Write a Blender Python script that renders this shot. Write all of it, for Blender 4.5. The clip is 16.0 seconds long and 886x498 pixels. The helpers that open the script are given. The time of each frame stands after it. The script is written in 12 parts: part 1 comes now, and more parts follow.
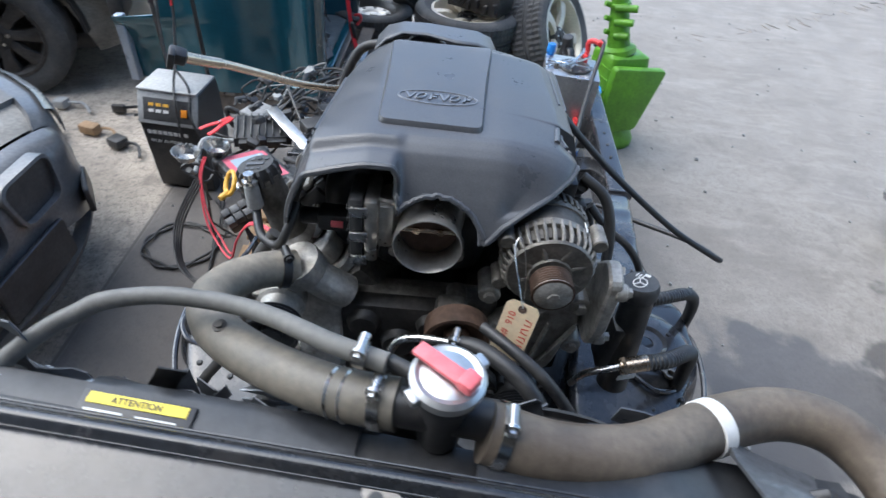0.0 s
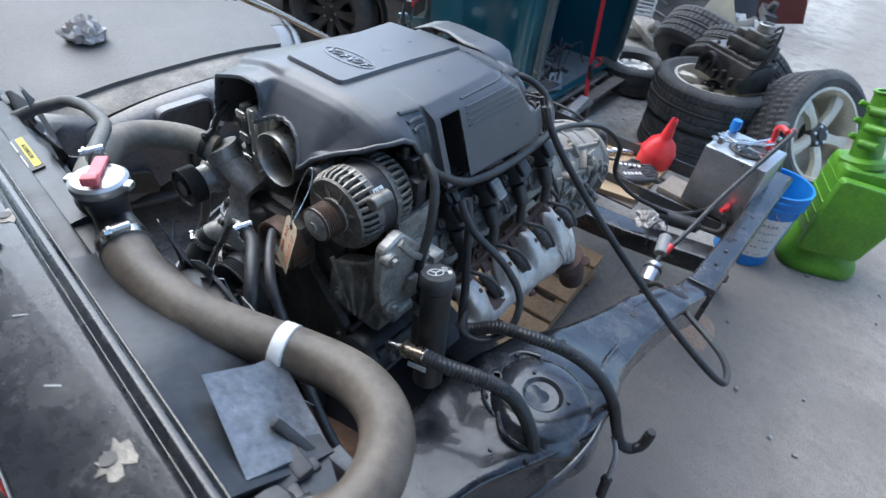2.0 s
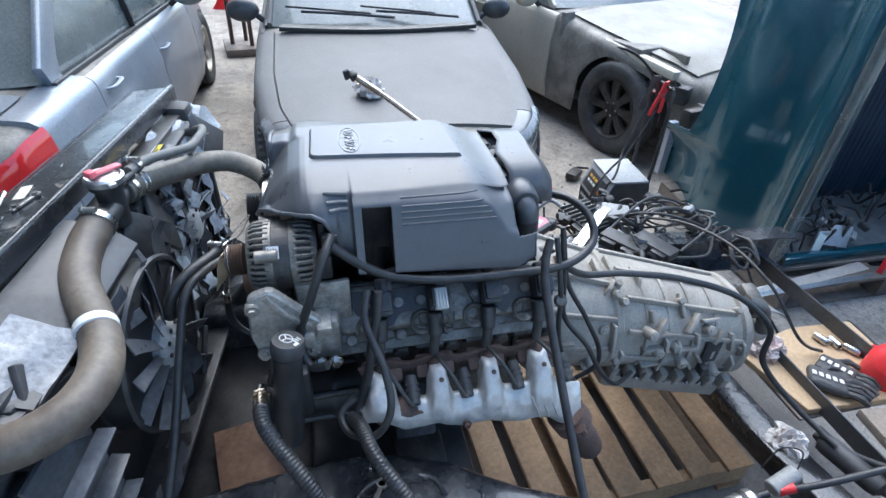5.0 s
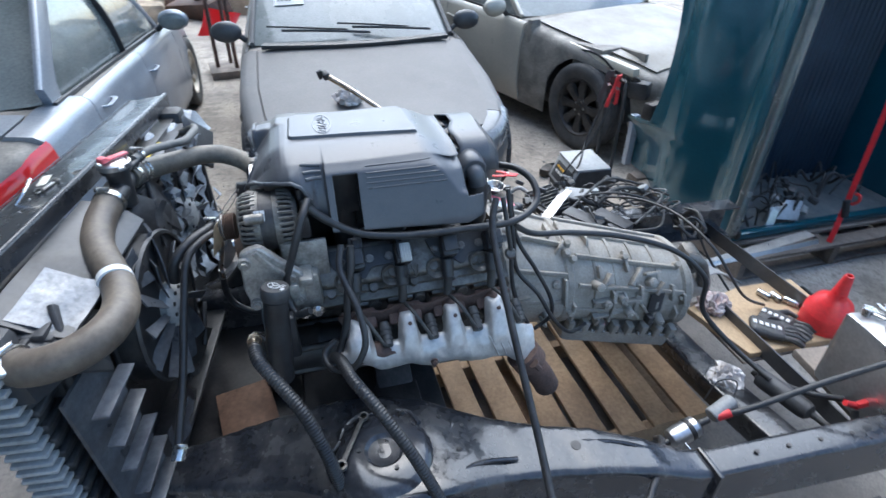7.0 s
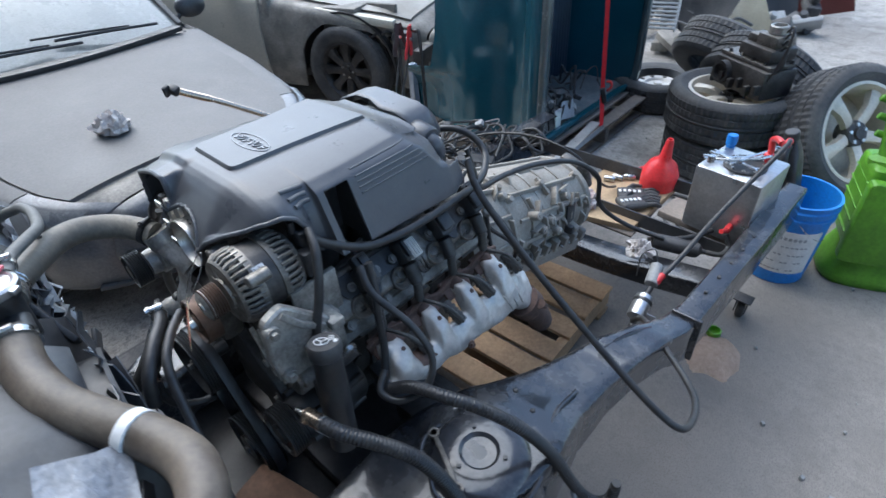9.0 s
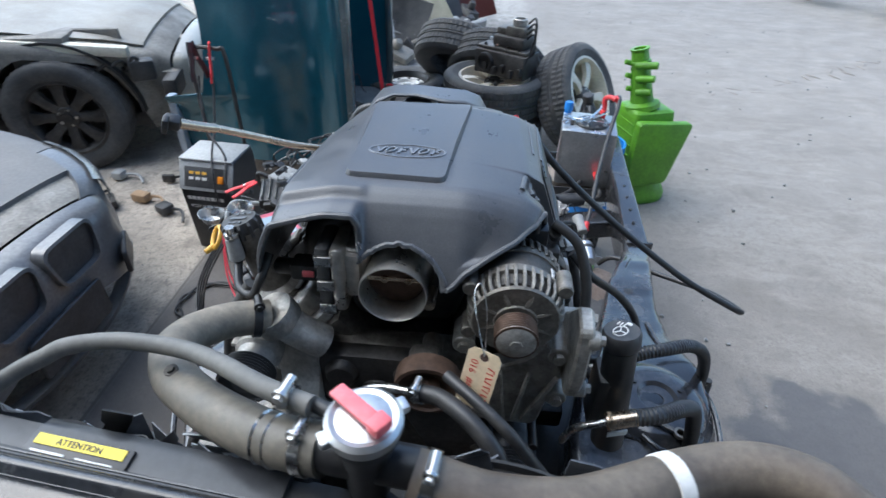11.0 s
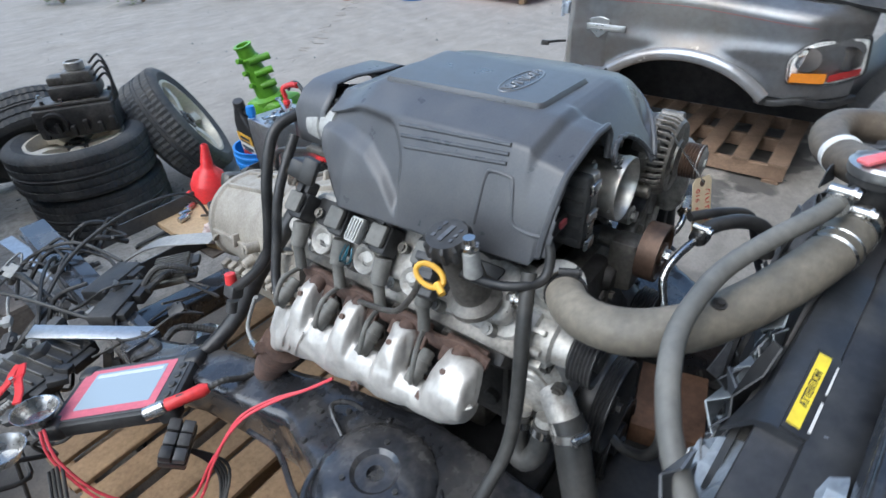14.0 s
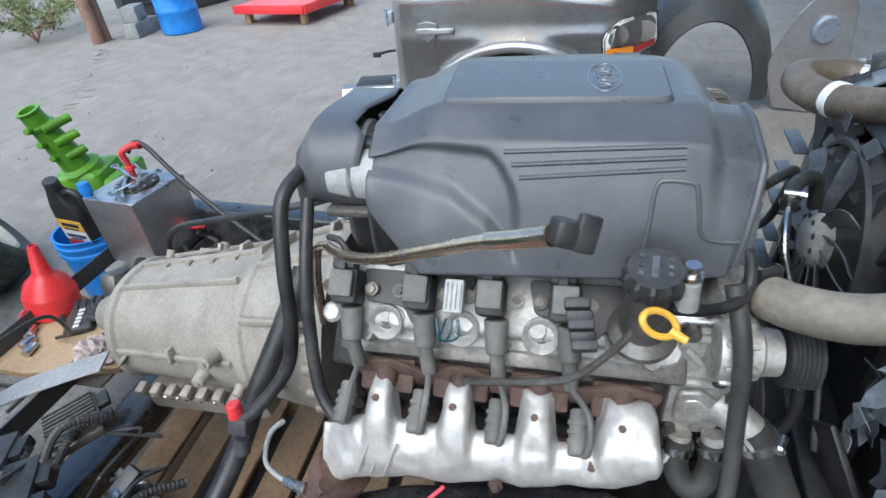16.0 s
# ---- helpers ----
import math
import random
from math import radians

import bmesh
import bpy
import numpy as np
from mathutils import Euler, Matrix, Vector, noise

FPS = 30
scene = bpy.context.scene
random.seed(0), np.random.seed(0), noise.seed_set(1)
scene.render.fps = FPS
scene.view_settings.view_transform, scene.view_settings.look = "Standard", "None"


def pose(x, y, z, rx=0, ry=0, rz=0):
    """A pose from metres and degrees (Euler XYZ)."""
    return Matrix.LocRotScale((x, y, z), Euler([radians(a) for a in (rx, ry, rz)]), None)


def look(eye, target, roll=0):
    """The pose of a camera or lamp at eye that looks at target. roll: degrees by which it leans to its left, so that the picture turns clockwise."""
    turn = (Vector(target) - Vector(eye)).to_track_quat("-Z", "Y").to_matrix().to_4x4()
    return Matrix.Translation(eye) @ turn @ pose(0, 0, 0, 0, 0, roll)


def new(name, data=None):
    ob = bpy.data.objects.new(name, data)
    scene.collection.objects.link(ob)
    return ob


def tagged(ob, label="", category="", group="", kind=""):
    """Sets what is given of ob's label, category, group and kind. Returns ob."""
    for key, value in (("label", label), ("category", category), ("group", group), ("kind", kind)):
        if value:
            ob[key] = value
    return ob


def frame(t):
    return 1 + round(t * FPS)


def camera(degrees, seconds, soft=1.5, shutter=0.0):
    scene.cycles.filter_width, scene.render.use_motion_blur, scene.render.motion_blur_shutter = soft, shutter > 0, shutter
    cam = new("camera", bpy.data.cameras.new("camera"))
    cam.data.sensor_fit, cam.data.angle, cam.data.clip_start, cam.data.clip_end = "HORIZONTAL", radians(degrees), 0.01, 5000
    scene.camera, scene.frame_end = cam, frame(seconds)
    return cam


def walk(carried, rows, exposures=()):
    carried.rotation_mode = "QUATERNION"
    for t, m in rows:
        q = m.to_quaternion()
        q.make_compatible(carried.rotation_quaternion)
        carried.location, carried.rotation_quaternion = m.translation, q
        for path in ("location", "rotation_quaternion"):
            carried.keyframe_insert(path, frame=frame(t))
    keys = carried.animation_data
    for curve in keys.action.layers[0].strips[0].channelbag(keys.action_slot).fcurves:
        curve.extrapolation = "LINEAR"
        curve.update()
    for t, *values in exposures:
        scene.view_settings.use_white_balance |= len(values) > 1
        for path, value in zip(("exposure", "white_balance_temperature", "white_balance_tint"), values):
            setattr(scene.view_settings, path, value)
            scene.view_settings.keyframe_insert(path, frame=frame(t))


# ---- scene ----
cam = camera(80.3, 16.0, shutter=0.35)
PATH = [
    (0, (-0.011, -0.74, 1.622), (0.086, 0.734, 0.274), 7.6),
    (0.5, (0.171, -0.749, 1.615), (-0.011, 0.714, 0.263), 6.7),
    (1, (0.361, -0.678, 1.619), (-0.079, 0.724, 0.263), 6.2),
    (1.5, (0.545, -0.68, 1.614), (-0.104, 0.652, 0.271), 6.9),
    (2, (0.698, -0.66, 1.639), (-0.137, 0.594, 0.324), 7.3),
    (2.5, (0.794, -0.498, 1.641), (-0.222, 0.658, 0.363), 7.3),
    (3, (0.855, -0.386, 1.664), (-0.311, 0.635, 0.4), 7.0),
    (3.5, (1.004, -0.289, 1.685), (-0.301, 0.571, 0.437), 6.0),
    (4, (1.049, -0.177, 1.688), (-0.359, 0.514, 0.447), 5.4),
    (4.5, (1.001, -0.073, 1.7), (-0.519, 0.43, 0.502), 4.2),
    (4.7, (1.008, -0.06, 1.711), (-0.541, 0.367, 0.519), 3.7),
    (6.8, (1.273, -0.025, 1.728), (-0.344, 0.344, 0.61), 0.7),
    (7, (1.271, -0.03, 1.721), (-0.329, 0.396, 0.599), -0.0),
    (7.5, (1.19, -0.105, 1.695), (-0.344, 0.48, 0.552), -1.5),
    (8, (1.137, -0.203, 1.706), (-0.284, 0.573, 0.533), -3.2),
    (8.5, (1.114, -0.284, 1.701), (-0.166, 0.685, 0.507), -3.9),
    (9, (0.929, -0.437, 1.7), (-0.169, 0.696, 0.47), -4.2),
    (9.2, (0.855, -0.494, 1.687), (-0.166, 0.699, 0.448), -4.2),
    (11.3, (0.015, -0.753, 1.599), (0.087, 0.875, 0.44), 2.9),
    (11.5, (-0.038, -0.721, 1.582), (0.152, 0.911, 0.442), 3.3),
    (12, (-0.182, -0.655, 1.557), (0.273, 0.948, 0.452), 3.2),
    (12.5, (-0.387, -0.669, 1.558), (0.329, 0.844, 0.464), 2.1),
    (13, (-0.513, -0.617, 1.542), (0.429, 0.758, 0.436), 0.2),
    (13.5, (-0.575, -0.51, 1.519), (0.561, 0.694, 0.396), -1.5),
    (14, (-0.719, -0.405, 1.506), (0.562, 0.627, 0.369), -2.9),
    (14.5, (-0.807, -0.328, 1.508), (0.605, 0.516, 0.371), -3.6),
    (15, (-0.777, -0.198, 1.49), (0.738, 0.463, 0.363), -4.0),
    (15.5, (-0.763, -0.055, 1.476), (0.817, 0.464, 0.365), -4.7),
    (16, (-0.745, 0.044, 1.48), (0.845, 0.481, 0.349), -5.3),
]
walk(cam, [(t, look(eye, target, roll)) for t, eye, target, roll in PATH],
     exposures=[(0.0, 1.33, 5950, 6), (1.5, 1.30, 5850, 5), (3.5, 1.44, 5700, 5), (4.7, 1.47, 5700, 5), (7.5, 1.32, 5730, 5), (9.0, 1.21, 5750, 5), (11.5, 1.26, 5820, 4), (12.5, 1.08, 5850, 4), (16.0, 0.99, 5950, 4)])


# ---- daylight: open yard under thin bright cloud ----
world = bpy.data.worlds.new("sky")
scene.world = world
world.use_nodes = True
wn = world.node_tree.nodes
sky = wn.new("ShaderNodeTexSky")
sky.sky_type = 'NISHITA'
sky.sun_disc = False
sky.sun_elevation = radians(54)
sky.sun_rotation = radians(-80)
sky.air_density, sky.dust_density = 1.0, 2.0
wn["Background"].inputs["Strength"].default_value = 0.15
world.node_tree.links.new(sky.outputs[0], wn["Background"].inputs["Color"])

sun_data = bpy.data.lights.new("sun", 'SUN')
sun_data.energy, sun_data.angle, sun_data.color = 1.6, radians(80), (1.0, 0.98, 0.95)
sun = new("sun", sun_data)
# thin cloud: a wide soft sun from beyond the parked cars
az, el = radians(-80), radians(54)
sun.matrix_world = look((0, 0, 10), (-10 * math.sin(az) * math.cos(el), -10 * math.cos(az) * math.cos(el), 10 - 10 * math.sin(el)))


# ---- helpers for meshes and materials ----
WORLD = {}


def shader(name, col, rough=0.5, metal=0.0, var=0.2, scale=6.0, bump=0.15, fine=90.0, col2=None, mix2=0.45, patch=1.6, coat=0.0, spread=0.12, alpha_spec=0.5):
    """A procedural surface: two scales of colour, uneven gloss, fine relief."""
    m = bpy.data.materials.new(name)
    m.use_nodes = True
    n, l = m.node_tree.nodes, m.node_tree.links
    p = n["Principled BSDF"]
    tc = n.new("ShaderNodeTexCoord")
    oi = n.new("ShaderNodeObjectInfo")
    add = n.new("ShaderNodeVectorMath")
    add.operation = 'MULTIPLY_ADD'
    l.new(oi.outputs["Random"], add.inputs[0])
    add.inputs[1].default_value = (17.0, 9.0, 5.0)
    l.new(tc.outputs["Object"], add.inputs[2])

    def noise_tex(s, detail, rgh=0.6):
        t = n.new("ShaderNodeTexNoise")
        t.inputs["Scale"].default_value, t.inputs["Detail"].default_value, t.inputs["Roughness"].default_value = s, detail, rgh
        l.new(add.outputs[0], t.inputs["Vector"])
        return t

    big, mid, small = noise_tex(patch, 3), noise_tex(scale, 6, 0.65), noise_tex(fine, 3)
    c2 = col2 or tuple(min(1, c * (1 + 1.2 * var) + 0.02 * var) for c in col)
    ramp = n.new("ShaderNodeMapRange")
    ramp.inputs["From Min"].default_value, ramp.inputs["From Max"].default_value = mix2 - 0.12, mix2 + 0.28
    l.new(mid.outputs["Fac"], ramp.inputs["Value"])
    mix = n.new("ShaderNodeMix")
    mix.data_type = 'RGBA'
    mix.inputs["A"].default_value, mix.inputs["B"].default_value = (*col, 1), (*c2, 1)
    l.new(ramp.outputs[0], mix.inputs["Factor"])
    hsv = n.new("ShaderNodeHueSaturation")
    vr = n.new("ShaderNodeMapRange")
    vr.inputs["From Min"].default_value, vr.inputs["From Max"].default_value = 0.3, 0.7
    vr.inputs["To Min"].default_value, vr.inputs["To Max"].default_value = 1 - var, 1 + var
    l.new(big.outputs["Fac"], vr.inputs["Value"])
    # fine dirt on top of the broad tone
    sr = n.new("ShaderNodeMapRange")
    sr.inputs["From Min"].default_value, sr.inputs["From Max"].default_value = 0.3, 0.7
    gr = min(0.30, 0.06 + 0.5 * var)
    sr.inputs["To Min"].default_value, sr.inputs["To Max"].default_value = 1 - gr, 1 + gr
    l.new(small.outputs["Fac"], sr.inputs["Value"])
    vm = n.new("ShaderNodeMath")
    vm.operation = 'MULTIPLY'
    l.new(vr.outputs[0], vm.inputs[0])
    l.new(sr.outputs[0], vm.inputs[1])
    l.new(vm.outputs[0], hsv.inputs["Value"])
    l.new(mix.outputs["Result"], hsv.inputs["Color"])
    l.new(hsv.outputs["Color"], p.inputs["Base Color"])
    rr = n.new("ShaderNodeMapRange")
    rr.inputs["From Min"].default_value, rr.inputs["From Max"].default_value = 0.3, 0.7
    rr.inputs["To Min"].default_value, rr.inputs["To Max"].default_value = max(0.03, rough - spread), min(1, rough + spread)
    l.new(mid.outputs["Fac"], rr.inputs["Value"])
    l.new(rr.outputs[0], p.inputs["Roughness"])
    p.inputs["Metallic"].default_value = metal
    p.inputs["Coat Weight"].default_value = coat
    p.inputs["Specular IOR Level"].default_value = alpha_spec
    if bump:
        addh = n.new("ShaderNodeMath")
        addh.operation = 'MULTIPLY_ADD'
        l.new(mid.outputs["Fac"], addh.inputs[0])
        addh.inputs[1].default_value = 2.0
        l.new(small.outputs["Fac"], addh.inputs[2])
        b = n.new("ShaderNodeBump")
        b.inputs["Strength"].default_value, b.inputs["Distance"].default_value = bump, 0.002
        l.new(addh.outputs[0], b.inputs["Height"])
        l.new(b.outputs[0], p.inputs["Normal"])
    return m


def thing(name, label, category, at=(0, 0, 0), group="", kind=""):
    ob = new(name)
    ob.empty_display_size = 0.1
    ob.matrix_basis = at if isinstance(at, Matrix) else Matrix.Translation(at)
    WORLD[ob] = ob.matrix_basis.copy()
    return tagged(ob, label, category, group, kind)


def finish(bm, name, material, sharp=38):
    bmesh.ops.recalc_face_normals(bm, faces=bm.faces)
    lim = radians(sharp)
    for f in bm.faces:
        f.smooth = True
    for e in bm.edges:
        e.smooth = e.calc_face_angle(0.0) < lim
    me = bpy.data.meshes.new(name)
    bm.to_mesh(me)
    bm.free()
    for m in material if isinstance(material, (list, tuple)) else [material]:
        me.materials.append(m)
    return me


# parts whose loose pieces become parts of their own: main name, name of the pieces
SPLIT = {"spigots": ("spigot", "spigot"), "weld_bead": ("weld_bead", "weld_bead"), "housing": ("housing", "cooling_rib"), "pump_body": ("pump_body", "casting_boss"), "casting": ("casting", "casting_lug"), "plenum": ("plenum", "runner"), "legs": ("leg", "leg"),
         "block": ("block", "block_boss"), "exhaust_manifold": ("exhaust_manifold", "exhaust_port"), "shroud_panels": ("shroud_panel", "shroud_panel"), "core_fins": ("fin", "fin"),
         "corner_clips": ("clip", "clip"), "flange_bolts": ("bolt", "bolt"), "plate_bolts": ("bolt", "bolt"), "shroud_frame": ("shroud_frame", "frame_bar"), "end_tank": ("end_tank", "tank_rib"),
         "rivets": ("rivet", "rivet"), "tower_holes": ("hole", "hole"), "print_bars": ("print_bar", "print_bar"), "brand_bars": ("brand_bar", "brand_bar"), "feet": ("foot", "foot"),
         "chalk_bars": ("chalk_bar", "chalk_bar"), "scratches": ("scratch", "scratch"), "engine_mount": ("engine_mount", "mount_block"), "coil_bracket": ("coil_bracket", "coil_bracket"),
         "torn_foam": ("torn_foam", "torn_foam"), "chipped_paint": ("paint_chip", "paint_chip"), "label_print": ("print_bar", "print_bar"), "foot_block": ("foot_block", "foot_block"), "fork": ("fork", "fork_arm"), "manifold_bolts": ("bolt", "bolt"), "coil_bolts": ("bolt", "bolt"), "pan_bolts": ("bolt", "bolt"), "cover_clips": ("clip", "clip"),
         "cap_print": ("print_bar", "print_bar"), "badge_strokes": ("badge_stroke", "badge_stroke"), "handwriting_strokes": ("ink_stroke", "ink_stroke"), "plug_wires": ("plug_wire", "plug_wire")}


def islands(bm):
    """The loose pieces of a mesh, largest first, each as a bmesh."""
    bm.verts.index_update()
    seen, out = set(), []
    for v in bm.verts:
        if v in seen:
            continue
        seen.add(v)
        group, todo = [v], [v]
        while todo:
            for e in todo.pop().link_edges:
                for w in e.verts:
                    if w not in seen:
                        seen.add(w)
                        group.append(w)
                        todo.append(w)
        out.append(group)
    out.sort(key=len, reverse=True)
    for group in out:
        b = bmesh.new()
        new_of = {v: b.verts.new(v.co) for v in group}
        for f in {f for v in group for f in v.link_faces}:
            b.faces.new([new_of[v] for v in f.verts])
        yield b


def part(name, bm, material, parent, label="", sharp=38):
    """One mesh object under a thing or a part; bm is in the world's metres."""
    if name in SPLIT:
        main, piece = SPLIT[name]
        first = None
        for b in islands(bm):
            b.transform(WORLD[parent].inverted())
            nm = main if first is None else piece
            ob = new(nm, finish(b, nm, material, sharp))
            ob.parent = parent
            WORLD[ob] = WORLD[parent]
            tagged(ob, label if first is None or main == piece else "")
            first = first or ob
        bm.free()
        return first
    bm.transform(WORLD[parent].inverted())
    ob = new(name, finish(bm, name, material, sharp))
    ob.parent = parent
    WORLD[ob] = WORLD[parent]
    return tagged(ob, label)


def solid(name, bm, material, label, category="", kind="", group="", sharp=38):
    """A thing that is one mesh; its origin goes to the middle of its foot."""
    lo = [min(v.co[i] for v in bm.verts) for i in range(3)]
    hi = [max(v.co[i] for v in bm.verts) for i in range(3)]
    o = Vector(((lo[0] + hi[0]) / 2, (lo[1] + hi[1]) / 2, lo[2]))
    bmesh.ops.translate(bm, verts=bm.verts, vec=-o)
    ob = new(name, finish(bm, name, material, sharp))
    ob.location = o
    WORLD[ob] = Matrix.Translation(o)
    return tagged(ob, label, category, group, kind)


def bm_new():
    return bmesh.new()


def box(bm, c, s, bevel=0.0, rot=(0, 0, 0), m=None, seg=2):
    """A box of size s centred at c, turned by rot (degrees), with rounded edges; m: a frame round it."""
    mat = (m or Matrix()) @ pose(*c, *rot) @ Matrix.Diagonal((*s, 1))
    made = bmesh.ops.create_cube(bm, size=1.0, matrix=mat)
    if bevel:
        es = {e for v in made["verts"] for e in v.link_edges}
        bmesh.ops.bevel(bm, geom=list(es), offset=min(bevel, 0.45 * min(s)), segments=seg, affect='EDGES', profile=0.5)
    return bm


def axis_frame(p0, p1):
    d = Vector(p1) - Vector(p0)
    q = d.to_track_quat('Z', 'Y').to_matrix().to_4x4()
    return Matrix.Translation(p0) @ q, d.length


def lathe(bm, prof, p0, p1, seg=24, m=None, start=0.0, sweep=360.0):
    """Turns the profile (radius, share of the way from p0 to p1) round that axis."""
    fr, ln = axis_frame(p0, p1)
    if m:
        fr = m @ fr
    full = sweep >= 359.9
    cnt = seg if full else seg + 1
    rings = []
    for r, h in prof:
        ring = []
        for k in range(cnt):
            a = radians(start + sweep * k / seg)
            ring.append(bm.verts.new(fr @ Vector((max(r, 1e-5) * math.cos(a), max(r, 1e-5) * math.sin(a), h * ln))))
        rings.append(ring)
    for a, b in zip(rings, rings[1:]):
        for k in range(seg):
            j = (k + 1) % cnt
            bm.faces.new((a[k], a[j], b[j], b[k]))
    if full:
        for ring, (r, _) in ((rings[0], prof[0]), (rings[-1], prof[-1])):
            if r > 1e-4:
                bm.faces.new(ring)
    return bm


def cyl(bm, p0, p1, r, r1=None, seg=16, bevel=0.0, m=None):
    r1 = r if r1 is None else r1
    ln = (Vector(p1) - Vector(p0)).length
    if bevel:
        b = bevel / ln
        prof = [(r - bevel, 0), (r, b), (r1, 1 - b), (r1 - bevel, 1)]
    else:
        prof = [(r, 0), (r1, 1)]
    return lathe(bm, prof, p0, p1, seg, m)


def spline(pts, steps=8, closed=False):
    """Catmull-Rom through the points."""
    ps = [Vector(p) for p in pts]
    n = len(ps)
    out = []
    for i in range(n if closed else n - 1):
        g = (lambda k: ps[k % n]) if closed else (lambda k: ps[max(0, min(n - 1, k))])
        a, b, c, d = g(i - 1), g(i), g(i + 1), g(i + 2)
        for s in range(steps):
            t = s / steps
            out.append(0.5 * ((2 * b) + (c - a) * t + (2 * a - 5 * b + 4 * c - d) * t * t + (3 * b - a - 3 * c + d) * t ** 3))
    if not closed:
        out.append(ps[-1])
    return out


def sweep(bm, path, section, closed=False, caps=True, radius=None, up=(0, 0, 1)):
    """Carries a closed section (x, y pairs) along a path without twist; radius(i, share) scales it."""
    n = len(path)
    t0 = (path[1] - path[0]).normalized()
    u = Vector(up)
    if abs(t0.dot(u)) > 0.95:
        u = Vector((1, 0, 0))
    side = t0.cross(u).normalized()
    rings = []
    for i in range(n):
        t = (path[(i + 1) % n] - path[i - 1]) if closed or 0 < i < n - 1 else (path[1] - path[0] if i == 0 else path[-1] - path[-2])
        t.normalize()
        side = (side - t * side.dot(t)).normalized()
        top = side.cross(t)
        k = radius(i, i / (n - 1)) if radius else 1.0
        rings.append([bm.verts.new(path[i] + (side * x + top * y) * k) for x, y in section])
    m = len(section)
    for i in range(n if closed else n - 1):
        a, b = rings[i], rings[(i + 1) % n]
        for k in range(m):
            bm.faces.new((a[k], a[(k + 1) % m], b[(k + 1) % m], b[k]))
    if caps and not closed:
        bm.faces.new(rings[0])
        bm.faces.new(rings[-1])
    return bm


def circle(r, seg=12, sy=1.0):
    return [(r * math.cos(2 * math.pi * k / seg), sy * r * math.sin(2 * math.pi * k / seg)) for k in range(seg)]


def tube(bm, pts, r, seg=10, steps=8, ribs=0.0, pitch=0.007, closed=False, bore=0.0, r1=None):
    """A hose, wire or bent pipe through the points; ribs: depth of corrugation."""
    path = spline(pts, steps, closed)
    if ribs:
        dense, run = [], 0.0
        total = sum((b - a).length for a, b in zip(path, path[1:]))
        cnt = max(4, int(total / (pitch / 2)))
        acc = [0.0]
        for a, b in zip(path, path[1:]):
            acc.append(acc[-1] + (b - a).length)
        j = 0
        for k in range(cnt + 1):
            s = total * k / cnt
            while j < len(acc) - 2 and acc[j + 1] < s:
                j += 1
            f = (s - acc[j]) / max(1e-9, acc[j + 1] - acc[j])
            dense.append(path[j].lerp(path[j + 1], min(1, f)))
        return sweep(bm, dense, circle(1, seg), radius=lambda i, s: r - (ribs if i % 2 else 0))
    rad = (lambda i, s: r) if r1 is None else (lambda i, s: r + (r1 - r) * s)
    return sweep(bm, path, circle(1, seg), closed=closed, radius=rad)


def prism(bm, outline, m, depth, bevel=0.0, seg=1):
    """A flat outline (x, y pairs) in the frame m, drawn out along its z."""
    vs = [bm.verts.new(m @ Vector((x, y, 0))) for x, y in outline]
    f = bm.faces.new(vs)
    ex = bmesh.ops.extrude_face_region(bm, geom=[f])
    top = [v for v in ex["geom"] if isinstance(v, bmesh.types.BMVert)]
    d = (m.to_3x3() @ Vector((0, 0, 1))) * depth
    bmesh.ops.translate(bm, verts=top, vec=d)
    if bevel:
        es = {e for v in vs + top for e in v.link_edges}
        bmesh.ops.bevel(bm, geom=list(es), offset=bevel, segments=seg, affect='EDGES', profile=0.5)
    return bm


def rounded(corners, n=4):
    """A closed outline with rounded corners from (x, y, radius)."""
    out, k = [], len(corners)
    for i in range(k):
        x, y, r = corners[i]
        p, a, b = Vector((x, y)), Vector(corners[i - 1][:2]), Vector(corners[(i + 1) % k][:2])
        da, db = (a - p), (b - p)
        ra, rb = min(r, da.length * 0.48), min(r, db.length * 0.48)
        p0, p1 = p + da.normalized() * ra, p + db.normalized() * rb
        if r <= 0:
            out.append((p.x, p.y))
            continue
        for s in range(n + 1):
            t = s / n
            q = p0 * (1 - t) ** 2 + p * 2 * t * (1 - t) + p1 * t * t
            out.append((q.x, q.y))
    return out


def rect(w, h, r=0.0, n=4):
    return rounded([(-w / 2, -h / 2, r), (w / 2, -h / 2, r), (w / 2, h / 2, r), (-w / 2, h / 2, r)], n)


def bolt(bm, p, d, r=0.006, h=0.006, m=None):
    d = Vector(d).normalized()
    p = Vector(p)
    cyl(bm, p - d * 0.002, p + d * 0.0015, r * 1.6, seg=12, m=m)
    cyl(bm, p, p + d * h, r, seg=6, m=m)


def loft(bm, rings, caps=True, closed=True):
    vs = [[bm.verts.new(p) for p in r] for r in rings]
    n = len(vs[0])
    for a, b in zip(vs, vs[1:]):
        for k in range(n if closed else n - 1):
            bm.faces.new((a[k], a[(k + 1) % n], b[(k + 1) % n], b[k]))
    if caps:
        bm.faces.new(vs[0])
        bm.faces.new(vs[-1])
    return bm


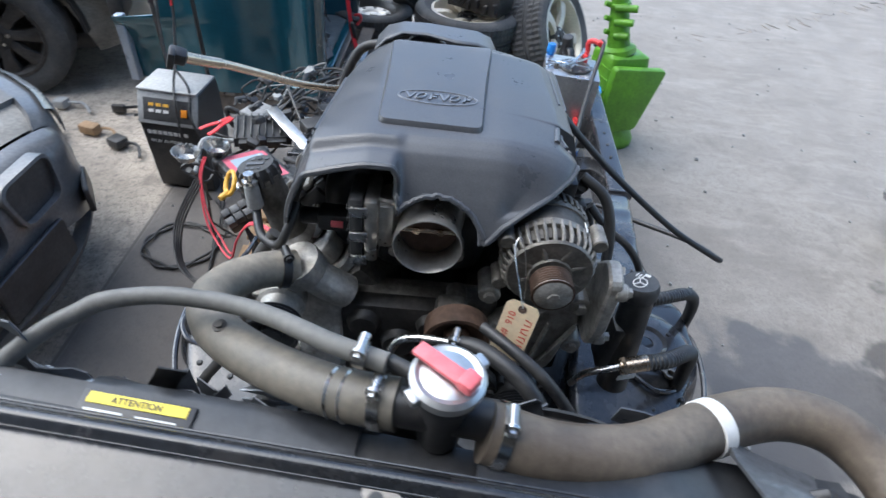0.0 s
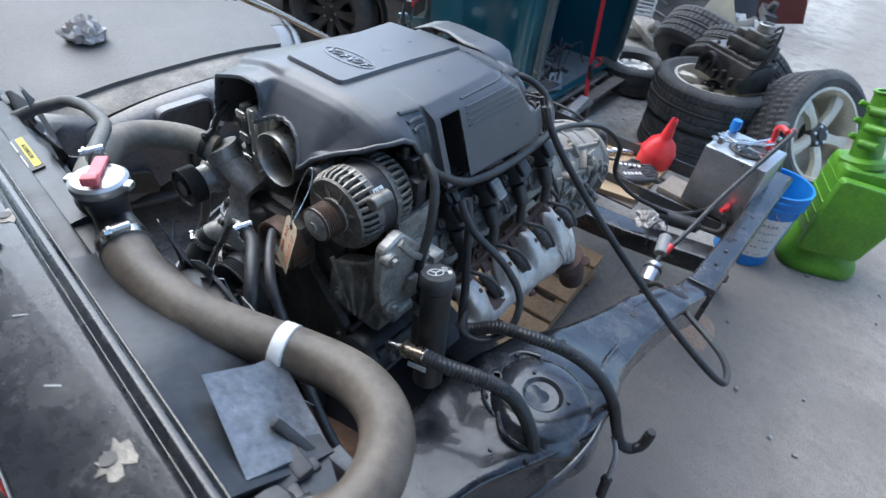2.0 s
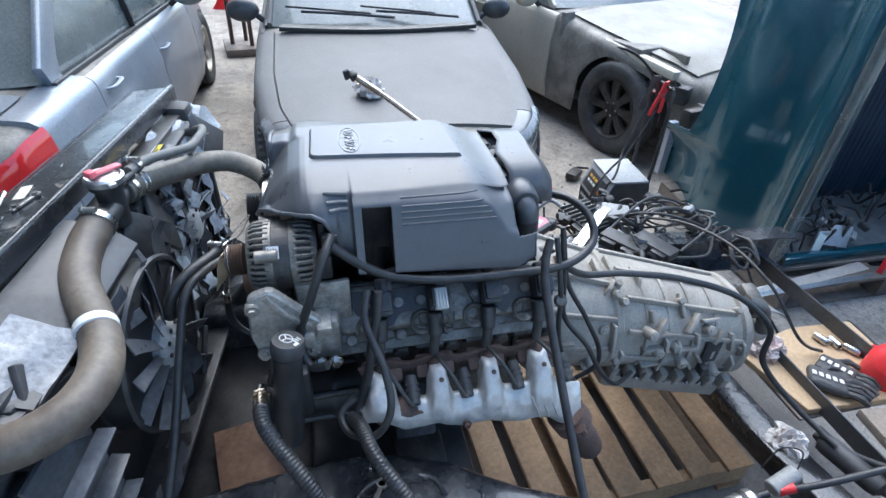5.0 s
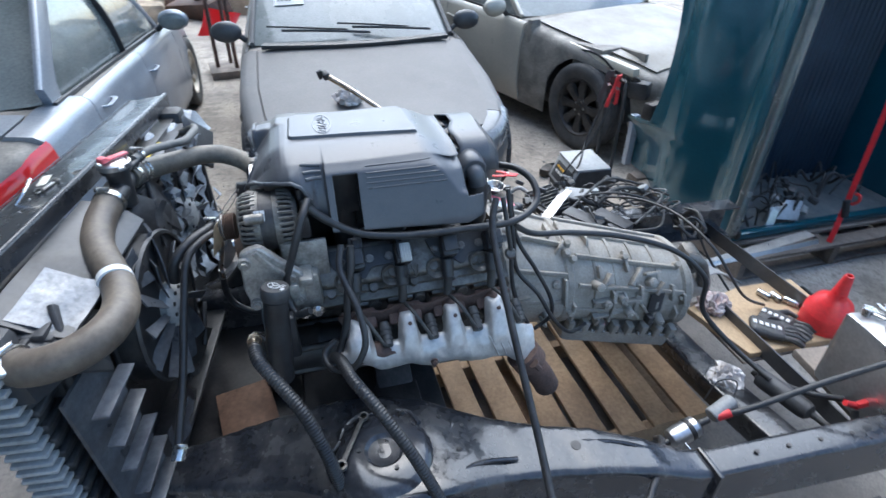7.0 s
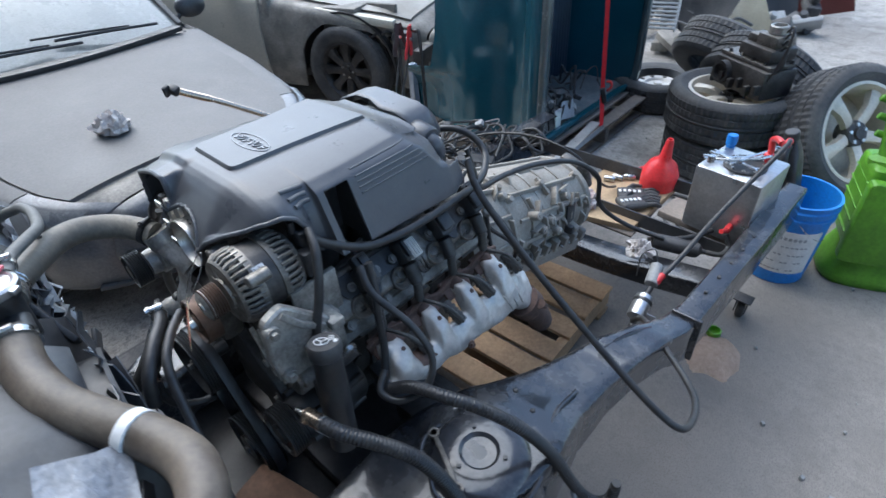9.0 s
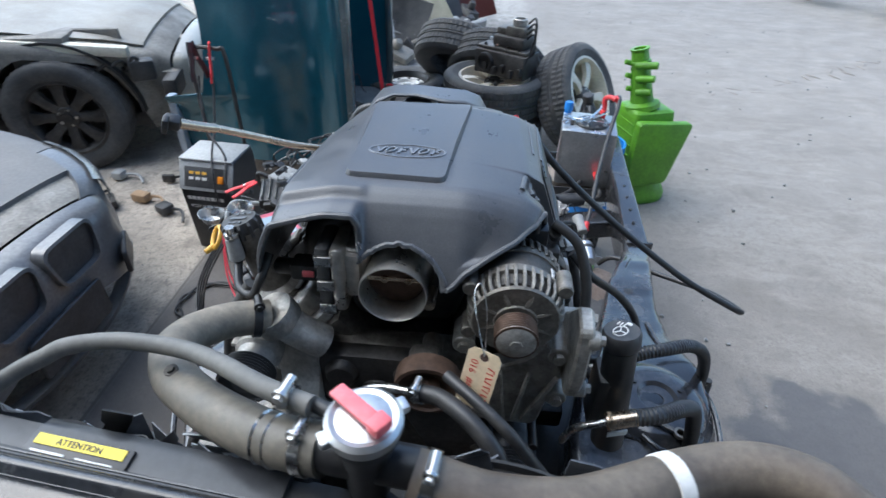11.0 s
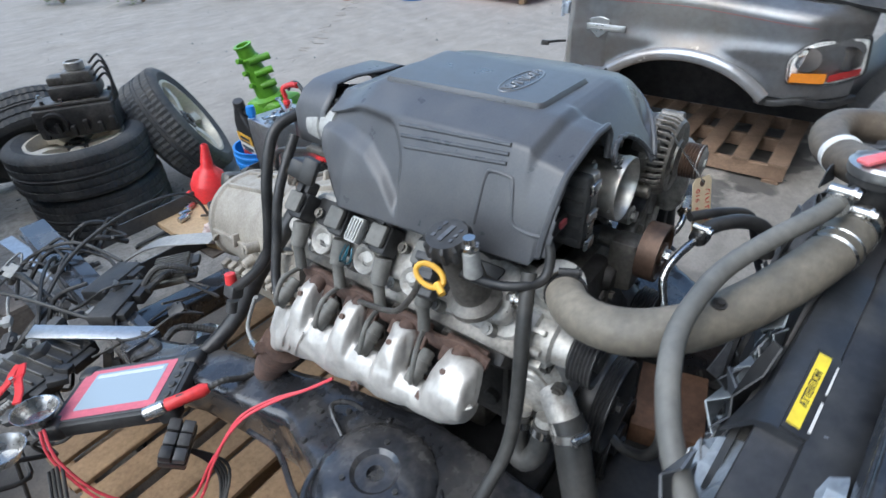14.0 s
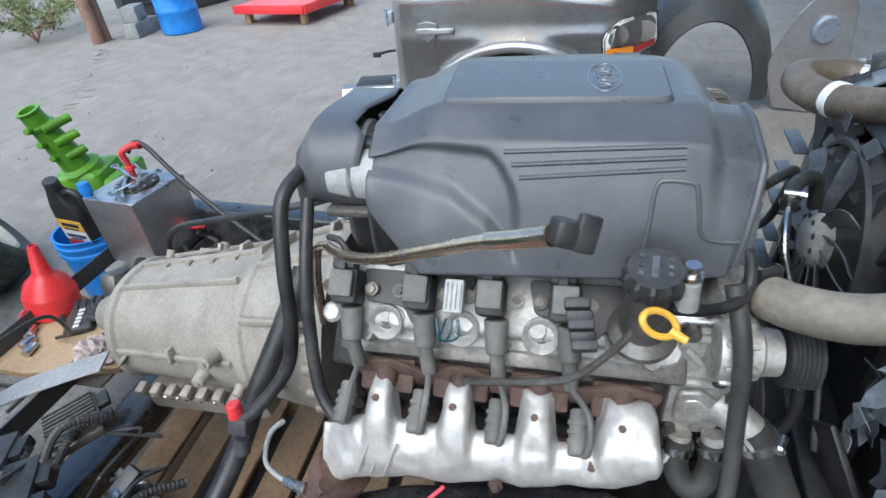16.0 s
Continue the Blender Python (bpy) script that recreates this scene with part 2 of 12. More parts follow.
def text_mesh(words, size, m, depth=0.0006, bold=False):
    """Lettering in the built-in font as a bmesh in the frame m (x along the line, y up)."""
    cu = bpy.data.curves.new("lettering", 'FONT')
    cu.body, cu.size, cu.extrude, cu.resolution_u = words, size, depth, 2
    cu.offset = size * 0.015 if bold else 0
    ob = bpy.data.objects.new("lettering", cu)
    scene.collection.objects.link(ob)
    bpy.context.view_layer.update()
    me = bpy.data.meshes.new_from_object(ob.evaluated_get(bpy.context.evaluated_depsgraph_get()))
    bm = bmesh.new()
    bm.from_mesh(me)
    bpy.data.objects.remove(ob)
    bpy.data.curves.remove(cu)
    bpy.data.meshes.remove(me)
    bm.transform(m)
    return bm


def smooth01(a, b, x):
    t = max(0.0, min(1.0, (x - a) / (b - a)))
    return t * t * (3 - 2 * t)


# ---- materials ----
COVER = shader("moulded_cover_plastic", (0.074, 0.077, 0.085), 0.33, var=0.12, scale=14, bump=0.10, fine=420, col2=(0.108, 0.109, 0.114), spread=0.08)
BLACK = shader("black_plastic", (0.016, 0.016, 0.018), 0.42, var=0.3, scale=20, bump=0.1, col2=(0.05, 0.048, 0.045))
BLACKDUST = shader("dusty_black_plastic", (0.028, 0.028, 0.030), 0.5, var=0.3, scale=9, bump=0.1, col2=(0.085, 0.082, 0.078), mix2=0.5)
RUBBER = shader("hose_rubber", (0.034, 0.034, 0.033), 0.52, var=0.25, scale=11, bump=0.2, col2=(0.085, 0.079, 0.071), mix2=0.48, patch=4)
OLDHOSE = shader("weathered_hose_rubber", (0.11, 0.10, 0.082), 0.55, var=0.22, scale=8, bump=0.25, col2=(0.25, 0.215, 0.165), mix2=0.5, patch=5)
TYRE = shader("tyre_rubber", (0.022, 0.022, 0.022), 0.75, var=0.3, scale=7, bump=0.3, col2=(0.085, 0.072, 0.058), mix2=0.5)
GLOSSBLACK = shader("oily_black_frame_paint", (0.026, 0.027, 0.031), 0.22, 0.0, var=0.4, scale=9, bump=0.3, fine=60, col2=(0.125, 0.115, 0.105), mix2=0.58, spread=0.16, coat=0.5)
ALUM = shader("cast_aluminium", (0.48, 0.46, 0.42), 0.48, 0.6, var=0.22, scale=22, bump=0.35, fine=160, col2=(0.12, 0.11, 0.095), mix2=0.5)
GREASE = shader("greasy_cast_aluminium", (0.20, 0.185, 0.165), 0.5, 0.6, var=0.35, scale=14, bump=0.4, fine=120, col2=(0.06, 0.054, 0.046), mix2=0.47)
TRANS = shader("dusty_transmission_casting", (0.37, 0.335, 0.285), 0.66, 0.12, var=0.18, scale=9, bump=0.3, fine=140, col2=(0.23, 0.205, 0.17), mix2=0.5)
SHIELD = shader("pressed_heat_shield", (0.53, 0.505, 0.47), 0.44, 0.4, var=0.14, scale=16, bump=0.30, fine=70, col2=(0.50, 0.48, 0.45), mix2=0.55, spread=0.10)
ROCKER = shader("pale_cast_rocker_cover", (0.44, 0.425, 0.395), 0.50, 0.35, var=0.22, scale=16, bump=0.35, fine=150, col2=(0.20, 0.185, 0.165), mix2=0.52)
RUST = shader("rusty_iron", (0.085, 0.055, 0.045), 0.75, 0.2, var=0.3, scale=18, bump=0.6, fine=120, col2=(0.17, 0.105, 0.08), mix2=0.5)
RUSTPULLEY = shader("rust_brown_pulley", (0.075, 0.050, 0.038), 0.5, 0.5, var=0.3, scale=16, bump=0.3, col2=(0.18, 0.11, 0.075))
DARKIRON = shader("oily_iron_block", (0.045, 0.042, 0.040), 0.5, 0.4, var=0.35, scale=14, bump=0.5, col2=(0.11, 0.10, 0.09), mix2=0.52)
STEEL = shader("bright_steel", (0.62, 0.61, 0.59), 0.28, 1.0, var=0.12, scale=30, bump=0.1, col2=(0.42, 0.40, 0.37), mix2=0.55)
BRASS = shader("tarnished_copper_tube", (0.62, 0.49, 0.36), 0.22, 0.95, var=0.15, scale=25, bump=0.1, col2=(0.40, 0.33, 0.27), mix2=0.58)
SHEETALU = shader("brushed_sheet_aluminium", (0.62, 0.62, 0.62), 0.36, 0.9, var=0.1, scale=10, bump=0.1, col2=(0.48, 0.48, 0.47))
WOOD = shader("weathered_pallet_wood", (0.36, 0.235, 0.13), 0.75, var=0.25, scale=5, bump=0.4, fine=70, col2=(0.21, 0.135, 0.08), mix2=0.5)
GREYWOOD = shader("grey_pallet_wood", (0.23, 0.19, 0.155), 0.8, var=0.25, scale=6, bump=0.4, col2=(0.12, 0.10, 0.085), mix2=0.5)
PLYWOOD = shader("plywood_board", (0.50, 0.36, 0.21), 0.7, var=0.15, scale=4, bump=0.2, col2=(0.38, 0.26, 0.15), mix2=0.5)
TEAL = shader("teal_truck_paint", (0.014, 0.092, 0.130), 0.20, 0.3, var=0.05, scale=2.0, bump=0.006, col2=(0.022, 0.118, 0.158), coat=0.9, spread=0.04)
# navy lifted a little: the haze over the bed's inside is in it
NAVY = shader("hazed_navy_paint", (0.016, 0.032, 0.055), 0.40, 0.1, var=0.2, scale=5, bump=0.05, col2=(0.028, 0.048, 0.072))
DUSTSILVER = shader("dust_covered_grey_paint", (0.126, 0.121, 0.116), 0.6, 0.1, var=0.12, scale=2.5, bump=0.06, col2=(0.205, 0.195, 0.182), mix2=0.5, spread=0.1)
DARKGREY = shader("dark_bumper_paint", (0.045, 0.047, 0.052), 0.38, var=0.2, scale=3, bump=0.04, col2=(0.09, 0.088, 0.085))
BEIGE = shader("beige_car_paint", (0.50, 0.46, 0.38), 0.35, 0.1, var=0.08, scale=2, bump=0.03, col2=(0.44, 0.405, 0.33), coat=0.4)
OLDWHITE = shader("dusty_cream_bonnet", (0.33, 0.31, 0.27), 0.55, 0.0, var=0.14, scale=2.5, bump=0.03, col2=(0.25, 0.225, 0.185), coat=0.0)
BLUEGREY = shader("blue_grey_car_paint", (0.25, 0.29, 0.34), 0.4, 0.4, var=0.12, scale=2, bump=0.03, col2=(0.36, 0.37, 0.385), coat=0.3)
TRUCKGREY = shader("dusty_gunmetal_paint", (0.44, 0.47, 0.51), 0.22, 0.55, var=0.05, scale=1.7, bump=0.008, fine=30, col2=(0.30, 0.27, 0.245), coat=0.5, mix2=0.37, spread=0.06)
HAZELAMP = shader("dust_hazed_lamp_lens", (0.145, 0.150, 0.155), 0.28, var=0.25, scale=9, bump=0.05, col2=(0.22, 0.22, 0.215), coat=0.5)
SILVERPATCH = shader("bare_blue_silver_paint", (0.36, 0.40, 0.46), 0.3, 0.4, var=0.1, scale=4, bump=0.02, coat=0.4)
RED = shader("red_plastic", (0.70, 0.03, 0.035), 0.38, var=0.1, scale=12, bump=0.05, col2=(0.60, 0.05, 0.05))
REDDUST = shader("faded_red_plastic", (0.72, 0.10, 0.12), 0.45, var=0.12, scale=12, bump=0.05, col2=(0.78, 0.24, 0.25))
GREEN = shader("bright_green_paint", (0.13, 0.34, 0.02), 0.42, var=0.18, scale=7, bump=0.35, fine=60, col2=(0.085, 0.22, 0.02), mix2=0.52)
BLUE = shader("blue_plastic", (0.02, 0.16, 0.52), 0.4, var=0.12, scale=6, bump=0.05, col2=(0.04, 0.27, 0.70))
YELLOW = shader("yellow_plastic", (0.72, 0.40, 0.05), 0.45, var=0.1, scale=20, bump=0.05)
LABELYEL = shader("yellow_label", (0.80, 0.62, 0.05), 0.5, var=0.08, scale=12, bump=0.0)
WHITE = shader("white_plastic", (0.78, 0.77, 0.74), 0.45, var=0.06, scale=14, bump=0.03, col2=(0.66, 0.64, 0.60))
PAPER = shader("tag_card", (0.74, 0.60, 0.40), 0.8, var=0.08, scale=20, bump=0.05, col2=(0.66, 0.52, 0.33))
INKRED = shader("red_marker_ink", (0.50, 0.03, 0.03), 0.7, var=0.1, bump=0.0)
CLOTH = shader("crumpled_rag", (0.62, 0.58, 0.54), 0.9, var=0.2, scale=30, bump=0.3, col2=(0.35, 0.28, 0.24), mix2=0.55)
SCREEN = shader("tablet_screen_glass", (0.55, 0.60, 0.66), 0.12, var=0.02, scale=2, bump=0.0, coat=0.6, spread=0.03)
FOLIAGE = shader("dry_shrub_leaves", (0.10, 0.16, 0.04), 0.7, var=0.4, scale=12, bump=0.0, col2=(0.20, 0.22, 0.08))
BARK = shader("rusty_post", (0.20, 0.12, 0.085), 0.85, var=0.25, scale=9, bump=0.4)
SAND = shader("spilled_absorbent_granules", (0.44, 0.33, 0.25), 0.95, var=0.2, scale=60, bump=1.0, fine=300, col2=(0.32, 0.23, 0.17))
CREAM = shader("cream_body_panel", (0.74, 0.70, 0.57), 0.5, var=0.10, scale=5, bump=0.05, col2=(0.60, 0.55, 0.43))
MAROON = shader("dark_red_panel", (0.10, 0.03, 0.025), 0.4, var=0.2, scale=4, bump=0.05)
LIGHTGREY = shader("cast_grey_housing", (0.30, 0.30, 0.29), 0.6, var=0.2, scale=8, bump=0.2)
LOGO = shader("satin_logo_metal", (0.20, 0.205, 0.215), 0.35, 0.4, var=0.05, scale=20, bump=0.0)
LAMPGREEN = shader("green_label_print", (0.12, 0.45, 0.06), 0.5, var=0.1, bump=0.0)


def glass_mat(name, col, rough=0.05):
    m = bpy.data.materials.new(name)
    m.use_nodes = True
    p = m.node_tree.nodes["Principled BSDF"]
    p.inputs["Base Color"].default_value = (*col, 1)
    p.inputs["Roughness"].default_value = rough
    p.inputs["Transmission Weight"].default_value = 1.0
    return m


CARGLASS = shader("dusty_car_glass", (0.15, 0.17, 0.165), 0.25, var=0.25, scale=1.2, bump=0.0, col2=(0.25, 0.26, 0.24), coat=0.8, mix2=0.5, spread=0.1)
CLEAR = glass_mat("lamp_glass", (0.95, 0.95, 0.95))
ORANGE = shader("orange_indicator_lens", (0.85, 0.28, 0.02), 0.15, var=0.05, bump=0.0, coat=0.8)
REDLENS = shader("red_lamp_lens", (0.55, 0.02, 0.02), 0.15, var=0.05, bump=0.0, coat=0.8)
CHROME = shader("chrome", (0.85, 0.85, 0.86), 0.1, 1.0, var=0.05, bump=0.0, spread=0.05)


def floor_mat():
    """Trodden concrete that runs out into dusty packed earth, with dark and damp patches."""
    m = shader("dusty_concrete_and_earth", (0.37, 0.345, 0.31), 0.85, var=0.14, scale=3.0, bump=0.7, fine=35, col2=(0.47, 0.44, 0.395), mix2=0.5, patch=0.6)
    n, l = m.node_tree.nodes, m.node_tree.links
    p = n["Principled BSDF"]
    base = p.inputs["Base Color"].links[0].from_socket
    rough_in = p.inputs["Roughness"].links[0].from_socket
    geo = n.new("ShaderNodeNewGeometry")

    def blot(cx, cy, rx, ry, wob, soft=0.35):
        """Mask of a patch with a ragged edge."""
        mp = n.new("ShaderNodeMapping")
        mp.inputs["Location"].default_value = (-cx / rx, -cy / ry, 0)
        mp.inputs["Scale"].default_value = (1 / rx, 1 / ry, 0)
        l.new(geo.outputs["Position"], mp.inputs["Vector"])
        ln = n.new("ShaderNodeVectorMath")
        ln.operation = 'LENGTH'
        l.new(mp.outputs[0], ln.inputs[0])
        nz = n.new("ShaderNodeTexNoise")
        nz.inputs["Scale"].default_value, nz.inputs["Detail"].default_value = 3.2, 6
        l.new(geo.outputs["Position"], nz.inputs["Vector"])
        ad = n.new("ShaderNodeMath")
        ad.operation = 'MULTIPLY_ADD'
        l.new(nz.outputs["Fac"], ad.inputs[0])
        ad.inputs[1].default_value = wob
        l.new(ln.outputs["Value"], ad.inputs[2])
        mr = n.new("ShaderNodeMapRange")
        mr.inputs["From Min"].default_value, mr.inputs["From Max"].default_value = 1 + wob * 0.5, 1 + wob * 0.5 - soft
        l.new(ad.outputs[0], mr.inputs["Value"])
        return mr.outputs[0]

    def over(col, fac, strength):
        nonlocal base
        mx = n.new("ShaderNodeMix")
        mx.data_type = 'RGBA'
        k = n.new("ShaderNodeMath")
        k.operation = 'MULTIPLY'
        k.inputs[1].default_value = strength
        l.new(fac, k.inputs[0])
        l.new(k.outputs[0], mx.inputs["Factor"])
        l.new(base, mx.inputs["A"])
        mx.inputs["B"].default_value = (*col, 1)
        base = mx.outputs["Result"]
        return k.outputs[0]

    # broad darker patches under the engine and along the frame
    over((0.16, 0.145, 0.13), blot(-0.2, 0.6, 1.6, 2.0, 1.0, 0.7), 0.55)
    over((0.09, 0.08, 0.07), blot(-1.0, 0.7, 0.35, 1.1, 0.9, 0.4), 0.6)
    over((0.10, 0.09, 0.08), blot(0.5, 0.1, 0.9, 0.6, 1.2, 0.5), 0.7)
    # browner slab beside the frame, with a straight joint to the paler one
    sep = n.new("ShaderNodeSeparateXYZ")
    l.new(geo.outputs["Position"], sep.inputs[0])
    ex = n.new("ShaderNodeMapRange")
    ex.inputs["From Min"].default_value, ex.inputs["From Max"].default_value = -1.225, -1.205
    l.new(sep.outputs["X"], ex.inputs["Value"])
    ey = n.new("ShaderNodeMapRange")
    ey.inputs["From Min"].default_value, ey.inputs["From Max"].default_value = 1.9, 1.6
    l.new(sep.outputs["Y"], ey.inputs["Value"])
    ez = n.new("ShaderNodeMapRange")
    ez.inputs["From Min"].default_value, ez.inputs["From Max"].default_value = 1.6, 0.9
    l.new(sep.outputs["X"], ez.inputs["Value"])
    e1, e2 = n.new("ShaderNodeMath"), n.new("ShaderNodeMath")
    e1.operation = e2.operation = 'MULTIPLY'
    l.new(ex.outputs[0], e1.inputs[0])
    l.new(ey.outputs[0], e1.inputs[1])
    l.new(e1.outputs[0], e2.inputs[0])
    l.new(ez.outputs[0], e2.inputs[1])
    over((0.16, 0.135, 0.115), e2.outputs[0], 0.6)
    pale = n.new("ShaderNodeMapRange")
    pale.inputs["From Min"].default_value, pale.inputs["From Max"].default_value = -1.20, -1.24
    l.new(sep.outputs["X"], pale.inputs["Value"])
    over((0.54, 0.45, 0.35), pale.outputs[0], 0.72)
    # joint between the slabs
    jt = n.new("ShaderNodeMath")
    jt.operation = 'COMPARE'
    l.new(sep.outputs["X"], jt.inputs[0])
    jt.inputs[1].default_value, jt.inputs[2].default_value = -1.215, 0.006
    over((0.07, 0.06, 0.05), jt.outputs[0], 0.6)
    LATE = []
    # dark drips and scuffs all over, at two sizes
    for size, lo, hi, st in ((5.0, 0.50, 0.64, 0.55), (24.0, 0.52, 0.64, 0.55), (1.3, 0.47, 0.60, 0.42), (70.0, 0.53, 0.62, 0.60)):
        sp = n.new("ShaderNodeTexNoise")
        sp.inputs["Scale"].default_value, sp.inputs["Detail"].default_value, sp.inputs["Roughness"].default_value = size, 8, 0.62
        l.new(geo.outputs["Position"], sp.inputs["Vector"])
        sr = n.new("ShaderNodeMapRange")
        sr.inputs["From Min"].default_value, sr.inputs["From Max"].default_value = lo, hi
        l.new(sp.outputs["Fac"], sr.inputs["Value"])
        over((0.13, 0.118, 0.105), sr.outputs[0], st)
    # dragged tyre streaks over the open yard, and fine grit
    streak = n.new("ShaderNodeMapping")
    streak.inputs["Rotation"].default_value = (0, 0, radians(9))
    streak.inputs["Scale"].default_value = (1.0, 2.4, 1.0)
    l.new(geo.outputs["Position"], streak.inputs["Vector"])
    for vec, size, lo, hi, col, st, masked in ((streak.outputs[0], 1.6, 0.48, 0.62, (0.15, 0.135, 0.118), 0.26, True), (streak.outputs[0], 3.4, 0.52, 0.62, (0.42, 0.38, 0.33), 0.22, True), (geo.outputs["Position"], 190.0, 0.50, 0.60, (0.12, 0.108, 0.095), 0.5, False)):
        sn = n.new("ShaderNodeTexNoise")
        sn.inputs["Scale"].default_value, sn.inputs["Detail"].default_value, sn.inputs["Roughness"].default_value = size, 7, 0.6
        sn.inputs["Distortion"].default_value = 0.8 if masked else 0.0
        l.new(vec, sn.inputs["Vector"])
        sm = n.new("ShaderNodeMapRange")
        sm.inputs["From Min"].default_value, sm.inputs["From Max"].default_value = lo, hi
        l.new(sn.outputs["Fac"], sm.inputs["Value"])
        fac = sm.outputs[0]
        if masked:
            open_yard = n.new("ShaderNodeMapRange")
            open_yard.inputs["From Min"].default_value, open_yard.inputs["From Max"].default_value = 0.8, 1.6
            l.new(sep.outputs["X"], open_yard.inputs["Value"])
            both = n.new("ShaderNodeMath")
            both.operation = 'MULTIPLY'
            l.new(fac, both.inputs[0])
            l.new(open_yard.outputs[0], both.inputs[1])
            fac = both.outputs[0]
        LATE.append((col, fac, st))
    # packed earth beyond the slab, browner and darker
    eo = n.new("ShaderNodeMapRange")
    eo.inputs["From Min"].default_value, eo.inputs["From Max"].default_value = 0.75, 1.15
    nz2 = n.new("ShaderNodeTexNoise")
    nz2.inputs["Scale"].default_value, nz2.inputs["Detail"].default_value = 1.4, 6
    l.new(geo.outputs["Position"], nz2.inputs["Vector"])
    ea = n.new("ShaderNodeMath")
    ea.operation = 'MULTIPLY_ADD'
    l.new(nz2.outputs["Fac"], ea.inputs[0])
    ea.inputs[1].default_value = 0.7
    l.new(sep.outputs["X"], ea.inputs[2])
    l.new(ea.outputs[0], eo.inputs["Value"])
    over((0.225, 0.200, 0.172), eo.outputs[0], 0.65)
    # tyre tracks across the yard
    wv = n.new("ShaderNodeTexWave")
    mp = n.new("ShaderNodeMapping")
    mp.inputs["Rotation"].default_value = (0, 0, radians(28))
    l.new(geo.outputs["Position"], mp.inputs["Vector"])
    l.new(mp.outputs[0], wv.inputs["Vector"])
    wv.inputs["Scale"].default_value, wv.inputs["Distortion"].default_value, wv.inputs["Detail"].default_value = 0.8, 12.0, 6
    yard = blot(5.5, 4.5, 5.0, 4.2, 0.8, 0.6)
    mul = n.new("ShaderNodeMath")
    mul.operation = 'MULTIPLY'
    l.new(yard, mul.inputs[0])
    l.new(wv.outputs["Fac"], mul.inputs[1])
    over((0.32, 0.285, 0.245), yard, 0.55)
    over((0.20, 0.185, 0.165), mul.outputs[0], 0.34)
    for col, fac, st in LATE:
        over(col, fac, st)
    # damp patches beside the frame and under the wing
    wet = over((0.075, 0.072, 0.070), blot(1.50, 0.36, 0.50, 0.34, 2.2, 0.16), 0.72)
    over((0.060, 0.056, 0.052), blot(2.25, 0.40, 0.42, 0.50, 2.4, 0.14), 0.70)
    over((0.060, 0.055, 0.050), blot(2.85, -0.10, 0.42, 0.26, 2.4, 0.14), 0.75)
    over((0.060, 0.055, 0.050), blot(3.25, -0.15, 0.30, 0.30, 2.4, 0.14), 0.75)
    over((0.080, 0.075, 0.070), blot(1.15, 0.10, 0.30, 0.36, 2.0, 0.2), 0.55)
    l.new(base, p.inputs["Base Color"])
    mr = n.new("ShaderNodeMix")
    l.new(wet, mr.inputs["Factor"])
    l.new(rough_in, mr.inputs["A"])
    mr.inputs["B"].default_value = 0.25
    l.new(mr.outputs["Result"], p.inputs["Roughness"])
    return m


GROUND = floor_mat()

PANELBLACK = shader("glossy_black_sheet", (0.024, 0.026, 0.030), 0.26, 0.0, var=0.4, scale=16, bump=0.14, col2=(0.060, 0.054, 0.050), mix2=0.58, spread=0.10, alpha_spec=0.5, coat=0.25)
SHROUD = shader("grey_shroud_plastic", (0.022, 0.024, 0.028), 0.38, var=0.3, scale=12, bump=0.12, col2=(0.062, 0.062, 0.062), mix2=0.56, spread=0.1)
GREYHOSE = shader("dusty_grey_hose", (0.12, 0.117, 0.106), 0.6, var=0.15, scale=9, bump=0.12, col2=(0.22, 0.21, 0.19), mix2=0.5)
BRIGHTALU = shader("machined_throttle_casting", (0.60, 0.57, 0.52), 0.36, 0.8, var=0.15, scale=20, bump=0.15, col2=(0.38, 0.35, 0.31), mix2=0.55)
PUMPALU = shader("pale_pump_casting", (0.56, 0.54, 0.50), 0.5, 0.4, var=0.22, scale=20, bump=0.4, fine=150, col2=(0.17, 0.15, 0.125), mix2=0.53, spread=0.1)
REDWOOD = shader("stained_timber", (0.20, 0.105, 0.058), 0.7, var=0.3, scale=9, bump=0.4, fine=70, col2=(0.08, 0.045, 0.028), mix2=0.5)
LAMPBOWL = shader("bright_lamp_reflector", (0.86, 0.86, 0.84), 0.3, 0.25, var=0.05, scale=30, bump=0.2)
STRIPERED = shader("faded_red_stripe", (0.20, 0.05, 0.05), 0.5, var=0.1, scale=20)
CLEANPAINT = shader("dusty_dark_bumper_paint", (0.105, 0.108, 0.114), 0.36, 0.1, var=0.3, scale=5, bump=0.05, col2=(0.19, 0.18, 0.168), mix2=0.50, spread=0.1, coat=0.3)
BROWNHOSE = shader("brown_faded_hose_rubber", (0.085, 0.066, 0.050), 0.5, var=0.25, scale=8, bump=0.25, col2=(0.19, 0.155, 0.115), mix2=0.5, patch=5)
DENTED = shader("pale_dented_sheet", (0.17, 0.175, 0.185), 0.34, 0.5, var=0.4, scale=22, bump=0.5, col2=(0.14, 0.14, 0.14), mix2=0.53, spread=0.08)
ALTALU = shader("grimy_alternator_casting", (0.27, 0.25, 0.22), 0.5, 0.65, var=0.3, scale=22, bump=0.4, fine=160, col2=(0.10, 0.088, 0.072), mix2=0.52)
VANE = shader("dusty_broken_shroud_plastic", (0.060, 0.064, 0.072), 0.36, var=0.35, scale=14, bump=0.12, col2=(0.16, 0.165, 0.175), mix2=0.54, spread=0.12)
PALEPLUG = shader("pale_connector_plastic", (0.42, 0.42, 0.40), 0.5, var=0.12, scale=20, bump=0.05)


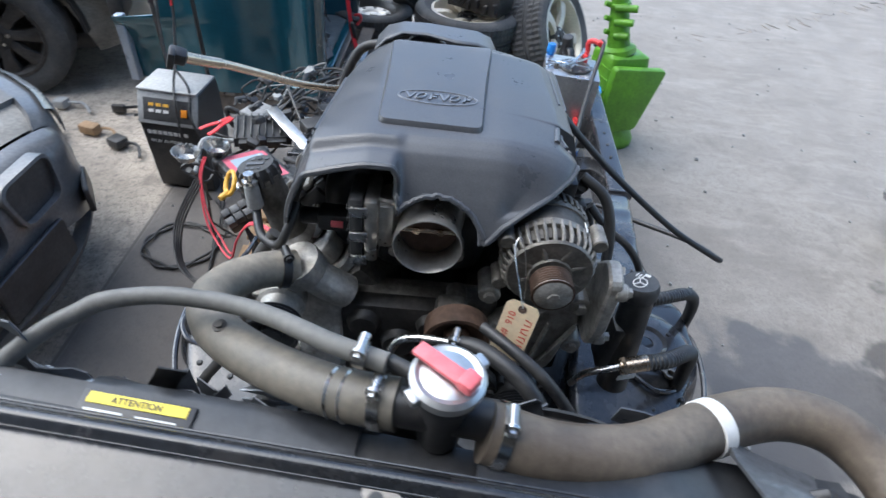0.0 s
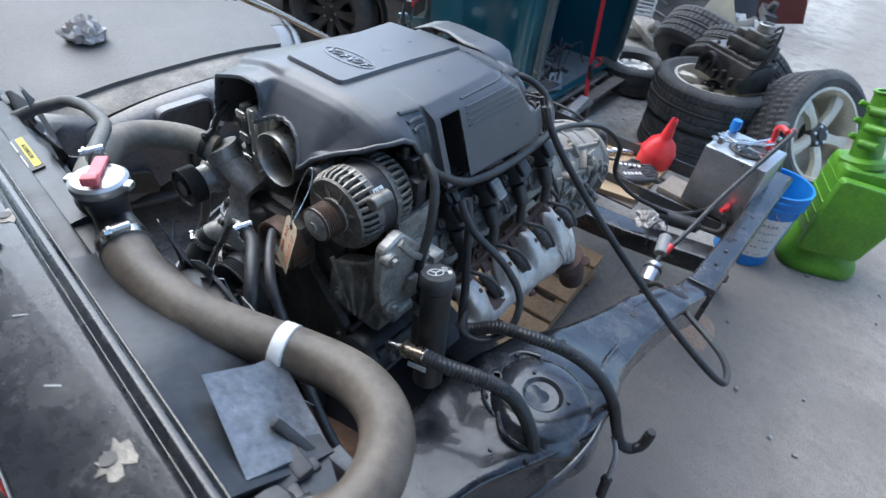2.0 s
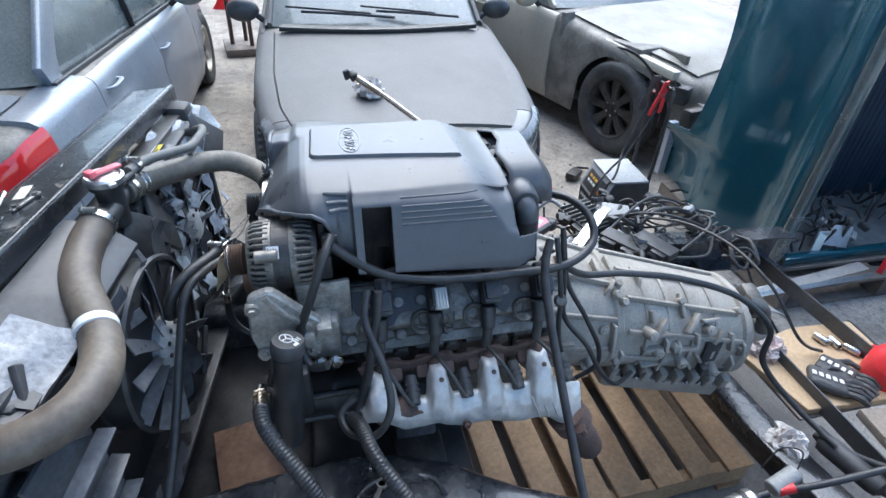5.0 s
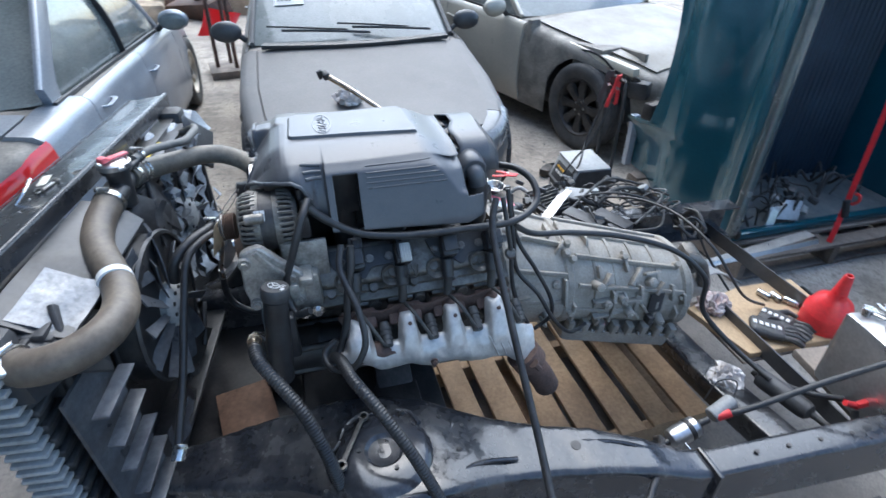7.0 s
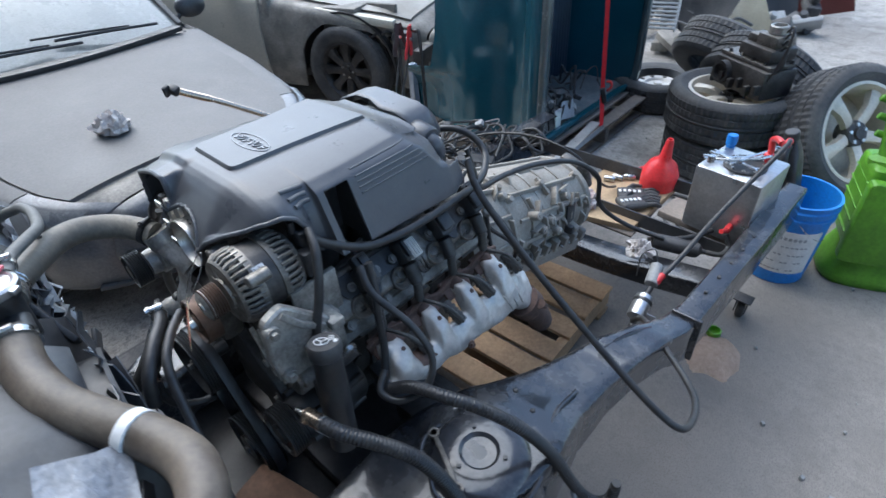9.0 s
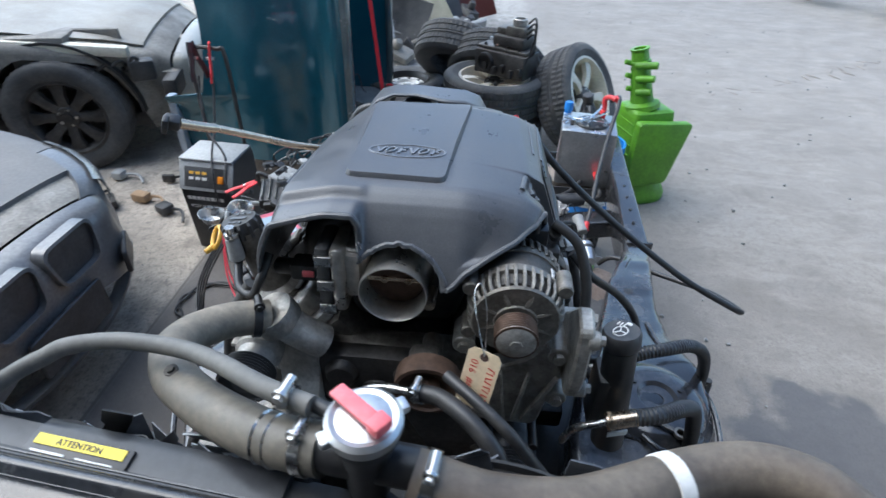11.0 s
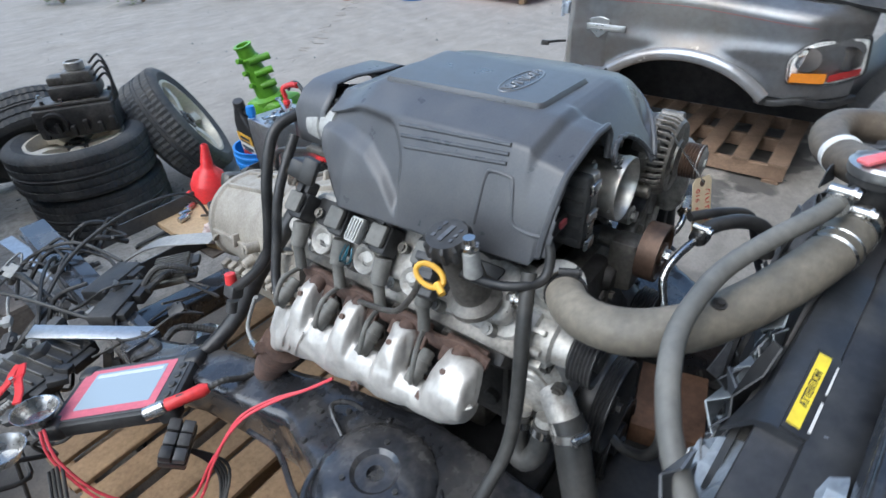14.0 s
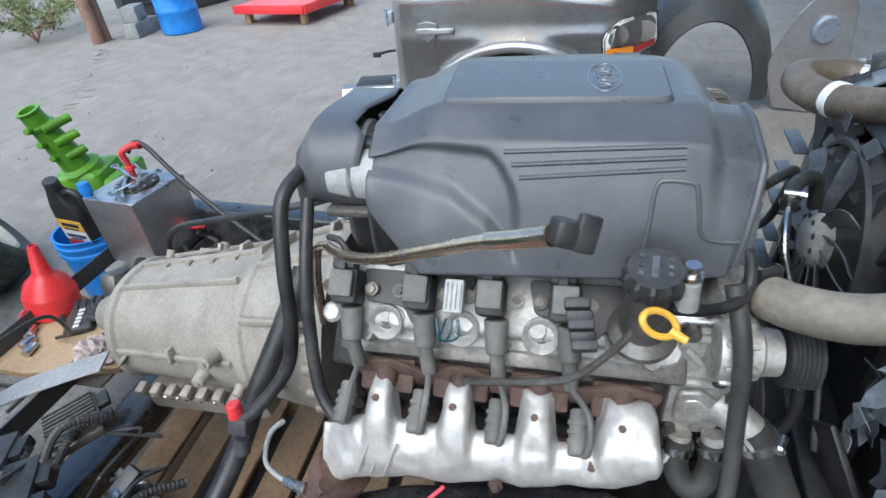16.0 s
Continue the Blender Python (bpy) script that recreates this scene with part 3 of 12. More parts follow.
# ---- the place: the ground ----
bm = bm_new()
for k in range(1):
    n = 60
    bmesh.ops.create_grid(bm, x_segments=n, y_segments=n, size=1.0)
for v in bm.verts:
    # finer near the middle, out to the horizon at the rim
    d = max(abs(v.co.x), abs(v.co.y))
    k = (6 * d + 294 * max(0.0, d - 0.45) ** 3 * 6) / max(d, 1e-6) if d > 0 else 1
    v.co.x, v.co.y = v.co.x * k + 2, v.co.y * k + 2
    far = smooth01(2.2, 4.5, v.co.x)
    v.co.z = 0.02 * far * noise.noise(Vector((v.co.x * 0.9, v.co.y * 0.9, 0))) * (1 if abs(v.co.x) < 30 else 0)
    if v.co.x < 2.2:
        v.co.z = 0
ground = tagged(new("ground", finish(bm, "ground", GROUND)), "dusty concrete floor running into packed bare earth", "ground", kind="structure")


# ---- unseen wall and roof, added to block light behind the walk ----
TIN = shader("light_blocking_sheet", (0.22, 0.215, 0.205), 0.6, 0.3, var=0.25, scale=2.0, bump=0.1, col2=(0.13, 0.115, 0.10))


def tin_sheet(name, x0, x1, p, q, label):
    """Corrugated sheet between the edges p and q (y, z), from x0 to x1."""
    n = int((x1 - x0) / 0.05)
    d = Vector((0, q[0] - p[0], q[1] - p[1])).normalized()
    nrm = Vector((0, -d.z, d.y))
    bm = bm_new()
    rows = []
    for k in range(n + 1):
        x = x0 + (x1 - x0) * k / n
        lift = nrm * (0.012 if k % 2 else -0.012)
        rows.append([Vector((x, p[0], p[1])) + lift, Vector((x, q[0], q[1])) + lift])
    for h in (nrm * 0.02, -nrm * 0.02):
        vs = [[bm.verts.new(v + h) for v in r] for r in rows]
        for a, b in zip(vs, vs[1:]):
            bm.faces.new((a[0], b[0], b[1], a[1]))
    return tagged(new(name, finish(bm, name, TIN, 80)), label, name.split("_")[0], kind="structure")


tin_sheet("wall_south", -9.0, 7.0, (-5.2, 0.0), (-5.2, 4.4), "unseen corrugated wall added to block light from the south")
tin_sheet("ceiling", -9.0, 7.0, (-5.2, 4.4), (-1.5, 4.8), "unseen corrugated roof added to keep light off the front")


# ---- engine ----
CX = 0.005          # crank line
PORTS_L = [-0.050 + 0.1118 * k for k in range(4)]
PORTS_R = [0.020 + 0.1118 * k for k in range(4)]


def bank(side):
    """Frame of a cylinder bank: x along the crank, y outwards and down, z outwards and up."""
    s = side
    ex, ey, ez = Vector((0, 1, 0)), Vector((0.707 * s, 0, -0.707)), Vector((0.707 * s, 0, 0.707))
    m = Matrix((ex, ey, ez)).transposed().to_4x4()
    m.translation = Vector((0.229, 0.165, 0.972) if s > 0 else (-0.180, 0.118, 0.978))
    return m


CRUMPLE = bpy.data.textures.new("crumple", 'CLOUDS')
CRUMPLE.noise_scale, CRUMPLE.noise_depth = 0.034, 1
CREASES = bpy.data.textures.new("creases", 'VORONOI')
CREASES.noise_scale, CREASES.distance_metric = 0.030, 'DISTANCE'
engine = thing("engine", "greasy aluminium V8 engine mounted in the bare truck frame", "engine", (0, 0.1, 0.45))
bm = bm_new()
box(bm, (CX, 0.14, 0.76), (0.30, 0.50, 0.26), 0.02)
for s in (-1, 1):
    box(bm, (CX + 0.13 * s, 0.14, 0.86), (0.12, 0.50, 0.16), 0.01, (0, 45 * s, 0))
for k in range(7):
    y = -0.08 + 0.075 * k
    for s in (-1, 1):
        box(bm, (CX + 0.152 * s, y, 0.74), (0.018, 0.012, 0.20), 0.003)
        cyl(bm, (CX + 0.15 * s, y + 0.03, 0.70), (CX + 0.165 * s, y + 0.03, 0.70), 0.016, seg=12)
part("block", bm, DARKIRON, engine, "oily dark engine block")
bm = bm_new()
box(bm, (CX, 0.20, 0.585), (0.26, 0.44, 0.13), 0.03)
box(bm, (CX, 0.30, 0.52), (0.24, 0.22, 0.12), 0.03)
for k in range(8):
    for s in (-1, 1):
        bolt(bm, (CX + 0.135 * s, 0.0 + 0.055 * k, 0.648), (0, 0, -1), 0.005)
part("oil_pan", bm, GREASE, engine)
bm = bm_new()
box(bm, (CX, -0.125, 0.80), (0.26, 0.05, 0.34), 0.02)
box(bm, (CX, -0.15, 0.72), (0.17, 0.03, 0.20), 0.02)
for k in range(10):
    a = 2 * math.pi * k / 10
    bolt(bm, (CX + 0.10 * math.cos(a), -0.15, 0.74 + 0.11 * math.sin(a)), (0, -1, 0))
part("front_cover", bm, GREASE, engine)

for s in (-1, 1):
    m = bank(s)
    ln = 0.50
    # head
    bm = bm_new()
    box(bm, (0, 0.0, -0.085), (ln, 0.15, 0.10), 0.012, m=m)
    box(bm, (0, 0.055, -0.035), (ln, 0.05, 0.03), 0.006, m=m)
    for k in range(4):
        y = (PORTS_R if s > 0 else PORTS_L)[k] - m.translation.y
        box(bm, (y, 0.075, -0.07), (0.07, 0.03, 0.055), 0.008, m=m)
        cyl(bm, (y + 0.045, 0.07, -0.055), (y + 0.045, 0.095, -0.04), 0.016, seg=12, m=m)
    part("cylinder_head", bm, GREASE, engine)
    # rocker cover with raised rail and fixing bolts
    bm = bm_new()
    prism(bm, rect(ln - 0.01, 0.125, 0.03), m @ pose(0, -0.004, -0.035), 0.022, 0.004)
    prism(bm, rect(ln - 0.035, 0.098, 0.03), m @ pose(0, -0.008, -0.015), 0.040, 0.012, 3)
    for k in range(5):
        x = -0.2 + 0.1 * k
        cyl(bm, (x, 0.052, -0.02), (x, 0.052, 0.006), 0.012, 0.010, 14, 0.002, m=m)
        bolt(bm, (x, 0.052, 0.006), (0, 0, 1), 0.0065, 0.005, m=m)
        cyl(bm, (x + 0.05, 0.025, 0.018), (x + 0.05, 0.025, 0.027), 0.016, 0.014, 16, 0.003, m=m)
    vc = part("rocker_cover", bm, ROCKER if s < 0 else GREASE, engine)
    for k in range(4):
        x = -0.165 + 0.11 * k
        lathe(bm := bm_new(), [(0.009, 0.45), (0.014, 0.45), (0.020, 0.85), (0.024, 1.0), (0.026, 0.9), (0.026, 0.0)], m @ Vector((x, 0.030, 0.014)), m @ Vector((x, 0.034, 0.029)), 22)
        wl_ = part("cover_well", bm, ROCKER if s < 0 else GREASE, vc)
        bolt(bm := bm_new(), m @ Vector((x, 0.031, 0.018)), m.to_3x3() @ Vector((0, 0, 1)), 0.0075, 0.006)
        part("well_bolt", bm, DARKIRON, vc)
    # exhaust ports' manifold under pressed shields
    ports = PORTS_R if s > 0 else PORTS_L
    px, pz = (0.326, 0.858) if s > 0 else (-0.268, 0.874)
    bm = bm_new()
    log = [(px + 0.026 * s, ports[0] - 0.02, pz - 0.048), (px + 0.028 * s, ports[1], pz - 0.058), (px + 0.030 * s, ports[2], pz - 0.072), (px + 0.034 * s, ports[3] + 0.02, pz - 0.092), (px + 0.040 * s, ports[3] + 0.075, pz - 0.13)]
    tube(bm, log, 0.026, 14)
    for y in ports:
        box(bm, (px - 0.028 * s, y, pz + 0.010), (0.012, 0.082, 0.05), 0.006, (0, -45 * s, 0))
        tube(bm, [(px - 0.04 * s, y, pz + 0.018), (px - 0.012 * s, y, pz + 0.012), (px + 0.015 * s, y + 0.006, pz - 0.03)], 0.017, 12)
    cyl(bm, (px + 0.045 * s, ports[3] + 0.068, pz - 0.13), (px + 0.052 * s, ports[3] + 0.092, pz - 0.165), 0.046, seg=20)
    tube(bm, [(px + 0.05 * s, ports[3] + 0.08, pz - 0.15), (px + 0.06 * s, ports[3] + 0.12, pz - 0.21), (px + 0.06 * s, ports[3] + 0.145, pz - 0.26)], 0.035, 16)
    for k in range(3):
        a = 2.1 * k + 0.4
        bolt(bm, (px + 0.05 * s + 0.052 * math.cos(a), ports[3] + 0.08, pz - 0.145 + 0.052 * math.sin(a)), (0.2 * s, 0.6, -0.7), 0.008, 0.02)
    strip = [Vector((px - 0.030 * s, y, pz + 0.018 + 0.007 * math.cos((y - ports[0]) * math.tau / 0.1118))) for y in np.linspace(ports[0] - 0.045, ports[3] + 0.045, 50)]
    sweep(bm, strip, rect(0.010, 0.030, 0.004, 2))
    part("exhaust_manifold", bm, RUST, engine, "rusty brown iron manifold")
    # shield: one pressed sheet over the log, rising in a domed cap over each port
    crest = [(0.004, -0.098), (0.020, -0.100), (0.038, -0.092), (0.052, -0.074), (0.057, -0.050), (0.053, -0.026), (0.042, -0.004), (0.026, 0.013), (0.007, 0.024), (-0.010, 0.028), (-0.022, 0.020)]
    trough = [(0.004, -0.098), (0.020, -0.100), (0.038, -0.092), (0.051, -0.076), (0.055, -0.058), (0.051, -0.042), (0.043, -0.031), (0.034, -0.026), (0.026, -0.026), (0.020, -0.029), (0.016, -0.034)]
    half = (0.037, 0.022, 0.020, 0.019) if s < 0 else (0.027, 0.021, 0.020, 0.023)
    shift = (-0.008, 0.0, 0.0, 0.0)
    bm = bm_new()
    rows, y_a, y_b, cc = [], ports[0] - 0.054, ports[3] + 0.098, (0.020, -0.040)
    for i in range(121):
        f = i / 120
        y = y_a + (y_b - y_a) * f
        wt = max(smooth01(h + 0.009, h - 0.006, abs(y - q - d)) for q, h, d in zip(ports, half, shift))
        dome = max(max(0.0, 1 - ((y - q - d) / (h + 0.006)) ** 2) for q, h, d in zip(ports, half, shift))
        tail = smooth01(ports[3] + 0.02, y_b, y)
        nose = smooth01(ports[0] + 0.05, y_a, y)
        drop = 0.030 * (y - ports[0]) / 0.34 + 0.026 * tail
        shut = 1 - 0.62 * (1 - min(1.0, (y - y_a) / 0.012)) ** 2 - 0.60 * tail ** 2
        row = []
        for j, (g, c_) in enumerate(zip(spline([(*p, 0) for p in trough], 3), spline([(*p, 0) for p in crest], 3))):
            low = 1 - smooth01(9, 24, j)
            up_ = smooth01(14, 24, j)
            o_ = g[0] + (c_[0] - g[0]) * wt - 0.012 * wt * (1 - dome) * (1 - low)
            z_ = g[1] + (c_[1] - g[1]) * wt - 0.016 * wt * (1 - dome) ** 1.5 * up_
            o_, z_ = cc[0] + (o_ - cc[0]) * shut, cc[1] + (z_ - cc[1]) * shut
            row.append((px + (o_ + 0.014 * tail * low + 0.016 * low * (y - ports[0]) / 0.34) * s, y + 0.006 * wt * (1 - low) * noise.noise(Vector((y * 20, j * 0.3, 2.0))), pz + z_ - (drop - 0.024 * nose - 0.006 * math.sin(y * 56.2 + 1.0)) * low - (0.024 * tail)))
        rows.append([bm.verts.new(p) for p in row])
    for ra, rb in zip(rows, rows[1:]):
        for j in range(len(ra) - 1):
            bm.faces.new((ra[j], ra[j + 1], rb[j + 1], rb[j]))
    bm.faces.new(rows[0])
    sh = part("heat_shield", bm, SHIELD, engine, "bright crumpled aluminium heat shield", sharp=50)
    sb = sh.modifiers.new("finer", 'SUBSURF')
    sb.subdivision_type, sb.levels, sb.render_levels = 'SIMPLE', 1, 1
    for tex_, amt in ((CRUMPLE, 0.0050), (CREASES, 0.0034)):
        dp = sh.modifiers.new("creased", 'DISPLACE')
        dp.texture, dp.strength, dp.mid_level = tex_, amt, 0.5
    sd = sh.modifiers.new("sheet", 'SOLIDIFY')
    sd.thickness, sd.offset = 0.0016, -1
    # fine pressed ribs by the rear cap
    for k in range(3):
        y = ports[3] - 0.030 + 0.020 * k
        tube(bm := bm_new(), [(px + 0.056 * s, y, pz - 0.040), (px + 0.070 * s, y + 0.012, pz - 0.070), (px + 0.072 * s, y + 0.022, pz - 0.096)], 0.0022, 6, 4)
        part("pressed_rib", bm, SHIELD, sh)
    bm = bm_new()
    for y in ports:
        bolt(bm, (px + 0.018 * s, y + 0.003, pz + 0.012), (0.7 * s, 0, 0.7), 0.0055, 0.008)
    bolt(bm, (px + 0.072 * s, ports[1] + 0.05, pz - 0.075), (1 * s, 0, 0.1), 0.006, 0.008)
    part("manifold_bolts", bm, RUST, engine)
    # coils, leads and brackets
    cz = 0.050
    cy = 0.016   # how far down the bank the coils sit
    for k in range(4):
        y = ports[k] + ((0.084, 0.069, 0.057, 0.052)[k] if s < 0 else 0.010) - m.translation.y
        c = part("ignition_coil", box(bm_new(), (y, cy - 0.028, cz - 0.003), (0.040, 0.052, 0.042), 0.008, m=m), BLACKDUST, engine, "black coil pack")
        bm = bm_new()
        box(bm, (y, cy - 0.03, cz + 0.025), (0.034, 0.038, 0.012), 0.004, m=m)
        cyl(bm, (y - 0.008, cy, cz - 0.005), (y - 0.010, cy + 0.045, cz - 0.018), 0.0165, 0.0145, 14, 0.002, m=m)
        part("coil_tower", bm, GREYHOSE if s < 0 else BLACK, c)
        bm = bm_new()
        box(bm, (y + 0.004, cy - 0.064, cz + 0.006), (0.034, 0.026, 0.026), 0.004, m=m)
        box(bm, (y + 0.004, cy - 0.060, cz + 0.022), (0.014, 0.022, 0.008), 0.002, m=m)
        tube(bm, [m @ Vector(q) for q in ((y + 0.004, cy - 0.076, cz + 0.006), (y + 0.018, cy - 0.092, cz + 0.008), (y + 0.040, cy - 0.098, cz))], 0.005, 8)
        part("coil_connector", bm, BLACKDUST, c)
        bm = bm_new()
        for dx in (-0.033, 0.033):
            cyl(bm, (y + dx, -0.012, 0.02), (y + dx, -0.012, 0.040), 0.0075, seg=12, m=m)
            bolt(bm, (y + dx, -0.012, 0.041), (0, 0, 1), 0.0062, 0.006, m=m)
        part("coil_bolts", bm, GREASE, c)
        bm = bm_new()
        p0 = m @ Vector((y - 0.010, cy + 0.042, cz - 0.017))
        p1 = m @ Vector((y - 0.014, cy + 0.080, cz - 0.045))
        plug = Vector((px + 0.010 * s, ports[k] + 0.056, pz - 0.008))
        tube(bm, [p0, p1], 0.0105, 12, 2)
        mid = Vector((px + 0.046 * s, ports[k] + 0.030, pz + 0.045))
        tube(bm, [p1, p1.lerp(mid, 0.6) + Vector((0.012 * s, 0, 0)), Vector((px + 0.052 * s, ports[k] + 0.045, pz - 0.004)), plug + Vector((0.028 * s, 0.0, -0.014))], 0.0045, 8)
        part("plug_lead", bm, GREYHOSE if s < 0 else RUBBER, engine)
        bm = bm_new()
        cyl(bm, plug + Vector((0.034 * s, 0, -0.016)), plug + Vector((-0.02 * s, 0, 0.012)), 0.0135, 0.012, 14, 0.002)
        for q in range(3):
            f = 0.25 + 0.2 * q
            c0 = plug + Vector((0.034 * s, 0, -0.016)).lerp(Vector((-0.02 * s, 0, 0.012)), f)
            cyl(bm, c0, c0 + Vector((-0.005 * s, 0, 0.0028)), 0.015, seg=14)
        part("plug_boot", bm, GREYHOSE if s < 0 else RUBBER, engine, "grey spark plug boot")
    bm = bm_new()
    for off, wd in ((-0.12, 0.17), (0.12, 0.17)):
        prism(bm, rounded([(-wd / 2, -0.03, 0.01), (wd / 2, -0.03, 0.01), (wd / 2 - 0.01, 0.018, 0.01), (0.02, 0.02, 0.01), (0.0, 0.05, 0.012), (-0.03, 0.02, 0.01), (-wd / 2 + 0.02, 0.02, 0.01)]), m @ pose(off, -0.012, 0.030), 0.004, 0.001)
    part("coil_bracket", bm, BLACK, engine)
    # folded black loom clip hung over the foremost coil
    if s < 0:
        yc = ports[0] + 0.070 - m.translation.y
        for q in range(5):
            box(bm := bm_new(), (yc - 0.003 * q, cy - 0.026 + 0.0125 * q, cz + 0.032 - 0.004 * q), (0.032, 0.0135, 0.024 - 0.007 * (q % 2)), 0.003, (10 * (-1) ** q, 0, 6), m=m)
            part("loom_clip", bm, BLACKDUST, engine)
    # white multi-pin plug hanging between the coils
    bm = bm_new()
    yy = (0.177 if s < 0 else 0.144) - m.translation.y
    box(bm, (yy, -0.008, 0.072), (0.026, 0.044, 0.020), 0.003, m=m)
    for q in range(4):
        box(bm, (yy - 0.009 + 0.006 * q, -0.008, 0.083), (0.0026, 0.036, 0.005), 0.001, m=m)
    part("harness_plug", bm, PALEPLUG, engine, "white harness plug")
    bm = bm_new()
    for q in range(3):
        x = yy - 0.008 + 0.008 * q
        tube(bm, [m @ Vector((x, 0.022, 0.074)), m @ Vector((x + 0.004 * q, 0.045, 0.065)), m @ Vector((yy + 0.02, 0.05, 0.045 + 0.004 * q)), m @ Vector((yy + 0.03, 0.02, 0.04))], 0.0016, 6)
    part("plug_wires", bm, TEAL if s < 0 else BLACK, engine)

# oil filler on the left rocker cover
oil = thing("oil_filler", "black oil filler neck with a ribbed cap on the rocker cover", "engine cap", (-0.26, -0.055, 1.0))
lathe(bm := bm_new(), [(0.042, 0), (0.042, 0.08), (0.029, 0.16), (0.025, 0.9), (0.027, 1.0)], (-0.222, -0.062, 0.995), (-0.263, -0.056, 1.120), 24)
part("neck", bm, GREASE, oil)
bm = bm_new()
fr, ln = axis_frame((-0.267, -0.055, 1.110), (-0.274, -0.0535, 1.138))
prof = [(0.028, 0), (0.031, 0.1), (0.031, 0.8), (0.028, 1.0)]
vs = []
for r, h in prof:
    vs.append([bm.verts.new(fr @ Vector(((r + 0.0025 * (1 if k % 4 < 2 else -1) * (h < 0.9)) * math.cos(2 * math.pi * k / 48), (r + 0.0025 * (1 if k % 4 < 2 else -1) * (h < 0.9)) * math.sin(2 * math.pi * k / 48), h * ln))) for k in range(48)])
for a, b in zip(vs, vs[1:]):
    for k in range(48):
        bm.faces.new((a[k], a[(k + 1) % 48], b[(k + 1) % 48], b[k]))
bm.faces.new(vs[-1])
cap = part("cap", bm, BLACKDUST, oil, "ribbed black oil cap")
fm = fr @ pose(0, 0, ln + 0.0005, 0, 0, 95)
box(bm := bm_new(), (0.0, 0.0, 0.0008), (0.030, 0.007, 0.001), 0, m=fm)
part("brand_bar", bm, VANE, cap)
bm = bm_new()
for k, w in enumerate((0.016, 0.022, 0.012)):
    box(bm, (-0.01 + 0.012 * k, 0.014, 0.0008), (0.006, 0.005, 0.001), m=fm)
    box(bm, (-0.008 + 0.01 * k, -0.015, 0.0008), (0.005, 0.004, 0.001), m=fm)
part("cap_print", bm, VANE, cap)

# dipstick with its yellow ring
dip = thing("oil_dipstick", "yellow ring dipstick in a thin steel tube", "dipstick", (-0.29, -0.06, 0.9))
tube(bm := bm_new(), [(-0.312, -0.036, 1.082), (-0.308, -0.015, 1.04), (-0.303, 0.03, 0.985), (-0.285, 0.12, 0.945), (-0.25, 0.17, 0.90)], 0.0048, 8)
part("tube", bm, GREASE, dip)
bm = bm_new()
dm = look((-0.318, -0.058, 1.100), (-0.62, -0.25, 1.38)) @ pose(0, 0, 0, 0, 0, 35)
sweep(bm, [dm @ Vector((0.020 * math.cos(a), 0.0125 * math.sin(a), 0)) for a in np.linspace(0, 2 * math.pi, 24, endpoint=False)], circle(0.0038, 8), closed=True)
cyl(bm, dm @ Vector((-0.014, -0.003, 0)), dm @ Vector((-0.028, -0.009, -0.010)), 0.0055, 0.0045, 10)
part("handle", bm, YELLOW, dip, "yellow moulded dipstick ring")

# ---- front drive: pump, pulleys ----
def pulley(bm, c, r, w, grooves=6, hub=0.4, seg=32):
    """A belt pulley facing forwards (-y)."""
    x, y, z = c
    prof = [(r * hub, 0.0), (r * 0.9, 0.0), (r, 0.03)]
    for g in range(grooves):
        a = 0.06 + 0.88 * g / grooves
        b = 0.88 / grooves
        prof += [(r, a), (r * 0.94 if grooves > 1 else r, a + b * 0.5), (r, a + b)]
    prof += [(r, 0.97), (r * 0.9, 1.0), (r * 0.86, 0.85), (r * hub, 0.55), (r * hub, 1.02), (r * 0.12, 1.02)]
    lathe(bm, prof, (x, y + w / 2, z), (x, y - w / 2, z), seg)


pump = thing("water_pump", "pale cast aluminium water pump with a grooved pulley", "water pump", (-0.1, -0.17, 0.8))
bm = bm_new()
side_m = Matrix(((0, 0, -1, -0.196), (1, 0, 0, 0), (0, 1, 0, 0), (0, 0, 0, 1)))
prism(bm, rounded([(-0.118, 0.775, 0.012), (-0.118, 0.985, 0.012), (-0.150, 1.002, 0.012), (-0.176, 0.985, 0.015), (-0.180, 0.915, 0.012), (-0.205, 0.880, 0.014), (-0.210, 0.815, 0.012), (-0.180, 0.780, 0.012)], 3), side_m @ pose(0, 0, -0.07), 0.07, 0.006, 2)
prism(bm, rounded([(-0.128, 0.815, 0.008), (-0.128, 0.875, 0.008), (-0.160, 0.880, 0.010), (-0.200, 0.842, 0.008), (-0.196, 0.812, 0.008)], 2), side_m @ pose(0, 0, 0.0), 0.010, 0.003)
prism(bm, rounded([(-0.138, 0.828, 0.005), (-0.138, 0.862, 0.005), (-0.156, 0.866, 0.006), (-0.184, 0.838, 0.005), (-0.182, 0.828, 0.005)], 2), side_m @ pose(0, 0, 0.006), 0.006, 0.002)
for y0, z0, y1, z1, r in ((-0.122, 0.893, -0.176, 0.893, 0.008), (-0.124, 0.955, -0.150, 0.930, 0.006), (-0.165, 0.905, -0.170, 0.985, 0.006), (-0.122, 0.975, -0.170, 0.975, 0.007)):
    cyl(bm, (-0.199, y0, z0), (-0.199, y1, z1), r, seg=10)
tube(bm, [(-0.12, -0.16, 0.98), (-0.15, -0.17, 1.01), (-0.182, -0.178, 1.045)], 0.028, 16)
tube(bm, [(-0.19, -0.19, 0.845), (-0.215, -0.215, 0.838), (-0.226, -0.232, 0.822)], 0.026, 14)
for q in ((-0.205, -0.143, 0.790), (-0.208, -0.188, 0.800)):
    cyl(bm, q, (q[0] - 0.012, q[1] - 0.002, q[2] - 0.032), 0.017, seg=16)
part("pump_body", bm, PUMPALU, pump)
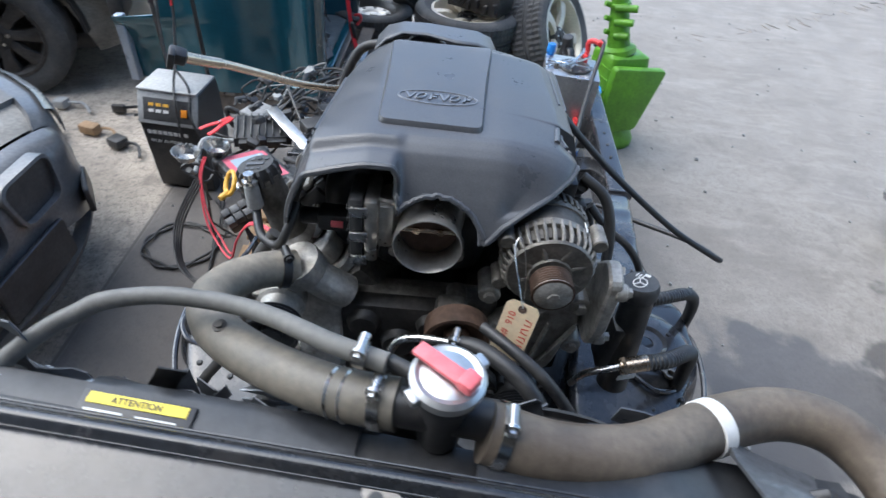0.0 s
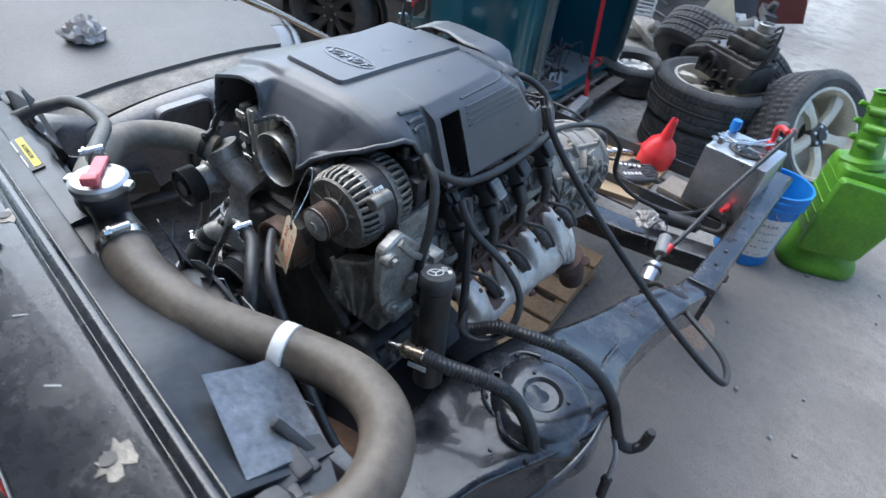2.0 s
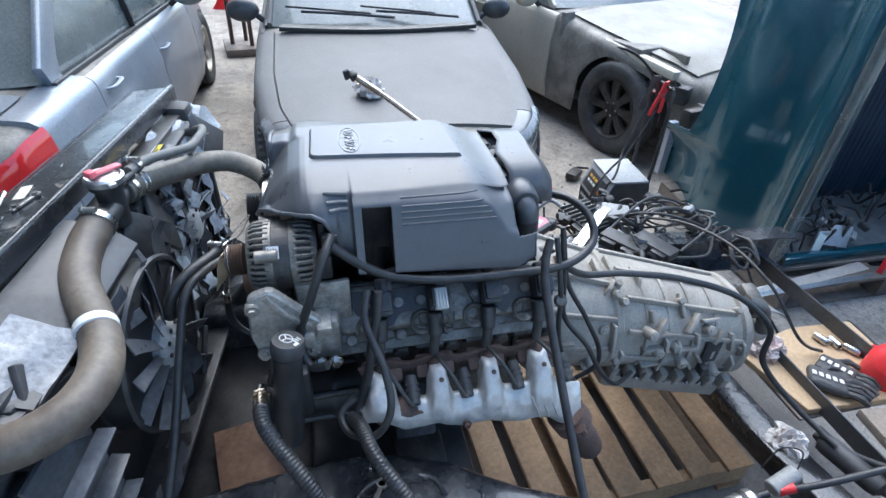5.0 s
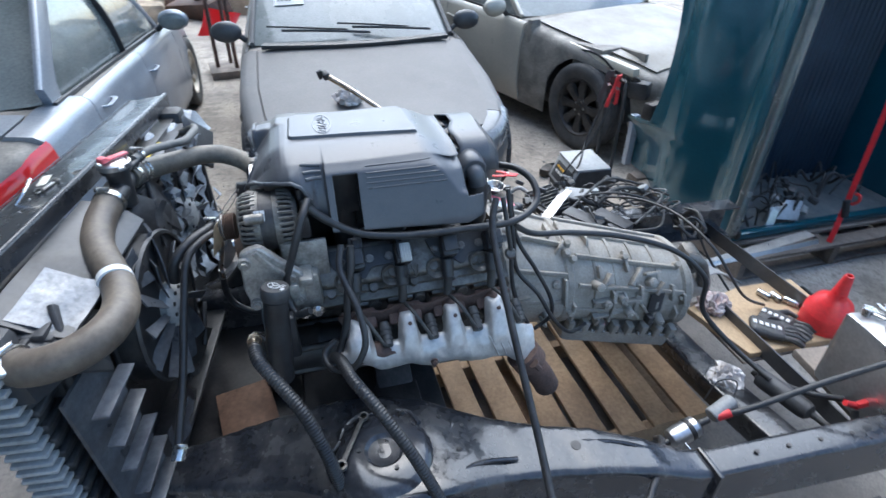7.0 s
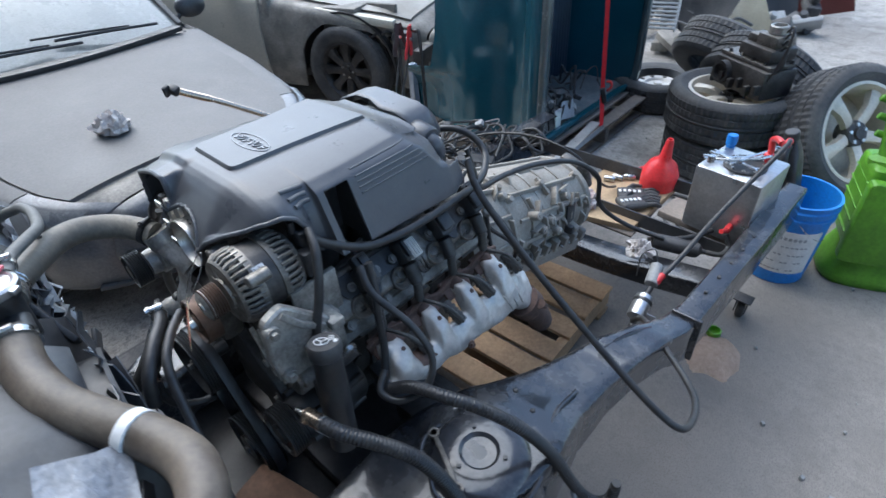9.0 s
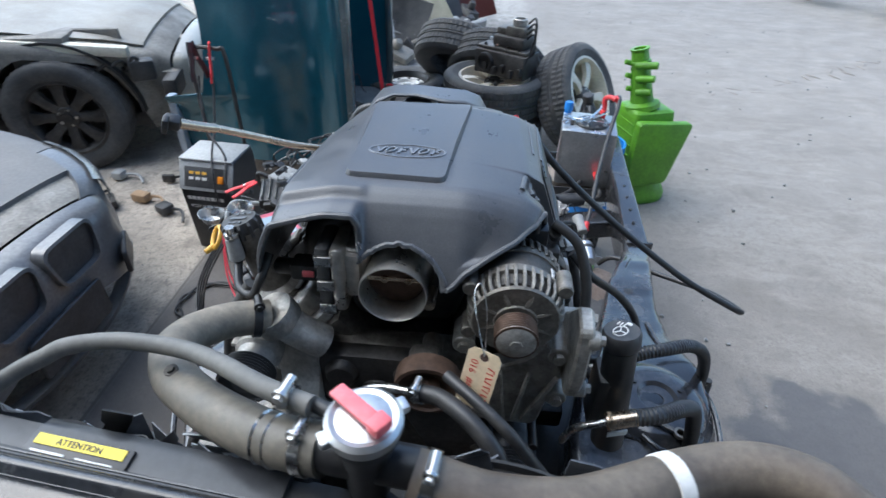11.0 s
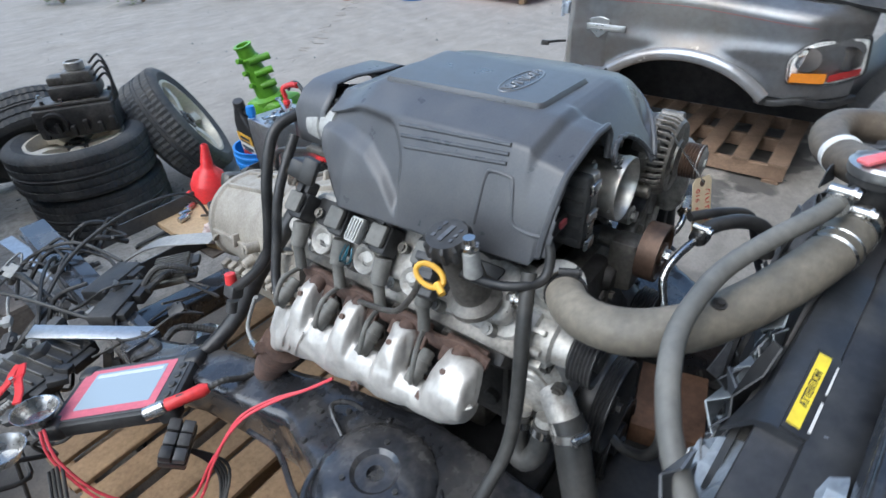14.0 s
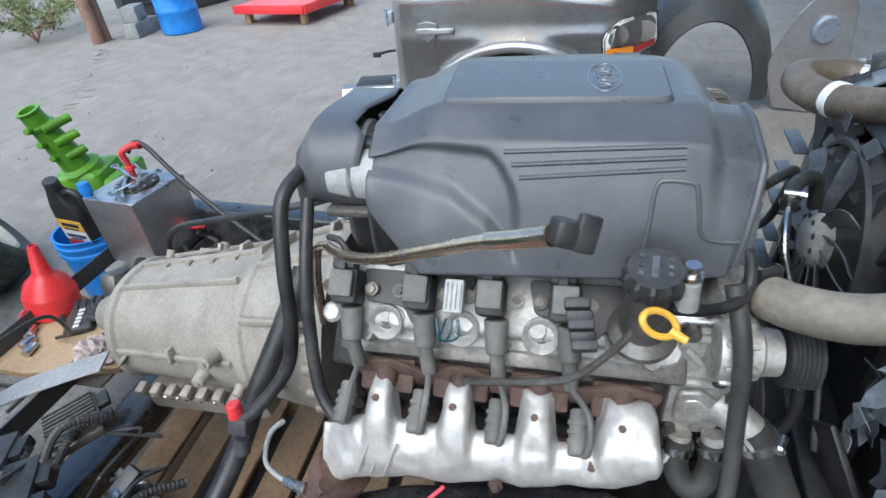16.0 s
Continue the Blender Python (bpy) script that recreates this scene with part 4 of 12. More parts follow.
box(bm := bm_new(), (-0.05, -0.150, 0.90), (0.19, 0.050, 0.13), 0.02)
for x_, z_, r_ in ((-0.09, 0.925, 0.030), (-0.03, 0.88, 0.034), (0.02, 0.93, 0.024)):
    cyl(bm, (x_, -0.17, z_), (x_, -0.188, z_), r_, r_ * 0.85, 20, 0.003)
part("inner_housing", bm, DARKIRON, pump, "oily dark inner housing")
for y, z in ((-0.128, 0.985), (-0.165, 0.996), (-0.176, 0.905), (-0.200, 0.868), (-0.128, 0.790), (-0.204, 0.822)):
    cyl(bm := bm_new(), (-0.192, y, z), (-0.206, y, z), 0.0105, seg=14, bevel=0.001)
    bolt(bm, (-0.206, y, z), (-1, 0, 0), 0.0068, 0.006)
    part("pump_bolt", bm, GREASE, pump)
cyl(bm := bm_new(), (-0.190, -0.112, 0.998), (-0.190, -0.178, 0.998), 0.010, seg=14)
bolt(bm, (-0.190, -0.112, 0.998), (0, 1, 0), 0.009, 0.012)
part("long_bolt", bm, STEEL, pump)
PC = Vector((-0.216, 0, 0.978))
lathe(bm := bm_new(), [(0.020, 0), (0.041, 0.0), (0.043, 0.08), (0.043, 0.28), (0.037, 0.32), (0.037, 0.62), (0.031, 0.68), (0.029, 0.95), (0.012, 1.0)], PC + Vector((0, -0.150, 0)), PC + Vector((0, -0.226, 0)), 30)
sn_ = part("bearing_snout", bm, PUMPALU, pump, "round machined pump snout")
for k in range(5):
    a = radians(90 + 40 * k)
    box(bm := bm_new(), PC + Vector((0.041 * math.cos(a), -0.172, 0.041 * math.sin(a))), (0.012, 0.036, 0.008), 0.002, (0, -math.degrees(a), 0))
    part("snout_rib", bm, PUMPALU, sn_)
for c_ in ((-0.214, -0.144, 0.768), (-0.217, -0.189, 0.778)):
    lathe(bm := bm_new(), [(0.0195, 0), (0.0215, 0), (0.0215, 1), (0.0195, 1)], Vector(c_) + Vector((0.002, 0, 0.006)), Vector(c_) - Vector((0.002, 0, 0.006)), 22)
    part("spring_clamp", bm, STEEL, pump)
pulley(bm := bm_new(), PC + Vector((0, -0.244, 0)), 0.041, 0.034)
part("pulley", bm, BLACK, pump, "black grooved belt pulley")
lathe(bm := bm_new(), [(0.036, 0), (0.037, 0.15), (0.037, 0.85), (0.036, 1)], (-0.178, -0.172, 1.03), (-0.19, -0.178, 1.058), 20)
part("outlet", bm, ALUM, pump)

for nm, lab, c, r, w, g, mt in (("crank_pulley", "black ribbed crankshaft damper pulley low on the engine's front", (0.030, -0.232, 0.525), 0.092, 0.050, 6, BLACK),
                                ("tensioner_pulley", "smooth rust-brown belt tensioner pulley", (0.060, -0.232, 0.985), 0.050, 0.034, 1, RUSTPULLEY)):
    t = thing(nm, lab, "pulley", c)
    pulley(bm := bm_new(), c, r, w, g)
    part("rim", bm, mt, t)
    bm = bm_new()
    lathe(bm, [(r * 0.38, 0), (r * 0.38, 0.6), (r * 0.2, 0.8), (r * 0.2, 1.0)], (c[0], c[1], c[2]), (c[0], c[1] - w * 0.52, c[2]), 20)
    bolt(bm, (c[0], c[1] - w * 0.5, c[2]), (0, -1, 0), 0.010, 0.010)
    part("hub", bm, STEEL if g == 1 else BLACK, t)
    cyl(bm := bm_new(), (c[0], c[1], c[2]), (c[0], -0.14, c[2]), r * 0.35, seg=20)
    box(bm, (c[0] - 0.01, -0.19, c[2] - 0.03), (0.05, 0.05, 0.10), 0.012)
    part("arm", bm, GREASE, t)

# dished drive pulley ahead of the pump, with its belt down to the crank
DP = Vector((-0.088, -0.245, 0.757))
dp_ = thing("drive_pulley", "oily black dished pump drive pulley with a worn steel hub", "pulley", DP)
lathe(bm := bm_new(), [(0.018, 0.35), (0.062, 0.30), (0.072, 0.75), (0.080, 1.0), (0.084, 0.97)] + [(0.084 - 0.003 * (k % 2), 0.92 - 0.07 * k) for k in range(12)] + [(0.080, 0.0), (0.018, 0.0)], DP + Vector((0, 0.020, 0)), DP + Vector((0, -0.022, 0)), 36)
part("dish", bm, BLACK, dp_)
cyl(bm := bm_new(), DP + Vector((0, 0.07, 0)), DP + Vector((0, -0.016, 0)), 0.020, 0.016, 18, 0.002)
bolt(bm, DP + Vector((0, -0.016, 0)), (0, -1, 0), 0.009, 0.010)
part("hub", bm, DARKIRON, dp_, "dull steel hub")
belt = thing("drive_belt", "black ribbed drive belt round the front pulleys", "drive belt", DP)
ca, cb, ra, rb = Vector((DP.x, DP.z)), Vector((0.03, 0.525)), 0.086, 0.094
dv = (cb - ca).normalized()
nv = Vector((-dv.y, dv.x))
loop_ = []
for c_, r_, a0, a1 in ((ca, ra, 90, 270), (cb, rb, 270, 450)):
    for k in range(13):
        a = radians(a0 + (a1 - a0) * k / 12)
        q = c_ + dv * (r_ * math.cos(a)) + nv * (r_ * math.sin(a))
        loop_.append(Vector((q.x, -0.228, q.y)))
sweep(bm := bm_new(), loop_, rect(0.004, 0.024, 0.0015, 2), closed=True, up=(0, 1, 0))
part("band", bm, BLACK, belt)
# slanting black accessory bracket; black compressor added where the engine's front lies in shade
cmp_ = thing("compressor", "black compressor shape added low in the shaded engine front", "compressor", (0.20, -0.16, 0.72))
lathe(bm := bm_new(), [(0.0, 0), (0.050, 0.0), (0.056, 0.06), (0.056, 0.30), (0.061, 0.34), (0.061, 0.42), (0.056, 0.46), (0.056, 0.90), (0.048, 1.0), (0.0, 1.0)], (0.205, -0.02, 0.725), (0.205, -0.185, 0.725), 30)
part("housing", bm, BLACK, cmp_)
pulley(bm := bm_new(), (0.205, -0.210, 0.725), 0.060, 0.040)
part("clutch_pulley", bm, BLACK, cmp_, "black grooved clutch pulley")
for a in (40, 130, 220, 310):
    q = Vector((0.205 + 0.058 * math.cos(radians(a)), 0, 0.725 + 0.058 * math.sin(radians(a))))
    cyl(bm := bm_new(), q + Vector((0, -0.03, 0)), q + Vector((0, -0.175, 0)), 0.009, seg=10)
    part("housing_lug", bm, DARKIRON, cmp_)
brk = thing("accessory_bracket", "slanting black accessory bracket with worn bare edges", "bracket", (0.10, -0.19, 0.80))
prism(bm := bm_new(), rounded([(-0.018, 0.90, 0.012), (0.040, 0.93, 0.012), (0.160, 0.78, 0.014), (0.185, 0.66, 0.012), (0.140, 0.60, 0.012), (0.095, 0.66, 0.012)], 3), Matrix(((1, 0, 0, 0.0), (0, 0, -1, -0.160), (0, 1, 0, 0), (0, 0, 0, 1))), 0.022, 0.003)
part("plate", bm, DARKIRON, brk)
for x, z in ((0.020, 0.895), (0.150, 0.755), (0.145, 0.635)):
    bolt(bm := bm_new(), (x, -0.182, z), (0, -1, 0), 0.009, 0.010)
    part("bolt", bm, GREASE, brk)

# ---- alternator with its bracket ----
ALT = Vector((0.180, 0, 1.104))
alt = thing("alternator", "dusty finned aluminium alternator with a rusty pulley", "alternator", (ALT.x, -0.15, 1.0))
bm = bm_new()
AR = 0.078
fa, fb = (ALT.x, -0.218, ALT.z), (ALT.x, -0.070, ALT.z)
lathe(bm, [(0.020, 0.0), (0.034, 0.0), (0.036, 0.05), (0.030, 0.10), (0.020, 0.10)], fa, fb, 40)
lathe(bm, [(0.060, 0.03), (0.068, 0.03), (0.071, 0.06), (0.068, 0.08), (0.060, 0.06)], fa, fb, 48)
lathe(bm, [(AR - 0.004, 0.26), (AR, 0.27), (AR, 0.37), (AR - 0.004, 0.38)], fa, fb, 48)
lathe(bm, [(AR - 0.004, 0.60), (AR, 0.61), (AR, 0.70), (AR - 0.004, 0.71)], fa, fb, 48)
lathe(bm, [(AR - 0.010, 0.90), (AR - 0.006, 0.90), (AR - 0.012, 0.98), (0.03, 1.0), (0.0, 1.0)], fa, fb, 48)
for k in range(8):
    a = 2 * math.pi * (k + 0.5) / 8
    tube(bm, [Vector((ALT.x + r * math.cos(a), y, ALT.z + r * math.sin(a))) for r, y in ((0.030, -0.211), (0.048, -0.210), (0.066, -0.207))], 0.0055, 8, 3)
for k in range(34):
    a = 2 * math.pi * k / 34
    for stops in (((0.068, -0.208), (0.0745, -0.198), (0.077, -0.168)), ((0.077, -0.118), (0.0765, -0.096), (0.070, -0.082))):
        sweep(bm, [Vector((ALT.x + r * math.cos(a), y, ALT.z + r * math.sin(a))) for r, y in stops], rect(0.0055, 0.007, 0.001, 1))
for a, r in ((215, 0.088), (35, 0.088), (150, 0.086)):
    x, z = ALT.x + r * math.cos(radians(a)), ALT.z + r * math.sin(radians(a))
    cyl(bm, (x, -0.195, z), (x, -0.150, z), 0.013, seg=14, bevel=0.002)
part("housing", bm, ALTALU, alt)
lathe(bm := bm_new(), [(0.058, 0.12), (0.066, 0.14), (AR * 0.965, 0.36), (AR * 0.965, 0.62), (0.066, 0.9)], fa, fb, 48)
for k in range(12):
    a = radians(30 * k)
    box(bm, (ALT.x + 0.045 * math.cos(a), -0.207, ALT.z + 0.045 * math.sin(a)), (0.012, 0.012, 0.012), 0.002)
part("stator", bm, DARKIRON, alt)
bm = bm_new()
pulley(bm, (ALT.x, -0.243, ALT.z), 0.034, 0.034, 6, 0.5, 28)
part("pulley", bm, RUSTPULLEY, alt, "rusty grooved alternator pulley")
lathe(bm := bm_new(), [(0.020, 0), (0.032, 0.1), (0.033, 0.5), (0.024, 1.0)], (ALT.x, -0.252, ALT.z), (ALT.x, -0.264, ALT.z), 24)
bolt(bm, (ALT.x, -0.257, ALT.z), (0, -1, 0), 0.010, 0.010)
part("pulley_cap", bm, ALUM, alt)
bm = bm_new()
fr = Matrix.Translation(ALT) @ pose(0, 0, 0, 0, 50, 0)
box(bm, (0, -0.16, AR + 0.001), (0.026, 0.024, 0.002), m=fr)
lab = part("rating_label", bm, WHITE, alt, "white printed rating label")
bm = bm_new()
for k in range(4):
    box(bm, (0.0, -0.168 + 0.005 * k, AR + 0.0023), (0.020 - 0.005 * (k % 2), 0.0016, 0.001), m=fr)
part("label_print", bm, BLACK, lab)
bm = bm_new()
box(bm, (ALT.x + 0.03, -0.045, ALT.z + 0.055), (0.05, 0.035, 0.04), 0.006)
box(bm, (ALT.x + 0.06, -0.06, ALT.z + 0.01), (0.035, 0.03, 0.06), 0.006)
cyl(bm, (ALT.x + 0.03, -0.06, ALT.z + 0.07), (ALT.x + 0.03, -0.06, ALT.z + 0.095), 0.008, seg=10)
part("terminal_block", bm, BLACK, alt)

ALTM = Vector((ALT.x, -0.165, ALT.z))
alt.matrix_basis = Matrix.Translation(ALTM) @ Matrix.Scale(0.89, 4) @ Matrix.Translation(-ALTM) @ alt.matrix_basis

br = thing("alternator_bracket", "cast aluminium accessory bracket bolted to the engine's front", "bracket", (0.22, -0.13, 0.9))
bm = bm_new()
prism(bm, rounded([(-0.02, 0.0, 0.02), (0.125, -0.01, 0.02), (0.15, 0.14, 0.02), (0.12, 0.20, 0.015), (0.095, 0.16, 0.02), (0.0, 0.11, 0.02)]), pose(0.12, -0.135, 0.83, 90, 0, 0), 0.035, 0.004)
box(bm, (0.255, -0.10, 0.96), (0.055, 0.09, 0.10), 0.012)
box(bm, (0.245, -0.08, 1.02), (0.012, 0.10, 0.12), 0.003, (0, 0, 0))
box(bm, (0.28, -0.085, 1.01), (0.06, 0.03, 0.02), 0.004)
for p in ((0.27, -0.17, 0.90), (0.14, -0.17, 0.86), (0.26, -0.17, 1.0), (0.11, -0.17, 1.01)):
    cyl(bm, (p[0], -0.12, p[2]), (p[0], -0.172, p[2]), 0.018, seg=16, bevel=0.002)
    bolt(bm, p, (0, -1, 0), 0.010, 0.010)
for k in range(4):
    box(bm, (0.15 + 0.03 * k, -0.175, 0.90), (0.005, 0.010, 0.12), 0.001, (0, 15 * (k - 1.5), 0))
prism(bm, rounded([(-0.218, 1.000, 0.01), (-0.205, 0.945, 0.015), (-0.092, 0.940, 0.015), (-0.088, 1.025, 0.01), (-0.112, 1.045, 0.008), (-0.170, 1.110, 0.012), (-0.212, 1.095, 0.012)], 3), Matrix(((0, 0, 1, 0.272), (1, 0, 0, 0), (0, 1, 0, 0), (0, 0, 0, 1))), 0.022, 0.004)
sweep(bm, [Vector((0.295, -0.180, 1.098)), Vector((0.298, -0.150, 1.055)), Vector((0.298, -0.110, 1.020))], rect(0.010, 0.012, 0.002, 2))
box(bm, (0.298, -0.130, 0.985), (0.014, 0.055, 0.040), 0.005)
for p in ((-0.203, 1.075), (-0.198, 0.965), (-0.108, 0.960)):
    cyl(bm, (0.285, p[0], p[1]), (0.302, p[0], p[1]), 0.014, seg=16, bevel=0.002)
    bolt(bm, (0.302, p[0], p[1]), (1, 0, 0), 0.008, 0.009)
part("casting", bm, ALUM, br)
bm = bm_new()
for p in ((0.30, -0.10, 0.92), (0.30, -0.07, 0.92)):
    bolt(bm, p, (1, 0, 0), 0.009, 0.012)
part("bolts", bm, STEEL, br)

# ---- throttle body ----
TB = Vector((0.003, -0.18, 1.115))
tb = thing("throttle_body", "open aluminium throttle body with a stained butterfly plate", "throttle body", (TB.x, -0.15, 1.05))
bm = bm_new()
lathe(bm, [(0.046, 0.95), (0.0445, 0.4), (0.0470, 0.04), (0.0490, -0.02), (0.0505, -0.01), (0.0510, 0.10), (0.0490, 0.16), (0.0480, 0.45), (0.054, 0.75), (0.056, 0.95), (0.046, 0.95)], (TB.x, -0.186, TB.z), (TB.x, -0.095, TB.z), 48)
box(bm, (TB.x, -0.10, TB.z), (0.115, 0.018, 0.115), 0.012)
for sx in (-1, 1):
    for sz in (-1, 1):
        cyl(bm, (TB.x + 0.049 * sx, -0.145, TB.z + 0.049 * sz), (TB.x + 0.049 * sx, -0.09, TB.z + 0.049 * sz), 0.010, seg=14)
        bolt(bm, (TB.x + 0.049 * sx, -0.147, TB.z + 0.049 * sz), (0, -1, 0), 0.006, 0.006)
part("bore", bm, BRIGHTALU, tb)
lathe(bm := bm_new(), [(0.0, 0.35), (0.0432, 0.35), (0.0432, 0.40), (0.0, 0.40)], (TB.x, -0.176, TB.z), (TB.x, -0.100, TB.z), 40)
part("butterfly", bm, RUSTPULLEY, tb, "brown stained butterfly plate")
bm = bm_new()
cyl(bm, (TB.x - 0.046, -0.148, TB.z), (TB.x + 0.044, -0.148, TB.z), 0.0045, seg=10)
for dx in (-0.018, 0.018):
    bolt(bm, (TB.x + dx, -0.151, TB.z), (0, -1, 0), 0.004, 0.004)
part("shaft", bm, BRASS, tb)
bm = bm_new()
box(bm, (TB.x - 0.083, -0.135, TB.z + 0.004), (0.022, 0.075, 0.115), 0.008)
box(bm, (TB.x - 0.065, -0.135, TB.z + 0.01), (0.03, 0.06, 0.08), 0.01)
cyl(bm, (TB.x - 0.06, -0.135, TB.z - 0.03), (TB.x - 0.06, -0.135, TB.z + 0.055), 0.022, seg=18, bevel=0.003)
part("motor_housing", bm, BRIGHTALU, tb)
bm = bm_new()
box(bm, (TB.x - 0.104, -0.137, TB.z + 0.004), (0.022, 0.070, 0.118), 0.008)
for k in range(5):
    box(bm, (TB.x - 0.116, -0.137, TB.z - 0.04 + 0.021 * k), (0.004, 0.06, 0.006), 0.001)
gc = part("gear_cover", bm, BLACKDUST, tb, "dark ribbed gear cover")
bm = bm_new()
for z in (-0.045, 0.0, 0.045):
    box(bm, (TB.x - 0.1, -0.176, TB.z + z), (0.026, 0.006, 0.018), 0.002)
part("cover_clips", bm, STEEL, gc)
bm = bm_new()
box(bm, (TB.x - 0.14, -0.13, TB.z - 0.005), (0.05, 0.035, 0.03), 0.006)
cyl(bm, (TB.x - 0.16, -0.13, TB.z - 0.005), (TB.x - 0.19, -0.125, TB.z - 0.01), 0.013, seg=12)
part("plug", bm, BLACK, tb)
box(bm := bm_new(), (TB.x - 0.135, -0.149, TB.z - 0.003), (0.018, 0.005, 0.010), 0.001)
part("plug_lock", bm, REDDUST, tb, "pink plug lock tab")

# ---- intake plenum under the cover ----
intake = thing("intake_manifold", "black plastic intake manifold under the engine cover", "intake manifold", (CX, 0.13, 1.0))
bm = bm_new()
box(bm, (CX, 0.14, 1.07), (0.20, 0.50, 0.20), 0.05, seg=3)
for k in range(4):
    for s in (-1, 1):
        y = (PORTS_R if s > 0 else PORTS_L)[k]
        tube(bm, [(CX + 0.06 * s, y, 1.17), (CX + 0.135 * s, y, 1.13), (CX + 0.14 * s, y, 1.04), (CX + 0.11 * s, y, 0.98)], 0.030, 12)
part("plenum", bm, BLACK, intake)
bm = bm_new()
lathe(bm, [(0.052, 0), (0.056, 0.05), (0.056, 0.3), (0.050, 0.34), (0.050, 0.6), (0.056, 0.64), (0.056, 1.0)], (CX - 0.035, 0.33, 1.145), (CX - 0.035, 0.42, 1.135), 28)
part("rear_tube", bm, LIGHTGREY, intake, "translucent grey rear intake stub")


# ---- moulded engine cover ----
cover = thing("engine_cover", "dark grey moulded plastic engine cover with an oval badge", "engine cover", (0, 0.08, 1.07))


def lut(*pairs):
    """A curve through (at, value) pairs."""
    xs, ys = [p[0] for p in pairs], [p[1] for p in pairs]
    return lambda v: float(np.interp(v, xs, ys))


# plan and height of the hems and shoulders along the cover, front to rear
hem_lx = lut((-0.166, -0.205), (-0.150, -0.213), (0.0, -0.217), (0.225, -0.217), (0.292, -0.172), (0.305, -0.166))
hem_lz = lut((-0.166, 1.100), (-0.150, 1.086), (0.0, 1.074), (0.225, 1.061), (0.292, 1.112), (0.305, 1.13))
sh_lx = lut((-0.166, -0.170), (-0.085, -0.168), (0.12, -0.152), (0.20, -0.138), (0.30, -0.136))
sh_lz = lut((-0.166, 1.222), (-0.085, 1.231), (0.12, 1.222), (0.20, 1.216), (0.26, 1.206), (0.305, 1.198))
hem_rx = lut((-0.197, 0.080), (-0.194, 0.088), (-0.180, 0.113), (-0.165, 0.138), (-0.140, 0.172), (-0.110, 0.200), (-0.085, 0.213), (-0.050, 0.222), (-0.013, 0.228), (-0.011, 0.262), (0.066, 0.267), (0.305, 0.264), (0.345, 0.240))
hem_rz = lut((-0.197, 1.140), (-0.194, 1.145), (-0.185, 1.163), (-0.165, 1.181), (-0.120, 1.200), (-0.085, 1.206), (-0.065, 1.196), (-0.045, 1.160), (-0.034, 1.115), (-0.011, 1.100), (0.066, 1.096), (0.305, 1.080), (0.345, 1.092))
sh_rx = lut((-0.197, 0.072), (-0.180, 0.092), (-0.165, 0.110), (-0.140, 0.138), (-0.110, 0.160), (-0.080, 0.176), (-0.013, 0.186), (-0.011, 0.192), (0.070, 0.192), (0.25, 0.184), (0.305, 0.165))
nose = lut((-0.200, 0.118), (-0.190, 0.097), (-0.180, 0.080), (-0.165, 0.058), (-0.150, 0.039), (-0.138, 0.025), (-0.126, 0.0135), (-0.114, 0.006), (-0.102, 0.0015), (-0.090, 0.0))
ARC = (0.010, 0.0745)   # middle and radius of the arch over the throttle


def crown(x, y):
    """Height of the cover's top."""
    lx, rx = sh_lx(y), sh_rx(y)
    z = 1.2465
    if x < -0.088:
        z -= (1.2465 - sh_lz(y)) * min(1.0, (-0.088 - x) / (-0.088 - lx)) ** 1.15
    elif x > 0.09:
        z -= 0.014 * min(1.0, max(0.0, (x - 0.09) / max(0.02, rx - 0.09))) ** 1.6
    z -= 0.030 * smooth01(0.205, 0.30, y) * (0.4 + 0.6 * smooth01(-0.14, -0.09, x))
    brow = smooth01(-0.042, -0.049, x)
    z -= nose(y) * (1 - brow)
    z -= brow * (0.011 * smooth01(-0.108, -0.126, y) + 0.004 * smooth01(-0.13, -0.166, y))
    return z


def arch_end(x):
    """How far forward the front face reaches above the throttle."""
    d = ARC[1] ** 2 - (x - ARC[0]) ** 2
    if d <= 0 or x < -0.043:
        return -1.0
    zz = TB.z + math.sqrt(d)
    ys = np.linspace(-0.2, -0.1, 60)
    for y in ys:
        if crown(x, float(y)) > zz:
            return float(y)
    return -0.1


ARC_Z, ARC_Y = (1.10, 1.15, 1.172, 1.194, 1.210, 1.218, 1.23), (0.098, 0.100, 0.106, 0.120, 0.140, 0.182, 0.24)
LOW_Y, LOW_Z = (0.08, 0.092, 0.108, 0.138, 0.184, 0.239, 0.30), (1.06, 1.075, 1.095, 1.128, 1.156, 1.166, 1.168)
CREASE_Z, CREASE_Y = (1.140, 1.150, 1.205, 1.235), (0.300, 0.284, 0.248, 0.222)
NL, NT, NR = 44, 84, 40
ys = sorted(set([round(float(v), 5) for v in np.concatenate([np.linspace(-0.197, -0.09, 44), np.linspace(-0.088, 0.305, 100), np.linspace(0.31, 0.345, 8)])] + [-0.0125, -0.0115, 0.003, 0.057]))


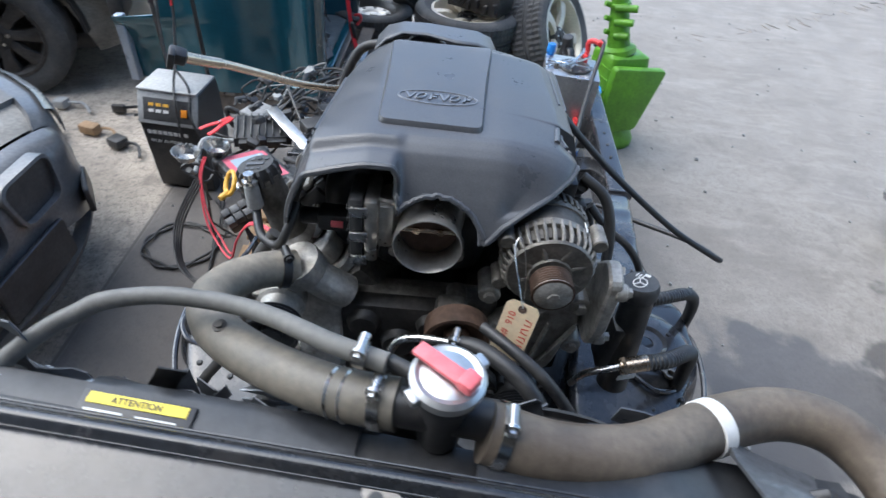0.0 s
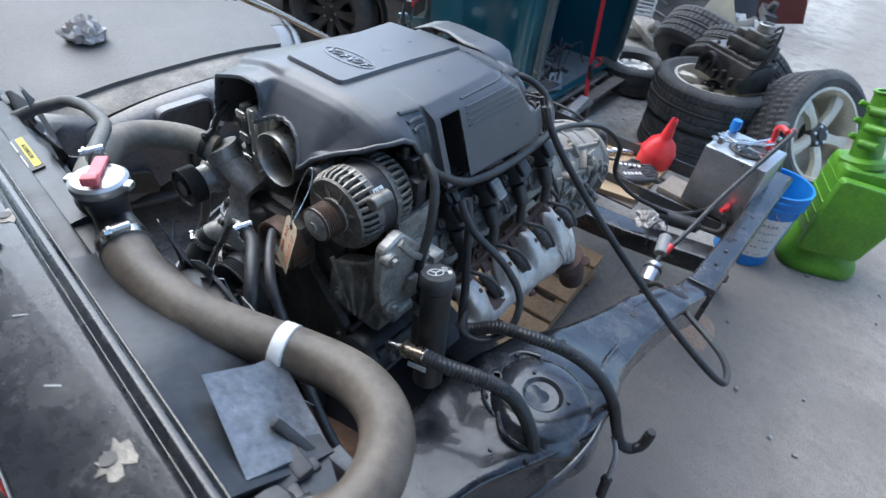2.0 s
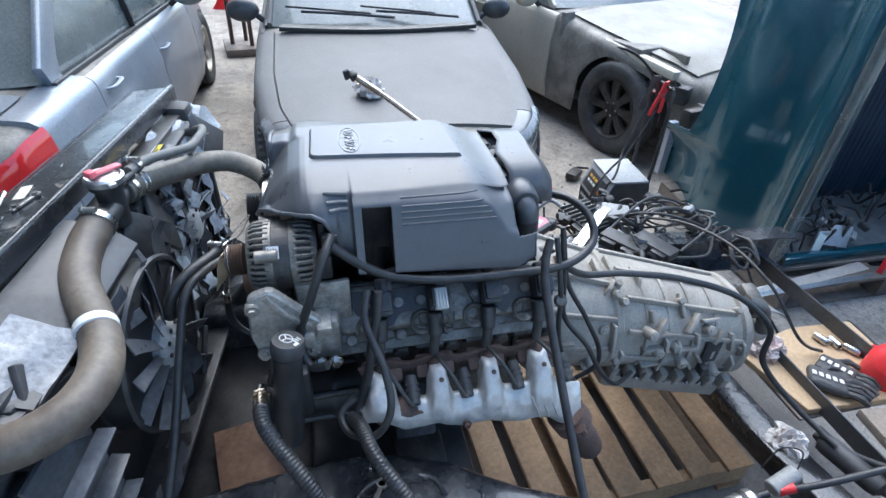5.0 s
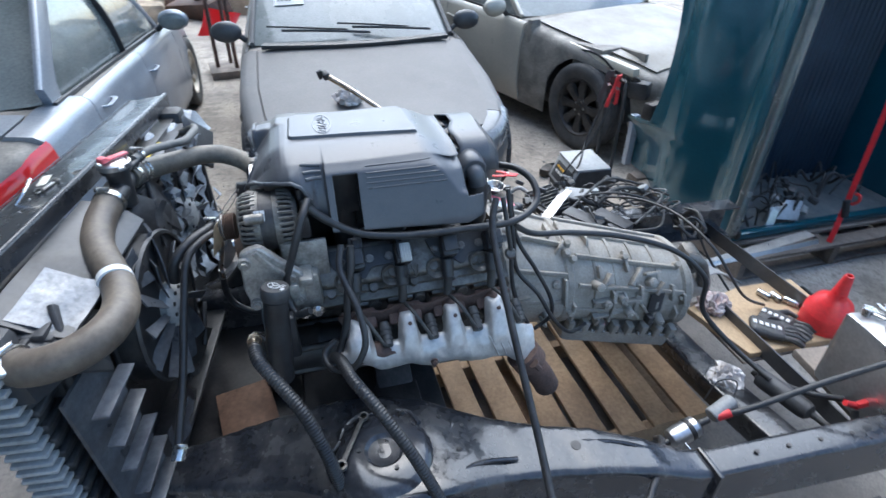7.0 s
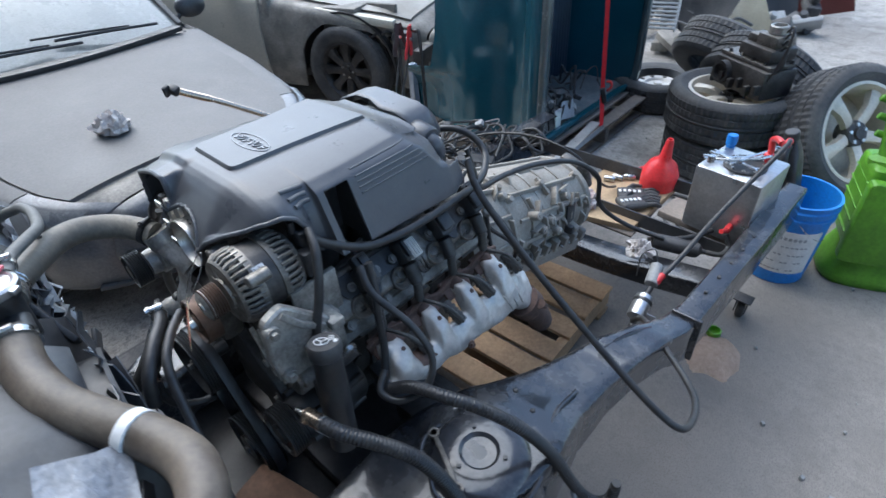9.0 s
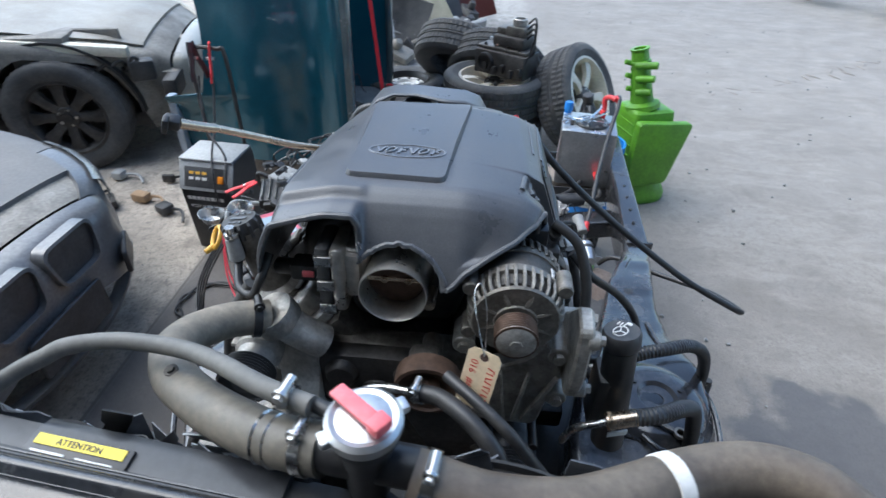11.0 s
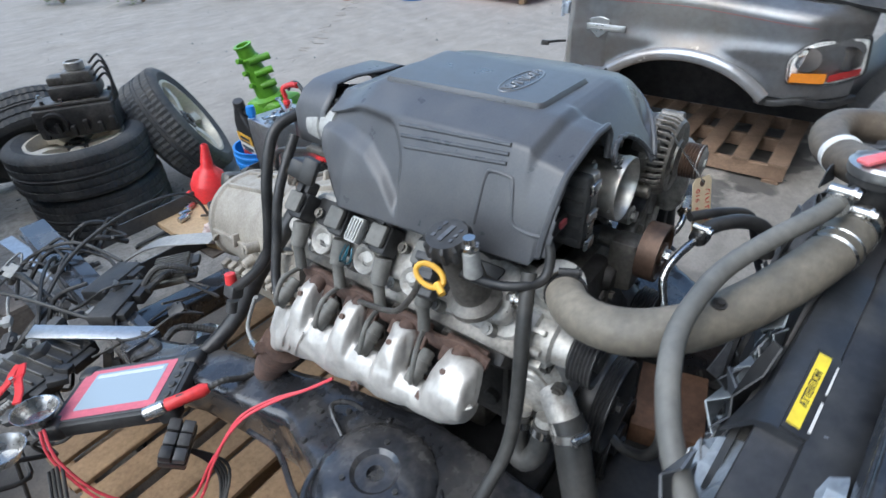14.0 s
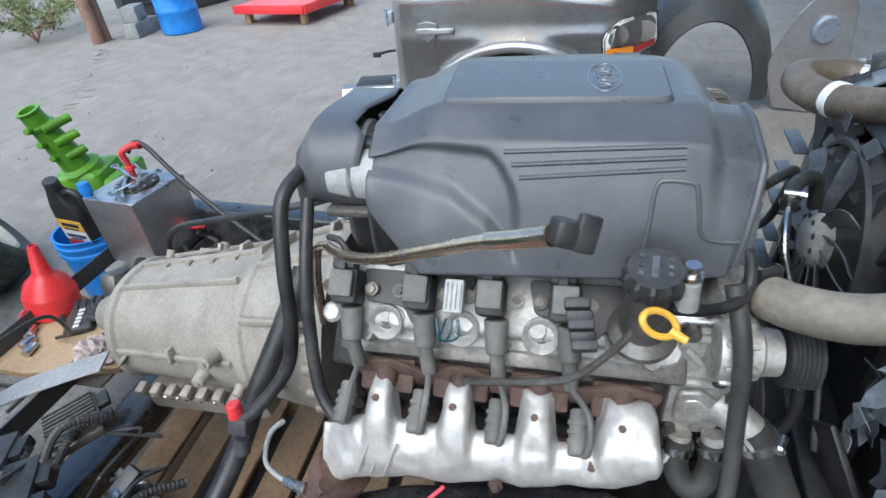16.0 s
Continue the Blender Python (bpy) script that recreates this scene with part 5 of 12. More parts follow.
def station(y):
    """One section of the skin from the left hem over the top to the right hem."""
    lx, rx = sh_lx(y), sh_rx(y)
    pts = []
    for k in range(NL):
        f = k / NL
        b = 0.007 * math.sin(math.pi * f)
        q = Vector((hem_lx(y) + (lx - hem_lx(y)) * f - b, y, hem_lz(y) + (crown(lx, y) - hem_lz(y)) * f + b * 0.3))
        if y > 0.07:
            sunk = smooth01(-0.005, 0.009, y - float(np.interp(q.z, ARC_Z, ARC_Y))) * smooth01(-0.003, 0.010, q.z - float(np.interp(y, LOW_Y, LOW_Z)))
            q.x += 0.015 * sunk * smooth01(1.215, 1.200, q.z)
        q.y += 0.014 * smooth01(-0.13, -0.166, y) * (1 - f)
        pts.append(q)
    for k in range(NT):
        f = k / NT
        x = lx + (rx - lx) * f
        ye = max(y, arch_end(x)) if y < -0.09 else y
        pts.append(Vector((x, ye, crown(x, ye))))
    tz, hz = crown(rx, y), hem_rz(y)
    for k in range(NR + 1):
        f = k / NR
        z = tz + (hz - tz) * f
        if y < -0.012:
            x = rx + (hem_rx(y) - rx) * math.sin(f * math.pi / 2) ** 0.9
        else:
            x = min(0.214 + 0.38 * (1.225 - z), 0.255 + 0.18 * (1.140 - z))
            x = rx + (x - rx) * smooth01(0.0, 0.12, f) if z > 1.14 else x
            back = y - float(np.interp(z, CREASE_Z, CREASE_Y))
            x -= (0.9 * back if z > 1.150 else 0.25 * max(0.0, y - 0.300)) if back > 0 else 0.0
        pts.append(Vector((x, y, z)))
    for _ in range(2):
        pts = [pts[0]] + [(a + b * 2 + c) / 4 for a, b, c in zip(pts, pts[1:], pts[2:])] + [pts[-1]]
    return pts


SKIN = [station(y) for y in ys]
bm = bm_new()
vs = [[bm.verts.new(p) for p in r] for r in SKIN]
for a, b in zip(vs, vs[1:]):
    for k in range(NL + NT + NR):
        c = (a[k].co + b[k + 1].co) / 2
        if c.y < -0.166 and c.x < -0.043:
            continue
        if 0.003 < c.y < 0.057 and c.x > 0.17 and c.z < 1.216:
            continue
        if c.y > 0.305 and not (c.x > 0.19 and c.z < 1.138):
            continue
        quad = []
        for v in (a[k], a[k + 1], b[k + 1], b[k]):
            if not quad or all((v.co - w.co).length > 1e-6 for w in quad):
                quad.append(v)
        if len(quad) > 2:
            bm.faces.new(quad)
bmesh.ops.delete(bm, geom=[v for v in bm.verts if not v.link_faces], context='VERTS')
bmesh.ops.remove_doubles(bm, verts=bm.verts, dist=1e-5)
shell = part("shell", bm, COVER, cover, sharp=50)
so = shell.modifiers.new("thickness", 'SOLIDIFY')
so.thickness, so.offset = 0.003, -1

# rolled lips along the arches and round the open mouth beside the throttle
bm = bm_new()
arch = [x for x in np.linspace(-0.040, 0.082, 40) if arch_end(float(x)) > -0.196]
sweep(bm, [Vector((float(x), arch_end(float(x)), crown(float(x), arch_end(float(x))))) for x in arch], circle(0.0042, 8))
part("front_lip", bm, COVER, cover)
bm = bm_new()
sweep(bm, [Vector((hem_rx(float(y)), float(y), hem_rz(float(y)))) for y in np.linspace(-0.196, -0.030, 46)], circle(0.0045, 8))
part("side_lip", bm, COVER, cover)
bm = bm_new()
first = min(range(len(ys)), key=lambda i: abs(ys[i] + 0.1655))
rim = [p for p in SKIN[first][:NL + NT] if p.x < -0.047]
rim += [Vector((-0.045, -0.166, z)) for z in np.linspace(rim[-1].z - 0.008, 1.183, 6)]
sweep(bm, rim, circle(0.0050, 8))
part("mouth_rim", bm, COVER, cover)


def raised(outline, lift, foot, bevel):
    """A shallow raised field that follows the crown."""
    bm = bm_new()
    c = Vector((sum(p[0] for p in outline) / len(outline), sum(p[1] for p in outline) / len(outline)))
    rr = []
    for k, (ins, h) in enumerate(((0.0, -foot), (0.0, 0.0), (bevel, lift), (bevel * 4, lift), (0.05, lift))):
        ring = []
        for x, y in outline:
            d = Vector((x, y)) - c
            q = c + d * max(0.02, 1 - ins / d.length)
            ring.append(Vector((q.x, q.y, crown(q.x, q.y) + h)))
        rr.append(ring)
    for f in (0.4, 0.1):
        rr.append([Vector((c.x + (p.x - c.x) * f, c.y + (p.y - c.y) * f, crown(c.x + (p.x - c.x) * f, c.y + (p.y - c.y) * f) + lift)) for p in rr[4]])
    loft(bm, rr, caps=False)
    bm.faces.new([v for v in bm.verts][-len(outline):])
    return bm


panel_out = []
for k, (x, y) in enumerate(rounded([(-0.083, -0.080, 0.014), (0.066, -0.084, 0.014), (0.094, 0.222, 0.008), (-0.088, 0.208, 0.008)], 6)):
    panel_out.append((x, y))
dense = []
for p, q in zip(panel_out, panel_out[1:] + panel_out[:1]):
    cnt = max(1, int((Vector(q) - Vector(p)).length / 0.02))
    dense += [(p[0] + (q[0] - p[0]) * j / cnt, p[1] + (q[1] - p[1]) * j / cnt) for j in range(cnt)]
panel = part("top_panel", raised(dense, 0.0065, 0.003, 0.005), COVER, cover)

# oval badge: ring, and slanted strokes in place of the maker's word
bm = bm_new()
lm = pose(0.0, 0.0, crown(0, 0) + 0.0062)
sweep(bm, [lm @ Vector((0.060 * math.cos(a), 0.0215 * math.sin(a), 0)) for a in np.linspace(0, 2 * math.pi, 56, endpoint=False)], circle(0.0019, 6), closed=True)
badge = part("badge_ring", bm, LOGO, panel, "oval satin badge ring")
bm = bm_new()
for k in range(6):
    x = -0.043 + 0.0172 * k
    h = 0.020 - 0.0012 * abs(k - 2.5)
    sl = 0.004
    if k % 3 == 0:
        prism(bm, [(x - 0.007, h / 2), (x - 0.003, h / 2), (x + 0.001, -h / 4), (x + 0.006, h / 2), (x + 0.010, h / 2), (x + 0.002, -h / 2), (x - 0.001, -h / 2)], lm, 0.0022)
    elif k % 3 == 1:
        sweep(bm, [lm @ Vector((x + 0.0065 * math.cos(a) + sl * math.sin(a), h * 0.45 * math.sin(a), 0.001)) for a in np.linspace(0, 2 * math.pi, 14, endpoint=False)], circle(0.0018, 6), closed=True)
    else:
        prism(bm, [(x - 0.006, -h / 2), (x - 0.002, -h / 2), (x + 0.002, h / 2), (x - 0.002, h / 2)], lm, 0.0022)
        prism(bm, [(x - 0.001, h / 2 - 0.004), (x + 0.008, h / 2 - 0.004), (x + 0.009, h / 2), (x - 0.001, h / 2)], lm, 0.0022)
        prism(bm, [(x - 0.001, -0.002), (x + 0.006, -0.002), (x + 0.007, 0.002), (x - 0.001, 0.002)], lm, 0.0022)
part("badge_strokes", bm, LOGO, panel)


FLAT = np.array([[p.x, p.y, p.z] for r in SKIN for p in r])


def flank(y, z, side):
    """The point of a flank at the length y and the height z."""
    pts = FLAT[FLAT[:, 0] * side > 0.10]
    d = (pts[:, 1] - y) ** 2 + (pts[:, 2] - z) ** 2
    near = np.argsort(d)[:4]
    w = 1 / (d[near] + 1e-7)
    q = (pts[near] * w[:, None]).sum(0) / w.sum()
    return Vector((float(q[0]), y, z))


def groove(name, path, side, r):
    """A moulded bead along points (y, z) of a flank."""
    flat2 = spline([Vector((y, z, 0)) for y, z in path], 6) if len(path) > 2 else [Vector((path[0][0] + (path[1][0] - path[0][0]) * k / 12, path[0][1] + (path[1][1] - path[0][1]) * k / 12, 0)) for k in range(13)]
    pts = [flank(p.x, p.y, side) for p in flat2]
    for _ in range(2):
        pts = [pts[0]] + [(a + b * 2 + c) / 4 for a, b, c in zip(pts, pts[1:], pts[2:])] + [pts[-1]]
    bm = bm_new()
    sweep(bm, pts, circle(r, 8))
    part(name, bm, COVER, cover)


# three long ribs on the left flank
for k in range(3):
    groove("rib", [(0.118 - 0.010 * k, 1.212 - 0.013 * k), (-0.084, 1.228 - 0.011 * k)], -1, 0.0032)
# the stepped ridge
groove("stepped_ridge", [(-0.050, 1.118), (-0.053, 1.15), (-0.056, 1.185), (-0.066, 1.193), (-0.092, 1.192), (-0.099, 1.185), (-0.104, 1.16), (-0.108, 1.138), (-0.122, 1.130), (-0.150, 1.129)], -1, 0.0028)
# fine ribs, crease and louvres on the right flank
for k in range(5):
    z = 1.224 - 0.0105 * k
    groove("rib", [(0.076, z), (0.225 + 0.008 * k, z - 0.001)], 1, 0.0022)
for k in range(3):
    groove("louvre", [(-0.062 + 0.004 * k, 1.232 - 0.012 * k), (-0.020, 1.230 - 0.012 * k)], 1, 0.0046)
box(bm := bm_new(), (0.172, 0.030, 1.160), (0.010, 0.056, 0.125), 0.003)
part("duct_back", bm, BLACK, cover)
for y in (0.003, 0.060):
    prism(bm := bm_new(), [(0.175, 1.10), (0.252, 1.10), (0.216, 1.212), (0.175, 1.218)], pose(0, y, 0, 90, 0, 0), 0.003)
    part("duct_wall", bm, BLACK, cover)

# rear hood over the intake end, with a torn front edge
bm = bm_new()
secs = [(-0.138, 1.118), (-0.138, 1.150), (-0.134, 1.185), (-0.112, 1.210), (-0.08, 1.218), (-0.03, 1.220), (0.03, 1.219), (0.075, 1.216), (0.105, 1.205), (0.122, 1.178), (0.124, 1.14)]
rr = []
for f in np.linspace(0, 1, 8):
    ring = []
    for n_, (x, z) in enumerate(secs):
        tear = 0.022 * abs(noise.noise(Vector((n_ * 1.7, 3.3, 0)))) + (0.020 if n_ in (4, 5) else 0)
        y = 0.312 + tear + (0.428 - 0.312 - tear) * f
        k = 1 - 0.10 * smooth01(0.7, 1.0, f)
        ring.append(Vector((x * k, y, z - 0.030 * smooth01(0.72, 1.0, f) * (1 if z > 1.16 else 0.3))))
    rr.append(ring)
loft(bm, rr, caps=False, closed=False)
rh = part("rear_hood", bm, COVER, cover, "separate rear hood with a torn edge")
so = rh.modifiers.new("thickness", 'SOLIDIFY')
so.thickness = 0.004
bm = bm_new()
for n_ in range(7):
    x = -0.10 + 0.032 * n_
    box(bm, (x, 0.305 + 0.006 * (n_ % 2), 1.196 - 0.004 * (n_ % 3)), (0.026, 0.034, 0.010), 0.003, (12 * (n_ % 2), 8 - 5 * n_ % 3, 10 * (n_ % 3)))
part("torn_foam", bm, BLACK, cover, "torn black foam under the hood")
# pale end of the intake under the hood, and the pipe beside it
bm = bm_new()
lathe(bm, [(0.030, 0), (0.042, 0.05), (0.042, 0.45), (0.036, 0.5), (0.042, 0.55), (0.042, 0.95), (0.030, 1)], (-0.105, 0.292, 1.150), (-0.098, 0.372, 1.148), 26)
part("intake_end", bm, LIGHTGREY, cover, "pale cast end of the intake")
bm = bm_new()
box(bm, (-0.105, 0.33, 1.106), (0.085, 0.095, 0.012), 0.003)
part("intake_flange", bm, GREASE, cover)
bm = bm_new()
lathe(bm, [(0.030, 0), (0.034, 0.1), (0.034, 0.9), (0.030, 1.0)], (0.10, 0.345, 1.165), (0.155, 0.345, 1.156), 26)
tube(bm, [(0.150, 0.345, 1.157), (0.164, 0.348, 1.148), (0.168, 0.352, 1.125)], 0.022, 18)
part("rear_resonator", bm, COVER, cover)


# ---- bare truck frame ----
truck = thing("bare_chassis", "glossy black bare truck chassis frame with cut rear rails", "truck frame", (0.1, 0.6, 0.4))


def dense_ring(sec):
    """The four-sided outline with points along its flats, so that dents can show."""
    out, side = [], len(sec) // 4
    for i, (p, q) in enumerate(zip(sec, sec[1:] + sec[:1])):
        n_ = 12 if (i + 1) % side == 0 else 1
        out += [(p[0] + (q[0] - p[0]) * k / n_, p[1] + (q[1] - p[1]) * k / n_) for k in range(n_)]
    return out


def rail(side, lift):
    """One side rail: box section that swells round the spring tower, humps and runs straight back."""
    ys = (-0.46, -0.20, -0.05, 0.03, 0.14, 0.28, 0.42, 0.55, 0.66, 0.76, 0.85)
    if side > 0:
        xs = (0.40, 0.44, 0.49, 0.515, 0.535, 0.555, 0.580, 0.610, 0.645, 0.680, 0.692)
    else:
        xs = (-0.29, -0.335, -0.365, -0.372, -0.352, -0.334, -0.368, -0.392, -0.42, -0.44, -0.445)
    tops = (0.60, 0.640, 0.672, 0.682, 0.672, 0.634, 0.610, 0.602, 0.588, 0.566, 0.560)
    ws = (0.11, 0.21, 0.285, 0.300, 0.275, 0.190, 0.150, 0.135, 0.11, 0.09, 0.078)
    if side < 0:
        tops = (0.57, 0.610, 0.640, 0.646, 0.636, 0.618, 0.611, 0.604, 0.588, 0.566, 0.560)
        ws = (0.11, 0.21, 0.255, 0.265, 0.190, 0.135, 0.118, 0.115, 0.11, 0.09, 0.078)
    hs = (0.15, 0.18, 0.22, 0.235, 0.22, 0.17, 0.130, 0.115, 0.125, 0.15, 0.16)
    path = []
    for k in range(61):
        y = ys[0] + (ys[-1] - ys[0]) * k / 60
        path.append((y, *(float(np.interp(y, ys, v)) for v in (xs, tops, ws, hs))))
    bm = bm_new()
    rings = []
    for y, x, zt, w, h in path:
        zt += lift
        sec = rounded([(-w / 2, -h, 0.012), (w / 2, -h, 0.012), (w / 2, 0, 0.02), (-w / 2, 0, 0.02)], 3)
        rings.append([Vector((x + a, y, zt + b + 0.004 * noise.noise(Vector((x + a, y * 8, zt + b)) * 6) + 0.007 * noise.noise(Vector(((x + a) * 9, y * 9, 4.0))) * smooth01(0.35, 0.2, y))) for a, b in dense_ring(sec)])
    loft(bm, rings)
    part("front_rail", bm, GLOSSBLACK, truck)
    # straight rear rail
    x0, x1, y1 = (0.692, 0.748, 1.72) if side > 0 else (-0.445, -0.372, 1.74)
    bm = bm_new()
    if side > 0:
        rings = []
        for k in range(13):
            f = k / 12
            y = 0.80 + (y1 - 0.80) * f
            sec = rounded([(-0.038, -0.155, 0.01), (0.038, -0.155, 0.01), (0.038, 0, 0.012), (-0.038, 0, 0.012)], 3)
            rings.append([Vector((x0 + (x1 - x0) * f + a, y, 0.566 + lift + 0.012 * f + b + 0.0015 * noise.noise(Vector((a * 9, y * 5, b * 9))))) for a, b in sec])
        loft(bm, rings)
        part("rear_rail", bm, GLOSSBLACK, truck)
        bm = bm_new()
        for k in range(9):
            cyl(bm, (0.70 + 0.006 * k, 0.93 + 0.092 * k, 0.570 + lift), (0.70 + 0.006 * k, 0.93 + 0.092 * k, 0.5735 + lift), 0.006, seg=8)
        part("rivets", bm, DARKIRON, truck)
    else:
        # open channel, flanges towards the middle
        sec = [(-0.004, -0.15), (0.075, -0.15), (0.075, -0.144), (0.003, -0.144), (0.003, -0.006), (0.075, -0.006), (0.075, 0), (-0.004, 0)]
        loft(bm, [[Vector((x0 - 0.03 + (x1 - x0) * f + a, 0.78 + (y1 - 0.78) * f, 0.585 + b)) for a, b in sec] for f in (0, 1)])
        part("rear_rail", bm, GLOSSBLACK, truck, "cut open black channel rail")
    # sleeve joint
    bm = bm_new()
    box(bm, ((x0 + 0.004), 0.80, 0.49 + lift), (0.090, 0.012, 0.165), 0.004)
    part("weld_seam", bm, GLOSSBLACK, truck)
    # spring tower: domed seat with a holed centre
    tx, ty, tz = (0.541, 0.028, 0.694) if side > 0 else (-0.393, 0.032, 0.690)
    bm = bm_new()
    lathe(bm, [(0.146, 0.0), (0.136, 0.30), (0.128, 0.36), (0.125, 0.50), (0.115, 0.56), (0.108, 0.68), (0.090, 0.765), (0.060, 0.80), (0.044, 0.80), (0.036, 0.74), (0.016, 0.73), (0.013, 0.3)], (tx, ty, tz - 0.10), (tx, ty, tz + 0.022), 40)
    part("spring_tower", bm, GLOSSBLACK, truck, "domed spring seat with centre hole")
    bm = bm_new()
    for k in range(3):
        a = radians(20 + 120 * k)
        cyl(bm, (tx + 0.056 * math.cos(a), ty + 0.056 * math.sin(a), tz - 0.004), (tx + 0.056 * math.cos(a), ty + 0.056 * math.sin(a), tz + 0.002), 0.005, seg=8)
    part("tower_holes", bm, BLACK, truck)
    # round hole with a punched rim
    hx, hy, hz = (0.588, 0.488, 0.602) if side > 0 else (-0.388, 0.437, 0.634)
    bm = bm_new()
    lathe(bm, [(0.0105, 0), (0.013, 1)], (hx, hy, hz - 0.003), (hx, hy, hz + 0.004), 18)
    part("access_hole", bm, BLACK, truck)
    # pressed swages on the hump
    bm = bm_new()
    ins = -1 if side > 0 else 1
    tube(bm, [(hx - 0.035, 0.27, hz + 0.004), (hx - 0.032, 0.40, hz - 0.002), (hx + 0.008, 0.58, hz - 0.006), (hx + 0.05, 0.68, hz - 0.022)] if side > 0 else
         [(hx + 0.035, 0.25, hz - 0.008), (hx + 0.035, 0.38, hz - 0.006), (hx + 0.01, 0.55, hz - 0.012), (hx - 0.03, 0.66, hz - 0.035)], 0.006, 8)
    part("swage", bm, GLOSSBLACK, truck)
    # folded lip along the outer edge of the tower, small drain holes and weld studs
    o_ = 1 if side > 0 else -1
    edge_ = [(tx + o_ * 0.060, ty + 0.30, tz - 0.066), (tx + o_ * 0.062, ty + 0.20, tz - 0.044), (tx + o_ * 0.098, ty + 0.11, tz - 0.036), (tx + o_ * 0.128, ty + 0.02, tz - 0.032), (tx + o_ * 0.118, ty - 0.09, tz - 0.040), (tx + o_ * 0.085, ty - 0.19, tz - 0.062)]
    tube(bm := bm_new(), edge_, 0.006, 8)
    part("folded_lip", bm, GLOSSBLACK, truck)
    for dx, dy in ((-0.075, 0.145), (-0.045, 0.195), (0.02, 0.170), (-0.10, 0.06), (-0.095, -0.075), (0.05, -0.135), (-0.02, -0.16)):
        qx, qy = tx + o_ * dx, ty + dy
        qz = float(np.interp(qy, ys, tops)) + lift
        lathe(bm := bm_new(), [(0.0, 0.9), (0.0042, 1.0), (0.0062, 0.7), (0.0072, 0.0)], (qx, qy, qz - 0.002), (qx, qy, qz + 0.0045), 12)
        part("drain_hole", bm, BLACK, truck)
    for k in range(3):
        a0_ = radians(150 + 60 * k)
        tube(bm := bm_new(), [(tx + r_ * math.cos(a0_ + b_), ty + r_ * math.sin(a0_ + b_), tz - 0.012 - 0.006 * q_) for q_, (r_, b_) in enumerate(((0.108, -0.5), (0.124, -0.15), (0.124, 0.2), (0.112, 0.55)))], 0.0055, 8)
        part("pressed_seam", bm, GLOSSBLACK, truck)
    bm = bm_new()
    cx_, cy_, cz_ = (0.49, 0.17, 0.642) if side > 0 else (-0.33, 0.17, 0.668)
    tube(bm, [(cx_ - 0.04, cy_ - 0.03, cz_), (cx_ - 0.01, cy_ + 0.03, cz_ + 0.012), (cx_ + 0.02, cy_ + 0.01, cz_ + 0.008), (cx_ + 0.03, cy_ - 0.03, cz_ - 0.002), (cx_ + 0.06, cy_ - 0.04, cz_ - 0.006)], 0.0055, 8)
    part("weld_bracket", bm, GLOSSBLACK, truck)


rail(1, 0.0)
rail(-1, 0.028)
bm = bm_new()
box(bm, (0.075, -0.328, 0.42), (0.78, 0.335, 0.08), 0.012)
part("front_crossmember", bm, BLACK, truck)
bm = bm_new()
box(bm, (0.075, 0.04, 0.44), (0.80, 0.40, 0.10), 0.012)
part("front_crossmember", bm, BLACK, truck)
bm = bm_new()
loft(bm, [[Vector((-0.42 + 1.14 * f, 1.10 + 0.06 * f + a, 0.43 - 0.05 * math.sin(math.pi * f) + b)) for a, b in rounded([(-0.05, -0.05, 0.01), (0.05, -0.05, 0.01), (0.05, 0.03, 0.01), (-0.05, 0.03, 0.01)], 3)] for f in np.linspace(0, 1, 14)])
part("gearbox_crossmember", bm, GLOSSBLACK, truck, "black bowed crossmember under the transmission")
for y0, y1, z in ((1.38, 1.36, 0.44), (1.66, 1.68, 0.46)):
    bm = bm_new()
    loft(bm, [[Vector((-0.40 + 1.12 * f, y0 + (y1 - y0) * f + a, z + b)) for a, b in ((-0.02, -0.03), (0.02, -0.03), (0.02, -0.026), (-0.015, -0.026), (-0.015, 0.03), (-0.02, 0.03))] for f in (0, 1)])
    part("angle_crossbar", bm, DARKGREY, truck)
for s in (-1, 1):
    bm = bm_new()
    box(bm, (CX + 0.20 * s + 0.02, 0.10, 0.60), (0.16, 0.10, 0.03), 0.006, (0, 28 * s, 0))
    box(bm, (CX + 0.27 * s + 0.03, 0.10, 0.56), (0.10, 0.12, 0.06), 0.01)
    part("engine_mount", bm, DARKIRON, truck)
# spanner lying on the spring seat
spn = thing("spanner", "worn chrome ring spanner lying on the frame", "spanner", (0.50, -0.035, 0.69))
sweep(bm := bm_new(), [Vector((0.449, -0.008, 0.694)), Vector((0.480, -0.024, 0.698)), Vector((0.530, -0.050, 0.700)), Vector((0.555, -0.064, 0.698))], rect(0.011, 0.005, 0.002, 2))
part("shaft", bm, GREASE, spn)
for q, r in (((0.442, -0.004, 0.694), 0.012), ((0.562, -0.068, 0.698), 0.013)):
    lathe(bm := bm_new(), [(r * 0.6, 0), (r, 0), (r, 1), (r * 0.6, 1), (r * 0.6, 0)], Vector(q) - Vector((0, 0, 0.004)), Vector(q) + Vector((0, 0, 0.004)), 18)
    part("ring_end", bm, GREASE, spn)
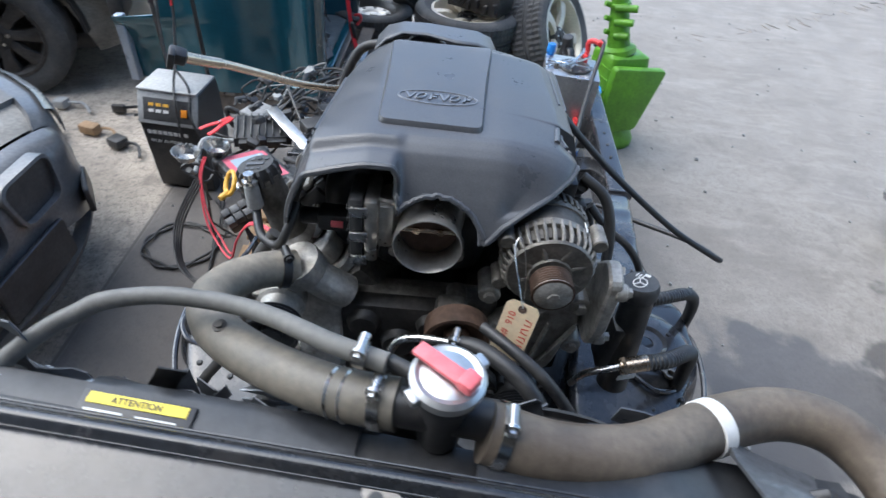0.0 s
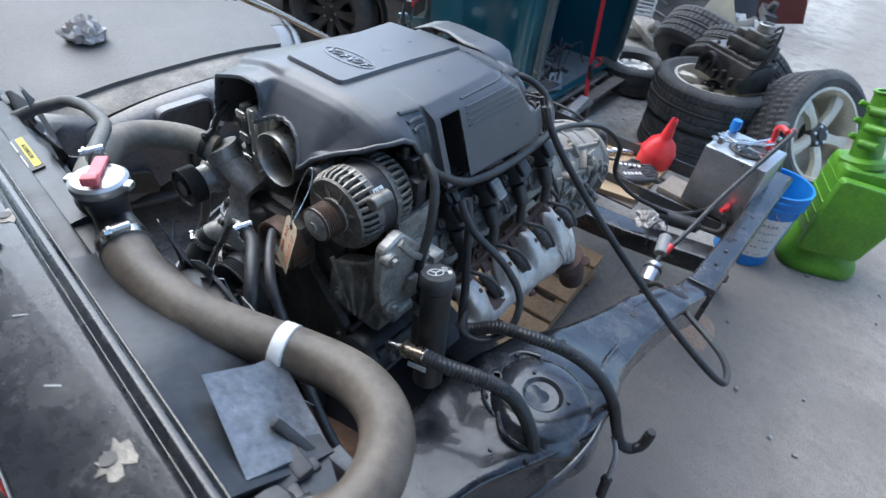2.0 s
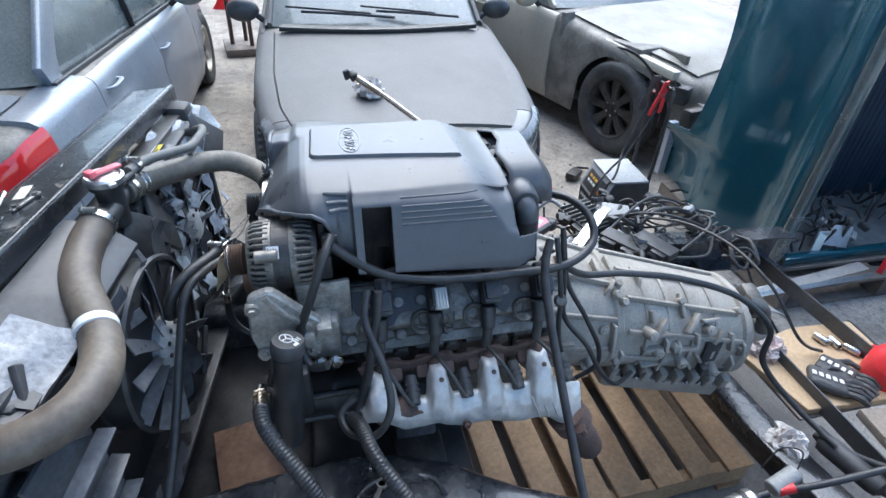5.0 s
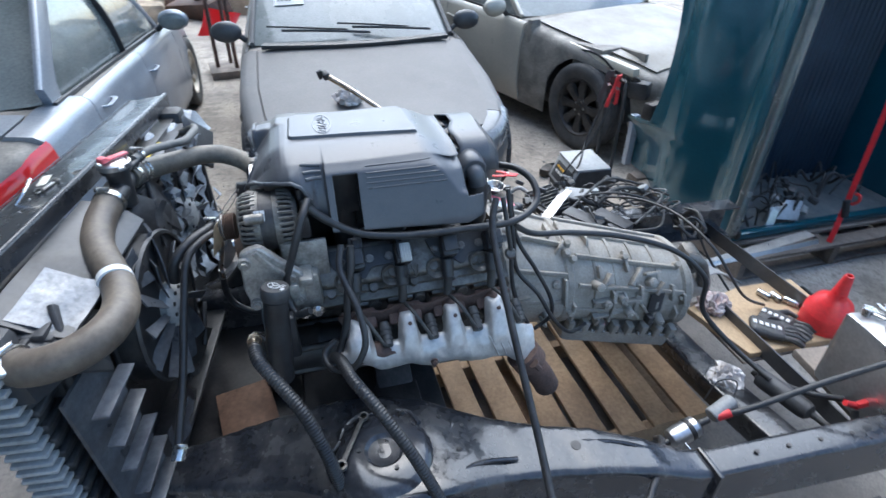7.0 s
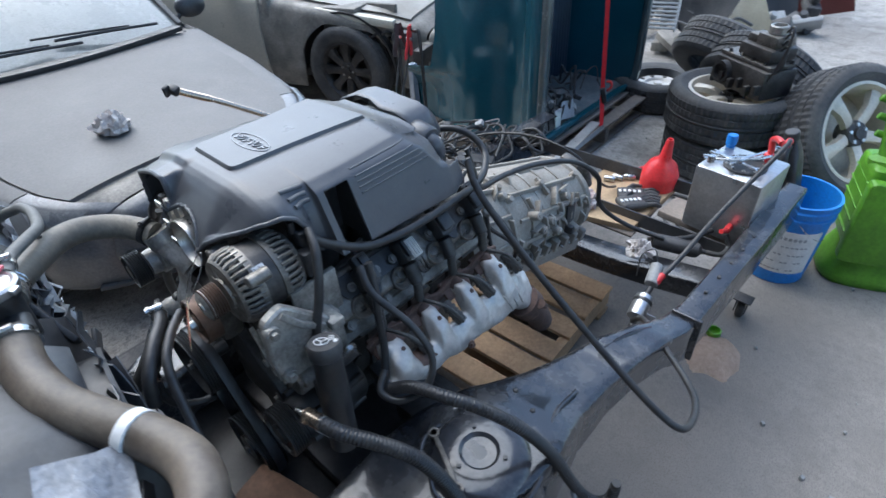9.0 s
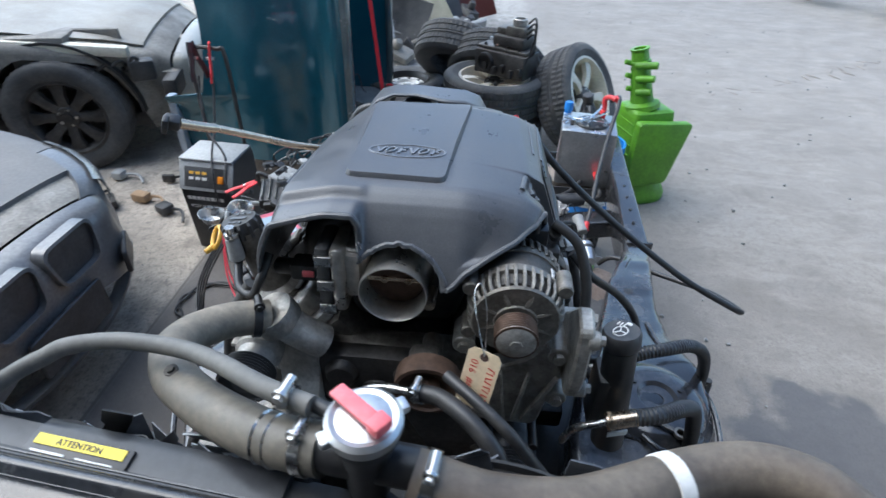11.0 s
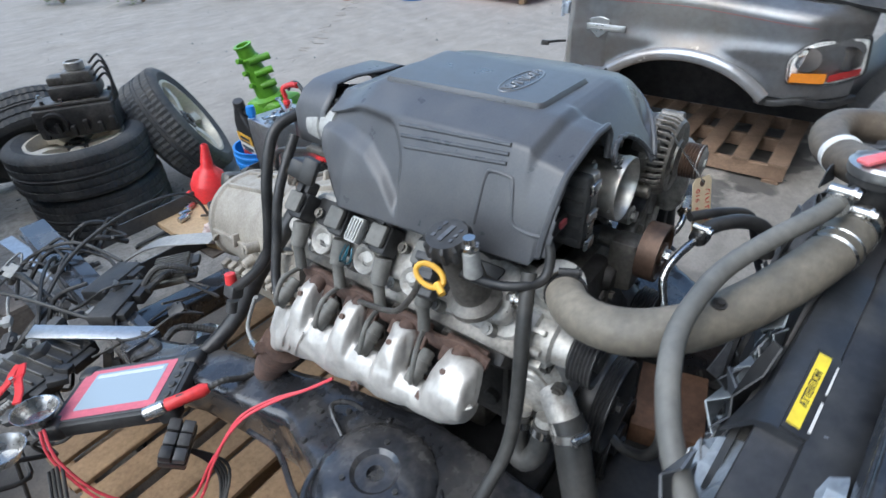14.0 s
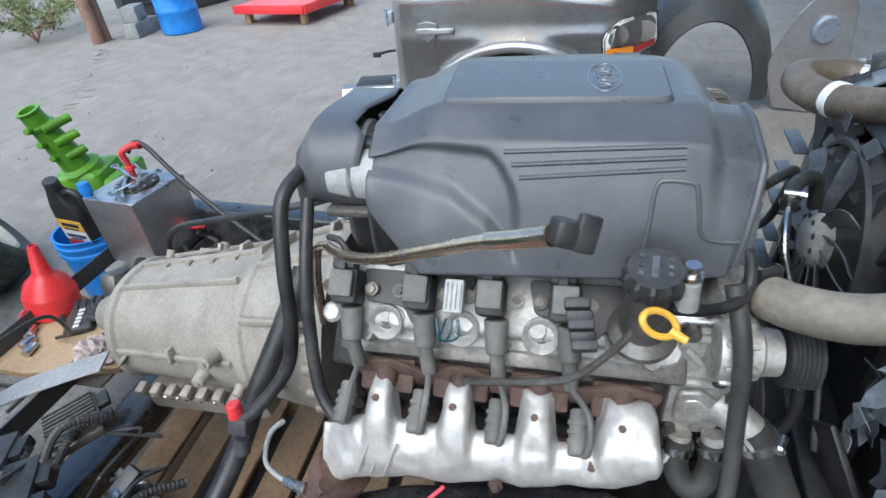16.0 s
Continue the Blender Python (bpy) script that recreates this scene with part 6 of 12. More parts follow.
# stands that carry the frame
for i, (x, y, z) in enumerate(((0.45, -0.30, 0.44), (-0.29, -0.30, 0.46), (-0.41, 1.2, 0.435))):
    st = thing("axle_stand", "dark steel stand propping the truck frame off the floor", "axle stand", (x, y, 0), "stands under the frame")
    bm = bm_new()
    for sx in (-1, 1):
        for sy in (-1, 1):
            sweep(bm, [Vector((x + 0.11 * sx, y + 0.11 * sy, 0.0)), Vector((x + 0.03 * sx, y + 0.03 * sy, z - 0.12))], [(-0.012, -0.012), (0.012, -0.012), (0.012, 0.012), (-0.012, 0.012)])
    part("legs", bm, DARKIRON, st)
    cyl(bm := bm_new(), (x, y, z - 0.2), (x, y, z), 0.02, seg=14)
    box(bm, (x, y, z), (0.08, 0.05, 0.02), 0.004)
    part("column", bm, DARKIRON, st)

# ---- transmission ----
gear = thing("transmission", "dusty pale aluminium automatic transmission behind the engine", "transmission", (0.05, 0.8, 0.5))
A0, A1 = Vector((CX, 0.43, 0.755)), Vector((0.085, 1.10, 0.615))


def along(f):
    return A0.lerp(A1, f)


bm = bm_new()
rings = []
gf, _ = axis_frame(A0, A1)
for f, r, sq in ((0.0, 0.205, 0.1), (0.03, 0.205, 0.1), (0.04, 0.195, 0.1), (0.14, 0.185, 0.1), (0.30, 0.168, 0.15), (0.31, 0.174, 0.15), (0.335, 0.174, 0.15), (0.345, 0.164, 0.2), (0.62, 0.152, 0.25), (0.90, 0.142, 0.3), (0.91, 0.150, 0.3), (0.94, 0.150, 0.3), (0.95, 0.138, 0.3), (0.985, 0.12, 0.3), (1.0, 0.09, 0.2)):
    ring = []
    for k in range(48):
        a = 2 * math.pi * k / 48
        c, s_ = math.cos(a), math.sin(a)
        rr = r * (1 + sq * 0.35 * (abs(c * s_)) ** 1.2) * (1 + 0.012 * math.sin(9 * a + 14 * f) * (0.1 < f < 0.9))
        q = along(f)
        ring.append(Vector((q.x + rr * c, q.y, q.z + rr * s_ * (0.92 if s_ < 0 else 1.0))))
    rings.append(ring)
loft(bm, rings)
part("case", bm, TRANS, gear)
for a0, f0, f1 in [(20, 0.36, 0.9), (50, 0.36, 0.88), (80, 0.36, 0.9), (112, 0.36, 0.9), (172, 0.36, 0.9), (-10, 0.36, 0.6), (30, 0.05, 0.3), (60, 0.05, 0.3), (100, 0.05, 0.3), (140, 0.05, 0.3), (0, 0.05, 0.3)]:
    a = radians(a0)
    bm = bm_new()
    pts = []
    for k in range(5):
        f = f0 + (f1 - f0) * k / 4
        r = float(np.interp(f, (0.04, 0.3, 0.35, 0.62, 0.9), (0.195, 0.170, 0.165, 0.154, 0.144))) * (1 + 0.06 * abs(math.sin(2 * a)))
        q = along(f)
        pts.append(Vector((q.x + r * math.cos(a), q.y, q.z + r * math.sin(a))))
    sweep(bm, pts, rect(0.010, 0.014, 0.003, 2))
    part("casting_rib", bm, TRANS, gear)
for f in (0.45, 0.55, 0.66, 0.77):
    bm = bm_new()
    q = along(f)
    r = float(np.interp(f, (0.35, 0.9), (0.163, 0.143))) * 1.02
    sweep(bm, [Vector((q.x + r * math.cos(a), q.y, q.z + r * math.sin(a))) for a in np.linspace(radians(-25), radians(88), 16)], rect(0.010, 0.009, 0.002, 2))
    part("casting_rib", bm, TRANS, gear)
for x, f, ang, ln in ((1, 0.44, 22, 0.05), (1, 0.50, 2, 0.03), (1, 0.62, -8, 0.03), (1, 0.80, -20, 0.025), (-1, 0.42, 165, 0.05), (-1, 0.50, 185, 0.035), (1, 0.25, 20, 0.03), (1, 0.72, 30, 0.025)):
    q, a = along(f), radians(ang)
    d = Vector((math.cos(a), 0, math.sin(a)))
    bm = bm_new()
    cyl(bm, q + d * 0.13, q + d * (0.155 + ln), 0.017, 0.014, 16, 0.002)
    cyl(bm, q + d * (0.15 + ln), q + d * (0.158 + ln), 0.007, seg=10)
    part("casting_boss", bm, TRANS, gear)
# short webs, pads and lugs scattered over the casting
rg_ = random.Random(5)
for k in range(44):
    f, a = rg_.uniform(0.08, 0.92), radians(rg_.uniform(-30, 75) if rg_.random() < 0.8 else rg_.uniform(150, 205))
    r = float(np.interp(f, (0.04, 0.3, 0.35, 0.62, 0.9), (0.195, 0.170, 0.166, 0.155, 0.145))) * (1 + 0.08 * abs(math.sin(2 * a)))
    q = along(f) + Vector((math.cos(a), 0, math.sin(a))) * r
    m_ = pose(q.x, q.y, q.z, 0, 90 - math.degrees(a), 0) @ pose(0, 0, 0, 0, 0, rg_.choice((0, 0, 90, 35, -40)))
    bm = bm_new()
    if k % 4 == 0:
        cyl(bm, m_ @ Vector((0, 0, -0.01)), m_ @ Vector((0, 0, 0.014)), 0.013, 0.010, 12, 0.002)
        part("casting_boss", bm, TRANS, gear)
    elif k % 4 == 1:
        prism(bm, [(-0.03, -0.012), (0.03, -0.012), (0.012, 0.016), (-0.018, 0.014)], m_ @ pose(0, -0.004, 0, 90, 0, 0), 0.008, 0.001)
        part("casting_web", bm, TRANS, gear)
    else:
        box(bm, (0, 0, 0), (rg_.uniform(0.03, 0.09), 0.009, rg_.uniform(0.016, 0.03)), 0.002, m=m_)
        part("casting_web", bm, TRANS, gear)
for k in range(8):
    f = 0.36 + 0.075 * k
    for s in (-1, 1):
        bm = bm_new()
        q = along(f)
        box(bm, (q.x + 0.146 * s, q.y, q.z - 0.105), (0.03, 0.022, 0.05 if s > 0 else 0.022), 0.004, (0, 14 * s, 0))
        part("pan_lug", bm, TRANS, gear)
bm = bm_new()
for k in range(14):
    a = radians(-20 + 220 * k / 13)
    q = along(0.015)
    cyl(bm, (q.x + 0.19 * math.cos(a), q.y + 0.01, q.z + 0.19 * math.sin(a)), (q.x + 0.19 * math.cos(a), q.y + 0.035, q.z + 0.19 * math.sin(a)), 0.011, seg=10)
part("flange_bolts", bm, TRANS, gear)
bm = bm_new()
loft(bm, [[along(f) + Vector((w * x, 0, -0.125 + z)) for x, z in ((-1, 0), (1, 0), (0.92, -0.055), (-0.92, -0.055))] for f, w in ((0.34, 0.14), (0.36, 0.15), (0.88, 0.15), (0.90, 0.14))])
part("oil_pan", bm, TRANS, gear, "greasy pressed transmission pan")
bm = bm_new()
for k in range(9):
    f = 0.36 + 0.06 * k
    for s in (-1, 1):
        q = along(f)
        bolt(bm, (q.x + 0.148 * s, q.y, q.z - 0.122), (0, 0, 1), 0.006, 0.008)
part("pan_bolts", bm, STEEL, gear)
bm = bm_new()
q = along(0.76)
box(bm, (q.x + 0.152, q.y, q.z + 0.01), (0.006, 0.05, 0.075), 0.002)
box(bm, (q.x + 0.165, q.y - 0.02, q.z - 0.04), (0.03, 0.02, 0.03), 0.004)
part("selector_bracket", bm, BLACKDUST, gear, "dark steel bracket")
bm = bm_new()
cyl(bm, along(0.985), along(1.0) + Vector((0.012, 0.12, -0.015)), 0.075, 0.05, 28, 0.006)
part("tail_housing", bm, TRANS, gear)
bm = bm_new()
q = along(0.97)
tube(bm, [q + Vector((0.05, 0.0, 0.13)), q + Vector((0.06, 0.06, 0.10)), q + Vector((0.07, 0.09, 0.02))], 0.02, 10)
box(bm, (q.x + 0.02, q.y + 0.05, q.z + 0.10), (0.10, 0.05, 0.06), 0.015, (0, 20, 0))
part("rear_bracket", bm, GREASE, gear)


# ---- radiator, fans, shroud, support panel ----
# pale base holds the sky sheen of the torn plastic too
FILM = shader("torn_plastic_sky_sheen", (0.34, 0.37, 0.40), 0.30, var=0.3, scale=16, bump=0.25, col2=(0.15, 0.16, 0.175), mix2=0.55, spread=0.1)
rad = thing("radiator", "black twin-fan radiator with plastic shroud standing ahead of the engine", "radiator", (-0.05, -0.52, 0.5))
ZT = lambda x: 1.18 + 0.03 * x
PZ = lambda x, y: 1.172 + 0.1176 * (y + 0.668) + 0.03 * x
bm = bm_new()
loft(bm, [[Vector((x, y, z + ZT(x) - 1.18)) for y, z in rounded([(-0.668, 1.172, 0.004), (-0.668, 1.06, 0.004), (-0.662, 1.06, 0), (-0.660, 1.166, 0.004), (-0.556, 1.176, 0.004), (-0.552, 1.150, 0), (-0.546, 1.150, 0), (-0.545, 1.190, 0.006), (-0.556, 1.194, 0.004), (-0.566, 1.184, 0.004)], 3)] for x in np.linspace(-0.64, 0.53, 24)])
part("support_panel", bm, PANELBLACK, rad, "scuffed black sheet panel along the radiator's top")
bm = bm_new()
for x, y, ln, a in ((0.166, -0.606, 0.03, 60), (0.28, -0.61, 0.03, 50), (0.10, -0.62, 0.02, 20), (0.02, -0.60, 0.015, 80), (-0.12, -0.62, 0.03, 15)):
    box(bm, (x, y, PZ(x, y)), (ln * 0.55, 0.0022, 0.0014), 0, (0, 0, a))
part("scratches", bm, LIGHTGREY, rad)
for x, y in ((-0.024, -0.573), (0.388, -0.601)):
    bm = bm_new()
    lathe(bm, [(0.0, 0), (0.007, 0), (0.007, 1), (0.0, 1)], (x, y, PZ(x, y) - 0.010), (x, y, PZ(x, y) + 0.0026), 14)
    ph = part("panel_hole", bm, BLACK, rad)
    bm = bm_new()
    ol = [(x + 0.004 + r * 1.15 * math.cos(a), y + 0.004 + r * math.sin(a)) for a, r in [(0.35 * k, 0.014 + 0.011 * noise.noise(Vector((k * 0.9, x * 9, 2)))) for k in range(18)]]
    loft(bm, [[Vector((u, v, PZ(u, v) + d)) for u, v in ol] for d in (-0.001, 0.0012)])
    part("chipped_paint", bm, ALTALU, rad)
bm = bm_new()
box(bm, (-0.05, -0.535, 0.83), (1.00, 0.05, 0.58), 0.006)
part("core", bm, BLACK, rad)
for s, x in ((-1, -0.58), (1, 0.50)):
    bm = bm_new()
    box(bm, (x, -0.53, 0.83), (0.075, 0.075, 0.62), 0.02)
    for k in range(16):
        box(bm, (x, -0.488, 0.56 + 0.036 * k), (0.07, 0.014, 0.014), 0.004)
    part("end_tank", bm, BLACKDUST, rad, "ribbed black end tank")
bm = bm_new()
for k in range(26):
    box(bm, (0.545, -0.525, 0.56 + 0.022 * k), (0.03, 0.07, 0.010), 0.003)
part("core_fins", bm, LIGHTGREY, rad)

FANS = ((-0.272, 0.915), (0.150, 0.905))
FR = 0.170
bm = bm_new()
for x in (-0.52, 0.46):
    box(bm, (x, -0.485, 0.83), (0.02, 0.07, 0.54), 0.006)
box(bm, (-0.03, -0.500, 1.102), (1.0, 0.050, 0.012), 0.004)
box(bm, (-0.03, -0.47, 0.55), (1.0, 0.10, 0.015), 0.005)
# backing sheet with sloping panels between the fan rings
for x, w in ((-0.53, 0.05), (-0.065, 0.05), (0.42, 0.10)):
    box(bm, (x, -0.47, 0.83), (w, 0.02, 0.56), 0.004)
part("shroud_frame", bm, BLACKDUST, rad)
bm = bm_new()
for x0, x1 in ((-0.55, -0.06), (-0.06, 0.47)):
    xm = (x0 + x1) / 2
    for k in range(4):
        a = radians(45 + 90 * k)
        cx_, cz_ = xm + 0.29 * math.cos(a), 0.83 + 0.30 * math.sin(a)
        box(bm, (cx_, -0.445, cz_), (0.13, 0.012, 0.13), 0.004, (20 * (1 if k in (0, 1) else -1), -45 + 90 * (k % 2), 0))
part("shroud_panels", bm, BLACKDUST, rad)
for i, (x, z) in enumerate(FANS):
    fy = -0.065 if i == 0 else 0.0   # the far fan is pushed back
    bm = bm_new()
    lathe(bm, [(FR + 0.012, 0), (FR + 0.012, 0.1), (FR + 0.004, 0.12), (FR, 1.0), (FR + 0.008, 1.0), (FR + 0.012, 0.9)], (x, fy - 0.46, z), (x, fy - 0.395, z), 56)
    ring = part("fan_ring", bm, BLACK, rad, "black shroud ring")
    # broad flat vanes from the motor to the ring, some bent or snapped short
    rv_ = random.Random(31 + i)
    for k in range(13):
        a = math.tau * k / 13 + 0.15 * i
        r1 = FR + 0.006 if rv_.random() < 0.7 else rv_.uniform(0.12, 0.16)
        wd, bend, dy = rv_.uniform(0.020, 0.034), rv_.uniform(-0.16, 0.16), rv_.uniform(-0.012, 0.012)
        rows = []
        for q in range(6):
            r = 0.05 + (r1 - 0.05) * q / 5
            aa = a + 0.30 * (r - 0.05) / FR + bend * (q / 5) ** 2
            c = Vector((x + r * math.cos(aa), fy - 0.388 + dy * (q / 5) ** 2, z + r * math.sin(aa)))
            t = Vector((-math.sin(aa), -0.75, math.cos(aa))).normalized()
            w_ = wd * (0.7 + 0.5 * q / 5)
            nrm = Vector((-math.sin(aa) * 0.75, 1.0, math.cos(aa) * 0.75)).normalized() * 0.0013
            rows.append([c - t * w_ / 2 - nrm, c + t * w_ / 2 - nrm, c + t * w_ / 2 + nrm, c - t * w_ / 2 + nrm])
        loft(bm := bm_new(), rows)
        part("guard_vane", bm, VANE, rad)
    fan = part("fan_motor", lathe(bm_new(), [(0.0, 0.0), (0.052, 0.0), (0.056, 0.12), (0.056, 0.7), (0.048, 0.85), (0.03, 1.0), (0.0, 1.0)], (x, fy - 0.43, z), (x, fy - 0.368, z), 32), LIGHTGREY, rad, "dusty round fan motor")
    bm = bm_new()
    for k in range(10):
        a = radians(36 * k)
        cyl(bm, (x + 0.042 * math.cos(a), fy - 0.374, z + 0.042 * math.sin(a)), (x + 0.042 * math.cos(a), fy - 0.371, z + 0.042 * math.sin(a)), 0.005, seg=8)
    part("motor_vents", bm, BLACK, fan)
    for k in range(7):
        a0 = 2 * math.pi * k / 7 + 0.3 * i
        bm = bm_new()
        rr = []
        for q in range(6):
            r = 0.055 + (FR - 0.065) * q / 5
            a = a0 + 0.55 * (q / 5) ** 1.3
            tw = 0.022
            wd = 0.045 + 0.02 * q / 5
            t = Vector((-math.sin(a), 0, math.cos(a)))
            c = Vector((x + r * math.cos(a), fy - 0.425, z + r * math.sin(a)))
            rr.append([c - t * wd / 2 + Vector((0, -tw, 0)), c + t * wd / 2 + Vector((0, tw * 0.6, 0)), c + t * wd / 2 + Vector((0, tw * 0.6 + 0.003, 0)), c - t * wd / 2 + Vector((0, -tw + 0.003, 0))])
        loft(bm, rr)
        part("fan_blade", bm, BLACK, rad)
# sloping covers between panel and shroud, with the warning label
bm = bm_new()
loft(bm, [[Vector((x, -0.545, 1.110)), Vector((x, -0.485, 1.1195)), Vector((x, -0.472, 1.114)), Vector((x, -0.452 + 0.016 * math.sin(9 * x), 1.085)), Vector((x, -0.452 + 0.016 * math.sin(9 * x), 1.080)), Vector((x, -0.474, 1.108)), Vector((x, -0.545, 1.104))] for x in np.linspace(-0.345, -0.06, 12)])
part("top_cover", bm, SHROUD, rad)
bm = bm_new()
loft(bm, [[Vector((x, -0.545, 1.150)), Vector((x, -0.48, 1.138 - 0.03 * (x > 0.3))), Vector((x, -0.43, 1.09)), Vector((x, -0.43, 1.085)), Vector((x, -0.48, 1.13 - 0.03 * (x > 0.3))), Vector((x, -0.545, 1.144))] for x in np.linspace(0.06, 0.46, 12)])
part("top_cover", bm, SHROUD, rad)
bm = bm_new()
loft(bm, [[Vector((0.33 + 0.12 * u, -0.50 + 0.09 * v - 0.02 * u, 1.155 - 0.05 * v - 0.02 * u + 0.008 * noise.noise(Vector((u * 3, v * 3, 1))))) for v in np.linspace(0, 1, 6)] + [Vector((0.33 + 0.12 * u, -0.50 + 0.09 * v - 0.02 * u, 1.150 - 0.05 * v - 0.02 * u)) for v in np.linspace(1, 0, 6)] for u in np.linspace(0, 1, 6)])
part("torn_corner", bm, DENTED, rad, "dented pale grey shroud corner")
lm = pose(-0.284, -0.517, 1.1165, 9, 0, 0)
box(bm := bm_new(), (0, 0, 0), (0.118, 0.052, 0.003), 0.0008, m=lm)
wl = part("warning_label", bm, BLACK, rad, "black and yellow warning label")
box(bm := bm_new(), (0.0, 0.0185, 0.0020), (0.104, 0.011, 0.0012), m=lm)
part("yellow_band", bm, LABELYEL, wl)
part("label_words", text_mesh("ATTENTION", 0.0095, lm @ pose(-0.027, 0.0152, 0.0028)), BLACK, wl)
bm = bm_new()
for k in range(5):
    box(bm, (0.024 - 0.004 * (k % 2), 0.006 - 0.0060 * k, 0.0020), (0.042 - 0.008 * (k % 2), 0.0016, 0.001), m=lm)
    box(bm, (-0.030 + 0.003 * (k % 2), 0.006 - 0.0060 * k, 0.0020), (0.040 - 0.006 * (k % 2), 0.0022, 0.001), m=lm)
part("label_print", bm, WHITE, wl)
# folded seams along the panel
for y, dz in ((-0.5455, 0.0135), (-0.5635, 0.0055), (-0.6675, -0.006)):
    bm = bm_new()
    tube(bm, [(x, y, ZT(x) + dz) for x in np.linspace(-0.64, 0.53, 8)], 0.0013, 6, 3)
    part("panel_seam", bm, PANELBLACK, rad, "folded sheet seam")
# latch strap with two bolts, and a pale sticker on the panel
bm = bm_new()
box(bm, (0.047, -0.606, PZ(0.047, -0.606) + 0.004), (0.070, 0.010, 0.004), 0.0015, (4, 0, -12))
part("latch_strap", bm, STEEL, rad, "worn bare metal latch strap")
for x, y in ((0.024, -0.600), (0.070, -0.612)):
    bolt(bm := bm_new(), (x, y, PZ(x, y) + 0.005), (0, 0, 1), 0.005, 0.005)
    part("bolt", bm, GREASE, rad)
box(bm := bm_new(), (0.000, -0.638, PZ(0, -0.638) + 0.0006), (0.055, 0.022, 0.0014), 0.0004, (6.7, 0, 10))
part("sticker", bm, CREAM, rad, "scuffed cream paper sticker")
bm = bm_new()
tube(bm, [(0.03, -0.66, 1.178), (0.04, -0.64, 1.20), (0.09, -0.63, 1.195), (0.12, -0.64, 1.178)], 0.004, 8)
part("wire_loop", bm, STEEL, rad)

# moulded side of the shroud with its bracket arm, webs and torn straps
bm = bm_new()
loft(bm, [[Vector((0.40 + 0.13 * f, -0.425 - 0.02 * f, 1.02 - 0.02 * f)), Vector((0.40 + 0.13 * f, -0.405 - 0.03 * f, 0.60)), Vector((0.40 + 0.13 * f, -0.412 - 0.03 * f, 0.60)), Vector((0.40 + 0.13 * f, -0.432 - 0.02 * f, 1.02 - 0.02 * f))] for f in np.linspace(0, 1, 5)])
part("shroud_side", bm, VANE, rad, "scuffed grey moulded shroud side")
bm = bm_new()
loft(bm, [[Vector((0.545, -0.52, 1.115)), Vector((0.545, -0.47, 1.095)), Vector((0.545, -0.465, 1.03)), Vector((0.545, -0.52, 1.03))], [Vector((0.47, -0.50, 1.105)), Vector((0.47, -0.44, 1.09)), Vector((0.47, -0.435, 1.03)), Vector((0.47, -0.50, 1.03))], [Vector((0.37, -0.45, 1.085)), Vector((0.37, -0.415, 1.075)), Vector((0.37, -0.41, 1.055)), Vector((0.37, -0.45, 1.055))]])
arm_ = part("bracket_arm", bm, SHROUD, rad)
cyl(bm := bm_new(), (0.533, -0.492, 1.100), (0.536, -0.488, 1.112), 0.017, seg=20, bevel=0.002)
part("bracket_bolt", bm, SHEETALU, arm_, "large round bolt head")
for k in range(5):
    z = 0.66 + 0.075 * k
    box(bm := bm_new(), (0.465, -0.398, z), (0.13, 0.030, 0.005), 0.001, (8 * (k % 3 - 1), 3 * (k % 2), 0))
    part("shroud_web", bm, VANE, rad)
rs_ = random.Random(77)
for k in range(22):
    x, z = rs_.uniform(-0.50, 0.40), rs_.choice((rs_.uniform(0.62, 0.76), rs_.uniform(1.02, 1.10)))
    a = rs_.uniform(0, math.pi)
    ln_, wd = rs_.uniform(0.06, 0.13), rs_.uniform(0.012, 0.030)
    rows = []
    for q in range(5):
        f = q / 4 - 0.5
        c = Vector((x + ln_ * f * math.cos(a), -0.405 - 0.05 * (x < -0.08) + 0.03 * rs_.uniform(-0.6, 0.8) * abs(f), z + ln_ * f * math.sin(a)))
        t = Vector((-math.sin(a), rs_.uniform(-0.5, 0.5), math.cos(a))).normalized() * wd / 2
        rows.append([c - t, c + t, c + t + Vector((0, 0.002, 0)), c - t + Vector((0, 0.002, 0))])
    loft(bm := bm_new(), rows)
    part("torn_strap", bm, VANE if k % 3 else BLACKDUST, rad)

# crumpled pale strips and a torn sheet over the far end of the shroud
rs_ = random.Random(19)
for k in range(24):
    x, z = rs_.uniform(-0.56, -0.10), rs_.uniform(0.70, 1.08)
    a = rs_.uniform(0.9, 2.3)
    ln_, wd = rs_.uniform(0.08, 0.20), rs_.uniform(0.020, 0.050)
    rows = []
    for q in range(7):
        f = q / 6 - 0.5
        c = Vector((x + ln_ * f * math.cos(a) + 0.010 * rs_.uniform(-1, 1), -0.446 + 0.014 * rs_.uniform(-1, 1), z + ln_ * f * math.sin(a)))
        t = Vector((-math.sin(a), rs_.uniform(-0.7, 0.7), math.cos(a))).normalized() * wd * rs_.uniform(0.35, 0.55)
        rows.append([c - t, c + t, c + t + Vector((0, 0.002, 0)), c - t + Vector((0, 0.002, 0))])
    loft(bm := bm_new(), rows)
    # sky reflection on the strips is put into the pale FILM colour
    part("crumpled_strip", bm, FILM if k % 3 else VANE, rad)
bm = bm_new()
loft(bm, [[Vector((-0.66 + 0.33 * u, -0.545 + 0.105 * v, 1.105 - 0.075 * v * v + d_ + 0.060 * abs(noise.noise(Vector((u * 3.1, v * 2.3, 7.0)))) + 0.018 * noise.noise(Vector((u * 9, v * 7, 3.0))))) for v, d_ in [(q / 9, 0.0) for q in range(10)] + [(q / 9, -0.002) for q in range(9, -1, -1)]] for u in np.linspace(0, 1, 18)])
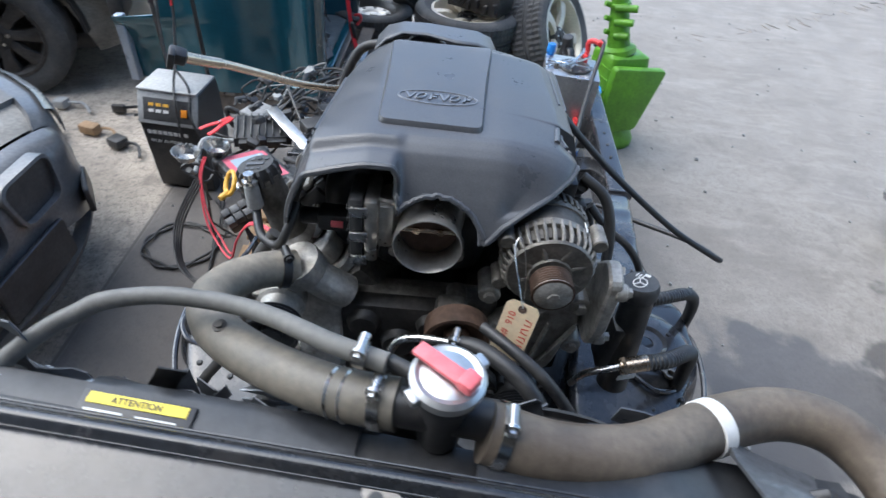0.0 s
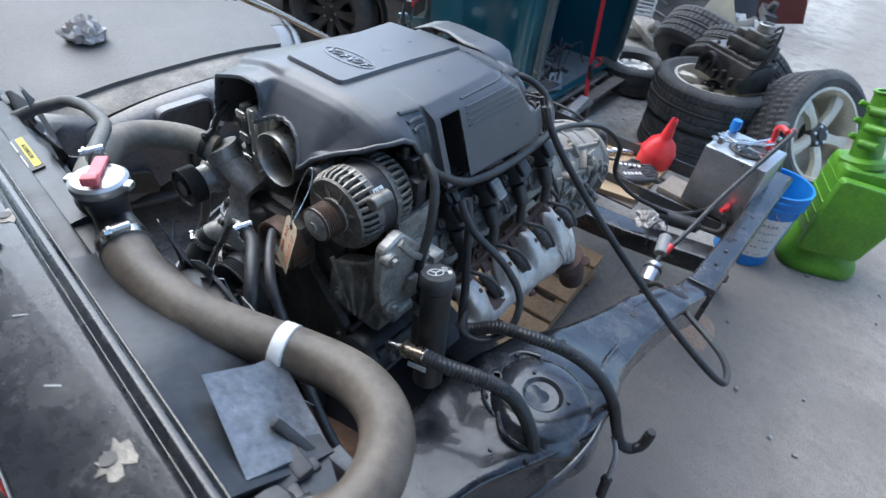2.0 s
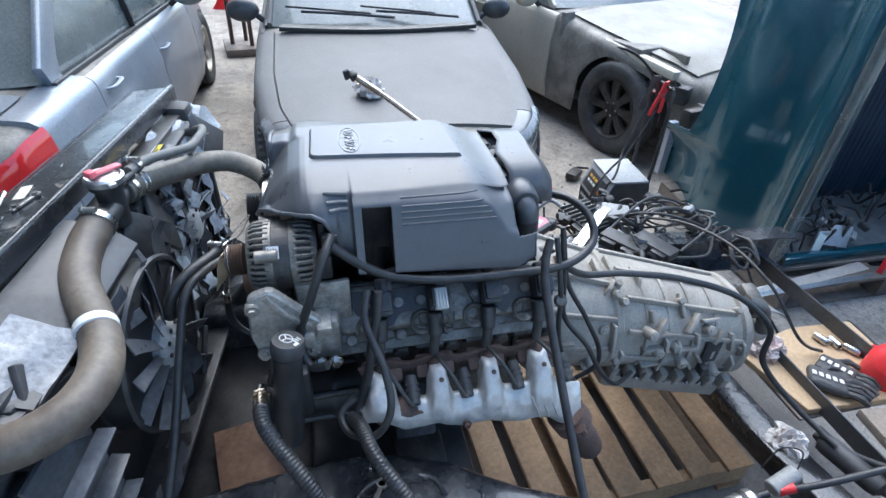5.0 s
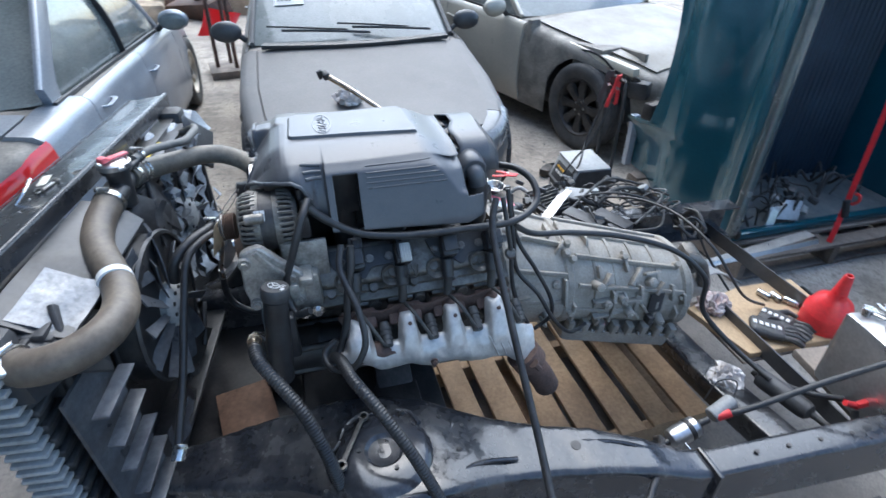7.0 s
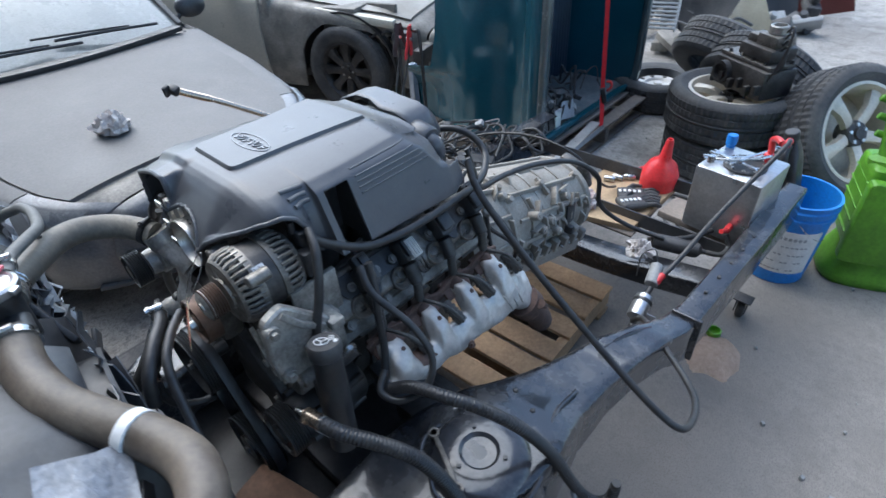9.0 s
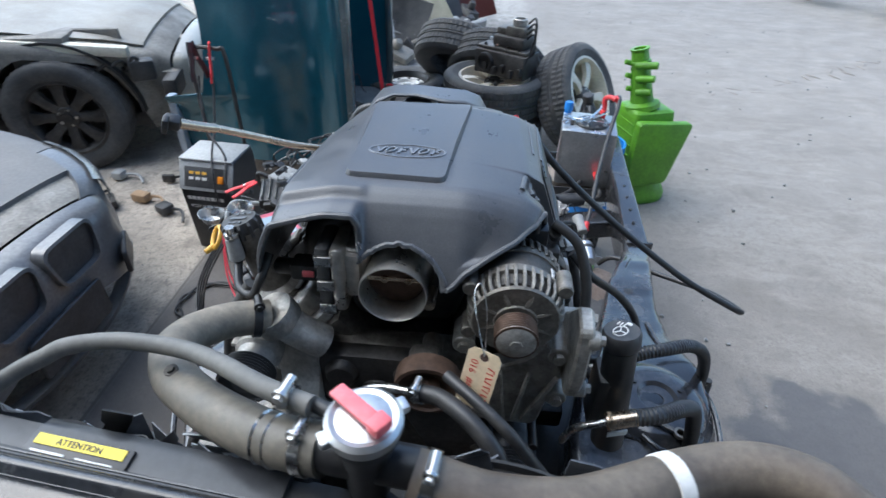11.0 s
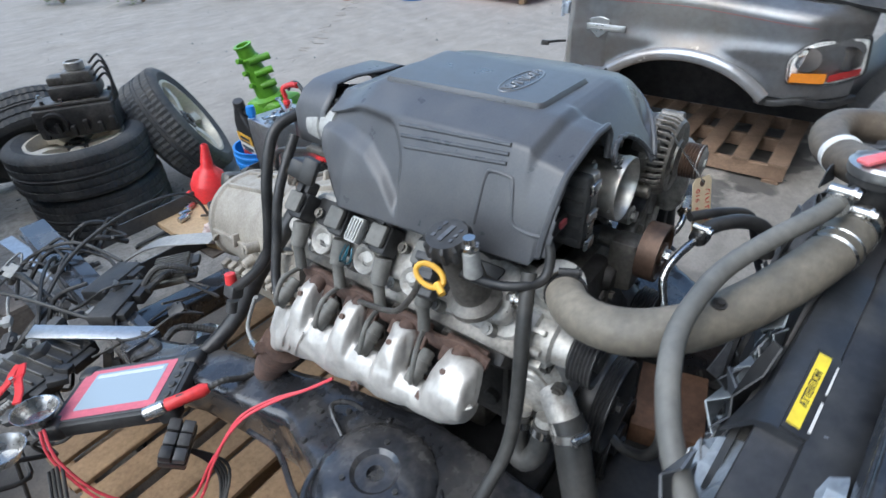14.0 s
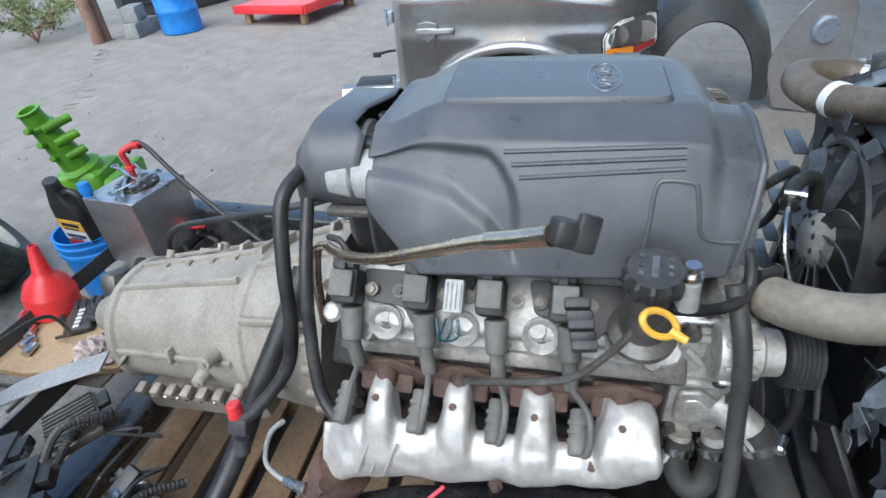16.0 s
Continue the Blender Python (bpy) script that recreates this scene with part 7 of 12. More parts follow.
part("crumpled_sheet", bm, FILM, rad, "crumpled pale grey plastic sheet", sharp=20)

# socket rail on the ledge in front
sk = thing("socket_rail", "red socket rail holding a row of chrome sockets", "socket set", (0.25, -0.72, 1.06))
bm = bm_new()
box(bm, (0.2, -0.70, 1.045), (0.5, 0.09, 0.01), 0.002)
part("ledge", bm, BLACKDUST, rad)
box(bm := bm_new(), (0.26, -0.702, 1.056), (0.26, 0.02, 0.012), 0.003)
part("rail", bm, RED, sk)
for k in range(8):
    x = 0.16 + 0.027 * k
    bm = bm_new()
    lathe(bm, [(0.008, 0), (0.0095, 0.05), (0.0095, 0.95), (0.0065, 1.0), (0.0065, 0.6), (0.0, 0.6)], (x, -0.702, 1.062), (x, -0.702, 1.086), 16)
    part("socket", bm, CHROME, sk)

# the radiator stands a few degrees askew to the engine
TURN = Matrix.Translation((0.03, -0.545, 0)) @ Matrix.Rotation(radians(-6.5), 4, 'Z') @ Matrix.Translation((-0.03, 0.545, 0))
for ob in (rad, sk):
    ob.matrix_basis = TURN @ ob.matrix_basis

# ---- coolant hoses with filler neck ----
neck = thing("filler_neck", "inline radiator filler with a pressed metal cap", "radiator cap", (0.027, -0.47, 1.12))
CAPC = Vector((0.027, -0.468, 1.220))
bm = bm_new()
cyl(bm, CAPC + Vector((0, 0, -0.11)), CAPC + Vector((0, 0, -0.012)), 0.022, 0.026, 24, 0.003)
cyl(bm, CAPC + Vector((-0.05, 0.004, -0.062)), CAPC + Vector((0.055, -0.004, -0.066)), 0.021, seg=20)
cyl(bm, CAPC + Vector((0, 0, -0.022)), CAPC + Vector((0, 0, -0.012)), 0.032, seg=28)
cyl(bm, CAPC + Vector((-0.01, 0.01, -0.03)), CAPC + Vector((-0.055, 0.03, -0.028)), 0.008, seg=12)
part("body", bm, BLACK, neck)
bm = bm_new()
lathe(bm, [(0.034, -0.4), (0.0355, 0.0), (0.0355, 0.6), (0.031, 0.9), (0.026, 0.75), (0.018, 1.0), (0.0, 1.0)], CAPC + Vector((0, 0, -0.008)), CAPC + Vector((0, 0, 0.004)), 40)
for a in (35, 215):
    box(bm, (CAPC.x + 0.036 * math.cos(radians(a)), CAPC.y + 0.036 * math.sin(radians(a)), CAPC.z - 0.006), (0.014, 0.016, 0.01), 0.003, (0, 0, a))
capo = part("cap", bm, SHEETALU, neck, "pale pressed radiator cap")
box(bm := bm_new(), (CAPC.x - 0.006, CAPC.y + 0.004, CAPC.z + 0.0095), (0.062, 0.017, 0.006), 0.0025, (0, -3, -38))
box(bm, (CAPC.x + 0.017, CAPC.y - 0.014, CAPC.z + 0.013), (0.016, 0.020, 0.013), 0.003, (0, 0, -38))
part("lever", bm, REDDUST, capo, "red release lever")


def clamp(p, d, r, parent, mat=STEEL):
    """A worm-drive hose clamp round the axis d."""
    d = Vector(d).normalized()
    p = Vector(p)
    bm = bm_new()
    lathe(bm, [(r, 0), (r + 0.0018, 0), (r + 0.0018, 1), (r, 1)], p - d * 0.006, p + d * 0.006, 28)
    side = d.cross(Vector((0, 0, 1))).normalized()
    top = side.cross(d)
    q = p + top * (r + 0.004)
    cyl(bm, q - side * 0.012, q + side * 0.012, 0.0055, seg=10)
    bolt(bm, q + side * 0.012, side, 0.005, 0.006)
    part("hose_clamp", bm, mat, parent, "steel hose clamp")


up = thing("upper_radiator_hose", "thick weathered grey-brown coolant hose to the water pump", "hose", (-0.15, -0.35, 1.0))
bm = bm_new()
tube(bm, [(-0.015, -0.464, 1.158), (-0.07, -0.452, 1.149), (-0.13, -0.425, 1.134), (-0.19, -0.390, 1.118), (-0.240, -0.350, 1.106), (-0.268, -0.300, 1.094), (-0.262, -0.252, 1.080), (-0.232, -0.212, 1.066), (-0.190, -0.186, 1.052)], 0.0265, 20, 8)
part("hose", bm, OLDHOSE, up)
clamp((-0.034, -0.460, 1.155), (1, -0.2, 0.15), 0.027, up)
clamp((-0.205, -0.195, 1.056), (0.8, 0.4, -0.25), 0.0272, up, BLACK)
for p_ in ((-0.064, -0.4535, 1.150), (-0.078, -0.4492, 1.1475)):
    lathe(bm := bm_new(), [(0.0262, 0), (0.0282, 0.5), (0.0262, 1)], Vector(p_), Vector(p_) + Vector((-0.0035, 0.001, -0.0008)), 26)
    part("spring_clip", bm, STEEL, up, "thin wire spring clip")
bolt(bm := bm_new(), (-0.224, -0.370, 1.1375), (-0.1, -0.15, 1), 0.005, 0.005)
part("vent_plug", bm, DARKIRON, up)

rt = thing("side_radiator_hose", "thick weathered coolant hose looping to the radiator's side tank", "hose", (0.4, -0.4, 0.9))
bm = bm_new()
tube(bm, [(0.070, -0.482, 1.152), (0.14, -0.492, 1.138), (0.226, -0.482, 1.125), (0.30, -0.448, 1.108), (0.36, -0.42, 1.10), (0.43, -0.405, 1.10), (0.49, -0.42, 1.10), (0.525, -0.465, 1.095), (0.53, -0.52, 1.09), (0.50, -0.565, 1.085)], 0.031, 20, 8)
part("hose", bm, BROWNHOSE, rt)
clamp((0.085, -0.484, 1.150), (1, -0.15, -0.2), 0.0315, rt)
clamp((0.512, -0.548, 1.087), (0.6, 1, 0), 0.0315, rt)
bm = bm_new()
lathe(bm, [(0.0312, 0), (0.0328, 0.05), (0.0328, 0.95), (0.0312, 1)], (0.325, -0.436, 1.104), (0.342, -0.429, 1.103), 26)
box(bm, (0.322, -0.462, 1.085), (0.010, 0.010, 0.05), 0.002, (-30, 20, 0))
part("tie_strap", bm, WHITE, rt, "white plastic tie strap")

ov = thing("overflow_hose", "thin dusty grey rubber overflow hose from the filler neck", "hose", (-0.4, -0.4, 1.0))
bm = bm_new()
tube(bm, [(-0.03, -0.444, 1.197), (-0.086, -0.424, 1.194), (-0.15, -0.388, 1.180), (-0.205, -0.362, 1.166), (-0.269, -0.352, 1.161), (-0.314, -0.351, 1.155), (-0.356, -0.359, 1.149), (-0.380, -0.368, 1.138), (-0.408, -0.382, 1.126), (-0.440, -0.408, 1.108), (-0.475, -0.450, 1.085), (-0.505, -0.500, 1.06)], 0.0105, 12, 8)
part("hose", bm, GREYHOSE, ov)
clamp((-0.055, -0.436, 1.196), (1, -0.2, 0), 0.0122, ov)
lathe(bm := bm_new(), [(0.010, 0), (0.0145, 0.1), (0.0145, 0.9), (0.010, 1)], (-0.500, -0.492, 1.064), (-0.508, -0.505, 1.057), 14)
part("end_collar", bm, BLACK, ov)


# ---- hoses, lines and looms round the engine ----
def line(name, label, category, pts, r, material, at=None, seg=10, steps=8, ribs=0.0, ends=()):
    """A hose or cable that is a thing, with fittings at its ends."""
    t = thing(name, label, category, at or pts[len(pts) // 2])
    part("sleeve" if ribs else "run", tube(bm_new(), pts, r, seg, steps, ribs=ribs), material, t)
    for p, q, rr, mt in ends:
        bm = bm_new()
        cyl(bm, p, q, rr, seg=14, bevel=0.001)
        d = (Vector(q) - Vector(p)).normalized()
        cyl(bm, Vector(p) + d * 0.004, Vector(p) + d * 0.010, rr * 1.2, seg=6)
        part("fitting", bm, mt, t)
    return t


ps = thing("steering_reservoir", "tall black power steering reservoir with a printed cap", "fluid reservoir", (0.37, -0.16, 0.83))
bm = bm_new()
cyl(bm, (0.375, -0.172, 0.80), (0.356, -0.150, 1.020), 0.028, 0.026, 24, 0.004)
box(bm, (0.345, -0.15, 0.90), (0.03, 0.06, 0.12), 0.008)
part("bottle", bm, BLACK, ps)
fr, ln = axis_frame((0.356, -0.150, 1.018), (0.352, -0.146, 1.046))
bm = bm_new()
lathe(bm, [(0.028, 0), (0.030, 0.15), (0.030, 0.8), (0.027, 1.0), (0.0, 1.0)], (0.356, -0.150, 1.018), (0.352, -0.146, 1.046), 32)
pc = part("cap", bm, BLACKDUST, ps, "dusty black reservoir cap")
bm = bm_new()
cm = fr @ pose(0, 0, ln + 0.0006)
sweep(bm, [cm @ Vector((0.004 + 0.013 * math.cos(a), 0.010 * math.sin(a), 0)) for a in np.linspace(0, 2 * math.pi, 22, endpoint=False)], circle(0.0009, 6), closed=True)
for a in (90, 210, 330):
    box(bm, (0.004 + 0.005 * math.cos(radians(a)), 0.005 * math.sin(radians(a)), 0), (0.010, 0.002, 0.0012), 0, (0, 0, a), m=cm)
box(bm, (-0.02, 0.0, 0), (0.006, 0.009, 0.0012), m=cm)
for k in range(3):
    box(bm, (-0.012, -0.014 + 0.005 * k, 0), (0.009, 0.002, 0.0012), m=cm)
part("cap_print", bm, WHITE, pc)
box(bm := bm_new(), (0.372, -0.206, 0.87), (0.035, 0.003, 0.012), 0.001, (0, 0, 15))
part("bottle_label", bm, WHITE, ps)

line("steering_pressure_hose", "black corrugated power steering hose with a brass fitting", "hose",
     [(0.385, -0.210, 0.918), (0.43, -0.200, 0.918), (0.48, -0.165, 0.895), (0.525, -0.125, 0.845), (0.56, -0.095, 0.76), (0.585, -0.075, 0.66), (0.60, -0.06, 0.50), (0.61, -0.05, 0.30)], 0.0145, BLACK, ribs=0.0016, seg=12,
     ends=(((0.345, -0.214, 0.908), (0.392, -0.209, 0.919), 0.014, BRASS),))
line("steering_return_pipe", "bent steel power steering pipe below the reservoir", "pipe", [(0.345, -0.214, 0.908), (0.315, -0.215, 0.895), (0.300, -0.20, 0.86), (0.295, -0.18, 0.80)], 0.0065, STEEL)
line("heater_hose", "black corrugated hose hanging over the frame rail with its end open", "hose",
     [(0.385, -0.05, 0.845), (0.43, -0.035, 0.875), (0.498, -0.018, 0.885), (0.56, 0.02, 0.86), (0.62, 0.07, 0.79), (0.665, 0.115, 0.69), (0.695, 0.15, 0.58), (0.72, 0.185, 0.49), (0.745, 0.21, 0.455), (0.765, 0.228, 0.47), (0.768, 0.236, 0.51)], 0.0135, BLACK, ribs=0.0014, seg=12,
     ends=(((0.768, 0.236, 0.505), (0.768, 0.238, 0.525), 0.011, RUBBER),))
line("hanging_coupling", "grey quick coupling hanging on a hose under the rail", "coupling", [(0.70, 0.16, 0.53), (0.725, 0.14, 0.50), (0.735, 0.12, 0.45), (0.74, 0.10, 0.40)], 0.006, LIGHTGREY,
     ends=(((0.735, 0.115, 0.44), (0.743, 0.095, 0.385), 0.012, BLACK),))
line("shift_cable", "long loose black cable looping out past the frame rail", "cable",
     [(0.24, 0.375, 1.12), (0.296, 0.351, 1.062), (0.45, 0.345, 0.93), (0.65, 0.34, 0.785), (0.80, 0.33, 0.705), (0.845, 0.37, 0.665), (0.82, 0.50, 0.615), (0.70, 0.645, 0.565), (0.60, 0.735, 0.545), (0.56, 0.755, 0.50)], 0.0085, BLACK)
line("main_loom", "thick taped black wiring loom along the cover's edge", "wiring loom",
     [(0.240, -0.060, 1.160), (0.248, -0.02, 1.125), (0.258, 0.04, 1.090), (0.266, 0.12, 1.074), (0.268, 0.21, 1.068), (0.262, 0.30, 1.062), (0.246, 0.39, 1.050), (0.220, 0.46, 1.048), (0.185, 0.508, 1.066), (0.140, 0.515, 1.096), (0.09, 0.49, 1.115), (0.03, 0.45, 1.105)], 0.0095, BLACK, ribs=0.0007, seg=12)
line("battery_lead", "thick black battery lead from the alternator", "cable", [(0.235, -0.055, 1.175), (0.275, -0.075, 1.15), (0.295, -0.10, 1.09), (0.298, -0.125, 1.02), (0.305, -0.130, 0.97), (0.33, -0.115, 0.945), (0.345, -0.085, 0.96)], 0.0085, BLACK)
line("coil_loom", "black loom dropping across the coils", "wiring loom", [(0.285, 0.02, 1.075), (0.300, 0.015, 1.03), (0.315, 0.0, 0.97), (0.330, -0.01, 0.90), (0.345, -0.03, 0.84), (0.37, -0.05, 0.81)], 0.0085, BLACK)
line("starter_lead", "black cable looping down beside the manifold", "cable", [(0.285, 0.0, 1.08), (0.325, -0.01, 1.04), (0.39, 0.015, 0.98), (0.435, 0.02, 0.92), (0.445, -0.01, 0.865), (0.415, -0.055, 0.84), (0.375, -0.07, 0.85), (0.36, -0.04, 0.875)], 0.0075, BLACK)
for k, pts in enumerate(([(0.20, 0.42, 1.12), (0.235, 0.43, 1.0), (0.245, 0.445, 0.90), (0.275, 0.50, 0.83), (0.29, 0.55, 0.74), (0.27, 0.62, 0.66), (0.22, 0.70, 0.63)],
                         [(0.19, 0.43, 1.10), (0.215, 0.45, 0.98), (0.24, 0.50, 0.89), (0.26, 0.545, 0.80), (0.25, 0.56, 0.72), (0.24, 0.52, 0.67)],
                         [(0.22, 0.40, 1.11), (0.255, 0.415, 0.99), (0.262, 0.43, 0.86), (0.255, 0.47, 0.75), (0.262, 0.50, 0.69)])):
    line("sensor_wire", "black sleeved sensor wire hanging behind the engine", "wire", pts, 0.006, BLACK)
line("gearbox_cable", "black cable lying along the transmission to the rear", "cable", [(0.21, 0.44, 1.02), (0.17, 0.52, 0.955), (0.15, 0.65, 0.925), (0.155, 0.82, 0.885), (0.19, 0.98, 0.83), (0.235, 1.08, 0.74), (0.25, 1.10, 0.62), (0.33, 1.18, 0.52), (0.46, 1.22, 0.49)], 0.0085, BLACK)
line("fuel_line", "black braided fuel line with red fittings to the tank", "fuel line", [(0.545, 0.985, 0.505), (0.565, 1.05, 0.54), (0.60, 1.20, 0.63), (0.65, 1.36, 0.735), (0.69, 1.47, 0.815), (0.695, 1.52, 0.83), (0.675, 1.545, 0.80)], 0.0085, BLACK,
     ends=(((0.540, 0.965, 0.495), (0.548, 1.0, 0.512), 0.012, RED), ((0.690, 1.49, 0.822), (0.695, 1.53, 0.825), 0.012, RED)))
line("fuel_line_low", "black hose under the fuel tank with an orange fitting", "fuel line", [(0.40, 1.22, 0.49), (0.47, 1.26, 0.47), (0.54, 1.33, 0.475), (0.60, 1.42, 0.50), (0.61, 1.46, 0.53)], 0.010, BLACK, ends=(((0.585, 1.40, 0.495), (0.605, 1.435, 0.51), 0.014, RED),))

ff = thing("fuel_filter", "silver cylindrical fuel filter hanging by the rail", "fuel filter", (0.535, 0.86, 0.42))
bm = bm_new()
lathe(bm, [(0.010, 0), (0.028, 0.08), (0.030, 0.16), (0.030, 0.80), (0.028, 0.9), (0.012, 1.0)], (0.545, 0.82, 0.445), (0.535, 0.915, 0.475), 24)
can = part("canister", bm, SHEETALU, ff)
lathe(bm := bm_new(), [(0.0305, 0.60), (0.0315, 0.62), (0.0315, 0.72), (0.0305, 0.74)], (0.545, 0.82, 0.445), (0.535, 0.915, 0.475), 24)
part("band", bm, BLACK, ff)
bm = bm_new()
cyl(bm, (0.549, 0.79, 0.435), (0.545, 0.825, 0.446), 0.010, seg=12)
cyl(bm, (0.535, 0.91, 0.474), (0.535, 0.945, 0.485), 0.010, seg=12)
part("spigots", bm, BLACK, ff)
prism(bm := bm_new(), rounded([(0, 0, 0.004), (0.035, 0.0, 0.006), (0.035, 0.02, 0.008), (0, 0.028, 0.004)]), pose(0.565, 0.85, 0.435, 90, 0, 15), 0.003)
part("bracket", bm, SHEETALU, ff)
rg = thing("fuel_regulator", "grey fuel regulator cylinder joined to the filter", "regulator", (0.535, 0.96, 0.47))
cyl(bm := bm_new(), (0.530, 0.955, 0.49), (0.515, 1.03, 0.515), 0.022, seg=20, bevel=0.003)
part("cylinder", bm, LIGHTGREY, rg)
tube(bm := bm_new(), [(0.515, 1.03, 0.515), (0.49, 1.05, 0.56), (0.46, 1.02, 0.54), (0.47, 0.98, 0.48)], 0.0022, 6)
part("wire", bm, BLACK, rg)

line("cooler_line", "thin black cooler hose hanging along the fan shroud", "hose",
     [(0.09, -0.268, 1.05), (0.135, -0.310, 1.05), (0.18, -0.342, 1.03), (0.24, -0.360, 0.955), (0.300, -0.374, 0.875), (0.36, -0.384, 0.815), (0.415, -0.392, 0.775), (0.455, -0.398, 0.745)], 0.0085, BLACK,
     ends=(((0.452, -0.394, 0.742), (0.478, -0.402, 0.722), 0.014, STEEL),))
# air conditioning pipe between engine and fans
ac = thing("ac_line", "bright bent metal pipe with black rubber hose ends", "pipe", (-0.01, -0.32, 0.9))
bm = bm_new()
tube(bm, [(0.055, -0.295, 1.040), (0.005, -0.280, 1.028), (-0.028, -0.274, 1.008), (-0.042, -0.284, 0.975), (-0.066, -0.312, 0.905), (-0.080, -0.332, 0.83), (-0.083, -0.336, 0.80)], 0.0062, 12, 8)
part("pipe", bm, STEEL, ac)
tube(bm := bm_new(), [(0.045, -0.292, 1.038), (0.085, -0.305, 1.047), (0.13, -0.340, 1.045), (0.165, -0.372, 1.02), (0.17, -0.385, 0.97)], 0.012, 12)
part("hose", bm, BLACK, ac)
cyl(bm := bm_new(), (-0.082, -0.3355, 0.815), (-0.086, -0.338, 0.782), 0.0092, seg=14, bevel=0.001)
part("crimp", bm, STEEL, ac)
tube(bm := bm_new(), [(-0.086, -0.338, 0.785), (-0.094, -0.342, 0.72), (-0.092, -0.325, 0.675), (-0.080, -0.285, 0.650), (-0.065, -0.25, 0.650)], 0.0095, 12)
part("hose", bm, BLACK, ac)
clamp((0.055, -0.2955, 1.041), (0.8, -0.2, 0.2), 0.0125, ac)

lo = thing("lower_radiator_hose", "thick black lower coolant hose from the pump", "hose", (-0.25, -0.27, 0.7))
part("hose", tube(bm_new(), [(-0.218, -0.222, 0.836), (-0.228, -0.238, 0.815), (-0.250, -0.265, 0.76), (-0.272, -0.300, 0.69), (-0.292, -0.36, 0.61), (-0.31, -0.45, 0.57)], 0.0275, 16), RUBBER, lo)
clamp((-0.226, -0.2355, 0.819), (-0.25, -0.45, -0.8), 0.028, lo)
line("bypass_hose", "short black bent hose under the water pump", "hose", [(-0.211, -0.144, 0.785), (-0.218, -0.143, 0.755), (-0.228, -0.146, 0.730), (-0.240, -0.158, 0.713), (-0.240, -0.176, 0.713), (-0.230, -0.188, 0.735), (-0.220, -0.190, 0.765), (-0.214, -0.189, 0.79)], 0.0185, RUBBER, seg=14)
line("breather_hose", "grey rubber hose dropping from the cover past the engine's front", "hose", [(-0.225, -0.150, 1.085), (-0.262, -0.165, 1.02), (-0.285, -0.175, 0.92), (-0.315, -0.178, 0.83), (-0.37, -0.165, 0.75), (-0.42, -0.17, 0.66), (-0.45, -0.22, 0.52), (-0.46, -0.28, 0.36)], 0.0105, RUBBER)
line("cover_loom", "taped loom under the front corner of the engine cover", "wiring loom", [(-0.275, -0.075, 1.085), (-0.262, -0.115, 1.075), (-0.245, -0.150, 1.075), (-0.218, -0.168, 1.078), (-0.20, -0.165, 1.11), (-0.19, -0.14, 1.14)], 0.0072, BLACK, ribs=0.0006)
sn = thing("breather_valve", "small metal breather fitting beside the oil cap", "fitting", (-0.272, -0.09, 1.10))
bm = bm_new()
cyl(bm, (-0.270, -0.092, 1.085), (-0.273, -0.090, 1.125), 0.013, 0.011, 14, 0.002)
part("body", bm, LIGHTGREY, sn)
cyl(bm := bm_new(), (-0.273, -0.090, 1.125), (-0.274, -0.089, 1.145), 0.008, seg=12)
cyl(bm, (-0.273, -0.090, 1.128), (-0.273, -0.0895, 1.133), 0.012, seg=12)
part("nozzle", bm, STEEL, sn)

# rear left hoses by the firewall side
line("rear_coolant_hose", "black coolant hose arching down behind the engine", "hose", [(-0.12, 0.415, 1.16), (-0.175, 0.425, 1.14), (-0.215, 0.425, 1.06), (-0.235, 0.43, 0.96), (-0.25, 0.45, 0.88), (-0.285, 0.50, 0.82), (-0.30, 0.53, 0.80)], 0.0108, BLACK, seg=12)
line("rear_coolant_hose", "black coolant hose bent round the cylinder head's rear", "hose", [(-0.15, 0.40, 1.13), (-0.215, 0.395, 1.04), (-0.245, 0.395, 0.95), (-0.275, 0.385, 0.875), (-0.295, 0.36, 0.84)], 0.0098, BLACK, seg=12)
line("rear_main_hose", "thick black hose running down beside the transmission", "hose", [(-0.10, 0.47, 0.96), (-0.165, 0.50, 0.88), (-0.225, 0.54, 0.79), (-0.275, 0.575, 0.70), (-0.34, 0.60, 0.64), (-0.42, 0.62, 0.60), (-0.50, 0.66, 0.56)], 0.0195, BLACK, seg=14)
rv = thing("hose_valve", "black hose valve with a red cap", "valve", (-0.30, 0.53, 0.79))
bm = bm_new()
box(bm, (-0.300, 0.53, 0.792), (0.03, 0.035, 0.03), 0.005, (0, 25, 0))
cyl(bm, (-0.31, 0.53, 0.77), (-0.32, 0.53, 0.745), 0.012, seg=12)
part("body", bm, BLACKDUST, rv)
cyl(bm := bm_new(), (-0.297, 0.535, 0.806), (-0.292, 0.538, 0.832), 0.013, 0.012, 14, 0.002)
part("cap", bm, RED, rv, "red plastic cap")
line("oxygen_sensor", "metal oxygen sensor with a grey lead in the exhaust", "sensor", [(-0.335, 0.435, 0.70), (-0.325, 0.47, 0.69), (-0.305, 0.51, 0.70), (-0.285, 0.50, 0.75), (-0.29, 0.46, 0.80)], 0.0045, LIGHTGREY, ends=(((-0.34, 0.42, 0.70), (-0.327, 0.465, 0.692), 0.009, STEEL),))

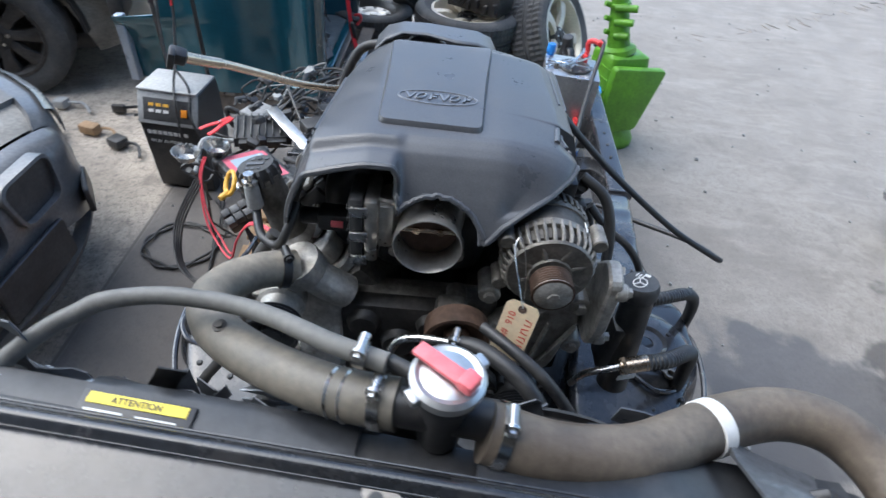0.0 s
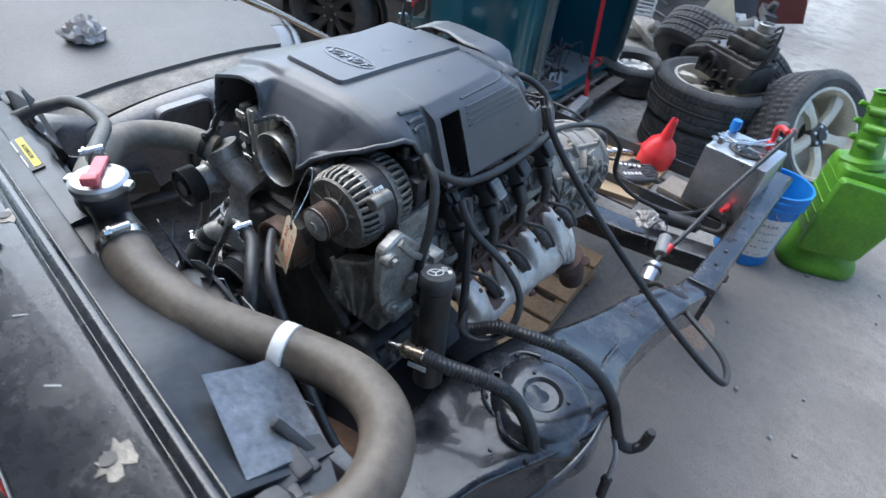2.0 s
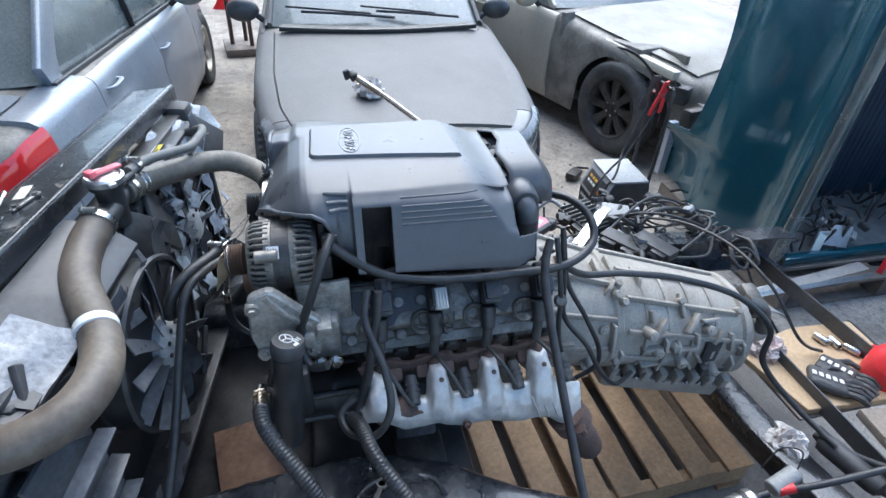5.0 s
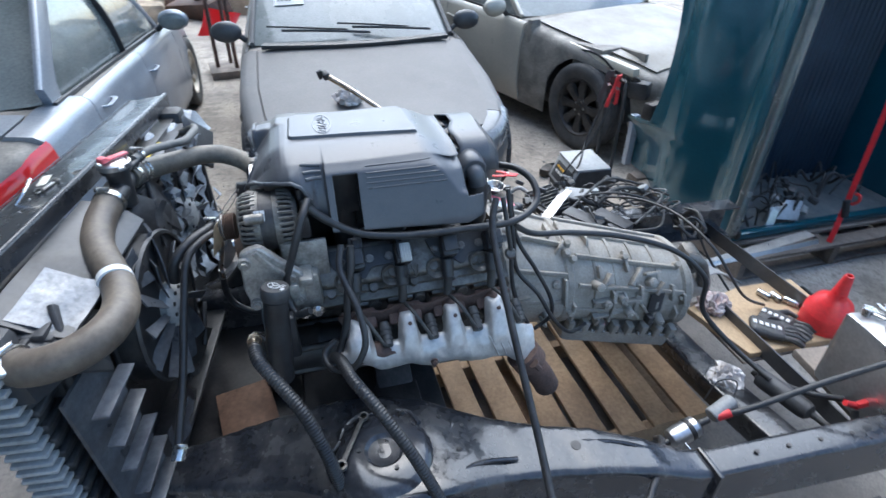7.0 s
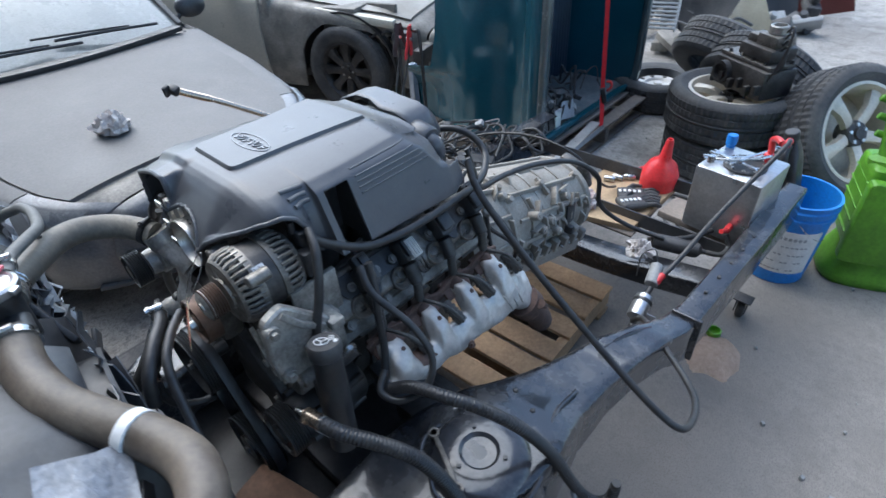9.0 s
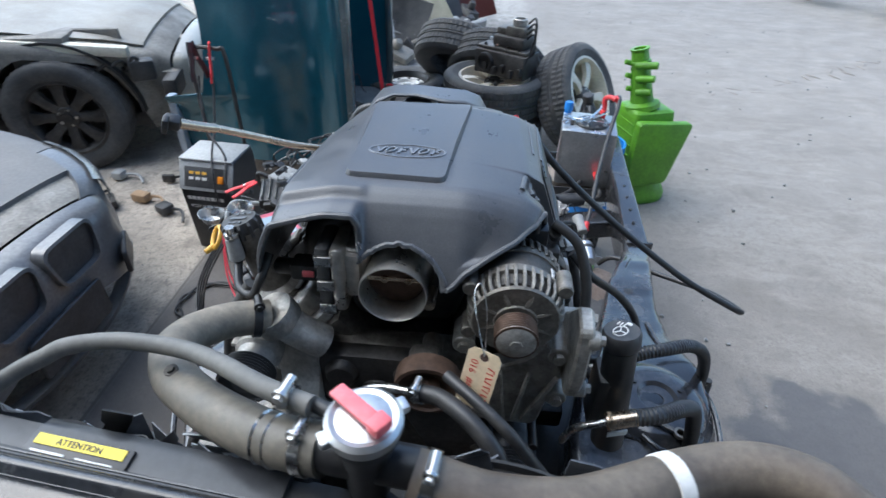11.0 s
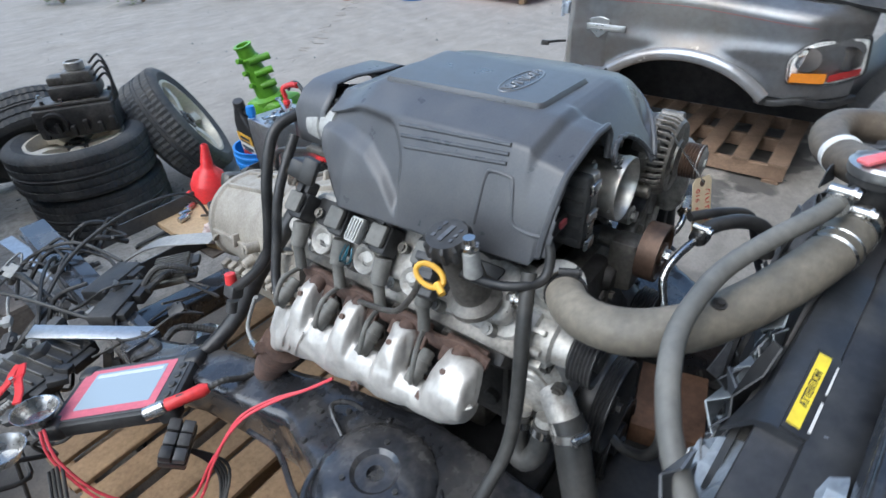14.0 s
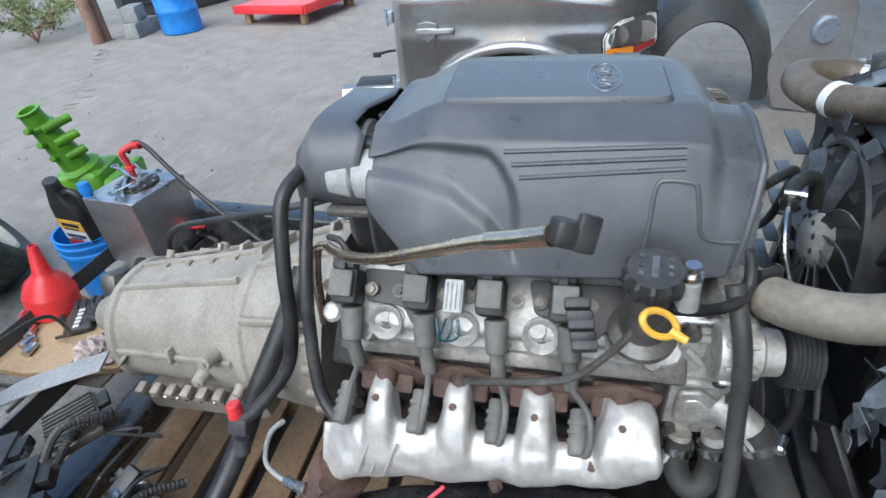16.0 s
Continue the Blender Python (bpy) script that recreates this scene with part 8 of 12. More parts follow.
# transmission dipstick tube over the cover
dt = thing("gearbox_dipstick_tube", "copper-brown bent dipstick tube with a black clip head", "dipstick tube", (-0.35, 0.15, 1.1))
part("tube", tube(bm_new(), [(-0.392, 0.062, 1.246), (-0.364, 0.110, 1.220), (-0.325, 0.175, 1.178), (-0.285, 0.240, 1.135), (-0.240, 0.305, 1.098), (-0.205, 0.345, 1.080), (-0.178, 0.375, 1.070), (-0.162, 0.400, 1.045), (-0.158, 0.415, 0.98), (-0.16, 0.42, 0.90)], 0.0074, 12), BRASS, dt)
part("sleeve", tube(bm_new(), [(-0.398, 0.052, 1.252), (-0.382, 0.080, 1.236), (-0.366, 0.106, 1.222)], 0.0090, 14), BRASS, dt)
bm = bm_new()
box(bm, (-0.402, 0.042, 1.258), (0.026, 0.022, 0.022), 0.005, (20, 20, 20))
box(bm, (-0.405, 0.026, 1.260), (0.010, 0.018, 0.030), 0.003, (20, 20, 20))
part("clip_head", bm, BLACK, dt)

# paper tag wired to the alternator
tag = thing("paper_tag", "buff card parts tag with red handwriting wired to the alternator", "tag", (0.14, -0.26, 1.0))
tm = pose(0.141, -0.262, 1.098, 74, 4, -22)
bm = bm_new()
prism(bm, [(-0.016, 0), (0.018, 0), (0.024, -0.008), (0.024, -0.094), (-0.024, -0.094), (-0.024, -0.008)], tm, 0.0008)
card = part("card", bm, PAPER, tag)
lathe(bm := bm_new(), [(0.0025, 0), (0.006, 0), (0.006, 1), (0.0025, 1)], tm @ Vector((0, -0.010, -0.0002)), tm @ Vector((0, -0.010, 0.0013)), 16)
part("eyelet", bm, RUST, card)
wm = tm @ pose(0.004, -0.020, 0.0011, 0, 0, -90)
part("handwriting", text_mesh("016  #66", 0.0150, wm @ pose(-0.002, -0.020, 0), 0.0002), INKRED, card)
bm = bm_new()
for k in range(9):
    box(bm, (0.004 + 0.0072 * k, 0.010, 0), (0.0016, 0.0105, 0.0004), 0, (0, 0, (-12, 0, 14, -8, 6)[k % 5]), m=wm)
    if k % 2 == 0:
        box(bm, (0.0065 + 0.0072 * k, 0.0148 - 0.009 * (k % 4 == 2), 0), (0.0045, 0.0014, 0.0004), 0, (0, 0, 8), m=wm)
part("handwriting_strokes", bm, INKRED, card)
part("tie_wire", tube(bm_new(), [tm @ Vector((0, -0.008, 0.002)), (0.128, -0.245, 1.125), (0.120, -0.215, 1.155), (0.128, -0.205, 1.165), (0.138, -0.225, 1.135), tm @ Vector((0.001, -0.009, 0.003))], 0.0009, 6), STEEL, tag)


# ---- loose things round the engine ----
rng = random.Random(7)
STRAPRED = shader("red_strap_webbing", (0.55, 0.015, 0.02), 0.8, var=0.15, scale=40, bump=0.3)
WIRE = shader("black_wire_sheath", (0.018, 0.018, 0.018), 0.45, var=0.3, scale=25, bump=0.1, col2=(0.07, 0.065, 0.06))
WIRERED = shader("red_wire_sheath", (0.60, 0.06, 0.08), 0.5, var=0.15, scale=25, bump=0.05)
FINS = shader("dull_heat_sink", (0.20, 0.195, 0.18), 0.5, 0.6, var=0.2, scale=25, bump=0.2, col2=(0.10, 0.095, 0.085))
JUGRED = shader("red_label_print", (0.45, 0.03, 0.03), 0.5, var=0.1, bump=0.0)


def board(parent, a, b, width, thick, mat, jitter=0.0, name="board"):
    """A plank from a to b, top side up, with slightly worn edges."""
    a, b = Vector(a), Vector(b)
    d = b - a
    yaw = math.degrees(math.atan2(d.y, d.x)) + rng.uniform(-jitter, jitter) * 8
    pitch = -math.degrees(math.asin(d.z / d.length))
    bm = bm_new()
    m = pose(*((a + b) / 2), 0, pitch, yaw)
    n = 10
    rings = []
    w, t, seed = width / 2, thick / 2, rng.uniform(0, 90)
    for k in range(n + 1):
        x = d.length * (k / n - 0.5)
        e = [0.004 * noise.noise(Vector((x * 7, seed + i * 3, 0))) for i in range(4)]
        sec = [(-w + e[0], -t), (w + e[1], -t), (w + e[1], t - 0.003), (w + e[1] - 0.004, t + e[2] * 0.4), (-w + e[0] + 0.004, t + e[3] * 0.4), (-w + e[0], t - 0.003)]
        rings.append([m @ Vector((x, p, q)) for p, q in sec])
    loft(bm, rings)
    return part(name, bm, mat, parent)


def pallet(label, m, length, width, height, decks, mat, stringers=3, group="pallets"):
    """A pallet: deck boards across stringers; m at the middle of its foot, boards along its y."""
    th = thing("wooden_pallet", label, "pallet", m, group)
    q = lambda x, y, z: m @ Vector((x, y, z))
    for k in range(decks):
        x = -length / 2 + 0.05 + (length - 0.10) * k / (decks - 1) + rng.uniform(-0.008, 0.008)
        board(th, q(x, -width / 2 + rng.uniform(0, .01), height - 0.009), q(x, width / 2, height - 0.009), rng.uniform(0.086, 0.105), 0.018, mat, 0.1, "deck_board")
    for k in range(3):
        x = (-length / 2 + 0.06, 0, length / 2 - 0.06)[k]
        board(th, q(x, -width / 2, 0.009), q(x, width / 2, 0.009), 0.09, 0.018, mat, 0, "bottom_board")
    for k in range(stringers):
        y = -width / 2 + 0.03 + (width - 0.06) * k / (stringers - 1)
        board(th, q(-length / 2, y, height / 2), q(length / 2, y, height / 2), 0.038, height - 0.037, mat, 0, "stringer")
    return th


# pallets under the engine and gearbox
pallet("worn tan wooden pallet lying under the engine and transmission", pose(-0.20, 0.66, 0, 0, 0, 92), 1.18, 1.02, 0.12, 9, WOOD)
# offcut beside the crossmember
bm = bm_new()
box(bm, (0.20, -0.31, 0.49), (0.20, 0.15, 0.06), 0.004, (0, 0, 12))
solid("wood_block", bm, REDWOOD, "short brown timber offcut lying on the front crossmember", "wood block")
bm = bm_new()
box(bm, (-0.80, -0.32, 0.02), (0.50, 0.24, 0.04), 0.004, (0, 0, 14))
solid("wood_block", bm, WOOD, "flat tan timber board lying on the floor beside the frame", "wood board")

# board across the frame, behind the gearbox
ply = thing("plywood_board", "pale plywood offcut lying across the frame crossbars", "board", (0.15, 1.52, 0.42))
bm = bm_new()
prism(bm, rounded([(0.05, 1.245, 0.006), (0.31, 1.30, 0.006), (0.33, 1.735, 0.006), (0.0, 1.76, 0.006), (-0.01, 1.52, 0.006)], 2), Matrix.Translation((0, 0, 0.408)), 0.024, 0.002)
part("panel", bm, PLYWOOD, ply)
bm = bm_new()
box(bm, (0.16, 1.50, 0.402), (0.32, 0.45, 0.010), 0.002)
part("lower_ply", bm, GREYWOOD, ply)

fun = thing("funnel", "bright red plastic oil funnel standing on plywood", "funnel", (0.25, 1.655, 0.432))
bm = bm_new()
lathe(bm, [(0.070, 0.0), (0.076, 0.01), (0.077, 0.30), (0.074, 0.32), (0.060, 0.47), (0.034, 0.57), (0.026, 0.62), (0.015, 0.97), (0.012, 1.0), (0.009, 1.0), (0.012, 0.9)], (0.25, 1.655, 0.432), (0.275, 1.63, 0.672), 32)
part("cone", bm, RED, fun)
bm = bm_new()
box(bm, (0.305, 1.605, 0.47), (0.002, 0.03, 0.035), 0.0005, (0, 0, -45))
part("sticker", bm, WHITE, fun, "small worn white sticker")
bm = bm_new()
tube(bm, [(0.175, 1.67, 0.49), (0.155, 1.675, 0.475), (0.155, 1.675, 0.45), (0.178, 1.668, 0.44)], 0.006, 8)
part("grip", bm, RED, fun)

gl = thing("work_glove", "pair of black work gloves dropped on the plywood", "glove", (0.22, 1.47, 0.433))
for k, (x, y, yaw) in enumerate(((0.20, 1.50, 30), (0.24, 1.42, 55))):
    bm = bm_new()
    m = pose(x, y, 0.445 + 0.012 * k, 0, 6 * k, yaw)
    box(bm, (0, 0, 0), (0.11, 0.085, 0.028), 0.012, m=m, seg=3)
    for j in range(4):
        tube(bm, [m @ Vector((0.05, -0.03 + 0.02 * j, 0)), m @ Vector((0.085, -0.034 + 0.022 * j, 0.006)), m @ Vector((0.115 + 0.006 * (j % 2), -0.038 + 0.025 * j, -0.004))], 0.010, 8)
    tube(bm, [m @ Vector((-0.01, 0.04, 0)), m @ Vector((0.02, 0.062, 0.006)), m @ Vector((0.05, 0.070, 0))], 0.010, 8)
    bmesh.ops.subdivide_edges(bm, edges=[e for e in bm.edges if e.calc_length() > 0.03], cuts=2)
    for v in bm.verts:
        v.co.z += 0.006 * noise.noise(v.co * 40)
    g = part("glove_body", bm, BLACKDUST, gl)
    bm = bm_new()
    for j in range(5):
        box(bm, (-0.045 + 0.02 * j, 0.0, 0.0165), (0.012, 0.018, 0.004), 0.001, m=m)
    part("brand_bars", bm, WHITE, gl, "plain white print bars")


def rag(name, c, r, mat, label, h=0.04, cat="rag", flat=1.0):
    """A crumpled cloth: a folded, noisy sheet with thickness."""
    bm = bm_new()
    bmesh.ops.create_icosphere(bm, subdivisions=4, radius=1.0)
    c = Vector(c)
    s = Vector((c.x * 11, c.y * 7, 3.1))
    for v in bm.verts:
        d = v.co.copy()
        n1 = noise.noise(d * 1.7 + s)
        rid = 1 - abs(noise.noise(d * 3.4 + s * 2)) * 2
        k = r * (0.75 + 0.45 * n1 + 0.28 * rid)
        v.co = Vector((d.x * k, d.y * k * flat, max(0.0, d.z * h * (0.7 + 0.9 * rid) + h * 0.3)))
    bmesh.ops.translate(bm, verts=bm.verts, vec=c)
    return solid(name, bm, mat, label, cat)


PINKRAG = shader("stained_pink_rag", (0.42, 0.30, 0.28), 0.9, var=0.3, scale=35, bump=0.4, col2=(0.62, 0.58, 0.54))
rag("rag", (0.075, 1.335, 0.433), 0.055, PINKRAG, "crumpled stained pink rag on the plywood", 0.04)
rag("rag", (0.43, 1.08, 0.500), 0.05, CLOTH, "crumpled pale rag lying on the fuel line", 0.03)
rag("tissue", (-1.82, 0.22, 0.70), 0.075, CLOTH, "crumpled dirty tissue lying on the car bonnet", 0.055, "tissue")
# sockets and spanners by the glove
for k, (x, y) in enumerate(((0.07, 1.60), (0.045, 1.56), (0.11, 1.62))):
    bm = bm_new()
    lathe(bm, [(0.012, 0), (0.013, 0.1), (0.013, 0.9), (0.011, 1), (0.007, 1), (0.007, 0.5)], (x, y, 0.4445), (x + 0.045, y + 0.012 * k, 0.4445), 16)
    solid("socket", bm, STEEL, "bright chrome socket lying on the plywood", "socket", group="sockets")
# grey rubber strap hanging over the gearbox tail
bm = bm_new()
pts = spline([(0.0, 1.20, 0.52), (-0.04, 1.30, 0.50), (-0.10, 1.43, 0.47), (-0.14, 1.56, 0.40), (-0.16, 1.66, 0.33)], 8)
sweep(bm, pts, rect(0.075, 0.006, 0.002, 1))
solid("strap", bm, LIGHTGREY, "flat grey webbing strap draped over the transmission tail", "strap")

# ---- aluminium fuel cell ----
FC = pose(0.588, 1.49, 0.465, 0, 0, -7.5)
cell = thing("fuel_cell", "brushed aluminium fuel cell tank with spanners on top", "fuel tank", FC)
bm = bm_new()
prism(bm, rounded([(-0.116, -0.114, 0.012), (0.116, -0.114, 0.012), (0.116, 0.114, 0.012), (-0.116, 0.114, 0.012)], 3), FC, 0.255, 0.006, 2)
part("tank", bm, SHEETALU, cell)
bm = bm_new()
for sx in (-1, 1):
    tube(bm, [FC @ Vector((sx * 0.113, -0.111, 0.012)), FC @ Vector((sx * 0.113, -0.111, 0.12)), FC @ Vector((sx * 0.113, -0.111, 0.25))], 0.0028, 6, 3)
part("weld_bead", bm, SHEETALU, cell)
bm = bm_new()
cyl(bm, FC @ Vector((0.01, -0.01, 0.253)), FC @ Vector((0.01, -0.01, 0.265)), 0.072, bevel=0.003, seg=32)
fp = part("filler_plate", bm, BLACKDUST, cell, "round black filler plate")
bm = bm_new()
for k in range(10):
    a = k * math.tau / 10
    p = FC @ Vector((0.01 + 0.061 * math.cos(a), -0.01 + 0.061 * math.sin(a), 0.265))
    bolt(bm, p, (0, 0, 1), 0.0045, 0.005)
part("plate_bolts", bm, STEEL, cell)
bm = bm_new()
p = Vector((0.505, 1.600, 0.718))
lathe(bm, [(0.016, 0), (0.016, 0.25), (0.020, 0.3), (0.020, 0.85), (0.017, 1.0)], p, p + Vector((0, 0, 0.05)), 12)
part("cap", bm, BLUE, cell, "anodised blue cap")
bm = bm_new()
p = FC @ Vector((0.055, 0.055, 0.262))
lathe(bm, [(0.012, 0), (0.012, 0.3), (0.016, 0.32), (0.016, 0.55), (0.010, 0.6), (0.010, 1)], p, p + Vector((0, 0, 0.06)), 6)
part("fitting", bm, RED, cell, "anodised red hose fitting")
bm = bm_new()
tube(bm, [p + Vector((0, 0, 0.05)), p + Vector((-0.005, 0.0, 0.085)), p + Vector((0.012, -0.02, 0.10)), p + Vector((0.03, -0.04, 0.098))], 0.011, 10)
part("elbow", bm, RED, cell, "red anodised hose elbow")
bm = bm_new()
p = FC @ Vector((0.06, -0.13, 0.07))
cyl(bm, p + Vector((0, 0.02, 0)), p + Vector((0.0, -0.02, 0)), 0.012, seg=6)
cyl(bm, p + Vector((0, -0.02, 0)), p + Vector((-0.01, -0.05, 0.01)), 0.009, seg=10)
part("outlet_fitting", bm, RED, cell, "red anodised outlet fitting")
for k, (x, y, yaw, ln) in enumerate(((-0.03, 0.0, 40, 0.17), (-0.01, -0.04, -10, 0.15), (0.02, 0.03, 70, 0.19))):
    m = FC @ pose(x, y, 0.2695 + 0.0075 * k, 0, 0, yaw)
    sp = thing("spanner", "chrome combination spanner lying on the fuel cell", "spanner", m, "spanners")
    bm = bm_new()
    prism(bm, [(-ln / 2, -0.006), (ln / 2, -0.006), (ln / 2, 0.006), (-ln / 2, 0.006)], m, 0.005, 0.001)
    part("shank", bm, STEEL, sp)
    bm = bm_new()
    lathe(bm, [(0.008, 0), (0.014, 0), (0.014, 1), (0.008, 1), (0.008, 0)], m @ Vector((ln / 2 + 0.008, 0, -0.0005)), m @ Vector((ln / 2 + 0.008, 0, 0.006)), 18)
    part("ring_end", bm, STEEL, sp)
    bm = bm_new()
    jaw = [(0.012, -0.010), (-0.004, -0.015), (-0.022, -0.013), (-0.020, -0.005), (-0.006, -0.004), (-0.006, 0.006), (-0.020, 0.007), (-0.018, 0.014), (0, 0.015), (0.012, 0.010)]
    prism(bm, [(-ln / 2 - 0.006 + a, b) for a, b in jaw], m @ Matrix.Translation((0, 0, -0.0005)), 0.006)
    part("jaw", bm, STEEL, sp)
bm = bm_new()
tube(bm, [(0.50, 1.40, 0.755), (0.55, 1.42, 0.757), (0.62, 1.47, 0.760), (0.66, 1.52, 0.762)], 0.005, 8)
lathe(bm, [(0.006, 0), (0.012, 0), (0.012, 1), (0.006, 1)], (0.50, 1.40, 0.743), (0.50, 1.40, 0.767), 14)
solid("ratchet_wrench", bm, STEEL, "long chrome ratchet lying across the fuel cell", "wrench")
# cross timbers that carry the tank
bm = bm_new()
box(bm, (0.56, 1.47, 0.449), (0.40, 0.14, 0.03), 0.004, (0, 0, -7))
solid("wood_block", bm, GREYWOOD, "flat dark timber under the aluminium fuel cell", "wood block")
# fuel pump by the tank
fpump = thing("fuel_pump", "black inline fuel pump lying beside the frame rail", "fuel pump", (0.52, 1.22, 0.44))
bm = bm_new()
lathe(bm, [(0.008, 0), (0.012, 0.08), (0.027, 0.12), (0.030, 0.2), (0.030, 0.8), (0.026, 0.88), (0.011, 0.93), (0.008, 1)], (0.40, 1.22, 0.462), (0.60, 1.27, 0.462), 22)
part("canister", bm, BLACKDUST, fpump)
bm = bm_new()
tube(bm, [(0.60, 1.27, 0.462), (0.645, 1.29, 0.46), (0.655, 1.33, 0.475), (0.63, 1.345, 0.51)], 0.010, 10)
part("outlet_hose", bm, RUBBER, fpump)

# ---- blue bucket with the oil jug ----
BK = Vector((0.757, 1.985, 0.0))
BS = 0.96
bucket = thing("bucket", "bright blue plastic pail with a worn white label", "bucket", BK)
bm = bm_new()
lathe(bm, [(0.128, 0.0), (0.133, 0.01), (0.148, 0.80), (0.156, 0.805), (0.156, 0.84), (0.149, 0.85), (0.149, 0.90), (0.158, 0.905), (0.158, 0.93), (0.150, 0.94), (0.150, 0.985), (0.156, 0.99), (0.156, 1.0), (0.144, 1.0), (0.143, 0.9), (0.126, 0.03), (0.0, 0.03)], BK, BK + Vector((0, 0, 0.42)), 44, m=Matrix.Translation(BK) @ Matrix.Diagonal((BS, BS, 1, 1)) @ Matrix.Translation(-BK))
part("pail", bm, BLUE, bucket)
bm = bm_new()
lathe(bm, [(0.1380, 0.16), (0.1390, 0.16), (0.1495, 0.70), (0.1485, 0.70)], BK, BK + Vector((0, 0, 0.42)), 20, start=40, sweep=115, m=Matrix.Translation(BK) @ Matrix.Diagonal((BS, BS, 1, 1)) @ Matrix.Translation(-BK))
lab = part("label", bm, WHITE, bucket, "worn white paper label")
bm = bm_new()
for k in range(5):
    z = 0.085 + 0.043 * k
    for j in range(12):
        if (j * 7 + k * 3) % 11 < 2:
            continue
        a = radians(-128 + 7.5 * j)
        rr = BS * (0.1393 + 0.0113 * (z / 0.42 - 0.16) / 0.54)
        box(bm, (BK.x + rr * math.cos(a), BK.y + rr * math.sin(a), z), (0.002, 0.012, 0.006 if k != 4 else 0.014), 0, (0, 0, math.degrees(a)))
part("print_bars", bm, LIGHTGREY, bucket, "rows of faded print bars")
bm = bm_new()
tube(bm, [BK + Vector((0.140 * math.cos(a), 0.140 * math.sin(a), 0.38 - 0.15 * max(0, math.sin(a + 1.57)))) for a in [radians(x) for x in range(180, 361, 20)]], 0.0025, 6, 3)
part("bail", bm, STEEL, bucket)

JM = pose(0.715, 1.955, 0.325, 11, 10, -88)
jug = thing("oil_jug", "black plastic motor oil jug standing in the bucket", "oil jug", JM)
bm = bm_new()
rings = []
for z, w, d, ox in ((0, .062, .042, 0), (.008, .067, .047, 0), (.22, .067, .047, 0), (.27, .058, .043, -.006), (.31, .036, .034, -.022), (.33, .026, .026, -.03), (.345, .024, .024, -.03)):
    rings.append([JM @ Vector((ox + a, b, z)) for a, b in rect(2 * w, 2 * d, min(w, d) * 0.6, 4)])
loft(bm, rings)
part("bottle", bm, BLACK, jug)
bm = bm_new()
tube(bm, [JM @ Vector(p) for p in ((0.0, 0, 0.32), (0.03, 0, 0.335), (0.062, 0, 0.315), (0.068, 0, 0.26), (0.064, 0, 0.21))], 0.014, 12)
part("handle", bm, BLACK, jug)
bm = bm_new()
lathe(bm, [(0.027, 0), (0.028, 0.1), (0.027, 0.9), (0.024, 1)], JM @ Vector((-0.03, 0, 0.343)), JM @ Vector((-0.03, 0, 0.378)), 24)
part("cap", bm, BLACKDUST, jug)
for name, y0, z0, h, mat in (("label_top", 0, 0.165, 0.055, YELLOW), ("label_mid", 0, 0.110, 0.055, WHITE), ("label_low", 0, 0.045, 0.065, JUGRED)):
    bm = bm_new()
    box(bm, (-0.0, -0.0480, z0 + h / 2), (0.104, 0.002, h), 0, m=JM)
    part("label", bm, mat, jug)
bm = bm_new()
for k, (z, w, t) in enumerate(((0.195, 0.07, 0.016), (0.172, 0.06, 0.008), (0.135, 0.08, 0.016), (0.118, 0.05, 0.008), (0.075, 0.07, 0.020))):
    box(bm, (-0.005 * (k % 2), -0.0495, z), (w, 0.002, t), 0, m=JM)
part("print_bars", bm, NAVY, jug, "dark blue print bars")

# small caster lying under the rail
cast = thing("caster_wheel", "black swivel caster lying under the frame rail", "caster", (0.74, 1.56, 0.0))
bm = bm_new()
lathe(bm, [(0.0, 0), (0.030, 0), (0.038, 0.2), (0.038, 0.8), (0.030, 1), (0.0, 1)], (0.725, 1.56, 0.038), (0.755, 1.565, 0.038), 24)
part("wheel", bm, TYRE, cast)
bm = bm_new()
for s in (-1, 1):
    box(bm, (0.74 + 0.021 * s, 1.56, 0.06), (0.004, 0.03, 0.07), 0.001)
box(bm, (0.74, 1.56, 0.098), (0.07, 0.06, 0.006), 0.002)
part("fork", bm, DARKIRON, cast)

# ---- green gearbox standing on its bell housing ----
gb = thing("gearbox", "bright green painted manual gearbox standing on end", "gearbox", (1.06, 2.20, 0))
bm = bm_new()
GM = Matrix.Translation((1.06, 2.20, 0)) @ Matrix.Rotation(radians(20), 4, 'Z')
rings = []
for z, w, d, ox in ((0, .17, .15, 0), (.02, .18, .16, 0), (.05, .18, .16, 0), (.10, .155, .14, 0), (.17, .12, .12, -.01), (.19, .115, .115, -.01)):
    rings.append([GM @ Vector((ox + a, b, z)) for a, b in rect(2 * w, 2 * d, min(w, d) * 0.8, 5)])
loft(bm, rings)
part("bell_housing", bm, GREEN, gb)
bm = bm_new()
rings = []
for z, w, d, ox in ((.19, .13, .115, -.01), (.21, .135, .12, -.01), (.52, .125, .11, -.03), (.55, .12, .105, -.03), (.56, .10, .09, -.04)):
    rings.append([GM @ Vector((ox + a, b, z)) for a, b in rect(2 * w, 2 * d, 0.03, 3)])
loft(bm, rings)
part("case", bm, GREEN, gb)
for k in range(5):
    bm = bm_new()
    box(bm, (-0.02, -0.122, 0.25 + 0.06 * k), (0.24, 0.022, 0.008), 0.003, m=GM)
    box(bm, (-0.145, 0, 0.25 + 0.06 * k), (0.022, 0.20, 0.008), 0.003, m=GM)
    part("rib", bm, GREEN, gb)
bm = bm_new()
prism(bm, rounded([(-0.16, 0.14, 0.03), (0.10, 0.14, 0.03), (0.18, 0.50, 0.03), (-0.165, 0.53, 0.03)], 4), GM @ pose(0, -0.115, 0, 90, 0, 0), 0.055, 0.010, 2)
